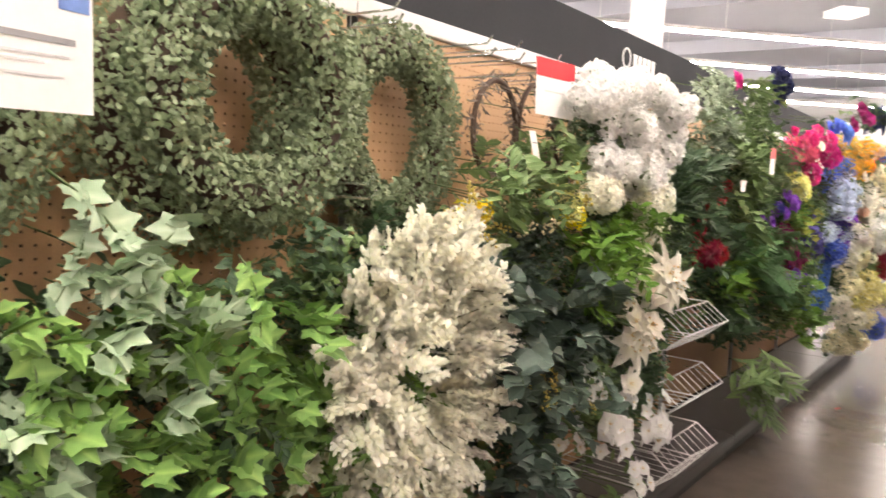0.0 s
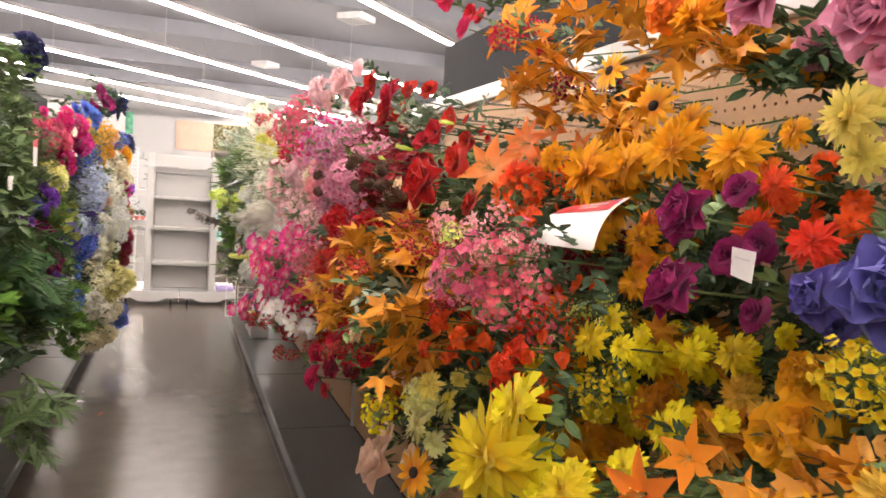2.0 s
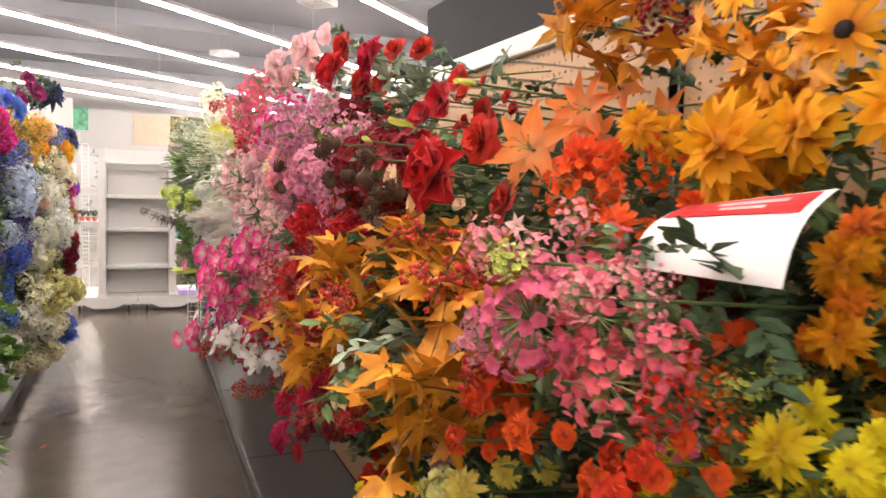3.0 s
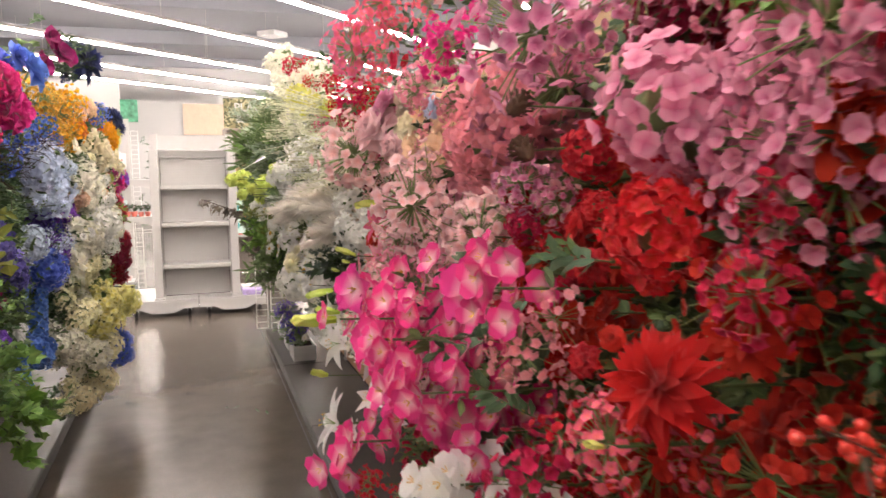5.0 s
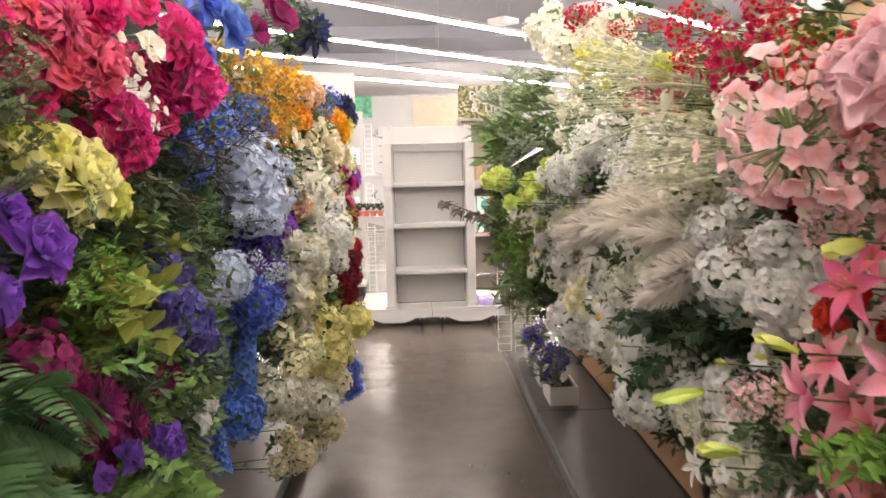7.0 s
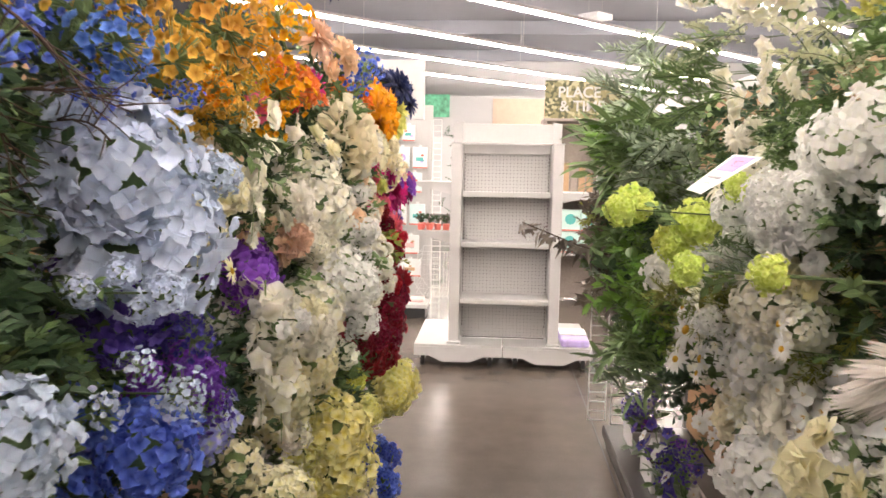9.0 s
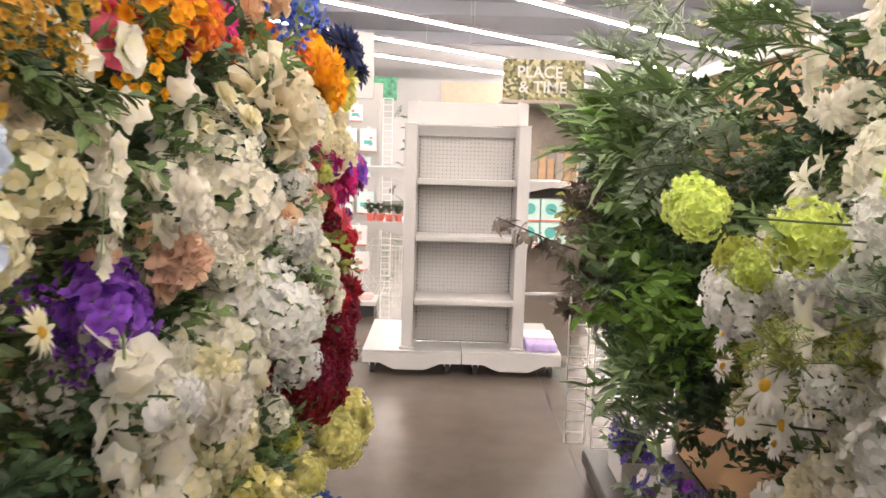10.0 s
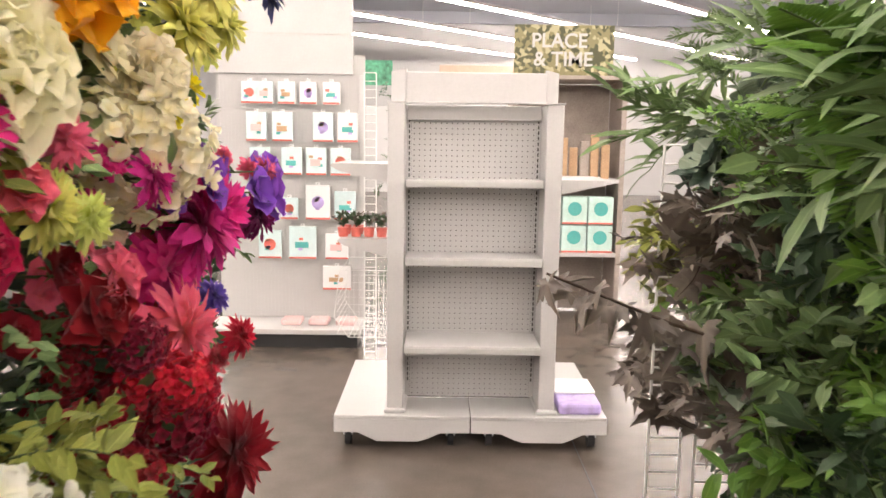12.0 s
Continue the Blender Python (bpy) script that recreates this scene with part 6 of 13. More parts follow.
bush("L", "rose", "ivory", 2.5, 1.19, 0.062, 0.062, -0.27, size=.035, n=1)
bush("L", "blossom", "ivory", 2.6, 1.03, 0.212, 0.19, -0.26, size=.05, n=7)
bush("L", "blossom", "ivory", 2.52, 0.87, 0.238, 0.167, -0.27, size=.055, n=7)
bush("L", "blossom", "white", 2.34, 0.59, 0.17, 0.124, -0.28, size=.055, n=4)
bush("L", "blossom", "white", 2.67, 0.5, 0.127, 0.159, -0.26, size=.045, n=6)
bush("L", "blossom", "ivory", 2.44, 0.71, 0.087, 0.109, -0.27, size=.04, n=4)
greens("L", "berry", "ivory", 2.01, 1.32, 0.1, 0.105, -0.3, name="berry_bush", label="ivory berry sprays on brown wire stems on a peg", n=6)
bush("L", "cluster", "yellow", 2.05, 1.24, 0.131, 0.061, -0.3, size=.03, n=3)
bush("L", "cluster", "yellow", 1.64, 1.26, 0.089, 0.051, -0.32, size=.03, n=3)
greens("L", "berry", "yellow", 1.94, 0.81, 0.1, 0.1, -0.31, name="berry_bush", label="yellow berry sprays on brown wire stems on a peg", n=6)
greens("L", "berry", "yellow", 2.21, 0.69, 0.1, 0.1, -0.29, name="berry_bush", label="yellow berry sprays on brown wire stems on a peg", n=6)
greens("L", "ovate", "green", 1.89, 1.3, 0.245, 0.143, -0.31)
greens("L", "small", "grey_green", 3.46, 1.73, 0.34, 0.26, -0.36)
greens("L", "small", "grey_green", 3.52, 1.57, 0.348, 0.242, -0.36)
greens("L", "small", "green", 3.95, 1.74, 0.391, 0.272, -0.31)
greens("L", "ovate", "dark", 3.24, 1.38, 0.32, 0.266, -0.33)
greens("L", "ovate", "green", 3.83, 1.49, 0.381, 0.291, -0.32)
greens("L", "ovate", "green", 3.96, 1.25, 0.397, 0.276, -0.31)
greens("L", "ovate", "dark", 3.59, 1.13, 0.36, 0.25, -0.35)
bush("L", "mum", "burgundy", 3.46, 1.08, 0.212, 0.145, -0.36)
greens("L", "fern", "fern", 4.08, 1.05, 0.504, 0.286, -0.29, length=0.27, n=8)
greens("L", "ovate", "bright", 3.85, 0.93, 0.389, 0.243, -0.32)
greens("L", "ovate", "dark", 3.8, 0.74, 0.386, 0.241, -0.33)
greens("L", "long", "green", 4.31, 0.35, 0.494, 0.247, -0.27)
bush("L", "rose", "navy", 4.1, 1.88, 0.315, 0.197, -0.29)
bush("L", "rose", "magenta", 3.65, 1.84, 0.075, 0.075, -0.35, size=0.043, n=1)
greens("L", "small", "box", 4.27, 1.52, 0.136, 0.134, -0.27)
greens("L", "small", "box", 4.24, 1.4, 0.12, 0.132, -0.27)
greens("L", "feather", "dark", 6.15, 1.92, 0.318, 0.199, -0.17)
greens("L", "fern", "fern", 4.3, 1.1, 0.274, 0.135, -0.27, length=0.27, n=8)
greens("L", "fern", "fern", 4.24, 1.01, 0.254, 0.138, -0.27, length=0.27, n=8)
greens("L", "fern", "fern", 4.36, 0.86, 0.341, 0.136, -0.26, length=0.27, n=8)
greens("L", "ivy", "ivy", 4.58, 0.85, 0.236, 0.148, -0.24, length=0.24)
greens("L", "ivy", "bright", 4.86, 0.65, 0.241, 0.178, -0.21, length=0.24)
greens("L", "ivy", "ivy", 4.71, 0.76, 0.218, 0.149, -0.22, length=0.24)
greens("L", "twig", "brown", 4.92, 1.43, 0.278, 0.12, -0.2, length=0.2, n=5, name="twig_bunch", label="dark bare twig bunch on a shop peg")
greens("L", "small", "box", 4.38, 1.54, 0.131, 0.145, -0.26)
greens("L", "small", "box", 4.36, 1.44, 0.12, 0.144, -0.26)
greens("L", "small", "box", 4.49, 1.38, 0.12, 0.12, -0.25)
greens("L", "small", "bright", 4.54, 1.24, 0.168, 0.122, -0.24)
greens("L", "round", "olive", 4.62, 1.18, 0.135, 0.12, -0.23, length=0.24)
bush("R", "mum", "yellow", 1.57, 1.22, 0.069, 0.069, 0.848, size=0.034, n=1, leaves=1)
bush("R", "mum", "yellow", 1.52, 1.22, 0.045, 0.045, 0.866, size=0.022, n=1, leaves=1)
bush("R", "cluster", "chartreuse", 1.63, 1.25, 0.041, 0.041, 0.865, size=0.021, n=1, leaves=1)
bush("R", "cluster", "chartreuse", 1.58, 1.24, 0.030, 0.030, 0.874, size=0.015, n=1, leaves=1)
bush("R", "cluster", "yellow", 1.66, 1.18, 0.040, 0.040, 0.824, size=0.020, n=1, leaves=1)
bush("R", "mum", "orange", 1.62, 1.29, 0.049, 0.049, 0.936, size=0.024, n=1, leaves=1)
bush("R", "mum", "gold", 1.58, 1.37, 0.037, 0.037, 0.935, size=0.018, n=1, leaves=1)
bush("R", "mum", "orange", 1.59, 1.33, 0.042, 0.042, 0.936, size=0.021, n=1, leaves=1)
bush("R", "rose", "vermilion", 1.87, 1.14, 0.046, 0.046, 0.763, size=0.023, n=1, leaves=1)
bush("R", "rose", "vermilion", 1.69, 1.18, 0.034, 0.034, 0.783, size=0.017, n=1, leaves=1)
bush("R", "rose", "vermilion", 1.69, 1.16, 0.034, 0.034, 0.763, size=0.017, n=1, leaves=1)
bush("R", "mum", "lemon", 1.88, 1.08, 0.056, 0.056, 0.724, size=0.028, n=1, leaves=1)
bush("R", "mum", "gold", 1.65, 1.16, 0.038, 0.038, 0.844, size=0.019, n=1, leaves=1)
bush("R", "peony", "yellow", 1.65, 1.16, 0.036, 0.036, 0.804, size=0.018, n=1, leaves=1)
bush("R", "mum", "ochre", 1.63, 1.24, 0.037, 0.037, 0.955, size=0.019, n=1, leaves=1)
bush("R", "hydrangea", "scarlet", 3.12, 1.4, 0.090, 0.090, 0.831, size=0.045, n=1, leaves=1)
bush("R", "peony", "scarlet", 3.11, 1.31, 0.064, 0.064, 0.807, size=0.032, n=1, leaves=1)
bush("R", "hydrangea", "scarlet", 3.06, 1.33, 0.048, 0.048, 0.806, size=0.024, n=1, leaves=1)
bush("R", "peony", "red", 3.2, 1.28, 0.051, 0.051, 0.845, size=0.025, n=1, leaves=1)
bush("R", "peony", "red", 3.09, 1.23, 0.071, 0.071, 0.787, size=0.035, n=1, leaves=1)
bush("R", "peony", "scarlet", 3.01, 1.27, 0.053, 0.053, 0.766, size=0.026, n=1, leaves=1)
bush("R", "peony", "red", 3.01, 1.2, 0.060, 0.060, 0.746, size=0.030, n=1, leaves=1)
bush("R", "peony", "scarlet", 2.95, 1.18, 0.046, 0.046, 0.725, size=0.023, n=1, leaves=1)
bush("R", "peony", "red", 3.14, 1.18, 0.046, 0.046, 0.805, size=0.023, n=1, leaves=1)
bush("R", "hydrangea", "crimson", 3.3, 1.42, 0.054, 0.054, 0.906, size=0.027, n=1, leaves=1)
bush("R", "peony", "red", 3.04, 1.15, 0.042, 0.042, 0.744, size=0.021, n=1, leaves=1)
bush("R", "mum", "lemon", 1.26, 1.51, 0.089, 0.089, 0.941, size=0.045, n=1, leaves=1)
bush("R", "rose", "violet_blue", 1.12, 1.35, 0.094, 0.094, 0.851, size=0.047, n=1, leaves=1)
bush("R", "rose", "violet_blue", 1.23, 1.33, 0.066, 0.066, 0.887, size=0.033, n=1, leaves=1)
bush("R", "cluster", "yellow", 1.16, 1.27, 0.073, 0.073, 0.869, size=0.037, n=1, leaves=1)
bush("R", "rose", "mauve", 1.43, 1.67, 0.110, 0.110, 0.96, size=0.055, n=1, leaves=1)
bush("R", "rose", "mauve", 1.22, 1.6, 0.094, 0.094, 0.91, size=0.047, n=1, leaves=1)
bush("R", "mum", "gold", 1.55, 1.67, 0.090, 0.090, 0.959, size=0.045, n=1, leaves=1)
bush("R", "lily", "orange", 1.29, 1.12, 0.072, 0.072, 0.749, size=0.036, n=1, leaves=1)
bush("R", "lily", "gold", 1.12, 1.17, 0.039, 0.039, 0.746, size=0.020, n=1, leaves=1)
bush("R", "mum", "yellow", 1.57, 1.06, 0.150, 0.150, 0.709, size=0.075, n=1, leaves=1)
bush("R", "mum", "yellow", 1.4, 1.08, 0.084, 0.084, 0.726, size=0.042, n=1, leaves=1)
bush("R", "rose", "peach", 2.18, 0.84, 0.119, 0.119, 0.724, size=0.059, n=1, leaves=1)
bush("R", "daisy", "gold", 1.87, 0.93, 0.084, 0.084, 0.704, size=0.042, n=1, leaves=1)
bush("R", "lily", "orange", 2.24, 1.8, 0.121, 0.121, 0.991, size=0.061, n=1, leaves=1)
greens("R", "maple", "autumn", 1.86, 1.73, 0.112, 0.112, 1.0, length=0.138, n=6)
greens("R", "maple", "autumn", 1.99, 1.67, 0.083, 0.083, 0.98, length=0.120, n=6)
bush("R", "mum", "ochre", 1.07, 1.2, 0.050, 0.050, 0.806, size=0.025, n=1, leaves=1)
greens("R", "maple", "autumn", 1.17, 1.18, 0.035, 0.035, 0.86, length=0.120, n=6)
bush("R", "poppy", "crimson", 2.42, 1.9, 0.086, 0.086, 0.904, size=0.043, n=1, leaves=1)
bush("R", "poppy", "crimson", 2.29, 1.79, 0.068, 0.068, 0.904, size=0.034, n=1, leaves=1)
bush("R", "mum", "vermilion", 1.28, 1.38, 0.059, 0.059, 0.927, size=0.030, n=1, leaves=1)
bush("R", "mum", "vermilion", 1.4, 1.39, 0.063, 0.063, 0.957, size=0.031, n=1, leaves=1)
bush("R", "daisy", "gold", 1.77, 1.63, 0.083, 0.083, 0.968, size=0.041, n=1, leaves=1)
bush("R", "daisy", "gold", 1.64, 1.56, 0.074, 0.074, 0.968, size=0.037, n=1, leaves=1)
bush("R", "daisy", "gold", 1.71, 1.53, 0.055, 0.055, 0.956, size=0.028, n=1, leaves=1)
greens("R", "maple", "autumn", 1.97, 1.62, 0.065, 0.065, 0.95, length=0.120, n=6)
bush("R", "cluster", "burgundy", 1.85, 1.61, 0.051, 0.051, 0.924, size=0.025, n=1, leaves=1)
bush("R", "cluster", "crimson", 2.09, 1.74, 0.055, 0.055, 0.904, size=0.028, n=1, leaves=1)
bush("R", "mum", "gold", 1.55, 1.49, 0.095, 0.095, 0.941, size=0.047, n=1, leaves=1)
bush("R", "mum", "gold", 1.41, 1.48, 0.077, 0.077, 0.93, size=0.038, n=1, leaves=1)
bush("R", "mum", "gold", 1.72, 1.46, 0.133, 0.133, 0.912, size=0.066, n=1, leaves=1)
bush("R", "mum", "gold", 1.87, 1.49, 0.060, 0.060, 0.925, size=0.030, n=1, leaves=1)
bush("R", "mum", "gold", 1.49, 1.45, 0.054, 0.054, 0.966, size=0.027, n=1, leaves=1)
bush("R", "lily", "salmon", 2.05, 1.47, 0.112, 0.112, 0.881, size=0.056, n=1, leaves=1)
bush("R", "lily", "salmon", 1.99, 1.52, 0.082, 0.082, 0.929, size=0.041, n=1, leaves=1)
bush("R", "cluster", "vermilion", 1.91, 1.42, 0.098, 0.098, 0.878, size=0.049, n=1, leaves=1)
bush("R", "mum", "vermilion", 1.91, 1.45, 0.068, 0.068, 0.875, size=0.034, n=1, leaves=1)
bush("R", "mum", "vermilion", 1.82, 1.38, 0.058, 0.058, 0.865, size=0.029, n=1, leaves=1)
bush("R", "rose", "plum", 1.38, 1.4, 0.079, 0.079, 0.839, size=0.039, n=1, leaves=1)
bush("R", "rose", "plum", 1.37, 1.32, 0.086, 0.086, 0.829, size=0.043, n=1, leaves=1)
bush("R", "mum", "gold", 1.6, 1.36, 0.061, 0.061, 0.936, size=0.030, n=1, leaves=1)
bush("R", "mum", "gold", 1.59, 1.3, 0.062, 0.062, 0.927, size=0.031, n=1, leaves=1)
bush("R", "mum", "orange", 1.59, 1.39, 0.050, 0.050, 0.945, size=0.025, n=1, leaves=1)
bush("R", "mum", "vermilion", 1.34, 1.44, 0.058, 0.058, 0.928, size=0.029, n=1, leaves=1)
bush("R", "mum", "orange", 1.38, 1.46, 0.031, 0.031, 0.954, size=0.016, n=1, leaves=1)
bush("R", "mum", "yellow", 1.55, 1.2, 0.073, 0.073, 0.938, size=0.036, n=1, leaves=1)
bush("R", "mum", "yellow", 1.47, 1.22, 0.060, 0.060, 0.937, size=0.030, n=1, leaves=1)
bush("R", "mum", "yellow", 1.65, 1.12, 0.088, 0.088, 0.908, size=0.044, n=1, leaves=1)
bush("R", "peony", "gold", 1.54, 1.13, 0.075, 0.075, 0.938, size=0.037, n=1, leaves=1)
bush("R", "cluster", "pale_yellow", 1.74, 1.15, 0.072, 0.072, 0.886, size=0.036, n=1, leaves=1)
bush("R", "pompon", "pale_yellow", 1.97, 1.03, 0.085, 0.085, 0.746, size=0.042, n=1, leaves=1)
bush("R", "mum", "ochre", 1.42, 1.18, 0.057, 0.057, 0.977, size=0.028, n=1, leaves=1)
bush("R", "mum", "ochre", 1.36, 1.17, 0.055, 0.055, 0.967, size=0.027, n=1, leaves=1)
bush("R", "peony", "gold", 1.82, 1.03, 0.085, 0.085, 0.927, size=0.043, n=1, leaves=1)
bush("R", "cluster", "yellow", 2.12, 0.96, 0.076, 0.076, 0.703, size=0.038, n=1, leaves=1)
bush("R", "mum", "pale_yellow", 1.93, 0.99, 0.073, 0.073, 0.724, size=0.036, n=1, leaves=1)
bush("R", "cluster", "coral", 1.73, 1.3, 0.117, 0.117, 0.718, size=0.058, n=1, leaves=1)
bush("R", "cluster", "coral", 1.65, 1.26, 0.083, 0.083, 0.746, size=0.042, n=1, leaves=1)
bush("R", "cluster", "pink", 1.8, 1.27, 0.064, 0.064, 0.704, size=0.032, n=1, leaves=1)
bush("R", "cluster", "pink", 1.65, 1.33, 0.047, 0.047, 0.713, size=0.024, n=1, leaves=1)
bush("R", "cluster", "pink", 1.77, 1.36, 0.053, 0.053, 0.693, size=0.027, n=1, leaves=1)
bush("R", "cluster", "lime", 1.73, 1.35, 0.036, 0.036, 0.692, size=0.018, n=1, leaves=1)
bush("R", "cluster", "vermilion", 1.63, 1.24, 0.053, 0.053, 0.784, size=0.026, n=1, leaves=1)
bush("R", "hydrangea", "vermilion", 1.71, 1.12, 0.076, 0.076, 0.806, size=0.038, n=1, leaves=1)
bush("R", "rose", "vermilion", 1.84, 1.2, 0.051, 0.051, 0.723, size=0.026, n=1, leaves=1)
bush("R", "rose", "vermilion", 1.75, 1.19, 0.047, 0.047, 0.723, size=0.023, n=1, leaves=1)
bush("R", "rose", "vermilion", 1.85, 1.15, 0.037, 0.037, 0.702, size=0.018, n=1, leaves=1)
bush("R", "rose", "vermilion", 1.63, 1.17, 0.043, 0.043, 0.743, size=0.021, n=1, leaves=1)
bush("R", "rose", "vermilion", 1.62, 1.2, 0.043, 0.043, 0.763, size=0.021, n=1, leaves=1)
bush("R", "poppy", "vermilion", 1.68, 1.27, 0.051, 0.051, 0.844, size=0.026, n=1, leaves=1)
bush("R", "hydrangea", "burgundy", 1.79, 1.32, 0.061, 0.061, 0.936, size=0.030, n=1, leaves=1)
greens("R", "maple", "autumn", 1.55, 1.23, 0.030, 0.030, 0.97, length=0.120, n=6)
greens("R", "maple", "autumn", 1.44, 1.13, 0.039, 0.039, 0.95, length=0.120, n=6)
greens("R", "maple", "autumn", 1.97, 1.14, 0.049, 0.049, 0.73, length=0.120, n=6)
greens("R", "maple", "autumn", 2.16, 1.08, 0.051, 0.051, 0.74, length=0.120, n=6)
bush("R", "rose", "red", 2.07, 1.43, 0.106, 0.106, 0.752, size=0.053, n=1, leaves=1)
bush("R", "cluster", "pink", 1.95, 1.46, 0.031, 0.031, 0.904, size=0.016, n=1, leaves=1)
bush("R", "lily", "blush", 1.93, 1.37, 0.027, 0.027, 0.805, size=0.013, n=1, leaves=1)
bush("R", "poppy", "peach", 2.26, 1.42, 0.069, 0.069, 0.765, size=0.034, n=1, leaves=1)
bush("R", "poppy", "peach", 2.22, 1.39, 0.047, 0.047, 0.784, size=0.023, n=1, leaves=1)
bush("R", "lily", "lavender", 1.93, 1.22, 0.029, 0.029, 0.724, size=0.015, n=1, leaves=1)
greens("R", "maple", "autumn", 2.3, 1.29, 0.044, 0.044, 0.67, length=0.120, n=6)
greens("R", "maple", "autumn", 2.52, 1.18, 0.050, 0.050, 0.67, length=0.120, n=6)
greens("R", "maple", "autumn", 2.27, 1.31, 0.046, 0.046, 0.74, length=0.120, n=6)
greens("R", "maple", "autumn", 2.2, 1.35, 0.041, 0.041, 0.78, length=0.120, n=6)
greens("R", "maple", "autumn", 2.07, 1.32, 0.042, 0.042, 0.77, length=0.120, n=6)
greens("R", "maple", "autumn", 1.98, 1.29, 0.038, 0.038, 0.76, length=0.120, n=6)
greens("R", "maple", "autumn", 2.1, 1.28, 0.045, 0.045, 0.76, length=0.120, n=6)
greens("R", "maple", "autumn", 2.15, 1.25, 0.039, 0.039, 0.72, length=0.120, n=6)
greens("R", "maple", "autumn", 1.96, 1.25, 0.028, 0.028, 0.74, length=0.120, n=6)
greens("R", "maple", "autumn", 2.08, 1.21, 0.029, 0.029, 0.72, length=0.120, n=6)
greens("R", "maple", "autumn", 2.27, 1.16, 0.029, 0.029, 0.68, length=0.120, n=6)
greens("R", "maple", "autumn", 1.91, 1.21, 0.023, 0.023, 0.7, length=0.120, n=6)
greens("R", "maple", "autumn", 2.05, 1.33, 0.032, 0.032, 0.84, length=0.120, n=6)
greens("R", "maple", "autumn", 2.01, 1.29, 0.031, 0.031, 0.84, length=0.120, n=6)
greens("R", "maple", "autumn", 2.25, 1.23, 0.033, 0.033, 0.71, length=0.120, n=6)
bush("R", "poppy", "red", 2.48, 1.45, 0.091, 0.091, 0.806, size=0.046, n=1, leaves=1)
bush("R", "rose", "red", 2.68, 1.41, 0.115, 0.115, 0.806, size=0.058, n=1, leaves=1)
bush("R", "rose", "crimson", 2.63, 1.38, 0.085, 0.085, 0.845, size=0.042, n=1, leaves=1)
bush("R", "rose", "red", 2.96, 1.69, 0.131, 0.131, 0.826, size=0.066, n=1, leaves=1)
bush("R", "rose", "red", 2.63, 1.67, 0.102, 0.102, 0.826, size=0.051, n=1, leaves=1)
bush("R", "poppy", "red", 2.26, 1.55, 0.075, 0.075, 0.837, size=0.038, n=1, leaves=1)
bush("R", "poppy", "red", 2.32, 1.53, 0.052, 0.052, 0.824, size=0.026, n=1, leaves=1)
bush("R", "poppy", "red", 2.23, 1.56, 0.046, 0.046, 0.864, size=0.023, n=1, leaves=1)
bush("R", "hydrangea", "crimson", 2.58, 1.31, 0.110, 0.110, 0.777, size=0.055, n=1, leaves=1)
bush("R", "hydrangea", "crimson", 2.87, 1.32, 0.117, 0.117, 0.766, size=0.058, n=1, leaves=1)
bush("R", "mum", "red", 2.79, 1.2, 0.111, 0.111, 0.705, size=0.055, n=1, leaves=1)
bush("R", "cluster", "crimson", 2.74, 1.28, 0.096, 0.096, 0.755, size=0.048, n=1, leaves=1)
bush("R", "cluster", "crimson", 2.74, 1.35, 0.086, 0.086, 0.785, size=0.043, n=1, leaves=1)
bush("R", "hydrangea", "burgundy", 2.55, 1.24, 0.070, 0.070, 0.785, size=0.035, n=1, leaves=1)
bush("R", "hydrangea", "burgundy", 2.96, 1.53, 0.108, 0.108, 0.836, size=0.054, n=1, leaves=1)
bush("R", "hydrangea", "burgundy", 2.91, 1.58, 0.093, 0.093, 0.866, size=0.046, n=1, leaves=1)
bush("R", "cluster", "mauve", 3.16, 1.55, 0.187, 0.187, 0.768, size=0.093, n=1, leaves=1)
bush("R", "cluster", "mauve", 2.93, 1.56, 0.111, 0.111, 0.775, size=0.055, n=1, leaves=1)
bush("R", "cluster", "magenta", 3.47, 1.58, 0.136, 0.136, 0.755, size=0.068, n=1, leaves=1)
bush("R", "hydrangea", "pink", 3.43, 1.42, 0.143, 0.143, 0.796, size=0.071, n=1, leaves=1)
bush("R", "cluster", "pink", 3.68, 1.53, 0.113, 0.113, 0.764, size=0.056, n=1, leaves=1)
bush("R", "cluster", "mauve", 3.23, 1.36, 0.090, 0.090, 0.784, size=0.045, n=1, leaves=1)
bush("R", "cluster", "blush", 3.65, 1.31, 0.177, 0.177, 0.745, size=0.088, n=1, leaves=1)
bush("R", "cluster", "blush", 3.3, 1.28, 0.140, 0.140, 0.745, size=0.070, n=1, leaves=1)
bush("R", "cluster", "coral", 4.34, 1.71, 0.171, 0.171, 0.784, size=0.086, n=1, leaves=1)
bush("R", "cluster", "coral", 4.08, 1.78, 0.134, 0.134, 0.804, size=0.067, n=1, leaves=1)
bush("R", "cluster", "blush", 4.39, 1.42, 0.223, 0.223, 0.786, size=0.112, n=1, leaves=1)
bush("R", "blossom", "hot_pink", 3.03, 1.25, 0.078, 0.078, 0.633, size=0.039, n=1, leaves=1)
bush("R", "blossom", "hot_pink", 3.26, 1.22, 0.069, 0.069, 0.551, size=0.034, n=1, leaves=1)
bush("R", "blossom", "hot_pink", 3.1, 1.12, 0.067, 0.067, 0.572, size=0.034, n=1, leaves=1)
bush("R", "blossom", "hot_pink", 3.14, 1.05, 0.089, 0.089, 0.663, size=0.044, n=1, leaves=1)
bush("R", "cluster", "pink", 3.5, 1.1, 0.117, 0.117, 0.663, size=0.059, n=1, leaves=1)
bush("R", "cluster", "pink", 3.02, 1.18, 0.089, 0.089, 0.683, size=0.045, n=1, leaves=1)
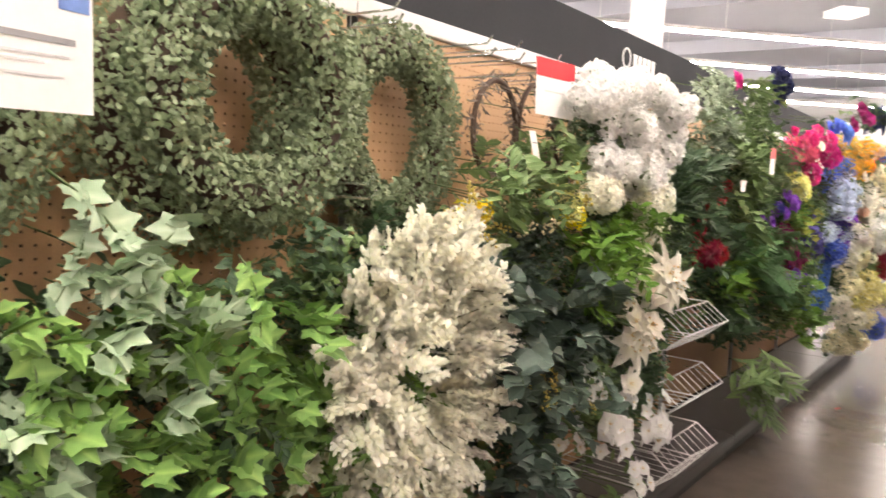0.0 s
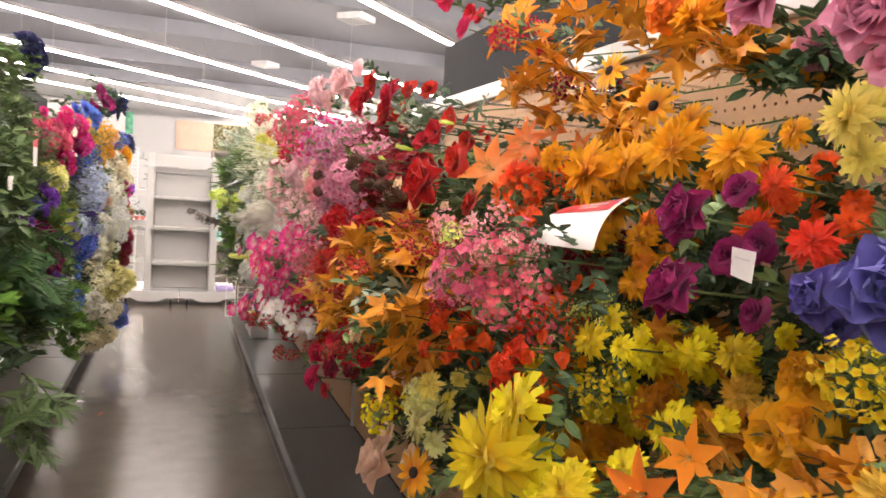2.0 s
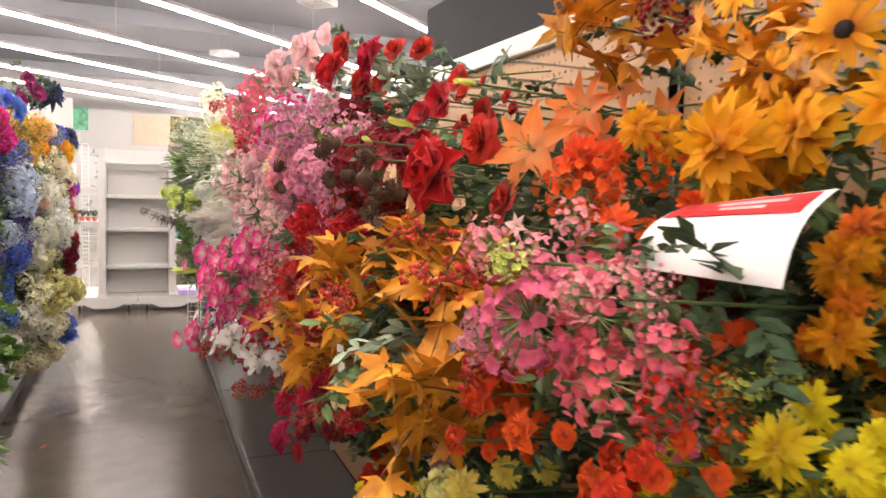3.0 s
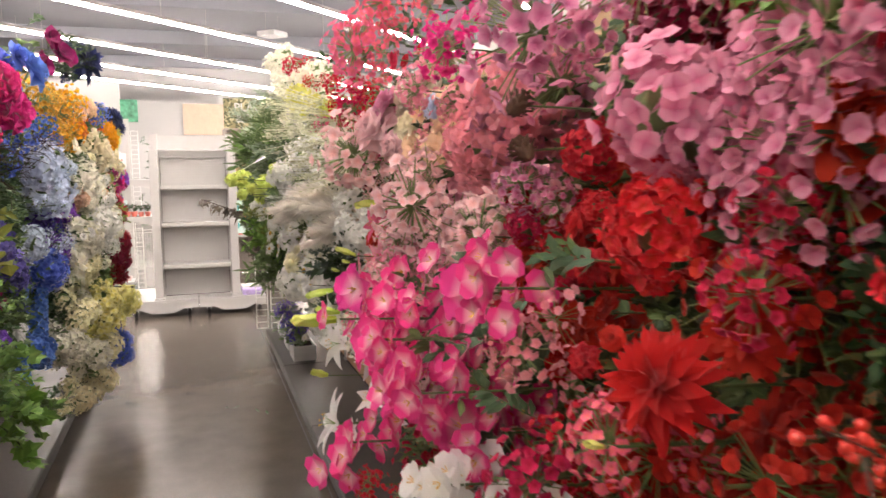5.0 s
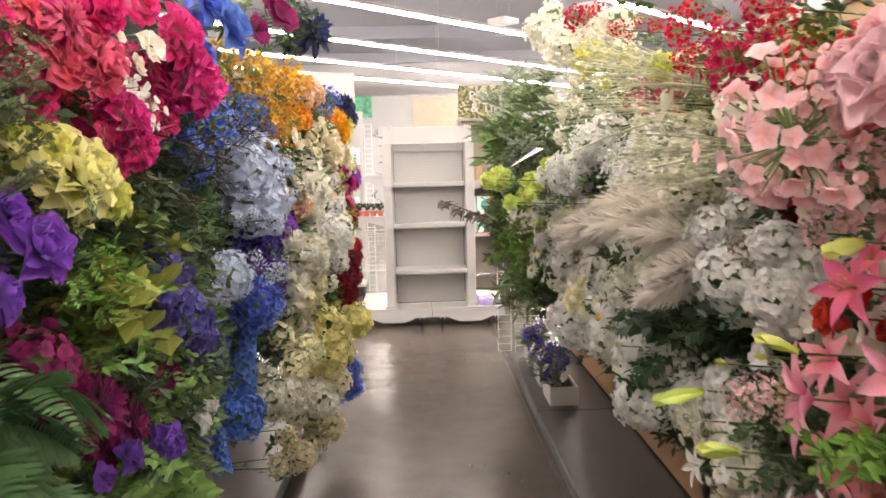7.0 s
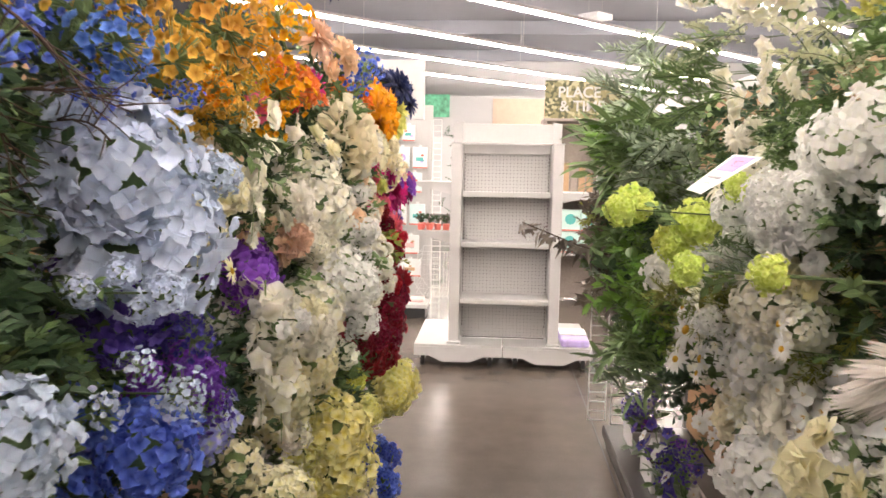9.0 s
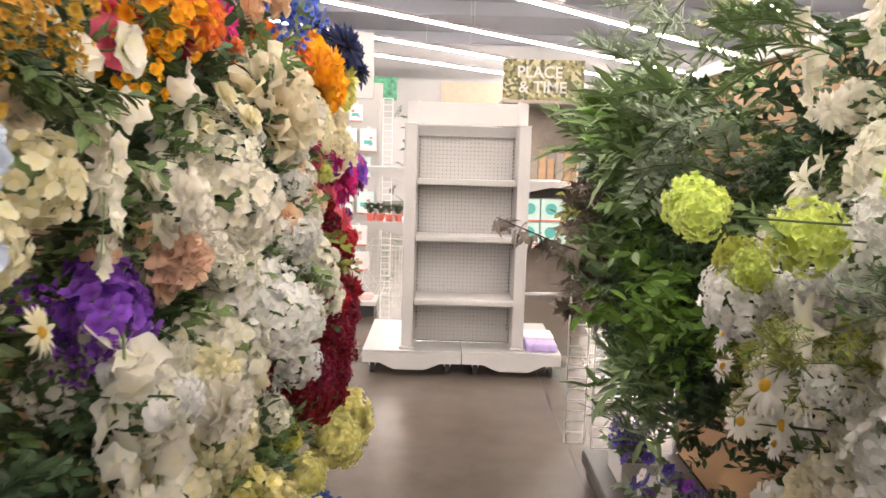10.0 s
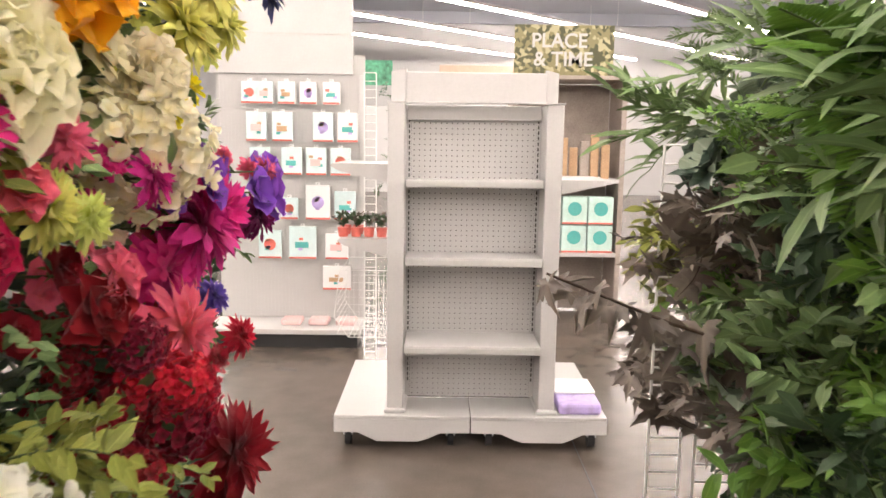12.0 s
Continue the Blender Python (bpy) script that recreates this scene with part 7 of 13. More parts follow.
bush("R", "blossom", "hot_pink", 3.17, 1.17, 0.070, 0.070, 0.552, size=0.035, n=1, leaves=1)
bush("R", "cluster", "crimson", 3.28, 0.96, 0.104, 0.104, 0.653, size=0.052, n=1, leaves=1)
bush("R", "cluster", "crimson", 3.2, 0.97, 0.053, 0.053, 0.551, size=0.026, n=1, leaves=1)
bush("R", "cluster", "crimson", 2.96, 1.05, 0.106, 0.106, 0.674, size=0.053, n=1, leaves=1)
bush("R", "cluster", "crimson", 3.18, 0.86, 0.053, 0.053, 0.641, size=0.026, n=1, leaves=1)
bush("R", "cluster", "coral", 2.83, 1.14, 0.083, 0.083, 0.683, size=0.041, n=1, leaves=1)
bush("R", "blossom", "hot_pink", 3.23, 1.02, 0.063, 0.063, 0.531, size=0.031, n=1, leaves=1)
bush("R", "blossom", "white", 2.95, 1.0, 0.065, 0.065, 0.642, size=0.033, n=1, leaves=1)
bush("R", "lily", "white", 3.37, 1.0, 0.069, 0.069, 0.532, size=0.035, n=1, leaves=1)
bush("R", "blossom", "white", 2.39, 1.09, 0.032, 0.032, 0.642, size=0.016, n=1, leaves=1)
bush("R", "blossom", "white", 2.2, 1.19, 0.023, 0.023, 0.692, size=0.012, n=1, leaves=1)
bush("R", "blossom", "white", 3.06, 1.02, 0.047, 0.047, 0.581, size=0.023, n=1, leaves=1)
bush("R", "rose", "peach", 2.16, 1.12, 0.059, 0.059, 0.664, size=0.030, n=1, leaves=1)
bush("R", "rose", "salmon", 2.31, 1.21, 0.061, 0.061, 0.694, size=0.030, n=1, leaves=1)
bush("R", "rose", "crimson", 2.33, 1.07, 0.087, 0.087, 0.656, size=0.044, n=1, leaves=1)
bush("R", "rose", "crimson", 2.59, 0.92, 0.074, 0.074, 0.653, size=0.037, n=1, leaves=1)
bush("R", "rose", "crimson", 2.57, 0.99, 0.060, 0.060, 0.652, size=0.030, n=1, leaves=1)
bush("R", "rose", "burgundy", 2.46, 0.98, 0.065, 0.065, 0.673, size=0.033, n=1, leaves=1)
bush("R", "peony", "crimson", 2.47, 1.16, 0.060, 0.060, 0.693, size=0.030, n=1, leaves=1)
greens("R", "berry", "red", 2.51, 1.24, 0.042, 0.042, 0.66, length=0.1, n=5, name="berry_bush", label="red berry sprays on brown wire stems on a peg")
greens("R", "berry", "red", 2.21, 1.27, 0.029, 0.029, 0.69, length=0.1, n=5, name="berry_bush", label="red berry sprays on brown wire stems on a peg")
greens("R", "berry", "red", 2.14, 1.27, 0.027, 0.027, 0.7, length=0.1, n=5, name="berry_bush", label="red berry sprays on brown wire stems on a peg")
greens("R", "berry", "red", 2.38, 1.16, 0.038, 0.038, 0.66, length=0.1, n=5, name="berry_bush", label="red berry sprays on brown wire stems on a peg")
greens("R", "berry", "red", 2.08, 1.35, 0.017, 0.017, 0.75, length=0.1, n=5, name="berry_bush", label="red berry sprays on brown wire stems on a peg")
greens("R", "berry", "red", 2.22, 1.08, 0.025, 0.025, 0.66, length=0.1, n=5, name="berry_bush", label="red berry sprays on brown wire stems on a peg")
greens("R", "berry", "red", 1.96, 1.32, 0.016, 0.016, 0.74, length=0.1, n=5, name="berry_bush", label="red berry sprays on brown wire stems on a peg")
greens("R", "berry", "red", 1.86, 1.23, 0.012, 0.012, 0.7, length=0.1, n=5, name="berry_bush", label="red berry sprays on brown wire stems on a peg")
greens("R", "ovate", "dark", 2.18, 1.28, 0.039, 0.039, 0.75, length=0.090, n=8)
greens("R", "ovate", "green", 2.1, 1.23, 0.026, 0.026, 0.69, length=0.090, n=8)
greens("R", "ovate", "green", 2.06, 1.16, 0.023, 0.023, 0.67, length=0.090, n=8)
greens("R", "ovate", "dark", 2.08, 1.24, 0.024, 0.024, 0.71, length=0.090, n=8)
greens("R", "ovate", "grey_green", 2.01, 1.22, 0.026, 0.026, 0.7, length=0.090, n=8)
greens("R", "ovate", "dark", 2.54, 1.56, 0.083, 0.083, 0.86, length=0.094, n=8)
greens("R", "ovate", "grey_green", 2.45, 1.6, 0.065, 0.065, 0.86, length=0.090, n=8)
greens("R", "ovate", "dark", 2.52, 1.31, 0.058, 0.058, 0.8, length=0.090, n=8)
greens("R", "ovate", "bright", 2.75, 1.52, 0.037, 0.037, 0.8, length=0.090, n=8)
bush("R", "rose", "blush", 3.39, 1.81, 0.127, 0.127, 0.845, size=0.064, n=1, leaves=1)
bush("R", "peony", "blush", 3.9, 1.83, 0.130, 0.130, 0.844, size=0.065, n=1, leaves=1)
bush("R", "lily", "white", 3.24, 1.69, 0.073, 0.073, 0.845, size=0.036, n=1, leaves=1)
bush("R", "bud", "lime", 2.26, 1.48, 0.030, 0.030, 0.723, size=0.016, n=1, leaves=0)
bush("R", "bud", "lime", 2.16, 1.5, 0.034, 0.034, 0.753, size=0.018, n=1, leaves=0)
bush("R", "bud", "lime", 2.06, 1.55, 0.034, 0.034, 0.804, size=0.018, n=1, leaves=0)
bush("R", "bud", "lime", 3.36, 1.16, 0.062, 0.062, 0.541, size=0.032, n=1, leaves=0)
bush("R", "bud", "lime", 2.8, 1.15, 0.028, 0.028, 0.661, size=0.014, n=1, leaves=0)
bush("R", "peony", "mauve", 3.36, 1.47, 0.145, 0.145, 0.814, size=0.073, n=1, leaves=1)
bush("R", "peony", "pink", 3.66, 1.37, 0.158, 0.158, 0.872, size=0.079, n=1, leaves=1)
bush("R", "hydrangea", "pink", 3.63, 1.33, 0.082, 0.082, 0.887, size=0.041, n=1, leaves=1)
bush("R", "hydrangea", "crimson", 3.57, 1.33, 0.084, 0.084, 0.928, size=0.042, n=1, leaves=1)
bush("R", "peony", "red", 3.39, 1.28, 0.089, 0.089, 0.848, size=0.045, n=1, leaves=1)
bush("R", "hydrangea", "crimson", 3.23, 1.3, 0.063, 0.063, 0.787, size=0.031, n=1, leaves=1)
bush("R", "peony", "red", 3.25, 1.23, 0.081, 0.081, 0.788, size=0.040, n=1, leaves=1)
bush("R", "hydrangea", "red", 3.18, 1.19, 0.063, 0.063, 0.747, size=0.032, n=1, leaves=1)
bush("R", "poppy", "crimson", 3.5, 1.37, 0.056, 0.056, 0.905, size=0.028, n=1, leaves=1)
bush("R", "rose", "pale_blue", 3.8, 1.51, 0.067, 0.067, 0.834, size=0.033, n=1, leaves=1)
bush("R", "cluster", "blush", 4.03, 1.36, 0.094, 0.094, 0.845, size=0.047, n=1, leaves=1)
bush("R", "cluster", "blush", 3.91, 1.31, 0.102, 0.102, 0.846, size=0.051, n=1, leaves=1)
bush("R", "cluster", "blush", 4.03, 1.29, 0.095, 0.095, 0.825, size=0.047, n=1, leaves=1)
bush("R", "cluster", "pink", 3.9, 1.44, 0.091, 0.091, 0.866, size=0.046, n=1, leaves=1)
bush("R", "cluster", "blush", 4.01, 1.22, 0.106, 0.106, 0.806, size=0.053, n=1, leaves=1)
bush("R", "cluster", "blush", 3.8, 1.24, 0.102, 0.102, 0.837, size=0.051, n=1, leaves=1)
bush("R", "cluster", "pink", 3.92, 1.17, 0.103, 0.103, 0.816, size=0.051, n=1, leaves=1)
bush("R", "cluster", "blush", 3.5, 1.24, 0.074, 0.074, 0.826, size=0.037, n=1, leaves=1)
bush("R", "cluster", "blush", 3.37, 1.23, 0.062, 0.062, 0.806, size=0.031, n=1, leaves=1)
bush("R", "cluster", "pink", 3.7, 1.2, 0.084, 0.084, 0.846, size=0.042, n=1, leaves=1)
bush("R", "cluster", "pink", 3.81, 1.28, 0.075, 0.075, 0.885, size=0.037, n=1, leaves=1)
bush("R", "cluster", "pink", 3.8, 1.5, 0.074, 0.074, 0.906, size=0.037, n=1, leaves=1)
greens("R", "ovate", "dark", 3.75, 1.25, 0.046, 0.046, 0.9, length=0.090, n=8)
bush("R", "peony", "peach", 3.55, 1.17, 0.075, 0.075, 0.806, size=0.037, n=1, leaves=1)
bush("R", "peony", "peach", 3.75, 1.12, 0.066, 0.066, 0.824, size=0.033, n=1, leaves=1)
bush("R", "rose", "blush", 4.23, 1.49, 0.141, 0.141, 0.821, size=0.071, n=1, leaves=1)
bush("R", "peony", "cream", 4.0, 1.48, 0.096, 0.096, 0.845, size=0.048, n=1, leaves=1)
bush("R", "rose", "blush", 4.13, 1.44, 0.084, 0.084, 0.834, size=0.042, n=1, leaves=1)
bush("R", "peony", "beige", 4.12, 1.57, 0.105, 0.105, 0.866, size=0.053, n=1, leaves=1)
bush("R", "cluster", "ochre", 3.55, 1.47, 0.049, 0.049, 0.864, size=0.024, n=1, leaves=1)
bush("R", "cluster", "gold", 3.54, 1.44, 0.043, 0.043, 0.864, size=0.021, n=1, leaves=1)
bush("R", "poppy", "crimson", 3.71, 1.45, 0.064, 0.064, 0.885, size=0.032, n=1, leaves=1)
bush("R", "poppy", "crimson", 3.44, 1.38, 0.039, 0.039, 0.844, size=0.019, n=1, leaves=1)
bush("R", "poppy", "coral", 3.62, 1.55, 0.073, 0.073, 0.856, size=0.036, n=1, leaves=1)
bush("R", "poppy", "crimson", 4.18, 1.66, 0.063, 0.063, 0.863, size=0.032, n=1, leaves=1)
bush("R", "blossom", "hot_pink", 3.36, 1.18, 0.074, 0.074, 0.737, size=0.037, n=1, leaves=1)
bush("R", "blossom", "hot_pink", 3.38, 1.15, 0.072, 0.072, 0.655, size=0.036, n=1, leaves=1)
bush("R", "blossom", "hot_pink", 3.41, 1.14, 0.057, 0.057, 0.603, size=0.028, n=1, leaves=1)
bush("R", "blossom", "hot_pink", 3.22, 1.21, 0.032, 0.032, 0.723, size=0.016, n=1, leaves=1)
bush("R", "blossom", "hot_pink", 3.34, 1.08, 0.061, 0.061, 0.654, size=0.030, n=1, leaves=1)
bush("R", "blossom", "hot_pink", 3.25, 1.14, 0.052, 0.052, 0.685, size=0.026, n=1, leaves=1)
bush("R", "cluster", "pink", 3.28, 1.15, 0.043, 0.043, 0.744, size=0.022, n=1, leaves=1)
bush("R", "blossom", "hot_pink", 3.39, 1.09, 0.050, 0.050, 0.618, size=0.025, n=1, leaves=1)
bush("R", "cluster", "pink", 3.55, 1.09, 0.064, 0.064, 0.785, size=0.032, n=1, leaves=1)
bush("R", "cluster", "coral", 3.25, 1.12, 0.045, 0.045, 0.724, size=0.023, n=1, leaves=1)
bush("R", "cluster", "blush", 3.42, 1.17, 0.048, 0.048, 0.804, size=0.024, n=1, leaves=1)
bush("R", "cluster", "blush", 3.75, 1.09, 0.053, 0.053, 0.783, size=0.027, n=1, leaves=1)
bush("R", "cluster", "cream", 3.25, 1.18, 0.023, 0.023, 0.742, size=0.011, n=1, leaves=1)
bush("R", "rose", "blush", 4.33, 1.5, 0.122, 0.122, 0.838, size=0.061, n=1, leaves=1)
bush("R", "rose", "mauve", 4.21, 1.55, 0.111, 0.111, 0.838, size=0.055, n=1, leaves=1)
bush("R", "peony", "cream", 4.18, 1.48, 0.137, 0.137, 0.891, size=0.068, n=1, leaves=1)
bush("R", "peony", "beige", 4.14, 1.54, 0.097, 0.097, 0.888, size=0.048, n=1, leaves=1)
bush("R", "rose", "hot_pink", 4.47, 1.4, 0.050, 0.050, 0.843, size=0.025, n=1, leaves=1)
bush("R", "rose", "pink", 4.33, 1.43, 0.062, 0.062, 0.844, size=0.031, n=1, leaves=1)
bush("R", "peony", "blush", 4.03, 1.46, 0.086, 0.086, 0.868, size=0.043, n=1, leaves=1)
bush("R", "peony", "peach", 4.21, 1.43, 0.076, 0.076, 0.886, size=0.038, n=1, leaves=1)
bush("R", "cluster", "crimson", 4.78, 1.57, 0.145, 0.145, 0.868, size=0.072, n=1, leaves=1)
bush("R", "cluster", "crimson", 4.58, 1.52, 0.103, 0.103, 0.877, size=0.052, n=1, leaves=1)
bush("R", "cluster", "crimson", 4.66, 1.65, 0.068, 0.068, 0.854, size=0.034, n=1, leaves=1)
bush("R", "cluster", "crimson", 5.02, 1.68, 0.090, 0.090, 0.844, size=0.045, n=1, leaves=1)
bush("R", "cluster", "coral", 5.2, 1.56, 0.092, 0.092, 0.844, size=0.046, n=1, leaves=1)
bush("R", "cluster", "crimson", 5.92, 1.87, 0.095, 0.095, 0.803, size=0.048, n=1, leaves=1)
bush("R", "cluster", "crimson", 5.45, 1.75, 0.056, 0.056, 0.822, size=0.028, n=1, leaves=1)
bush("R", "cluster", "crimson", 4.97, 1.61, 0.069, 0.069, 0.843, size=0.034, n=1, leaves=1)
bush("R", "cluster", "crimson", 5.35, 1.55, 0.046, 0.046, 0.832, size=0.023, n=1, leaves=1)
bush("R", "cluster", "crimson", 4.76, 1.5, 0.083, 0.083, 0.875, size=0.042, n=1, leaves=1)
bush("R", "pompon", "chartreuse", 5.67, 1.7, 0.122, 0.122, 0.805, size=0.061, n=1, leaves=1)
bush("R", "pompon", "chartreuse", 5.35, 1.66, 0.069, 0.069, 0.823, size=0.034, n=1, leaves=1)
bush("R", "pompon", "chartreuse", 5.1, 1.61, 0.061, 0.061, 0.833, size=0.031, n=1, leaves=1)
bush("R", "pompon", "chartreuse", 5.48, 1.61, 0.040, 0.040, 0.802, size=0.020, n=1, leaves=1)
bush("R", "lily", "white", 4.67, 1.46, 0.063, 0.063, 0.865, size=0.032, n=1, leaves=1)
bush("R", "poppy", "ivory", 5.15, 1.53, 0.122, 0.122, 0.876, size=0.061, n=1, leaves=1)
bush("R", "lily", "stargazer", 4.36, 1.07, 0.117, 0.117, 0.79, size=0.058, n=1, leaves=1)
bush("R", "lily", "stargazer", 4.18, 1.15, 0.078, 0.078, 0.808, size=0.039, n=1, leaves=1)
bush("R", "lily", "coral", 4.32, 1.23, 0.083, 0.083, 0.828, size=0.041, n=1, leaves=1)
bush("R", "rose", "red", 4.37, 1.18, 0.064, 0.064, 0.834, size=0.032, n=1, leaves=1)
bush("R", "bud", "lime", 4.62, 1.0, 0.079, 0.079, 0.755, size=0.041, n=1, leaves=0)
bush("R", "bud", "lime", 4.34, 1.14, 0.057, 0.057, 0.774, size=0.030, n=1, leaves=0)
bush("R", "bud", "lime", 4.45, 0.96, 0.081, 0.081, 0.745, size=0.043, n=1, leaves=0)
bush("R", "bud", "lime", 4.46, 0.77, 0.078, 0.078, 0.704, size=0.041, n=1, leaves=0)
bush("R", "bud", "lime", 4.43, 1.11, 0.038, 0.038, 0.773, size=0.020, n=1, leaves=0)
bush("R", "bud", "lime", 4.29, 1.29, 0.072, 0.072, 0.826, size=0.038, n=1, leaves=0)
bush("R", "bud", "lime", 4.54, 1.07, 0.042, 0.042, 0.763, size=0.022, n=1, leaves=0)
greens("R", "ovate", "bright", 4.25, 1.04, 0.035, 0.035, 0.78, length=0.090, n=8)
bush("R", "bud", "lime", 3.89, 1.12, 0.040, 0.040, 0.784, size=0.021, n=1, leaves=0)
bush("R", "lily", "white", 4.22, 0.92, 0.116, 0.116, 0.689, size=0.058, n=1, leaves=1)
bush("R", "lily", "white", 4.59, 0.96, 0.067, 0.067, 0.735, size=0.033, n=1, leaves=1)
bush("R", "lily", "white", 4.57, 0.89, 0.052, 0.052, 0.723, size=0.026, n=1, leaves=1)
bush("R", "lily", "ivory", 4.11, 0.94, 0.053, 0.053, 0.705, size=0.026, n=1, leaves=1)
bush("R", "cluster", "blush", 4.02, 1.12, 0.098, 0.098, 0.778, size=0.049, n=1, leaves=1)
bush("R", "cluster", "blush", 4.0, 1.05, 0.102, 0.102, 0.738, size=0.051, n=1, leaves=1)
bush("R", "cluster", "pink", 4.09, 0.99, 0.096, 0.096, 0.726, size=0.048, n=1, leaves=1)
bush("R", "cluster", "pink", 3.98, 1.15, 0.099, 0.099, 0.788, size=0.049, n=1, leaves=1)
bush("R", "cluster", "blush", 3.89, 1.09, 0.088, 0.088, 0.758, size=0.044, n=1, leaves=1)
bush("R", "cluster", "blush", 3.92, 1.02, 0.086, 0.086, 0.727, size=0.043, n=1, leaves=1)
bush("R", "cluster", "pink", 3.78, 1.08, 0.065, 0.065, 0.726, size=0.032, n=1, leaves=1)
bush("R", "cluster", "pink", 3.9, 1.14, 0.072, 0.072, 0.776, size=0.036, n=1, leaves=1)
bush("R", "cluster", "pink", 4.07, 1.2, 0.082, 0.082, 0.817, size=0.041, n=1, leaves=1)
bush("R", "cluster", "coral", 4.17, 1.23, 0.090, 0.090, 0.837, size=0.045, n=1, leaves=1)
bush("R", "lily", "pink", 4.04, 1.28, 0.065, 0.065, 0.828, size=0.033, n=1, leaves=1)
bush("R", "lily", "blush", 4.1, 1.34, 0.061, 0.061, 0.847, size=0.030, n=1, leaves=1)
bush("R", "cluster", "blush", 4.0, 1.38, 0.087, 0.087, 0.848, size=0.044, n=1, leaves=1)
bush("R", "cluster", "blush", 4.42, 1.29, 0.053, 0.053, 0.834, size=0.026, n=1, leaves=1)
bush("R", "poppy", "crimson", 4.16, 1.28, 0.076, 0.076, 0.856, size=0.038, n=1, leaves=1)
bush("R", "cluster", "blush", 4.49, 1.03, 0.078, 0.078, 0.774, size=0.039, n=1, leaves=1)
bush("R", "lily", "blush", 4.03, 1.11, 0.043, 0.043, 0.765, size=0.022, n=1, leaves=1)
bush("R", "cluster", "pink", 3.95, 1.27, 0.069, 0.069, 0.827, size=0.034, n=1, leaves=1)
bush("R", "hydrangea", "white", 4.74, 1.18, 0.135, 0.135, 0.848, size=0.068, n=1, leaves=1)
bush("R", "hydrangea", "white", 4.57, 1.17, 0.105, 0.105, 0.857, size=0.052, n=1, leaves=1)
bush("R", "hydrangea", "ivory", 4.93, 1.33, 0.117, 0.117, 0.826, size=0.058, n=1, leaves=1)
bush("R", "hydrangea", "white", 4.78, 1.27, 0.097, 0.097, 0.835, size=0.048, n=1, leaves=1)
bush("R", "hydrangea", "ivory", 5.0, 1.16, 0.122, 0.122, 0.806, size=0.061, n=1, leaves=1)
bush("R", "lily", "white", 5.42, 1.14, 0.089, 0.089, 0.744, size=0.045, n=1, leaves=1)
bush("R", "daisy", "white", 5.49, 0.95, 0.108, 0.108, 0.784, size=0.054, n=1, leaves=1)
bush("R", "daisy", "white", 5.28, 0.92, 0.070, 0.070, 0.783, size=0.035, n=1, leaves=1)
bush("R", "hydrangea", "white", 5.25, 0.77, 0.117, 0.117, 0.825, size=0.059, n=1, leaves=1)
bush("R", "rose", "cream", 5.73, 0.96, 0.116, 0.116, 0.763, size=0.058, n=1, leaves=1)
bush("R", "cluster", "beige", 4.72, 1.22, 0.108, 0.108, 0.876, size=0.054, n=1, leaves=1)
greens("R", "ovate", "dark", 5.22, 0.86, 0.094, 0.094, 0.85, length=0.106, n=8)
greens("R", "ovate", "dark", 4.86, 1.07, 0.116, 0.116, 0.85, length=0.132, n=8)
greens("R", "ovate", "eucalyptus", 5.15, 1.05, 0.102, 0.102, 0.8, length=0.116, n=8)
greens("R", "ovate", "eucalyptus", 4.75, 1.14, 0.082, 0.082, 0.84, length=0.093, n=8)
bush("R", "lily", "ivory", 6.16, 1.18, 0.103, 0.103, 0.703, size=0.052, n=1, leaves=1)
bush("R", "pompon", "lime", 6.26, 1.34, 0.062, 0.062, 0.601, size=0.031, n=1, leaves=1)
bush("R", "pompon", "lime", 6.12, 1.34, 0.085, 0.085, 0.531, size=0.042, n=1, leaves=1)
bush("R", "pompon", "lime", 5.65, 1.28, 0.054, 0.054, 0.551, size=0.027, n=1, leaves=1)
bush("R", "pompon", "lime", 5.39, 1.31, 0.051, 0.051, 0.571, size=0.026, n=1, leaves=1)
bush("R", "rose", "burgundy", 4.7, 1.34, 0.087, 0.087, 0.905, size=0.044, n=1, leaves=1)
greens("R", "twig", "brown", 4.33, 1.37, 0.080, 0.080, 0.92, length=0.118, n=4, name="twig_bunch", label="bare dark brown twig bunch among the flowers")
bush("R", "pompon", "lime", 6.34, 1.34, 0.111, 0.111, 0.596, size=0.055, n=1, leaves=1)
bush("R", "pompon", "lime", 6.16, 1.31, 0.098, 0.098, 0.692, size=0.049, n=1, leaves=1)
bush("R", "pompon", "lime", 6.38, 1.25, 0.093, 0.093, 0.686, size=0.047, n=1, leaves=1)
bush("R", "pompon", "lime", 6.0, 1.39, 0.063, 0.063, 0.725, size=0.032, n=1, leaves=1)
bush("R", "hydrangea", "white", 6.03, 1.35, 0.094, 0.094, 0.727, size=0.047, n=1, leaves=1)
bush("R", "hydrangea", "white", 5.9, 1.38, 0.100, 0.100, 0.748, size=0.050, n=1, leaves=1)
bush("R", "hydrangea", "white", 5.88, 1.34, 0.069, 0.069, 0.736, size=0.034, n=1, leaves=1)
bush("R", "hydrangea", "white", 6.35, 1.18, 0.115, 0.115, 0.686, size=0.058, n=1, leaves=1)
bush("R", "peony", "white", 6.21, 1.21, 0.100, 0.100, 0.746, size=0.050, n=1, leaves=1)
bush("R", "hydrangea", "ivory", 6.07, 1.19, 0.107, 0.107, 0.808, size=0.053, n=1, leaves=1)
bush("R", "lily", "ivory", 6.16, 1.11, 0.070, 0.070, 0.827, size=0.035, n=1, leaves=1)
bush("R", "peony", "white", 5.88, 1.3, 0.080, 0.080, 0.756, size=0.040, n=1, leaves=1)
bush("R", "peony", "cream", 5.97, 1.23, 0.088, 0.088, 0.807, size=0.044, n=1, leaves=1)
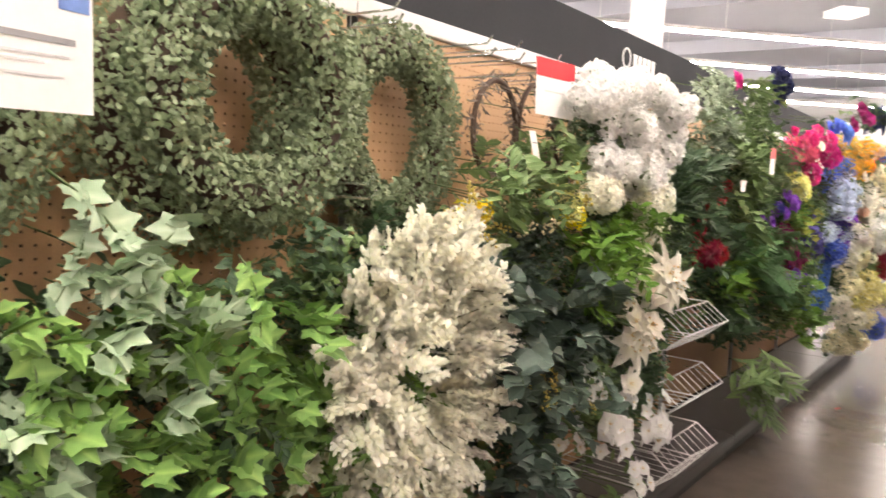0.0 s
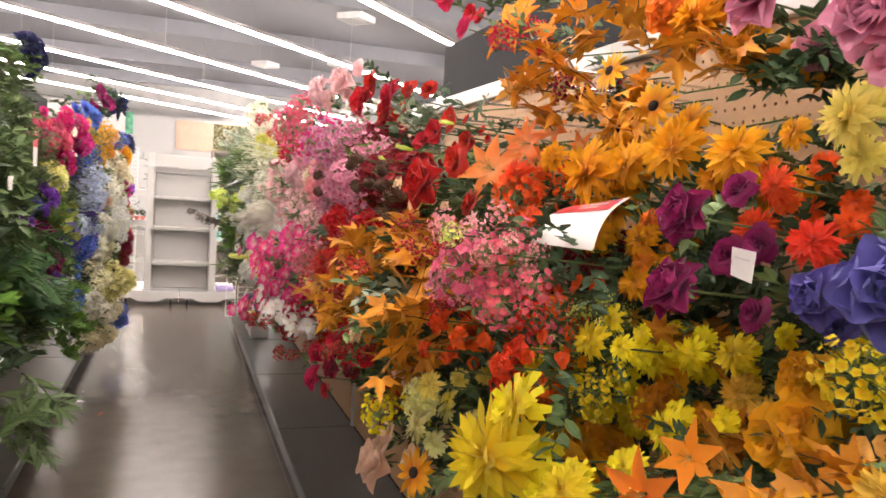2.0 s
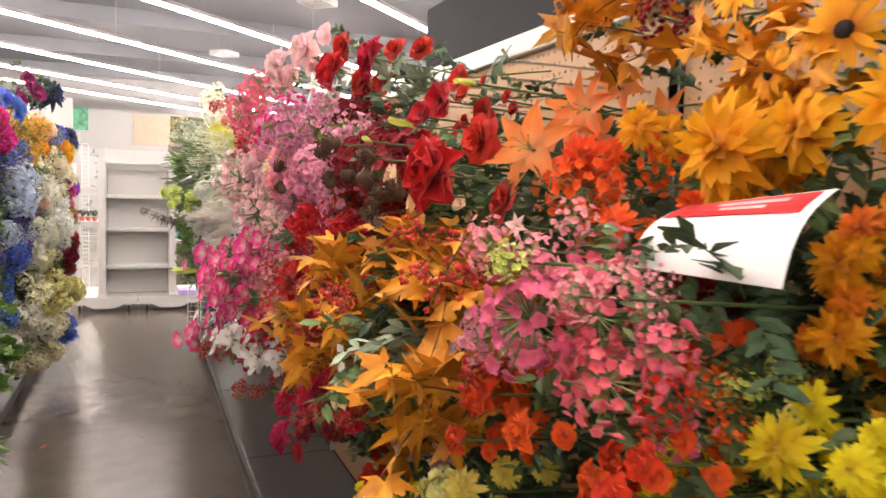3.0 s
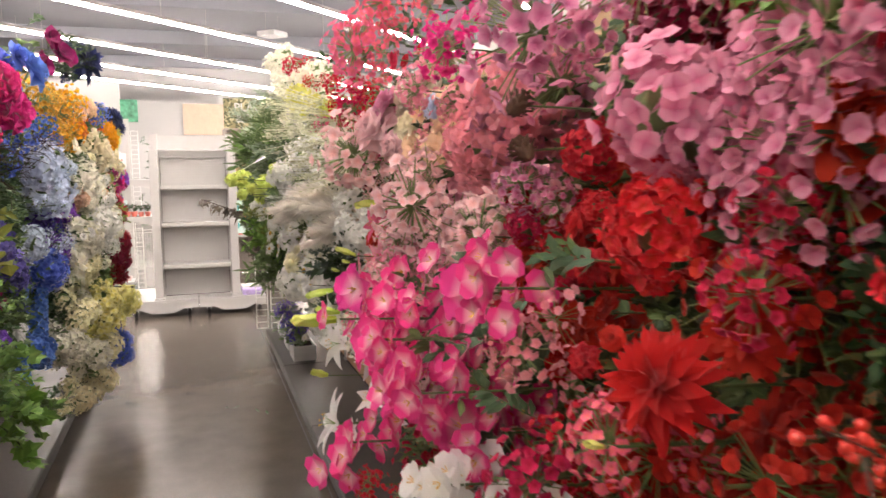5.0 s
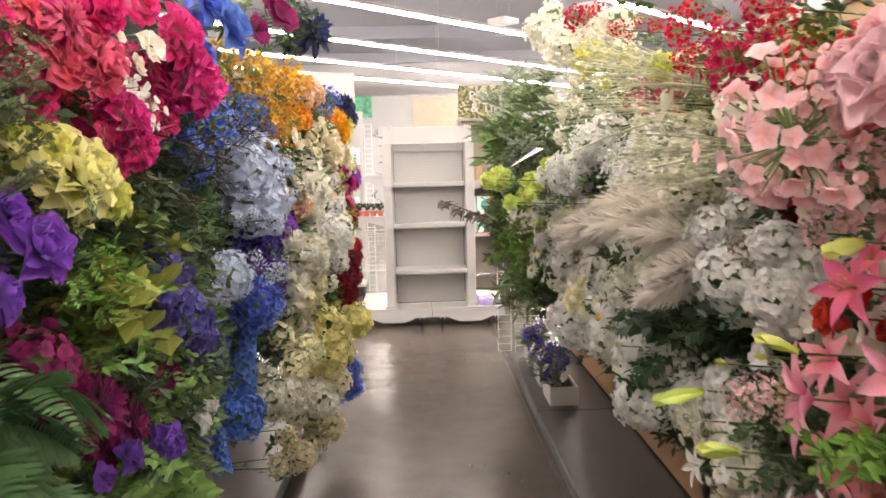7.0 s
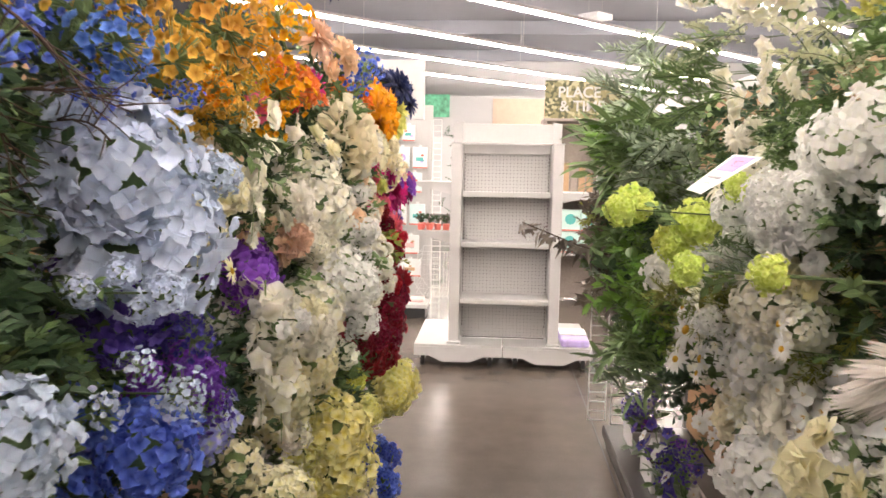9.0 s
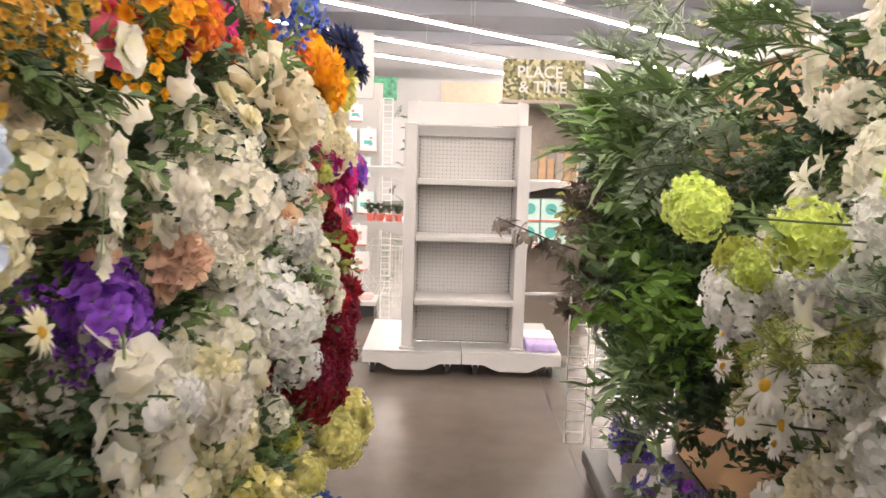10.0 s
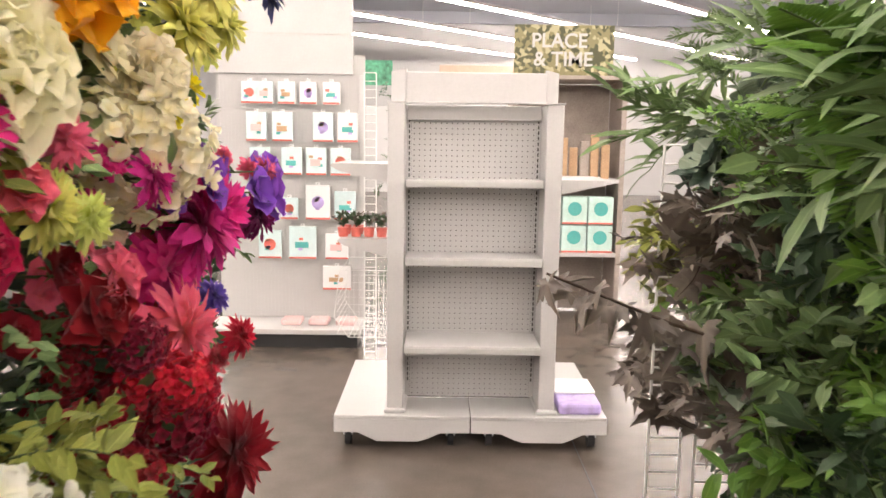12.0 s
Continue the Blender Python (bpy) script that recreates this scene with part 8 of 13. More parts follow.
bush("R", "orchid", "ivory", 6.58, 1.59, 0.121, 0.157, 0.889, size=0.082, n=1, leaves=0)
bush("R", "orchid", "ivory", 6.42, 1.65, 0.110, 0.143, 0.909, size=0.074, n=1, leaves=0)
bush("R", "orchid", "ivory", 6.22, 1.57, 0.103, 0.134, 0.889, size=0.070, n=1, leaves=0)
bush("R", "pompon", "ivory", 6.49, 1.51, 0.100, 0.100, 0.928, size=0.050, n=1, leaves=1)
greens("R", "feather", "olive", 6.23, 1.14, 0.107, 0.107, 0.74, length=0.121, n=9)
greens("R", "feather", "olive", 6.12, 1.18, 0.084, 0.084, 0.76, length=0.095, n=9)
greens("R", "feather", "olive", 6.4, 1.04, 0.086, 0.086, 0.74, length=0.097, n=9)
greens("R", "feather", "grey_green", 6.36, 1.05, 0.083, 0.083, 0.78, length=0.094, n=9)
bush("R", "daisy", "white", 6.33, 0.98, 0.095, 0.095, 0.766, size=0.047, n=1, leaves=1)
bush("R", "daisy", "white", 6.27, 1.05, 0.082, 0.082, 0.775, size=0.041, n=1, leaves=1)
bush("R", "daisy", "white", 5.92, 1.15, 0.058, 0.058, 0.785, size=0.029, n=1, leaves=1)
bush("R", "daisy", "white", 5.9, 1.11, 0.047, 0.047, 0.784, size=0.023, n=1, leaves=1)
bush("R", "daisy", "white", 6.35, 0.94, 0.063, 0.063, 0.764, size=0.031, n=1, leaves=1)
bush("R", "peony", "cream", 6.42, 0.82, 0.159, 0.159, 0.88, size=0.079, n=1, leaves=1)
bush("R", "peony", "ivory", 6.0, 0.96, 0.149, 0.149, 0.831, size=0.074, n=1, leaves=1)
bush("R", "hydrangea", "ivory", 6.21, 0.84, 0.087, 0.087, 0.866, size=0.044, n=1, leaves=1)
bush("R", "blossom", "white", 6.54, 0.75, 0.060, 0.060, 0.844, size=0.030, n=1, leaves=1)
bush("R", "hydrangea", "ivory", 6.25, 1.0, 0.123, 0.123, 0.869, size=0.061, n=1, leaves=1)
bush("R", "lily", "ivory", 6.03, 1.02, 0.063, 0.063, 0.857, size=0.032, n=1, leaves=1)
bush("R", "lily", "ivory", 6.23, 0.94, 0.056, 0.056, 0.886, size=0.028, n=1, leaves=1)
bush("R", "bud", "ivory", 6.16, 1.11, 0.042, 0.042, 0.763, size=0.022, n=1, leaves=0)
greens("R", "feather", "grey_green", 6.03, 1.26, 0.065, 0.065, 0.74, length=0.090, n=9)
greens("R", "feather", "green", 5.99, 1.29, 0.050, 0.050, 0.76, length=0.090, n=9)
bush("R", "cluster", "indigo", 8.0, 0.33, 0.129, 0.129, 0.945, size=0.065, n=1, leaves=1)
bush("R", "cluster", "indigo", 7.23, 0.38, 0.121, 0.121, 0.926, size=0.061, n=1, leaves=1)
bush("R", "daisy", "white", 6.32, 1.05, 0.090, 0.090, 0.727, size=0.045, n=1, leaves=1)
bush("R", "daisy", "white", 6.4, 0.96, 0.066, 0.066, 0.725, size=0.033, n=1, leaves=1)
bush("R", "daisy", "white", 6.79, 1.02, 0.078, 0.078, 0.835, size=0.039, n=1, leaves=1)
bush("R", "daisy", "white", 6.75, 0.96, 0.080, 0.080, 0.825, size=0.040, n=1, leaves=1)
bush("R", "hydrangea", "white", 6.14, 1.11, 0.061, 0.061, 0.726, size=0.030, n=1, leaves=1)
greens("R", "feather", "olive", 6.07, 1.18, 0.053, 0.053, 0.66, length=0.090, n=9)
bush("R", "hydrangea", "white", 6.24, 1.22, 0.069, 0.069, 0.726, size=0.034, n=1, leaves=1)
bush("R", "pompon", "lime", 6.31, 1.24, 0.067, 0.067, 0.686, size=0.034, n=1, leaves=1)
bush("R", "lily", "ivory", 6.43, 1.38, 0.069, 0.069, 0.808, size=0.035, n=1, leaves=1)
bush("R", "mum", "ivory", 6.43, 1.5, 0.078, 0.078, 0.847, size=0.039, n=1, leaves=1)
bush("R", "lily", "ivory", 6.19, 1.06, 0.048, 0.048, 0.726, size=0.024, n=1, leaves=1)
bush("R", "hydrangea", "white", 6.54, 1.18, 0.085, 0.085, 0.726, size=0.042, n=1, leaves=1)
bush("L", "peony", "pale_yellow", 4.51, 1.4, 0.146, 0.146, -0.229, size=0.073, n=1, leaves=1)
bush("L", "peony", "chartreuse", 4.6, 1.37, 0.109, 0.109, -0.226, size=0.055, n=1, leaves=1)
bush("L", "peony", "chartreuse", 4.47, 1.44, 0.071, 0.071, -0.245, size=0.036, n=1, leaves=1)
bush("L", "rose", "purple", 4.39, 1.3, 0.120, 0.120, -0.233, size=0.060, n=1, leaves=1)
bush("L", "rose", "purple", 4.31, 1.25, 0.091, 0.091, -0.246, size=0.046, n=1, leaves=1)
bush("L", "rose", "indigo", 4.28, 1.27, 0.076, 0.076, -0.265, size=0.038, n=1, leaves=1)
bush("L", "peony", "hot_pink", 4.88, 1.66, 0.130, 0.130, -0.176, size=0.065, n=1, leaves=1)
bush("L", "peony", "hot_pink", 4.95, 1.58, 0.148, 0.148, -0.176, size=0.074, n=1, leaves=1)
bush("L", "peony", "coral", 4.57, 1.57, 0.107, 0.107, -0.206, size=0.054, n=1, leaves=1)
bush("L", "mum", "coral", 4.51, 1.62, 0.098, 0.098, -0.226, size=0.049, n=1, leaves=1)
bush("L", "peony", "hot_pink", 4.64, 1.49, 0.085, 0.085, -0.194, size=0.043, n=1, leaves=1)
bush("L", "peony", "hot_pink", 4.67, 1.44, 0.076, 0.076, -0.194, size=0.038, n=1, leaves=1)
bush("L", "peony", "magenta", 4.57, 1.65, 0.092, 0.092, -0.205, size=0.046, n=1, leaves=1)
bush("L", "mum", "magenta", 4.67, 1.52, 0.094, 0.094, -0.235, size=0.047, n=1, leaves=1)
bush("L", "mum", "coral", 4.49, 1.59, 0.078, 0.078, -0.265, size=0.039, n=1, leaves=1)
bush("L", "cluster", "coral", 4.57, 1.54, 0.083, 0.083, -0.285, size=0.041, n=1, leaves=1)
bush("L", "mum", "hot_pink", 4.38, 1.6, 0.072, 0.072, -0.255, size=0.036, n=1, leaves=1)
bush("L", "peony", "magenta", 4.93, 1.55, 0.096, 0.096, -0.225, size=0.048, n=1, leaves=1)
bush("L", "hydrangea", "ivory", 4.51, 1.58, 0.058, 0.058, -0.304, size=0.029, n=1, leaves=1)
bush("L", "poppy", "ivory", 4.78, 1.62, 0.076, 0.076, -0.204, size=0.038, n=1, leaves=1)
bush("L", "rose", "blue", 5.17, 1.73, 0.158, 0.158, -0.156, size=0.079, n=1, leaves=1)
bush("L", "poppy", "plum", 5.8, 1.87, 0.161, 0.161, -0.154, size=0.081, n=1, leaves=1)
bush("L", "mum", "navy", 6.34, 1.92, 0.208, 0.208, -0.125, size=0.104, n=1, leaves=1)
bush("L", "cluster", "blue", 5.17, 1.51, 0.118, 0.118, -0.205, size=0.059, n=1, leaves=1)
bush("L", "cluster", "blue", 5.46, 1.56, 0.119, 0.119, -0.184, size=0.060, n=1, leaves=1)
bush("L", "cluster", "ochre", 5.48, 1.65, 0.144, 0.144, -0.175, size=0.072, n=1, leaves=1)
bush("L", "cluster", "ochre", 5.78, 1.63, 0.163, 0.163, -0.165, size=0.081, n=1, leaves=1)
bush("L", "cluster", "gold", 6.03, 1.69, 0.139, 0.139, -0.154, size=0.069, n=1, leaves=1)
bush("L", "cluster", "ochre", 5.62, 1.56, 0.128, 0.128, -0.184, size=0.064, n=1, leaves=1)
bush("L", "mum", "peach", 6.31, 1.71, 0.120, 0.120, -0.143, size=0.060, n=1, leaves=1)
bush("L", "peony", "gold", 7.11, 1.59, 0.227, 0.227, -0.134, size=0.114, n=1, leaves=1)
bush("L", "peony", "salmon", 6.22, 1.59, 0.100, 0.100, -0.152, size=0.050, n=1, leaves=1)
bush("L", "cluster", "gold", 6.11, 1.57, 0.143, 0.143, -0.174, size=0.071, n=1, leaves=1)
bush("L", "cluster", "blue", 6.81, 1.7, 0.126, 0.126, -0.123, size=0.063, n=1, leaves=1)
bush("L", "mum", "navy", 7.47, 1.72, 0.149, 0.149, -0.112, size=0.075, n=1, leaves=1)
bush("L", "hydrangea", "pale_blue", 5.6, 1.31, 0.242, 0.242, -0.221, size=0.121, n=1, leaves=1)
bush("L", "hydrangea", "pale_blue", 5.54, 1.41, 0.204, 0.204, -0.228, size=0.102, n=1, leaves=1)
bush("L", "hydrangea", "pale_blue", 5.28, 1.13, 0.133, 0.133, -0.226, size=0.067, n=1, leaves=1)
bush("L", "hydrangea", "violet_blue", 4.99, 1.05, 0.139, 0.139, -0.237, size=0.069, n=1, leaves=1)
bush("L", "hydrangea", "blue", 5.59, 1.0, 0.152, 0.152, -0.226, size=0.076, n=1, leaves=1)
bush("L", "spike", "blue", 5.59, 0.83, 0.160, 0.208, -0.262, size=0.108, n=1, leaves=0)
bush("L", "hydrangea", "blue", 5.53, 0.68, 0.164, 0.164, -0.267, size=0.082, n=1, leaves=1)
bush("L", "hydrangea", "violet_blue", 5.24, 0.91, 0.089, 0.089, -0.274, size=0.045, n=1, leaves=1)
bush("L", "spike", "blue", 5.33, 0.65, 0.085, 0.111, -0.274, size=0.057, n=1, leaves=0)
bush("L", "cluster", "indigo", 5.77, 1.01, 0.108, 0.108, -0.204, size=0.054, n=1, leaves=1)
bush("L", "cluster", "purple", 5.01, 1.18, 0.115, 0.115, -0.266, size=0.058, n=1, leaves=1)
greens("L", "ovate", "dark", 5.77, 1.09, 0.089, 0.089, -0.22, length=0.101, n=8)
bush("L", "peony", "cream", 6.62, 1.49, 0.224, 0.224, -0.135, size=0.112, n=1, leaves=1)
bush("L", "hydrangea", "ivory", 6.38, 1.31, 0.191, 0.191, -0.165, size=0.096, n=1, leaves=1)
bush("L", "hydrangea", "ivory", 6.93, 1.12, 0.211, 0.211, -0.134, size=0.106, n=1, leaves=1)
bush("L", "orchid", "ivory", 6.01, 1.08, 0.154, 0.200, -0.165, size=0.104, n=1, leaves=0)
bush("L", "orchid", "cream", 6.39, 0.94, 0.174, 0.227, -0.155, size=0.118, n=1, leaves=0)
bush("L", "orchid", "ivory", 6.2, 1.41, 0.137, 0.178, -0.174, size=0.092, n=1, leaves=0)
bush("L", "hydrangea", "ivory", 6.71, 1.25, 0.176, 0.176, -0.144, size=0.088, n=1, leaves=1)
bush("L", "hydrangea", "cream", 7.3, 1.41, 0.178, 0.178, -0.133, size=0.089, n=1, leaves=1)
bush("L", "hydrangea", "ivory", 7.05, 1.03, 0.154, 0.154, -0.123, size=0.077, n=1, leaves=1)
bush("L", "orchid", "ivory", 6.11, 0.91, 0.133, 0.173, -0.184, size=0.090, n=1, leaves=0)
bush("L", "hydrangea", "pale_yellow", 6.44, 0.64, 0.242, 0.242, -0.126, size=0.121, n=1, leaves=1)
bush("L", "hydrangea", "cream", 6.01, 0.75, 0.141, 0.141, -0.144, size=0.071, n=1, leaves=1)
bush("L", "hydrangea", "ivory", 5.91, 0.62, 0.145, 0.145, -0.205, size=0.073, n=1, leaves=1)
bush("L", "hydrangea", "ivory", 6.32, 0.47, 0.188, 0.188, -0.155, size=0.094, n=1, leaves=1)
bush("L", "pompon", "pale_yellow", 7.45, 0.56, 0.196, 0.196, -0.104, size=0.098, n=1, leaves=1)
bush("L", "hydrangea", "cream", 6.66, 0.44, 0.173, 0.173, -0.134, size=0.087, n=1, leaves=1)
bush("L", "hydrangea", "cream", 6.19, 0.29, 0.130, 0.130, -0.204, size=0.065, n=1, leaves=1)
bush("L", "hydrangea", "cream", 6.55, 0.28, 0.168, 0.168, -0.154, size=0.084, n=1, leaves=1)
bush("L", "mum", "magenta", 7.43, 1.31, 0.148, 0.148, -0.112, size=0.074, n=1, leaves=1)
bush("L", "hydrangea", "burgundy", 7.18, 0.86, 0.186, 0.186, -0.113, size=0.093, n=1, leaves=1)
bush("L", "mum", "burgundy", 7.54, 0.95, 0.167, 0.167, -0.113, size=0.083, n=1, leaves=1)
bush("L", "hydrangea", "burgundy", 6.92, 0.81, 0.162, 0.162, -0.133, size=0.081, n=1, leaves=1)
bush("L", "hydrangea", "blue", 7.13, 0.28, 0.145, 0.145, -0.103, size=0.072, n=1, leaves=1)
bush("L", "mum", "plum", 4.88, 0.99, 0.131, 0.131, -0.257, size=0.065, n=1, leaves=1)
bush("L", "mum", "plum", 4.55, 1.03, 0.132, 0.132, -0.248, size=0.066, n=1, leaves=1)
bush("L", "mum", "plum", 4.67, 0.96, 0.104, 0.104, -0.246, size=0.052, n=1, leaves=1)
bush("L", "mum", "plum", 4.5, 1.08, 0.079, 0.079, -0.265, size=0.040, n=1, leaves=1)
bush("L", "rose", "purple", 4.81, 0.87, 0.112, 0.112, -0.235, size=0.056, n=1, leaves=1)
bush("L", "rose", "purple", 4.63, 0.92, 0.088, 0.088, -0.235, size=0.044, n=1, leaves=1)
bush("L", "rose", "white", 5.0, 0.85, 0.069, 0.069, -0.223, size=0.035, n=1, leaves=1)
bush("L", "rose", "white", 5.08, 0.86, 0.051, 0.051, -0.222, size=0.025, n=1, leaves=1)
greens("L", "ovate", "bright", 4.63, 1.22, 0.087, 0.087, -0.23, length=0.099, n=8)
greens("L", "ovate", "bright", 4.6, 1.15, 0.075, 0.075, -0.23, length=0.090, n=8)
greens("L", "ovate", "ivy", 4.57, 1.11, 0.064, 0.064, -0.25, length=0.090, n=8)
greens("L", "ovate", "olive", 4.54, 1.21, 0.072, 0.072, -0.27, length=0.090, n=8)
greens("L", "ovate", "olive", 4.86, 1.26, 0.089, 0.089, -0.26, length=0.101, n=8)
greens("L", "ovate", "dark", 5.1, 1.21, 0.080, 0.080, -0.27, length=0.090, n=8)
greens("L", "ovate", "dark", 4.7, 1.04, 0.063, 0.063, -0.27, length=0.090, n=8)
greens("L", "twig", "brown", 5.22, 1.44, 0.141, 0.141, -0.26, length=0.207, n=4, name="twig_bunch", label="bare dark brown twig bunch among the flowers")
greens("L", "twig", "brown", 5.05, 1.37, 0.129, 0.129, -0.26, length=0.190, n=4, name="twig_bunch", label="bare dark brown twig bunch among the flowers")
greens("L", "twig", "brown", 5.38, 1.49, 0.126, 0.126, -0.22, length=0.185, n=4, name="twig_bunch", label="bare dark brown twig bunch among the flowers")
greens("L", "ovate", "green", 4.53, 0.86, 0.078, 0.078, -0.19, length=0.090, n=8)
greens("L", "ovate", "green", 4.84, 0.65, 0.069, 0.069, -0.14, length=0.090, n=8)
greens("L", "ovate", "green", 4.41, 0.86, 0.066, 0.066, -0.2, length=0.090, n=8)
greens("L", "ovate", "ivy", 4.76, 0.76, 0.065, 0.065, -0.2, length=0.090, n=8)
greens("L", "ovate", "ivy", 4.77, 0.66, 0.066, 0.066, -0.16, length=0.090, n=8)
bush("L", "hydrangea", "pale_blue", 5.64, 1.4, 0.074, 0.074, -0.126, size=0.037, n=1, leaves=1)
bush("L", "hydrangea", "pale_blue", 5.45, 1.26, 0.056, 0.056, -0.125, size=0.028, n=1, leaves=1)
bush("L", "hydrangea", "purple", 5.67, 1.09, 0.082, 0.082, -0.177, size=0.041, n=1, leaves=1)
bush("L", "cluster", "indigo", 5.67, 1.15, 0.080, 0.080, -0.186, size=0.040, n=1, leaves=1)
bush("L", "cluster", "pale_blue", 5.52, 1.11, 0.075, 0.075, -0.136, size=0.038, n=1, leaves=1)
bush("L", "cluster", "purple", 5.73, 1.04, 0.058, 0.058, -0.174, size=0.029, n=1, leaves=1)
bush("L", "cluster", "ochre", 5.74, 1.52, 0.090, 0.090, -0.156, size=0.045, n=1, leaves=1)
bush("L", "cluster", "gold", 5.69, 1.53, 0.069, 0.069, -0.155, size=0.034, n=1, leaves=1)
bush("L", "cluster", "ochre", 5.84, 1.55, 0.075, 0.075, -0.155, size=0.037, n=1, leaves=1)
bush("L", "cluster", "blue", 5.59, 1.51, 0.048, 0.048, -0.154, size=0.024, n=1, leaves=1)
bush("L", "cluster", "ochre", 5.86, 1.5, 0.050, 0.050, -0.163, size=0.025, n=1, leaves=1)
bush("L", "poppy", "ivory", 5.97, 1.51, 0.074, 0.074, -0.154, size=0.037, n=1, leaves=1)
bush("L", "orchid", "ivory", 6.03, 1.39, 0.119, 0.154, -0.198, size=0.080, n=1, leaves=0)
bush("L", "orchid", "ivory", 6.02, 1.32, 0.094, 0.122, -0.207, size=0.064, n=1, leaves=0)
bush("L", "hydrangea", "ivory", 6.38, 1.21, 0.160, 0.160, -0.185, size=0.080, n=1, leaves=1)
bush("L", "hydrangea", "ivory", 6.39, 1.39, 0.118, 0.118, -0.165, size=0.059, n=1, leaves=1)
bush("L", "hydrangea", "ivory", 6.68, 1.06, 0.175, 0.175, -0.126, size=0.088, n=1, leaves=1)
bush("L", "peony", "cream", 7.02, 1.48, 0.153, 0.153, -0.134, size=0.076, n=1, leaves=1)
bush("L", "hydrangea", "ivory", 6.9, 1.2, 0.112, 0.112, -0.144, size=0.056, n=1, leaves=1)
bush("L", "hydrangea", "ivory", 6.09, 1.07, 0.118, 0.118, -0.187, size=0.059, n=1, leaves=1)
bush("L", "orchid", "cream", 6.43, 1.0, 0.119, 0.155, -0.186, size=0.080, n=1, leaves=0)
bush("L", "orchid", "ivory", 6.05, 0.93, 0.080, 0.104, -0.205, size=0.054, n=1, leaves=0)
bush("L", "hydrangea", "ivory", 6.19, 1.11, 0.086, 0.086, -0.205, size=0.043, n=1, leaves=1)
bush("L", "orchid", "ivory", 6.59, 0.9, 0.087, 0.113, -0.164, size=0.059, n=1, leaves=0)
bush("L", "hydrangea", "ivory", 6.83, 1.35, 0.096, 0.096, -0.133, size=0.048, n=1, leaves=1)
bush("L", "hydrangea", "pale_yellow", 6.43, 0.73, 0.201, 0.201, -0.138, size=0.100, n=1, leaves=1)
bush("L", "hydrangea", "ivory", 6.29, 0.77, 0.104, 0.104, -0.205, size=0.052, n=1, leaves=1)
bush("L", "pompon", "pale_yellow", 7.21, 0.58, 0.164, 0.164, -0.095, size=0.082, n=1, leaves=1)
bush("L", "pompon", "pale_yellow", 6.79, 0.66, 0.108, 0.108, -0.104, size=0.054, n=1, leaves=1)
bush("L", "pompon", "chartreuse", 6.71, 0.78, 0.078, 0.078, -0.133, size=0.039, n=1, leaves=1)
bush("L", "hydrangea", "blue", 7.22, 0.35, 0.116, 0.116, -0.103, size=0.058, n=1, leaves=1)
bush("L", "lily", "gold", 7.64, 0.52, 0.061, 0.061, -0.082, size=0.031, n=1, leaves=1)
bush("L", "mum", "gold", 7.23, 1.64, 0.153, 0.153, -0.124, size=0.076, n=1, leaves=1)
bush("L", "mum", "orange", 6.87, 1.63, 0.102, 0.102, -0.143, size=0.051, n=1, leaves=1)
bush("L", "mum", "hot_pink", 6.38, 1.61, 0.087, 0.087, -0.174, size=0.044, n=1, leaves=1)
bush("L", "mum", "crimson", 6.24, 1.56, 0.061, 0.061, -0.183, size=0.030, n=1, leaves=1)
bush("L", "peony", "peach", 6.72, 1.73, 0.131, 0.131, -0.165, size=0.066, n=1, leaves=1)
bush("L", "mum", "chartreuse", 7.48, 1.63, 0.116, 0.116, -0.113, size=0.058, n=1, leaves=1)
bush("L", "mum", "navy", 7.54, 1.73, 0.128, 0.128, -0.113, size=0.064, n=1, leaves=1)
bush("L", "mum", "salmon", 6.46, 1.58, 0.065, 0.065, -0.173, size=0.033, n=1, leaves=1)
bush("L", "peony", "cream", 7.29, 1.49, 0.112, 0.112, -0.113, size=0.056, n=1, leaves=1)
bush("L", "mum", "magenta", 7.48, 1.32, 0.143, 0.143, -0.113, size=0.071, n=1, leaves=1)
bush("L", "poppy", "purple", 7.72, 1.34, 0.122, 0.122, -0.102, size=0.061, n=1, leaves=1)
bush("L", "hydrangea", "burgundy", 6.96, 0.88, 0.136, 0.136, -0.104, size=0.068, n=1, leaves=1)
bush("L", "hydrangea", "burgundy", 7.11, 0.76, 0.103, 0.103, -0.093, size=0.051, n=1, leaves=1)
bush("L", "hydrangea", "burgundy", 7.28, 0.94, 0.110, 0.110, -0.093, size=0.055, n=1, leaves=1)
bush("L", "mum", "coral", 7.32, 1.2, 0.117, 0.117, -0.103, size=0.059, n=1, leaves=1)
bush("L", "hydrangea", "burgundy", 7.27, 1.11, 0.110, 0.110, -0.103, size=0.055, n=1, leaves=1)
bush("L", "hydrangea", "burgundy", 7.16, 1.07, 0.112, 0.112, -0.113, size=0.056, n=1, leaves=1)
bush("L", "mum", "chartreuse", 7.09, 1.36, 0.084, 0.084, -0.132, size=0.042, n=1, leaves=1)
bush("L", "daisy", "cream", 5.84, 1.23, 0.053, 0.053, -0.184, size=0.027, n=1, leaves=1)
bush("L", "cluster", "purple", 6.04, 1.18, 0.087, 0.087, -0.205, size=0.044, n=1, leaves=1)
greens("L", "ovate", "dark", 6.5, 1.05, 0.084, 0.084, -0.22, length=0.095, n=8)
greens("L", "ovate", "dark", 6.38, 0.91, 0.078, 0.078, -0.22, length=0.090, n=8)
greens("L", "ovate", "green", 6.19, 1.47, 0.059, 0.059, -0.2, length=0.090, n=8)
greens("L", "ovate", "green", 5.89, 1.46, 0.039, 0.039, -0.18, length=0.090, n=8)
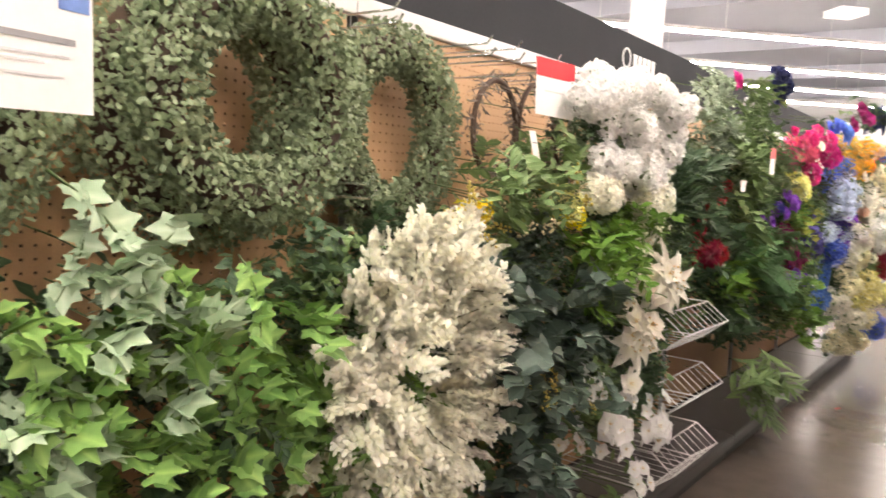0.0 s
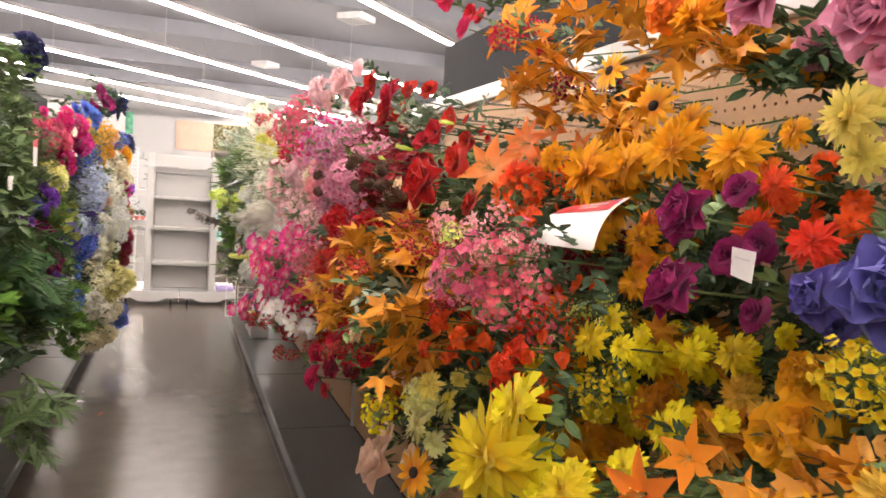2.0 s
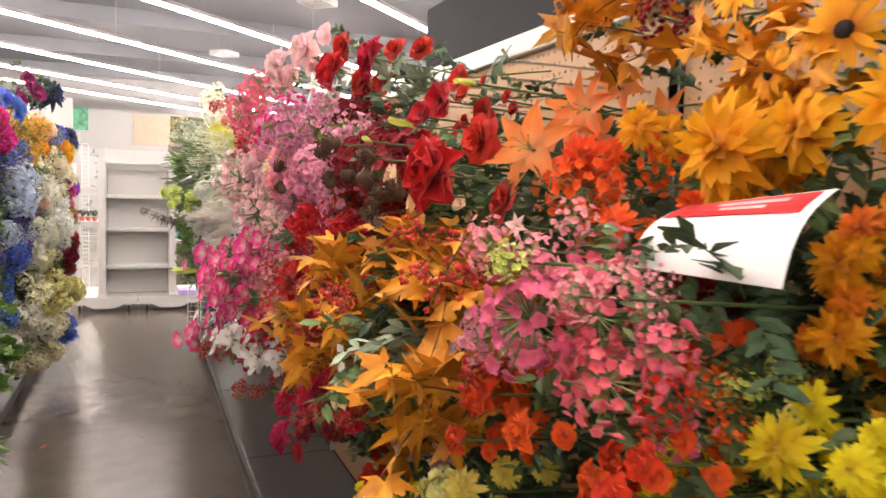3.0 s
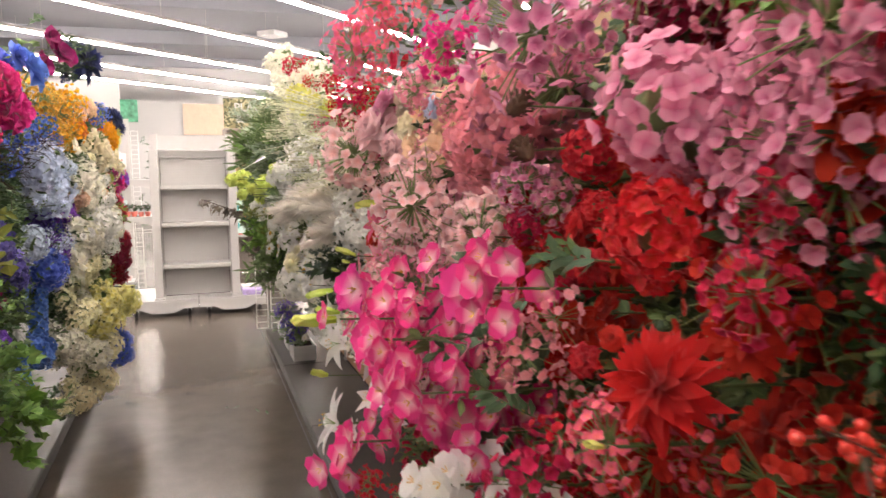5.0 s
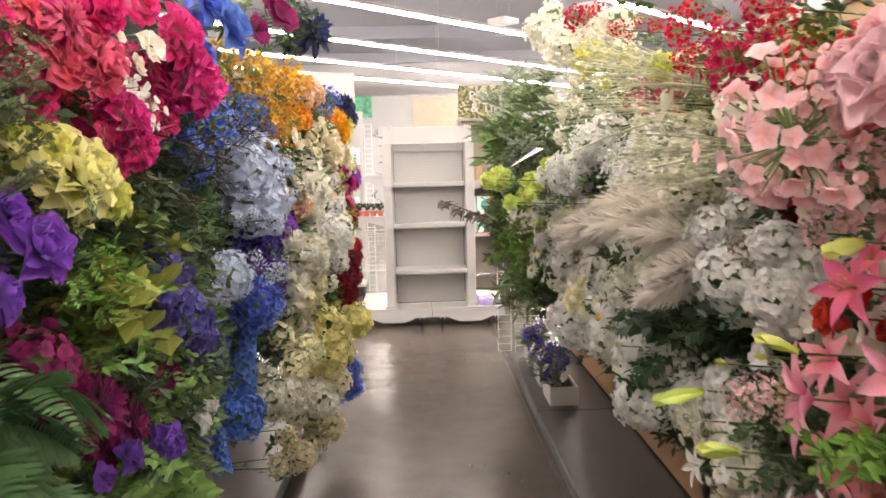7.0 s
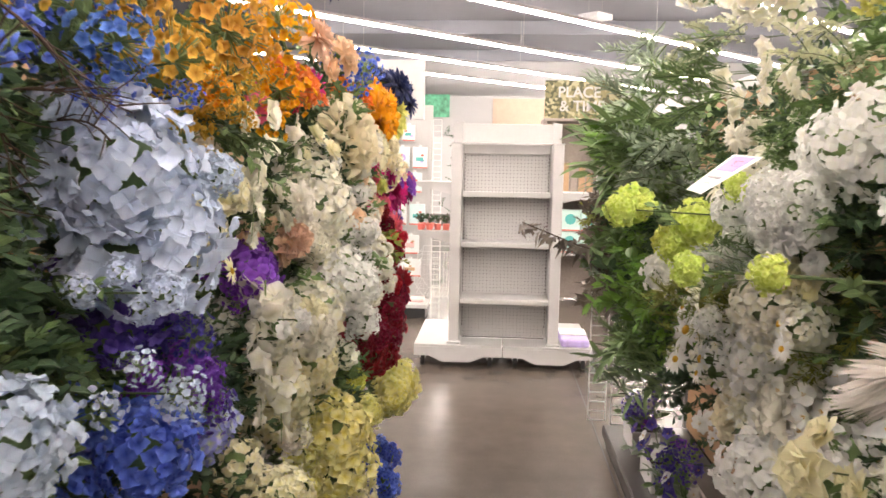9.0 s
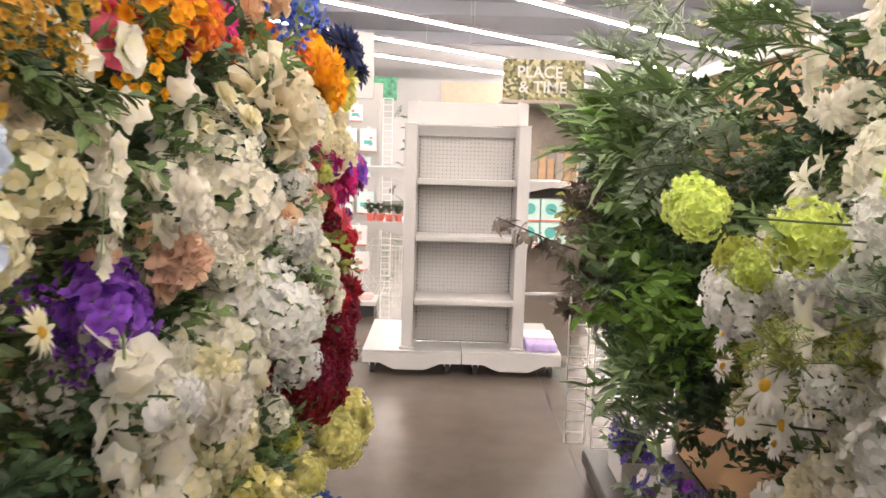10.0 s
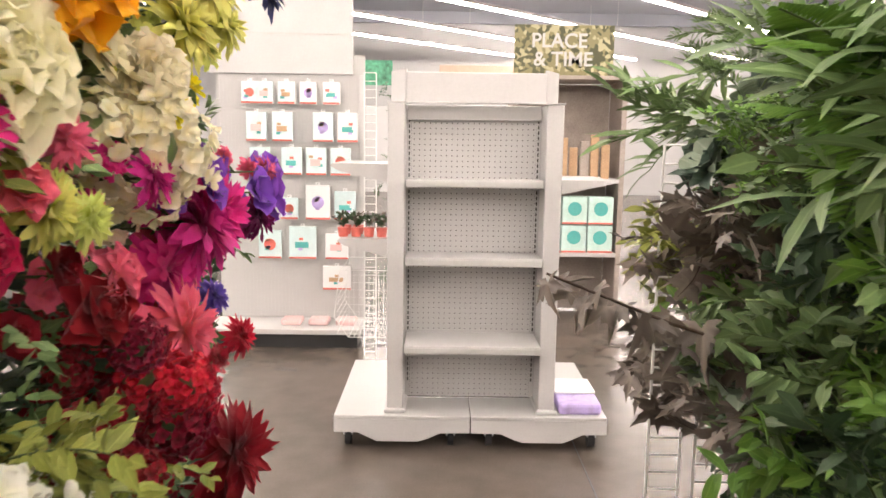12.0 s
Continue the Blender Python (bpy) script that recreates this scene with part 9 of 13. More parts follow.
bush("L", "hydrangea", "ivory", 6.46, 1.34, 0.114, 0.114, -0.163, size=0.057, n=1, leaves=1)
bush("L", "hydrangea", "ivory", 6.29, 1.23, 0.088, 0.088, -0.146, size=0.044, n=1, leaves=1)
bush("L", "hydrangea", "white", 6.42, 1.12, 0.119, 0.119, -0.068, size=0.060, n=1, leaves=1)
bush("L", "hydrangea", "ivory", 6.83, 1.27, 0.080, 0.080, -0.114, size=0.040, n=1, leaves=1)
bush("L", "hydrangea", "white", 6.49, 1.43, 0.083, 0.083, -0.165, size=0.041, n=1, leaves=1)
bush("L", "peony", "cream", 6.7, 1.53, 0.184, 0.184, -0.159, size=0.092, n=1, leaves=1)
bush("L", "peony", "cream", 6.89, 1.47, 0.120, 0.120, -0.125, size=0.060, n=1, leaves=1)
bush("L", "hydrangea", "ivory", 6.78, 1.34, 0.077, 0.077, -0.134, size=0.039, n=1, leaves=1)
bush("L", "peony", "ivory", 6.2, 1.27, 0.086, 0.086, -0.146, size=0.043, n=1, leaves=1)
bush("L", "peony", "ivory", 6.1, 1.34, 0.088, 0.088, -0.127, size=0.044, n=1, leaves=1)
bush("L", "peony", "peach", 6.13, 1.26, 0.085, 0.085, -0.147, size=0.043, n=1, leaves=1)
bush("L", "peony", "ivory", 6.19, 1.04, 0.112, 0.112, -0.107, size=0.056, n=1, leaves=1)
bush("L", "peony", "cream", 6.21, 1.09, 0.087, 0.087, -0.126, size=0.043, n=1, leaves=1)
bush("L", "hydrangea", "white", 6.59, 0.99, 0.098, 0.098, -0.085, size=0.049, n=1, leaves=1)
bush("L", "hydrangea", "ivory", 6.48, 0.92, 0.080, 0.080, -0.114, size=0.040, n=1, leaves=1)
bush("L", "peony", "white", 6.02, 1.11, 0.056, 0.056, -0.104, size=0.028, n=1, leaves=1)
bush("L", "peony", "peach", 6.84, 1.29, 0.067, 0.067, -0.093, size=0.034, n=1, leaves=1)
bush("L", "hydrangea", "crimson", 7.26, 1.15, 0.080, 0.080, -0.083, size=0.040, n=1, leaves=1)
bush("L", "hydrangea", "burgundy", 7.0, 0.95, 0.095, 0.095, -0.063, size=0.048, n=1, leaves=1)
bush("L", "hydrangea", "burgundy", 6.74, 0.92, 0.101, 0.101, -0.074, size=0.051, n=1, leaves=1)
bush("L", "hydrangea", "burgundy", 7.0, 0.85, 0.090, 0.090, -0.063, size=0.045, n=1, leaves=1)
bush("L", "hydrangea", "burgundy", 6.69, 0.91, 0.085, 0.085, -0.104, size=0.043, n=1, leaves=1)
bush("L", "pompon", "pale_yellow", 7.07, 0.63, 0.132, 0.132, -0.065, size=0.066, n=1, leaves=1)
bush("L", "lily", "gold", 7.47, 0.57, 0.061, 0.061, -0.052, size=0.031, n=1, leaves=1)
greens("L", "ovate", "olive", 7.07, 1.14, 0.068, 0.068, -0.1, length=0.090, n=8)
bush("L", "mum", "gold", 7.29, 1.65, 0.124, 0.124, -0.141, size=0.062, n=1, leaves=1)
bush("L", "mum", "orange", 6.97, 1.62, 0.135, 0.135, -0.166, size=0.067, n=1, leaves=1)
bush("L", "mum", "orange", 6.76, 1.62, 0.102, 0.102, -0.206, size=0.051, n=1, leaves=1)
bush("L", "lily", "gold", 6.35, 1.54, 0.058, 0.058, -0.247, size=0.029, n=1, leaves=1)
bush("L", "mum", "crimson", 6.56, 1.59, 0.080, 0.080, -0.266, size=0.040, n=1, leaves=1)
bush("L", "mum", "navy", 7.74, 1.73, 0.145, 0.145, -0.124, size=0.073, n=1, leaves=1)
bush("L", "mum", "chartreuse", 7.42, 1.56, 0.118, 0.118, -0.124, size=0.059, n=1, leaves=1)
greens("L", "ovate", "dark", 6.7, 1.38, 0.044, 0.044, -0.16, length=0.090, n=8)
greens("L", "ovate", "green", 6.67, 1.29, 0.052, 0.052, -0.11, length=0.090, n=8)
greens("L", "ovate", "green", 6.77, 1.14, 0.047, 0.047, -0.09, length=0.090, n=8)
bush("L", "peony", "ivory", 6.74, 1.48, 0.138, 0.138, -0.11, size=0.069, n=1, leaves=1)
bush("L", "peony", "ivory", 6.66, 1.42, 0.082, 0.082, -0.106, size=0.041, n=1, leaves=1)
bush("L", "hydrangea", "white", 6.65, 1.34, 0.069, 0.069, -0.106, size=0.034, n=1, leaves=1)
bush("L", "hydrangea", "white", 6.63, 1.24, 0.096, 0.096, -0.088, size=0.048, n=1, leaves=1)
bush("L", "peony", "peach", 6.87, 1.32, 0.100, 0.100, -0.126, size=0.050, n=1, leaves=1)
bush("L", "peony", "peach", 6.81, 1.27, 0.079, 0.079, -0.105, size=0.040, n=1, leaves=1)
bush("L", "rose", "orange", 7.01, 1.54, 0.112, 0.112, -0.166, size=0.056, n=1, leaves=1)
bush("L", "lily", "gold", 7.25, 1.55, 0.051, 0.051, -0.154, size=0.026, n=1, leaves=1)
bush("L", "mum", "navy", 7.77, 1.68, 0.121, 0.121, -0.104, size=0.061, n=1, leaves=1)
bush("L", "mum", "chartreuse", 7.57, 1.58, 0.092, 0.092, -0.113, size=0.046, n=1, leaves=1)
bush("L", "mum", "coral", 7.13, 1.42, 0.057, 0.057, -0.133, size=0.029, n=1, leaves=1)
bush("L", "rose", "coral", 7.06, 1.38, 0.054, 0.054, -0.133, size=0.027, n=1, leaves=1)
bush("L", "mum", "lime", 7.12, 1.35, 0.068, 0.068, -0.113, size=0.034, n=1, leaves=1)
bush("L", "mum", "magenta", 7.25, 1.38, 0.064, 0.064, -0.103, size=0.032, n=1, leaves=1)
bush("L", "poppy", "purple", 7.41, 1.37, 0.090, 0.090, -0.103, size=0.045, n=1, leaves=1)
bush("L", "mum", "plum", 7.64, 1.3, 0.091, 0.091, -0.089, size=0.045, n=1, leaves=1)
bush("L", "poppy", "purple", 7.62, 1.34, 0.072, 0.072, -0.088, size=0.036, n=1, leaves=1)
bush("L", "rose", "crimson", 7.02, 1.33, 0.073, 0.073, -0.144, size=0.037, n=1, leaves=1)
bush("L", "rose", "burgundy", 7.16, 1.26, 0.084, 0.084, -0.124, size=0.042, n=1, leaves=1)
bush("L", "hydrangea", "burgundy", 7.21, 1.21, 0.070, 0.070, -0.113, size=0.035, n=1, leaves=1)
bush("L", "mum", "indigo", 7.41, 1.22, 0.055, 0.055, -0.092, size=0.027, n=1, leaves=1)
bush("L", "mum", "crimson", 7.51, 1.14, 0.074, 0.074, -0.087, size=0.037, n=1, leaves=1)
bush("L", "hydrangea", "crimson", 7.3, 1.12, 0.084, 0.084, -0.093, size=0.042, n=1, leaves=1)
bush("L", "hydrangea", "burgundy", 6.98, 1.06, 0.076, 0.076, -0.104, size=0.038, n=1, leaves=1)
bush("L", "hydrangea", "crimson", 7.18, 1.0, 0.093, 0.093, -0.084, size=0.046, n=1, leaves=1)
bush("L", "hydrangea", "burgundy", 7.16, 0.94, 0.064, 0.064, -0.083, size=0.032, n=1, leaves=1)
bush("L", "rose", "burgundy", 6.77, 1.12, 0.058, 0.058, -0.103, size=0.029, n=1, leaves=1)
greens("L", "ovate", "olive", 7.04, 1.17, 0.060, 0.060, -0.11, length=0.090, n=8)
greens("L", "ovate", "olive", 7.18, 1.08, 0.049, 0.049, -0.1, length=0.090, n=8)
greens("L", "ovate", "olive", 7.02, 1.42, 0.046, 0.046, -0.16, length=0.090, n=8)
bush("L", "mum", "gold", 6.87, 1.37, 0.054, 0.054, -0.164, size=0.027, n=1, leaves=1)
bush("L", "mum", "gold", 6.97, 1.37, 0.046, 0.046, -0.153, size=0.023, n=1, leaves=1)
bush("L", "hydrangea", "white", 6.78, 1.15, 0.046, 0.046, -0.103, size=0.023, n=1, leaves=1)
bush("L", "peony", "blush", 6.86, 1.06, 0.047, 0.047, -0.103, size=0.024, n=1, leaves=1)
bush("L", "mum", "coral", 7.69, 1.37, 0.061, 0.061, -0.088, size=0.030, n=1, leaves=1)
bush("L", "rose", "coral", 7.18, 1.29, 0.062, 0.062, -0.113, size=0.031, n=1, leaves=1)
bush("R", "hydrangea", "ivory", 5.11, 1.35, 0.145, 0.145, 0.869, size=0.073, n=1, leaves=1)
bush("R", "hydrangea", "white", 4.87, 1.22, 0.139, 0.139, 0.87, size=0.070, n=1, leaves=1)
bush("R", "hydrangea", "ivory", 5.31, 1.08, 0.134, 0.134, 0.847, size=0.067, n=1, leaves=1)
bush("R", "hydrangea", "white", 6.0, 0.83, 0.172, 0.172, 0.806, size=0.086, n=1, leaves=1)
bush("R", "hydrangea", "white", 5.37, 0.77, 0.138, 0.138, 0.867, size=0.069, n=1, leaves=1)
bush("R", "lily", "ivory", 4.95, 1.49, 0.089, 0.089, 0.908, size=0.044, n=1, leaves=1)
bush("R", "cluster", "beige", 5.03, 1.28, 0.118, 0.118, 0.887, size=0.059, n=1, leaves=1)
greens("R", "ovate", "dark", 5.18, 1.0, 0.114, 0.114, 0.86, length=0.130, n=8)
greens("R", "ovate", "dark", 4.97, 1.08, 0.100, 0.100, 0.88, length=0.114, n=8)
bush("R", "hydrangea", "white", 4.65, 1.25, 0.103, 0.103, 0.889, size=0.052, n=1, leaves=1)
bush("R", "hydrangea", "ivory", 5.98, 1.17, 0.139, 0.139, 0.785, size=0.069, n=1, leaves=1)
bush("R", "hydrangea", "ivory", 6.4, 1.86, 0.182, 0.182, 0.866, size=0.091, n=1, leaves=1)
bush("R", "hydrangea", "ivory", 6.92, 2.01, 0.162, 0.162, 0.844, size=0.081, n=1, leaves=1)
bush("R", "hydrangea", "ivory", 5.87, 1.8, 0.152, 0.152, 0.886, size=0.076, n=1, leaves=1)
greens("R", "small", "sage", 6.72, 1.8, 0.097, 0.097, 0.84, length=0.110, n=9)
greens("R", "small", "sage", 5.63, 1.63, 0.112, 0.112, 0.88, length=0.127, n=9)
greens("R", "small", "sage", 6.01, 1.65, 0.097, 0.097, 0.84, length=0.110, n=9)
greens("R", "small", "sage", 6.68, 1.7, 0.104, 0.104, 0.78, length=0.118, n=9)
greens("R", "maple", "autumn", 1.57, 1.66, 0.053, 0.053, 0.98, length=0.120, n=6)
greens("R", "maple", "autumn", 1.46, 1.61, 0.038, 0.038, 1.0, length=0.120, n=6)
bush("R", "rose", "orange", 1.64, 1.7, 0.090, 0.090, 0.978, size=0.045, n=1, leaves=1)
greens("R", "ovate", "dark", 1.39, 1.61, 0.049, 0.049, 1.02, length=0.090, n=8)
greens("R", "ovate", "dark", 1.43, 1.59, 0.051, 0.051, 1.02, length=0.090, n=8)
bush("R", "mum", "yellow", 1.39, 1.24, 0.055, 0.055, 0.936, size=0.028, n=1, leaves=1)
bush("R", "peony", "gold", 1.3, 1.24, 0.050, 0.050, 0.946, size=0.025, n=1, leaves=1)
bush("R", "mum", "yellow", 1.44, 1.13, 0.066, 0.066, 0.887, size=0.033, n=1, leaves=1)
bush("R", "cluster", "yellow", 1.58, 1.14, 0.062, 0.062, 0.866, size=0.031, n=1, leaves=1)
pine_cone("R", 2.57, 1.45, 0.72)
pine_cone("R", 2.41, 1.46, 0.72)
pine_cone("R", 2.26, 1.43, 0.72)
pine_cone("R", 2.30, 1.40, 0.72)
pine_cone("R", 2.18, 1.38, 0.72)
pine_cone("R", 3.12, 1.43, 0.72)
fill("R", "mum", "yellow", 1.57, 1.22, 0.848, 0.034)
fill("R", "mum", "yellow", 1.52, 1.22, 0.866, 0.022)
fill("R", "cluster", "chartreuse", 1.63, 1.25, 0.865, 0.021)
fill("R", "cluster", "yellow", 1.66, 1.18, 0.824, 0.020)
fill("R", "mum", "orange", 1.62, 1.29, 0.936, 0.024)
fill("R", "mum", "gold", 1.58, 1.37, 0.935, 0.018)
fill("R", "mum", "orange", 1.59, 1.33, 0.936, 0.021)
fill("R", "rose", "vermilion", 1.87, 1.14, 0.763, 0.023)
fill("R", "mum", "lemon", 1.88, 1.08, 0.724, 0.028)
fill("R", "mum", "gold", 1.65, 1.16, 0.844, 0.019)
fill("R", "peony", "yellow", 1.65, 1.16, 0.804, 0.018)
fill("R", "mum", "ochre", 1.63, 1.24, 0.955, 0.019)
fill("R", "hydrangea", "scarlet", 3.12, 1.4, 0.831, 0.045)
fill("R", "peony", "scarlet", 3.11, 1.31, 0.807, 0.032)
fill("R", "hydrangea", "scarlet", 3.06, 1.33, 0.806, 0.024)
fill("R", "peony", "red", 3.2, 1.28, 0.845, 0.025)
fill("R", "peony", "red", 3.09, 1.23, 0.787, 0.035)
fill("R", "peony", "scarlet", 3.01, 1.27, 0.766, 0.026)
fill("R", "peony", "red", 3.01, 1.2, 0.746, 0.030)
fill("R", "peony", "scarlet", 2.95, 1.18, 0.725, 0.023)
fill("R", "peony", "red", 3.14, 1.18, 0.805, 0.023)
fill("R", "hydrangea", "crimson", 3.3, 1.42, 0.906, 0.027)
fill("R", "peony", "red", 3.04, 1.15, 0.744, 0.021)
fill("R", "mum", "lemon", 1.26, 1.51, 0.941, 0.045)
fill("R", "rose", "violet_blue", 1.12, 1.35, 0.851, 0.047)
fill("R", "rose", "violet_blue", 1.23, 1.33, 0.887, 0.033)
fill("R", "cluster", "yellow", 1.16, 1.27, 0.869, 0.037)
fill("R", "rose", "mauve", 1.43, 1.67, 0.96, 0.055)
fill("R", "rose", "mauve", 1.22, 1.6, 0.91, 0.047)
fill("R", "mum", "gold", 1.55, 1.67, 0.959, 0.045)
fill("R", "lily", "orange", 1.29, 1.12, 0.749, 0.036)
fill("R", "lily", "gold", 1.12, 1.17, 0.746, 0.020)
fill("R", "mum", "yellow", 1.57, 1.06, 0.709, 0.075)
fill("R", "mum", "yellow", 1.4, 1.08, 0.726, 0.042)
fill("R", "rose", "peach", 2.18, 0.84, 0.724, 0.059)
fill("R", "lily", "orange", 2.24, 1.8, 0.991, 0.061)
fill("R", "mum", "ochre", 1.07, 1.2, 0.806, 0.025)
fill("R", "poppy", "crimson", 2.42, 1.9, 0.904, 0.043)
fill("R", "poppy", "crimson", 2.29, 1.79, 0.904, 0.034)
fill("R", "mum", "vermilion", 1.28, 1.38, 0.927, 0.030)
fill("R", "mum", "vermilion", 1.4, 1.39, 0.957, 0.031)
fill("R", "cluster", "burgundy", 1.85, 1.61, 0.924, 0.025)
fill("R", "cluster", "crimson", 2.09, 1.74, 0.904, 0.028)
fill("R", "mum", "gold", 1.55, 1.49, 0.941, 0.047)
fill("R", "mum", "gold", 1.41, 1.48, 0.93, 0.038)
fill("R", "mum", "gold", 1.72, 1.46, 0.912, 0.066)
fill("R", "mum", "gold", 1.87, 1.49, 0.925, 0.030)
fill("R", "mum", "gold", 1.49, 1.45, 0.966, 0.027)
fill("R", "lily", "salmon", 2.05, 1.47, 0.881, 0.056)
fill("R", "lily", "salmon", 1.99, 1.52, 0.929, 0.041)
fill("R", "cluster", "vermilion", 1.91, 1.42, 0.878, 0.049)
fill("R", "mum", "vermilion", 1.91, 1.45, 0.875, 0.034)
fill("R", "mum", "vermilion", 1.82, 1.38, 0.865, 0.029)
fill("R", "rose", "plum", 1.38, 1.4, 0.839, 0.039)
fill("R", "rose", "plum", 1.37, 1.32, 0.829, 0.043)
fill("R", "mum", "gold", 1.6, 1.36, 0.936, 0.030)
fill("R", "mum", "gold", 1.59, 1.3, 0.927, 0.031)
fill("R", "mum", "orange", 1.59, 1.39, 0.945, 0.025)
fill("R", "mum", "vermilion", 1.34, 1.44, 0.928, 0.029)
fill("R", "mum", "yellow", 1.55, 1.2, 0.938, 0.036)
fill("R", "mum", "yellow", 1.47, 1.22, 0.937, 0.030)
fill("R", "mum", "yellow", 1.65, 1.12, 0.908, 0.044)
fill("R", "peony", "gold", 1.54, 1.13, 0.938, 0.037)
fill("R", "cluster", "pale_yellow", 1.74, 1.15, 0.886, 0.036)
fill("R", "mum", "ochre", 1.42, 1.18, 0.977, 0.028)
fill("R", "mum", "ochre", 1.36, 1.17, 0.967, 0.027)
fill("R", "peony", "gold", 1.82, 1.03, 0.927, 0.043)
fill("R", "cluster", "yellow", 2.12, 0.96, 0.703, 0.038)
fill("R", "mum", "pale_yellow", 1.93, 0.99, 0.724, 0.036)
fill("R", "cluster", "coral", 1.73, 1.3, 0.718, 0.058)
fill("R", "cluster", "coral", 1.65, 1.26, 0.746, 0.042)
fill("R", "cluster", "pink", 1.8, 1.27, 0.704, 0.032)
fill("R", "cluster", "pink", 1.65, 1.33, 0.713, 0.024)
fill("R", "cluster", "pink", 1.77, 1.36, 0.693, 0.027)
fill("R", "cluster", "vermilion", 1.63, 1.24, 0.784, 0.026)
fill("R", "hydrangea", "vermilion", 1.71, 1.12, 0.806, 0.038)
fill("R", "rose", "vermilion", 1.84, 1.2, 0.723, 0.026)
fill("R", "rose", "vermilion", 1.75, 1.19, 0.723, 0.023)
fill("R", "rose", "vermilion", 1.85, 1.15, 0.702, 0.018)
fill("R", "rose", "vermilion", 1.63, 1.17, 0.743, 0.021)
fill("R", "rose", "vermilion", 1.62, 1.2, 0.763, 0.021)
fill("R", "poppy", "vermilion", 1.68, 1.27, 0.844, 0.026)
fill("R", "hydrangea", "burgundy", 1.79, 1.32, 0.936, 0.030)
fill("R", "rose", "red", 2.07, 1.43, 0.752, 0.053)
fill("R", "poppy", "peach", 2.26, 1.42, 0.765, 0.034)
fill("R", "poppy", "peach", 2.22, 1.39, 0.784, 0.023)
fill("R", "poppy", "red", 2.48, 1.45, 0.806, 0.046)
fill("R", "rose", "red", 2.68, 1.41, 0.806, 0.058)
fill("R", "rose", "crimson", 2.63, 1.38, 0.845, 0.042)
fill("R", "rose", "red", 2.96, 1.69, 0.826, 0.066)
fill("R", "rose", "red", 2.63, 1.67, 0.826, 0.051)
fill("R", "poppy", "red", 2.26, 1.55, 0.837, 0.038)
fill("R", "poppy", "red", 2.32, 1.53, 0.824, 0.026)
fill("R", "poppy", "red", 2.23, 1.56, 0.864, 0.023)
fill("R", "hydrangea", "crimson", 2.58, 1.31, 0.777, 0.055)
fill("R", "hydrangea", "crimson", 2.87, 1.32, 0.766, 0.058)
fill("R", "mum", "red", 2.79, 1.2, 0.705, 0.055)
fill("R", "cluster", "crimson", 2.74, 1.28, 0.755, 0.048)
fill("R", "cluster", "crimson", 2.74, 1.35, 0.785, 0.043)
fill("R", "hydrangea", "burgundy", 2.55, 1.24, 0.785, 0.035)
fill("R", "hydrangea", "burgundy", 2.96, 1.53, 0.836, 0.054)
fill("R", "hydrangea", "burgundy", 2.91, 1.58, 0.866, 0.046)
fill("R", "cluster", "mauve", 3.16, 1.55, 0.768, 0.075)
fill("R", "cluster", "mauve", 2.93, 1.56, 0.775, 0.055)
fill("R", "cluster", "magenta", 3.47, 1.58, 0.755, 0.068)
fill("R", "hydrangea", "pink", 3.43, 1.42, 0.796, 0.071)
fill("R", "cluster", "pink", 3.68, 1.53, 0.764, 0.056)
fill("R", "cluster", "mauve", 3.23, 1.36, 0.784, 0.045)
fill("R", "cluster", "blush", 3.65, 1.31, 0.745, 0.075)
fill("R", "cluster", "blush", 3.3, 1.28, 0.745, 0.070)
fill("R", "cluster", "coral", 4.34, 1.71, 0.784, 0.075)
fill("R", "cluster", "coral", 4.08, 1.78, 0.804, 0.067)
fill("R", "cluster", "blush", 4.39, 1.42, 0.786, 0.075)
fill("R", "blossom", "hot_pink", 3.03, 1.25, 0.633, 0.039)
fill("R", "blossom", "hot_pink", 3.26, 1.22, 0.551, 0.034)
fill("R", "blossom", "hot_pink", 3.1, 1.12, 0.572, 0.034)
fill("R", "blossom", "hot_pink", 3.14, 1.05, 0.663, 0.044)
fill("R", "cluster", "pink", 3.5, 1.1, 0.663, 0.059)
fill("R", "cluster", "pink", 3.02, 1.18, 0.683, 0.045)
fill("R", "blossom", "hot_pink", 3.17, 1.17, 0.552, 0.035)
fill("R", "cluster", "crimson", 3.28, 0.96, 0.653, 0.052)
fill("R", "cluster", "crimson", 3.2, 0.97, 0.551, 0.026)
fill("R", "cluster", "crimson", 2.96, 1.05, 0.674, 0.053)
fill("R", "cluster", "crimson", 3.18, 0.86, 0.641, 0.026)
fill("R", "cluster", "coral", 2.83, 1.14, 0.683, 0.041)
fill("R", "blossom", "hot_pink", 3.23, 1.02, 0.531, 0.031)
fill("R", "blossom", "white", 2.95, 1.0, 0.642, 0.033)
fill("R", "lily", "white", 3.37, 1.0, 0.532, 0.035)
fill("R", "blossom", "white", 3.06, 1.02, 0.581, 0.023)
fill("R", "rose", "peach", 2.16, 1.12, 0.664, 0.030)
fill("R", "rose", "salmon", 2.31, 1.21, 0.694, 0.030)
fill("R", "rose", "crimson", 2.33, 1.07, 0.656, 0.044)
fill("R", "rose", "crimson", 2.59, 0.92, 0.653, 0.037)
fill("R", "rose", "crimson", 2.57, 0.99, 0.652, 0.030)
fill("R", "rose", "burgundy", 2.46, 0.98, 0.673, 0.033)
fill("R", "peony", "crimson", 2.47, 1.16, 0.693, 0.030)
fill("R", "rose", "blush", 3.39, 1.81, 0.845, 0.064)
fill("R", "peony", "blush", 3.9, 1.83, 0.844, 0.065)
fill("R", "lily", "white", 3.24, 1.69, 0.845, 0.036)
fill("R", "peony", "mauve", 3.36, 1.47, 0.814, 0.073)
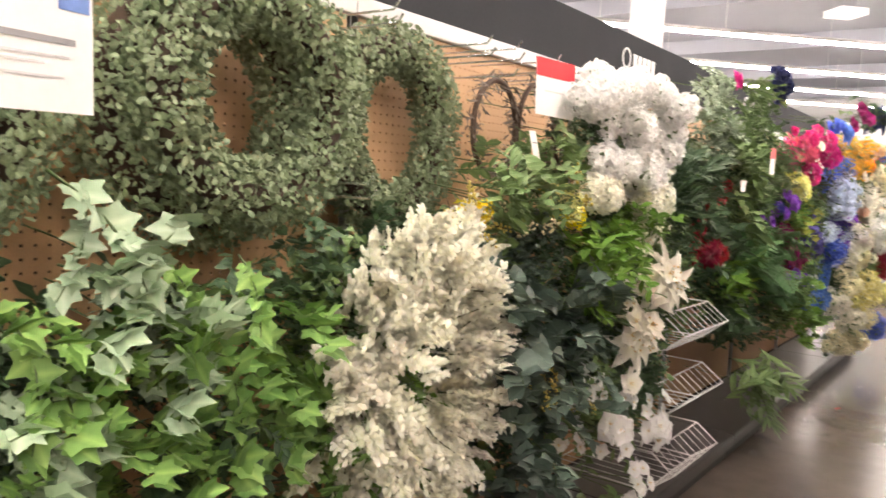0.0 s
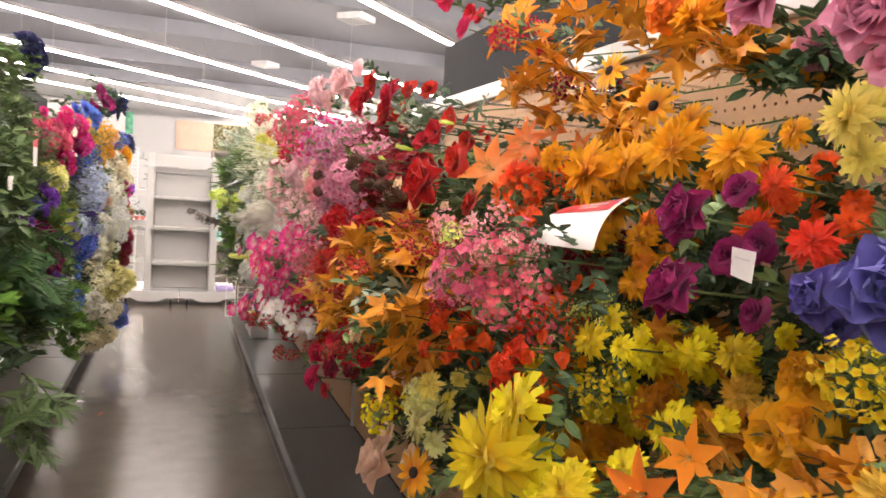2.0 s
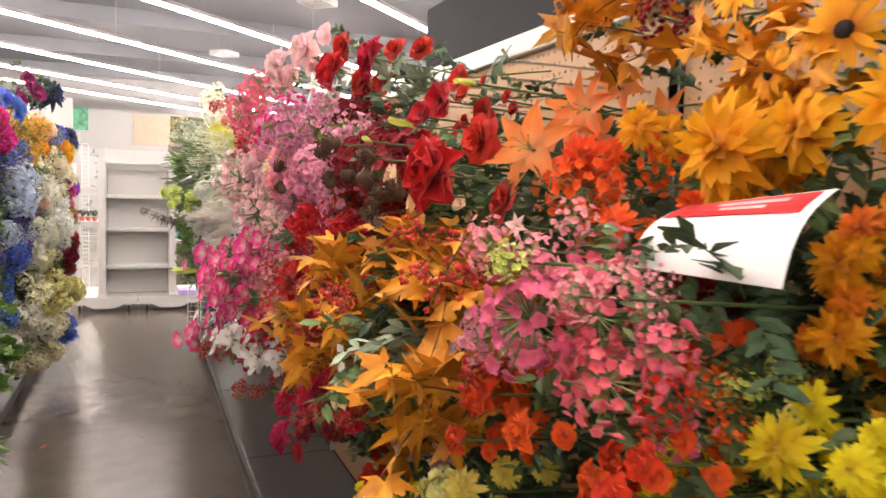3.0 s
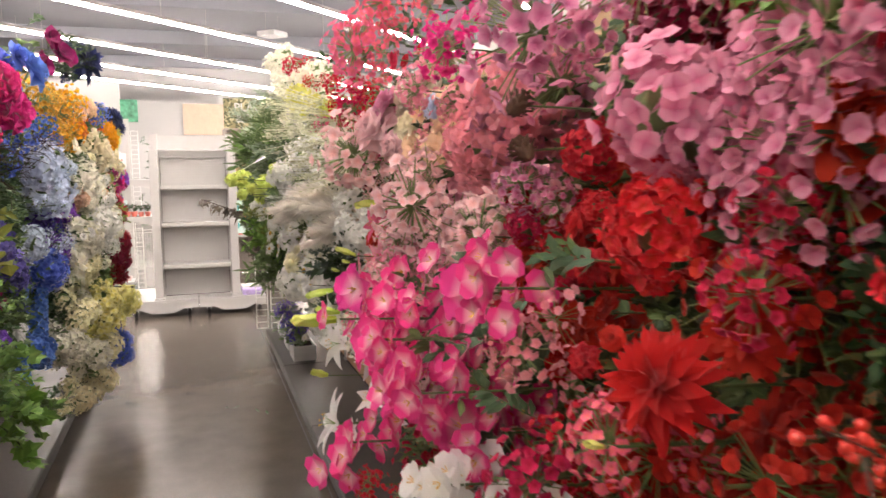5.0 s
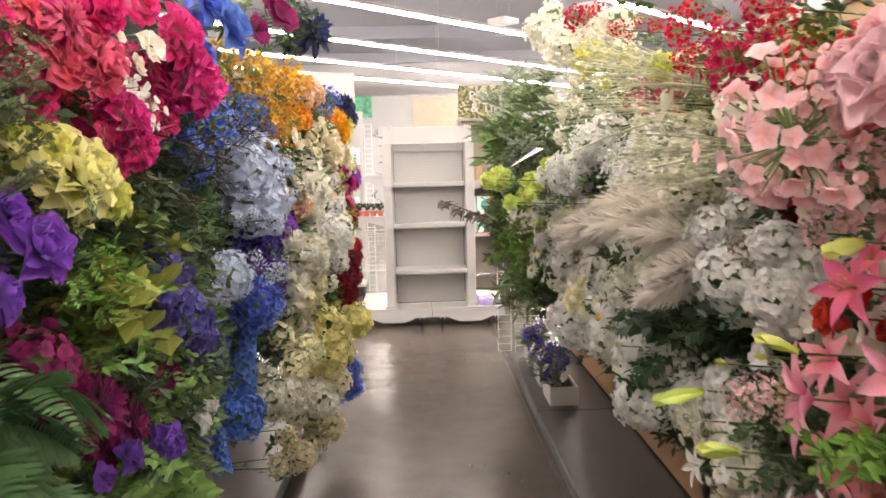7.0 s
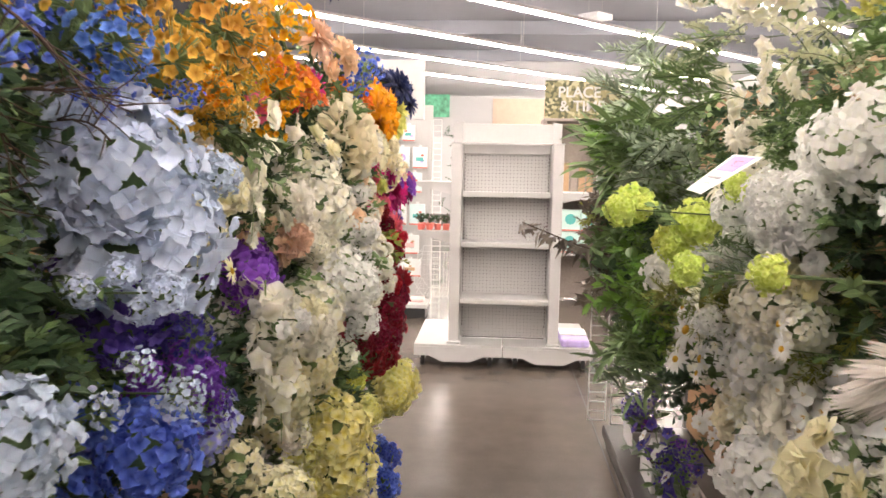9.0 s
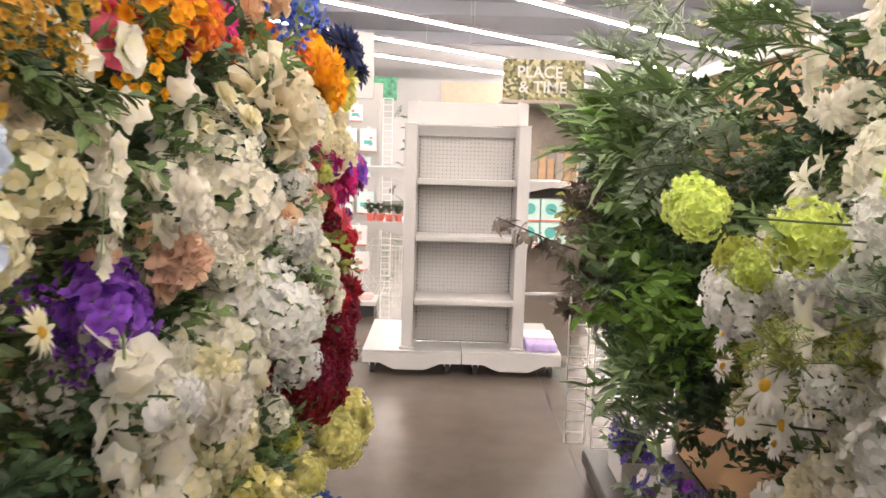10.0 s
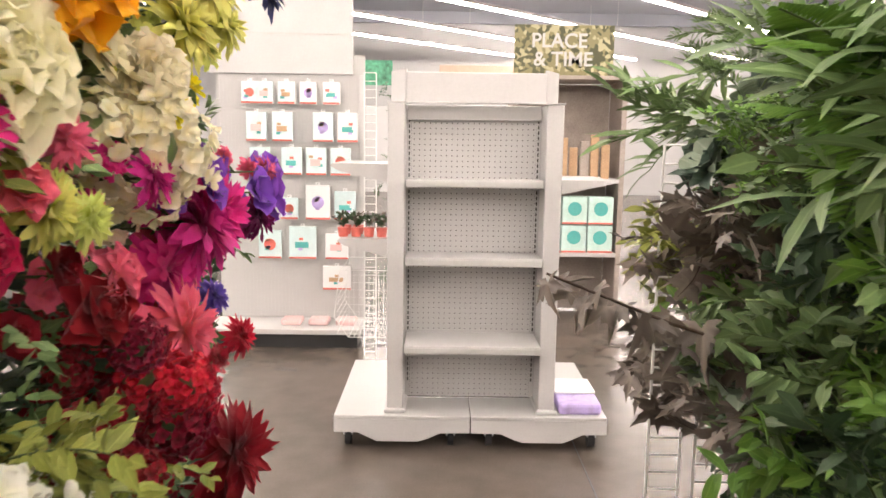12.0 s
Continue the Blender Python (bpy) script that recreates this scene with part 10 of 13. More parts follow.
fill("R", "peony", "pink", 3.66, 1.37, 0.872, 0.075)
fill("R", "hydrangea", "pink", 3.63, 1.33, 0.887, 0.041)
fill("R", "hydrangea", "crimson", 3.57, 1.33, 0.928, 0.042)
fill("R", "peony", "red", 3.39, 1.28, 0.848, 0.045)
fill("R", "hydrangea", "crimson", 3.23, 1.3, 0.787, 0.031)
fill("R", "peony", "red", 3.25, 1.23, 0.788, 0.040)
fill("R", "hydrangea", "red", 3.18, 1.19, 0.747, 0.032)
fill("R", "poppy", "crimson", 3.5, 1.37, 0.905, 0.028)
fill("R", "rose", "pale_blue", 3.8, 1.51, 0.834, 0.033)
fill("R", "cluster", "blush", 4.03, 1.36, 0.845, 0.047)
fill("R", "cluster", "blush", 3.91, 1.31, 0.846, 0.051)
fill("R", "cluster", "blush", 4.03, 1.29, 0.825, 0.047)
fill("R", "cluster", "pink", 3.9, 1.44, 0.866, 0.046)
fill("R", "cluster", "blush", 4.01, 1.22, 0.806, 0.053)
fill("R", "cluster", "blush", 3.8, 1.24, 0.837, 0.051)
fill("R", "cluster", "pink", 3.92, 1.17, 0.816, 0.051)
fill("R", "cluster", "blush", 3.5, 1.24, 0.826, 0.037)
fill("R", "cluster", "blush", 3.37, 1.23, 0.806, 0.031)
fill("R", "cluster", "pink", 3.7, 1.2, 0.846, 0.042)
fill("R", "cluster", "pink", 3.81, 1.28, 0.885, 0.037)
fill("R", "cluster", "pink", 3.8, 1.5, 0.906, 0.037)
fill("R", "peony", "peach", 3.55, 1.17, 0.806, 0.037)
fill("R", "peony", "peach", 3.75, 1.12, 0.824, 0.033)
fill("R", "rose", "blush", 4.23, 1.49, 0.821, 0.071)
fill("R", "peony", "cream", 4.0, 1.48, 0.845, 0.048)
fill("R", "rose", "blush", 4.13, 1.44, 0.834, 0.042)
fill("R", "peony", "beige", 4.12, 1.57, 0.866, 0.053)
fill("R", "cluster", "ochre", 3.55, 1.47, 0.864, 0.024)
fill("R", "cluster", "gold", 3.54, 1.44, 0.864, 0.021)
fill("R", "poppy", "crimson", 3.71, 1.45, 0.885, 0.032)
fill("R", "poppy", "crimson", 3.44, 1.38, 0.844, 0.019)
fill("R", "poppy", "coral", 3.62, 1.55, 0.856, 0.036)
fill("R", "poppy", "crimson", 4.18, 1.66, 0.863, 0.032)
fill("R", "blossom", "hot_pink", 3.36, 1.18, 0.737, 0.037)
fill("R", "blossom", "hot_pink", 3.38, 1.15, 0.655, 0.036)
fill("R", "blossom", "hot_pink", 3.41, 1.14, 0.603, 0.028)
fill("R", "blossom", "hot_pink", 3.34, 1.08, 0.654, 0.030)
fill("R", "blossom", "hot_pink", 3.25, 1.14, 0.685, 0.026)
fill("R", "cluster", "pink", 3.28, 1.15, 0.744, 0.022)
fill("R", "blossom", "hot_pink", 3.39, 1.09, 0.618, 0.025)
fill("R", "cluster", "pink", 3.55, 1.09, 0.785, 0.032)
fill("R", "cluster", "coral", 3.25, 1.12, 0.724, 0.023)
fill("R", "cluster", "blush", 3.42, 1.17, 0.804, 0.024)
fill("R", "cluster", "blush", 3.75, 1.09, 0.783, 0.027)
fill("R", "rose", "blush", 4.33, 1.5, 0.838, 0.061)
fill("R", "rose", "mauve", 4.21, 1.55, 0.838, 0.055)
fill("R", "peony", "cream", 4.18, 1.48, 0.891, 0.068)
fill("R", "peony", "beige", 4.14, 1.54, 0.888, 0.048)
fill("R", "rose", "hot_pink", 4.47, 1.4, 0.843, 0.025)
fill("R", "rose", "pink", 4.33, 1.43, 0.844, 0.031)
fill("R", "peony", "blush", 4.03, 1.46, 0.868, 0.043)
fill("R", "peony", "peach", 4.21, 1.43, 0.886, 0.038)
fill("R", "cluster", "crimson", 4.78, 1.57, 0.868, 0.072)
fill("R", "cluster", "crimson", 4.58, 1.52, 0.877, 0.052)
fill("R", "cluster", "crimson", 4.66, 1.65, 0.854, 0.034)
fill("R", "cluster", "crimson", 5.02, 1.68, 0.844, 0.045)
fill("R", "cluster", "coral", 5.2, 1.56, 0.844, 0.046)
fill("R", "cluster", "crimson", 5.92, 1.87, 0.803, 0.048)
fill("R", "cluster", "crimson", 5.45, 1.75, 0.822, 0.028)
fill("R", "cluster", "crimson", 4.97, 1.61, 0.843, 0.034)
fill("R", "cluster", "crimson", 5.35, 1.55, 0.832, 0.023)
fill("R", "cluster", "crimson", 4.76, 1.5, 0.875, 0.042)
fill("R", "lily", "white", 4.67, 1.46, 0.865, 0.032)
fill("R", "poppy", "ivory", 5.15, 1.53, 0.876, 0.061)
fill("R", "lily", "stargazer", 4.36, 1.07, 0.79, 0.058)
fill("R", "lily", "stargazer", 4.18, 1.15, 0.808, 0.039)
fill("R", "lily", "coral", 4.32, 1.23, 0.828, 0.041)
fill("R", "rose", "red", 4.37, 1.18, 0.834, 0.032)
fill("R", "lily", "white", 4.22, 0.92, 0.689, 0.058)
fill("R", "lily", "white", 4.59, 0.96, 0.735, 0.033)
fill("R", "lily", "white", 4.57, 0.89, 0.723, 0.026)
fill("R", "lily", "ivory", 4.11, 0.94, 0.705, 0.026)
fill("R", "cluster", "blush", 4.02, 1.12, 0.778, 0.049)
fill("R", "cluster", "blush", 4.0, 1.05, 0.738, 0.051)
fill("R", "cluster", "pink", 4.09, 0.99, 0.726, 0.048)
fill("R", "cluster", "pink", 3.98, 1.15, 0.788, 0.049)
fill("R", "cluster", "blush", 3.89, 1.09, 0.758, 0.044)
fill("R", "cluster", "blush", 3.92, 1.02, 0.727, 0.043)
fill("R", "cluster", "pink", 3.78, 1.08, 0.726, 0.032)
fill("R", "cluster", "pink", 3.9, 1.14, 0.776, 0.036)
fill("R", "cluster", "pink", 4.07, 1.2, 0.817, 0.041)
fill("R", "cluster", "coral", 4.17, 1.23, 0.837, 0.045)
fill("R", "lily", "pink", 4.04, 1.28, 0.828, 0.033)
fill("R", "lily", "blush", 4.1, 1.34, 0.847, 0.030)
fill("R", "cluster", "blush", 4.0, 1.38, 0.848, 0.044)
fill("R", "cluster", "blush", 4.42, 1.29, 0.834, 0.026)
fill("R", "poppy", "crimson", 4.16, 1.28, 0.856, 0.038)
fill("R", "cluster", "blush", 4.49, 1.03, 0.774, 0.039)
fill("R", "lily", "blush", 4.03, 1.11, 0.765, 0.022)
fill("R", "cluster", "pink", 3.95, 1.27, 0.827, 0.034)
fill("R", "hydrangea", "white", 4.74, 1.18, 0.848, 0.068)
fill("R", "hydrangea", "white", 4.57, 1.17, 0.857, 0.052)
fill("R", "hydrangea", "ivory", 4.93, 1.33, 0.826, 0.058)
fill("R", "hydrangea", "white", 4.78, 1.27, 0.835, 0.048)
fill("R", "hydrangea", "ivory", 5.0, 1.16, 0.806, 0.061)
fill("R", "lily", "white", 5.42, 1.14, 0.744, 0.045)
fill("R", "hydrangea", "white", 5.25, 0.77, 0.825, 0.059)
fill("R", "rose", "cream", 5.73, 0.96, 0.763, 0.058)
fill("R", "cluster", "beige", 4.72, 1.22, 0.876, 0.054)
fill("R", "lily", "ivory", 6.16, 1.18, 0.703, 0.052)
fill("R", "rose", "burgundy", 4.7, 1.34, 0.905, 0.044)
fill("R", "hydrangea", "white", 6.03, 1.35, 0.727, 0.047)
fill("R", "hydrangea", "white", 5.9, 1.38, 0.748, 0.050)
fill("R", "hydrangea", "white", 5.88, 1.34, 0.736, 0.034)
fill("R", "hydrangea", "white", 6.35, 1.18, 0.686, 0.058)
fill("R", "peony", "white", 6.21, 1.21, 0.746, 0.050)
fill("R", "hydrangea", "ivory", 6.07, 1.19, 0.808, 0.053)
fill("R", "lily", "ivory", 6.16, 1.11, 0.827, 0.035)
fill("R", "peony", "white", 5.88, 1.3, 0.756, 0.040)
fill("R", "peony", "cream", 5.97, 1.23, 0.807, 0.044)
fill("R", "peony", "cream", 6.42, 0.82, 0.88, 0.075)
fill("R", "peony", "ivory", 6.0, 0.96, 0.831, 0.074)
fill("R", "hydrangea", "ivory", 6.21, 0.84, 0.866, 0.044)
fill("R", "blossom", "white", 6.54, 0.75, 0.844, 0.030)
fill("R", "hydrangea", "ivory", 6.25, 1.0, 0.869, 0.061)
fill("R", "lily", "ivory", 6.03, 1.02, 0.857, 0.032)
fill("R", "lily", "ivory", 6.23, 0.94, 0.886, 0.028)
fill("R", "cluster", "indigo", 8.0, 0.33, 0.945, 0.065)
fill("R", "cluster", "indigo", 7.23, 0.38, 0.926, 0.061)
fill("R", "hydrangea", "white", 6.14, 1.11, 0.726, 0.030)
fill("R", "hydrangea", "white", 6.24, 1.22, 0.726, 0.034)
fill("R", "lily", "ivory", 6.43, 1.38, 0.808, 0.035)
fill("R", "mum", "ivory", 6.43, 1.5, 0.847, 0.039)
fill("R", "lily", "ivory", 6.19, 1.06, 0.726, 0.024)
fill("R", "hydrangea", "white", 6.54, 1.18, 0.726, 0.042)
fill("L", "peony", "pale_yellow", 4.51, 1.4, -0.229, 0.073)
fill("L", "peony", "chartreuse", 4.6, 1.37, -0.226, 0.055)
fill("L", "peony", "chartreuse", 4.47, 1.44, -0.245, 0.036)
fill("L", "rose", "purple", 4.39, 1.3, -0.233, 0.060)
fill("L", "rose", "purple", 4.31, 1.25, -0.246, 0.046)
fill("L", "rose", "indigo", 4.28, 1.27, -0.265, 0.038)
fill("L", "peony", "hot_pink", 4.88, 1.66, -0.176, 0.065)
fill("L", "peony", "hot_pink", 4.95, 1.58, -0.176, 0.074)
fill("L", "peony", "coral", 4.57, 1.57, -0.206, 0.054)
fill("L", "mum", "coral", 4.51, 1.62, -0.226, 0.049)
fill("L", "peony", "hot_pink", 4.64, 1.49, -0.194, 0.043)
fill("L", "peony", "hot_pink", 4.67, 1.44, -0.194, 0.038)
fill("L", "peony", "magenta", 4.57, 1.65, -0.205, 0.046)
fill("L", "mum", "magenta", 4.67, 1.52, -0.235, 0.047)
fill("L", "mum", "coral", 4.49, 1.59, -0.265, 0.039)
fill("L", "cluster", "coral", 4.57, 1.54, -0.285, 0.041)
fill("L", "mum", "hot_pink", 4.38, 1.6, -0.255, 0.036)
fill("L", "peony", "magenta", 4.93, 1.55, -0.225, 0.048)
fill("L", "hydrangea", "ivory", 4.51, 1.58, -0.304, 0.029)
fill("L", "poppy", "ivory", 4.78, 1.62, -0.204, 0.038)
fill("L", "rose", "blue", 5.17, 1.73, -0.156, 0.075)
fill("L", "poppy", "plum", 5.8, 1.87, -0.154, 0.075)
fill("L", "mum", "navy", 6.34, 1.92, -0.125, 0.075)
fill("L", "cluster", "blue", 5.17, 1.51, -0.205, 0.059)
fill("L", "cluster", "blue", 5.46, 1.56, -0.184, 0.060)
fill("L", "cluster", "ochre", 5.48, 1.65, -0.175, 0.072)
fill("L", "cluster", "ochre", 5.78, 1.63, -0.165, 0.075)
fill("L", "cluster", "gold", 6.03, 1.69, -0.154, 0.069)
fill("L", "cluster", "ochre", 5.62, 1.56, -0.184, 0.064)
fill("L", "mum", "peach", 6.31, 1.71, -0.143, 0.060)
fill("L", "peony", "gold", 7.11, 1.59, -0.134, 0.075)
fill("L", "peony", "salmon", 6.22, 1.59, -0.152, 0.050)
fill("L", "cluster", "gold", 6.11, 1.57, -0.174, 0.071)
fill("L", "cluster", "blue", 6.81, 1.7, -0.123, 0.063)
fill("L", "mum", "navy", 7.47, 1.72, -0.112, 0.075)
fill("L", "hydrangea", "pale_blue", 5.6, 1.31, -0.221, 0.075)
fill("L", "hydrangea", "pale_blue", 5.54, 1.41, -0.228, 0.075)
fill("L", "hydrangea", "pale_blue", 5.28, 1.13, -0.226, 0.067)
fill("L", "hydrangea", "violet_blue", 4.99, 1.05, -0.237, 0.069)
fill("L", "hydrangea", "blue", 5.59, 1.0, -0.226, 0.075)
fill("L", "hydrangea", "blue", 5.53, 0.68, -0.267, 0.075)
fill("L", "hydrangea", "violet_blue", 5.24, 0.91, -0.274, 0.045)
fill("L", "cluster", "indigo", 5.77, 1.01, -0.204, 0.054)
fill("L", "cluster", "purple", 5.01, 1.18, -0.266, 0.058)
fill("L", "peony", "cream", 6.62, 1.49, -0.135, 0.075)
fill("L", "hydrangea", "ivory", 6.38, 1.31, -0.165, 0.075)
fill("L", "hydrangea", "ivory", 6.93, 1.12, -0.134, 0.075)
fill("L", "hydrangea", "ivory", 6.71, 1.25, -0.144, 0.075)
fill("L", "hydrangea", "cream", 7.3, 1.41, -0.133, 0.075)
fill("L", "hydrangea", "ivory", 7.05, 1.03, -0.123, 0.075)
fill("L", "hydrangea", "pale_yellow", 6.44, 0.64, -0.126, 0.075)
fill("L", "hydrangea", "cream", 6.01, 0.75, -0.144, 0.071)
fill("L", "hydrangea", "ivory", 5.91, 0.62, -0.205, 0.073)
fill("L", "hydrangea", "ivory", 6.32, 0.47, -0.155, 0.075)
fill("L", "hydrangea", "cream", 6.66, 0.44, -0.134, 0.075)
fill("L", "hydrangea", "cream", 6.19, 0.29, -0.204, 0.065)
fill("L", "hydrangea", "cream", 6.55, 0.28, -0.154, 0.075)
fill("L", "mum", "magenta", 7.43, 1.31, -0.112, 0.074)
fill("L", "hydrangea", "burgundy", 7.18, 0.86, -0.113, 0.075)
fill("L", "mum", "burgundy", 7.54, 0.95, -0.113, 0.075)
fill("L", "hydrangea", "burgundy", 6.92, 0.81, -0.133, 0.075)
fill("L", "hydrangea", "blue", 7.13, 0.28, -0.103, 0.072)
fill("L", "mum", "plum", 4.88, 0.99, -0.257, 0.065)
fill("L", "mum", "plum", 4.55, 1.03, -0.248, 0.066)
fill("L", "mum", "plum", 4.67, 0.96, -0.246, 0.052)
fill("L", "mum", "plum", 4.5, 1.08, -0.265, 0.040)
fill("L", "rose", "purple", 4.81, 0.87, -0.235, 0.056)
fill("L", "rose", "purple", 4.63, 0.92, -0.235, 0.044)
fill("L", "rose", "white", 5.0, 0.85, -0.223, 0.035)
fill("L", "rose", "white", 5.08, 0.86, -0.222, 0.025)
fill("L", "hydrangea", "pale_blue", 5.64, 1.4, -0.126, 0.037)
fill("L", "hydrangea", "pale_blue", 5.45, 1.26, -0.125, 0.028)
fill("L", "hydrangea", "purple", 5.67, 1.09, -0.177, 0.041)
fill("L", "cluster", "indigo", 5.67, 1.15, -0.186, 0.040)
fill("L", "cluster", "pale_blue", 5.52, 1.11, -0.136, 0.038)
fill("L", "cluster", "purple", 5.73, 1.04, -0.174, 0.029)
fill("L", "cluster", "ochre", 5.74, 1.52, -0.156, 0.045)
fill("L", "cluster", "gold", 5.69, 1.53, -0.155, 0.034)
fill("L", "cluster", "ochre", 5.84, 1.55, -0.155, 0.037)
fill("L", "cluster", "blue", 5.59, 1.51, -0.154, 0.024)
fill("L", "cluster", "ochre", 5.86, 1.5, -0.163, 0.025)
fill("L", "poppy", "ivory", 5.97, 1.51, -0.154, 0.037)
fill("L", "hydrangea", "ivory", 6.38, 1.21, -0.185, 0.075)
fill("L", "hydrangea", "ivory", 6.39, 1.39, -0.165, 0.059)
fill("L", "hydrangea", "ivory", 6.68, 1.06, -0.126, 0.075)
fill("L", "peony", "cream", 7.02, 1.48, -0.134, 0.075)
fill("L", "hydrangea", "ivory", 6.9, 1.2, -0.144, 0.056)
fill("L", "hydrangea", "ivory", 6.09, 1.07, -0.187, 0.059)
fill("L", "hydrangea", "ivory", 6.19, 1.11, -0.205, 0.043)
fill("L", "hydrangea", "ivory", 6.83, 1.35, -0.133, 0.048)
fill("L", "hydrangea", "pale_yellow", 6.43, 0.73, -0.138, 0.075)
fill("L", "hydrangea", "ivory", 6.29, 0.77, -0.205, 0.052)
fill("L", "hydrangea", "blue", 7.22, 0.35, -0.103, 0.058)
fill("L", "lily", "gold", 7.64, 0.52, -0.082, 0.031)
fill("L", "mum", "gold", 7.23, 1.64, -0.124, 0.075)
fill("L", "mum", "orange", 6.87, 1.63, -0.143, 0.051)
fill("L", "mum", "hot_pink", 6.38, 1.61, -0.174, 0.044)
fill("L", "mum", "crimson", 6.24, 1.56, -0.183, 0.030)
fill("L", "peony", "peach", 6.72, 1.73, -0.165, 0.066)
fill("L", "mum", "chartreuse", 7.48, 1.63, -0.113, 0.058)
fill("L", "mum", "navy", 7.54, 1.73, -0.113, 0.064)
fill("L", "mum", "salmon", 6.46, 1.58, -0.173, 0.033)
fill("L", "peony", "cream", 7.29, 1.49, -0.113, 0.056)
fill("L", "mum", "magenta", 7.48, 1.32, -0.113, 0.071)
fill("L", "poppy", "purple", 7.72, 1.34, -0.102, 0.061)
fill("L", "hydrangea", "burgundy", 6.96, 0.88, -0.104, 0.068)
fill("L", "hydrangea", "burgundy", 7.11, 0.76, -0.093, 0.051)
fill("L", "hydrangea", "burgundy", 7.28, 0.94, -0.093, 0.055)
fill("L", "mum", "coral", 7.32, 1.2, -0.103, 0.059)
fill("L", "hydrangea", "burgundy", 7.27, 1.11, -0.103, 0.055)
fill("L", "hydrangea", "burgundy", 7.16, 1.07, -0.113, 0.056)
fill("L", "mum", "chartreuse", 7.09, 1.36, -0.132, 0.042)
fill("L", "cluster", "purple", 6.04, 1.18, -0.205, 0.044)
fill("L", "hydrangea", "ivory", 6.46, 1.34, -0.163, 0.057)
fill("L", "hydrangea", "ivory", 6.29, 1.23, -0.146, 0.044)
fill("L", "hydrangea", "white", 6.42, 1.12, -0.068, 0.060)
fill("L", "hydrangea", "ivory", 6.83, 1.27, -0.114, 0.040)
fill("L", "hydrangea", "white", 6.49, 1.43, -0.165, 0.041)
fill("L", "peony", "cream", 6.7, 1.53, -0.159, 0.075)
fill("L", "peony", "cream", 6.89, 1.47, -0.125, 0.060)
fill("L", "hydrangea", "ivory", 6.78, 1.34, -0.134, 0.039)
fill("L", "peony", "ivory", 6.2, 1.27, -0.146, 0.043)
fill("L", "peony", "ivory", 6.1, 1.34, -0.127, 0.044)
fill("L", "peony", "peach", 6.13, 1.26, -0.147, 0.043)
fill("L", "peony", "ivory", 6.19, 1.04, -0.107, 0.056)
fill("L", "peony", "cream", 6.21, 1.09, -0.126, 0.043)
fill("L", "hydrangea", "white", 6.59, 0.99, -0.085, 0.049)
fill("L", "hydrangea", "ivory", 6.48, 0.92, -0.114, 0.040)
fill("L", "peony", "white", 6.02, 1.11, -0.104, 0.028)
fill("L", "peony", "peach", 6.84, 1.29, -0.093, 0.034)
fill("L", "hydrangea", "crimson", 7.26, 1.15, -0.083, 0.040)
fill("L", "hydrangea", "burgundy", 7.0, 0.95, -0.063, 0.048)
fill("L", "hydrangea", "burgundy", 6.74, 0.92, -0.074, 0.051)
fill("L", "hydrangea", "burgundy", 7.0, 0.85, -0.063, 0.045)
fill("L", "hydrangea", "burgundy", 6.69, 0.91, -0.104, 0.043)
fill("L", "lily", "gold", 7.47, 0.57, -0.052, 0.031)
fill("L", "mum", "gold", 7.29, 1.65, -0.141, 0.062)
fill("L", "mum", "orange", 6.97, 1.62, -0.166, 0.067)
fill("L", "mum", "orange", 6.76, 1.62, -0.206, 0.051)
fill("L", "lily", "gold", 6.35, 1.54, -0.247, 0.029)
fill("L", "mum", "crimson", 6.56, 1.59, -0.266, 0.040)
fill("L", "mum", "navy", 7.74, 1.73, -0.124, 0.073)
fill("L", "mum", "chartreuse", 7.42, 1.56, -0.124, 0.059)
fill("L", "peony", "ivory", 6.74, 1.48, -0.11, 0.069)
fill("L", "peony", "ivory", 6.66, 1.42, -0.106, 0.041)
fill("L", "hydrangea", "white", 6.65, 1.34, -0.106, 0.034)
fill("L", "hydrangea", "white", 6.63, 1.24, -0.088, 0.048)
fill("L", "peony", "peach", 6.87, 1.32, -0.126, 0.050)
fill("L", "peony", "peach", 6.81, 1.27, -0.105, 0.040)
fill("L", "rose", "orange", 7.01, 1.54, -0.166, 0.056)
fill("L", "lily", "gold", 7.25, 1.55, -0.154, 0.026)
fill("L", "mum", "navy", 7.77, 1.68, -0.104, 0.061)
fill("L", "mum", "chartreuse", 7.57, 1.58, -0.113, 0.046)
fill("L", "mum", "coral", 7.13, 1.42, -0.133, 0.029)
fill("L", "rose", "coral", 7.06, 1.38, -0.133, 0.027)
fill("L", "mum", "lime", 7.12, 1.35, -0.113, 0.034)
fill("L", "mum", "magenta", 7.25, 1.38, -0.103, 0.032)
fill("L", "poppy", "purple", 7.41, 1.37, -0.103, 0.045)
fill("L", "mum", "plum", 7.64, 1.3, -0.089, 0.045)
fill("L", "poppy", "purple", 7.62, 1.34, -0.088, 0.036)
fill("L", "rose", "crimson", 7.02, 1.33, -0.144, 0.037)
fill("L", "rose", "burgundy", 7.16, 1.26, -0.124, 0.042)
fill("L", "hydrangea", "burgundy", 7.21, 1.21, -0.113, 0.035)
fill("L", "mum", "indigo", 7.41, 1.22, -0.092, 0.027)
fill("L", "mum", "crimson", 7.51, 1.14, -0.087, 0.037)
fill("L", "hydrangea", "crimson", 7.3, 1.12, -0.093, 0.042)
fill("L", "hydrangea", "burgundy", 6.98, 1.06, -0.104, 0.038)
fill("L", "hydrangea", "crimson", 7.18, 1.0, -0.084, 0.046)
fill("L", "hydrangea", "burgundy", 7.16, 0.94, -0.083, 0.032)
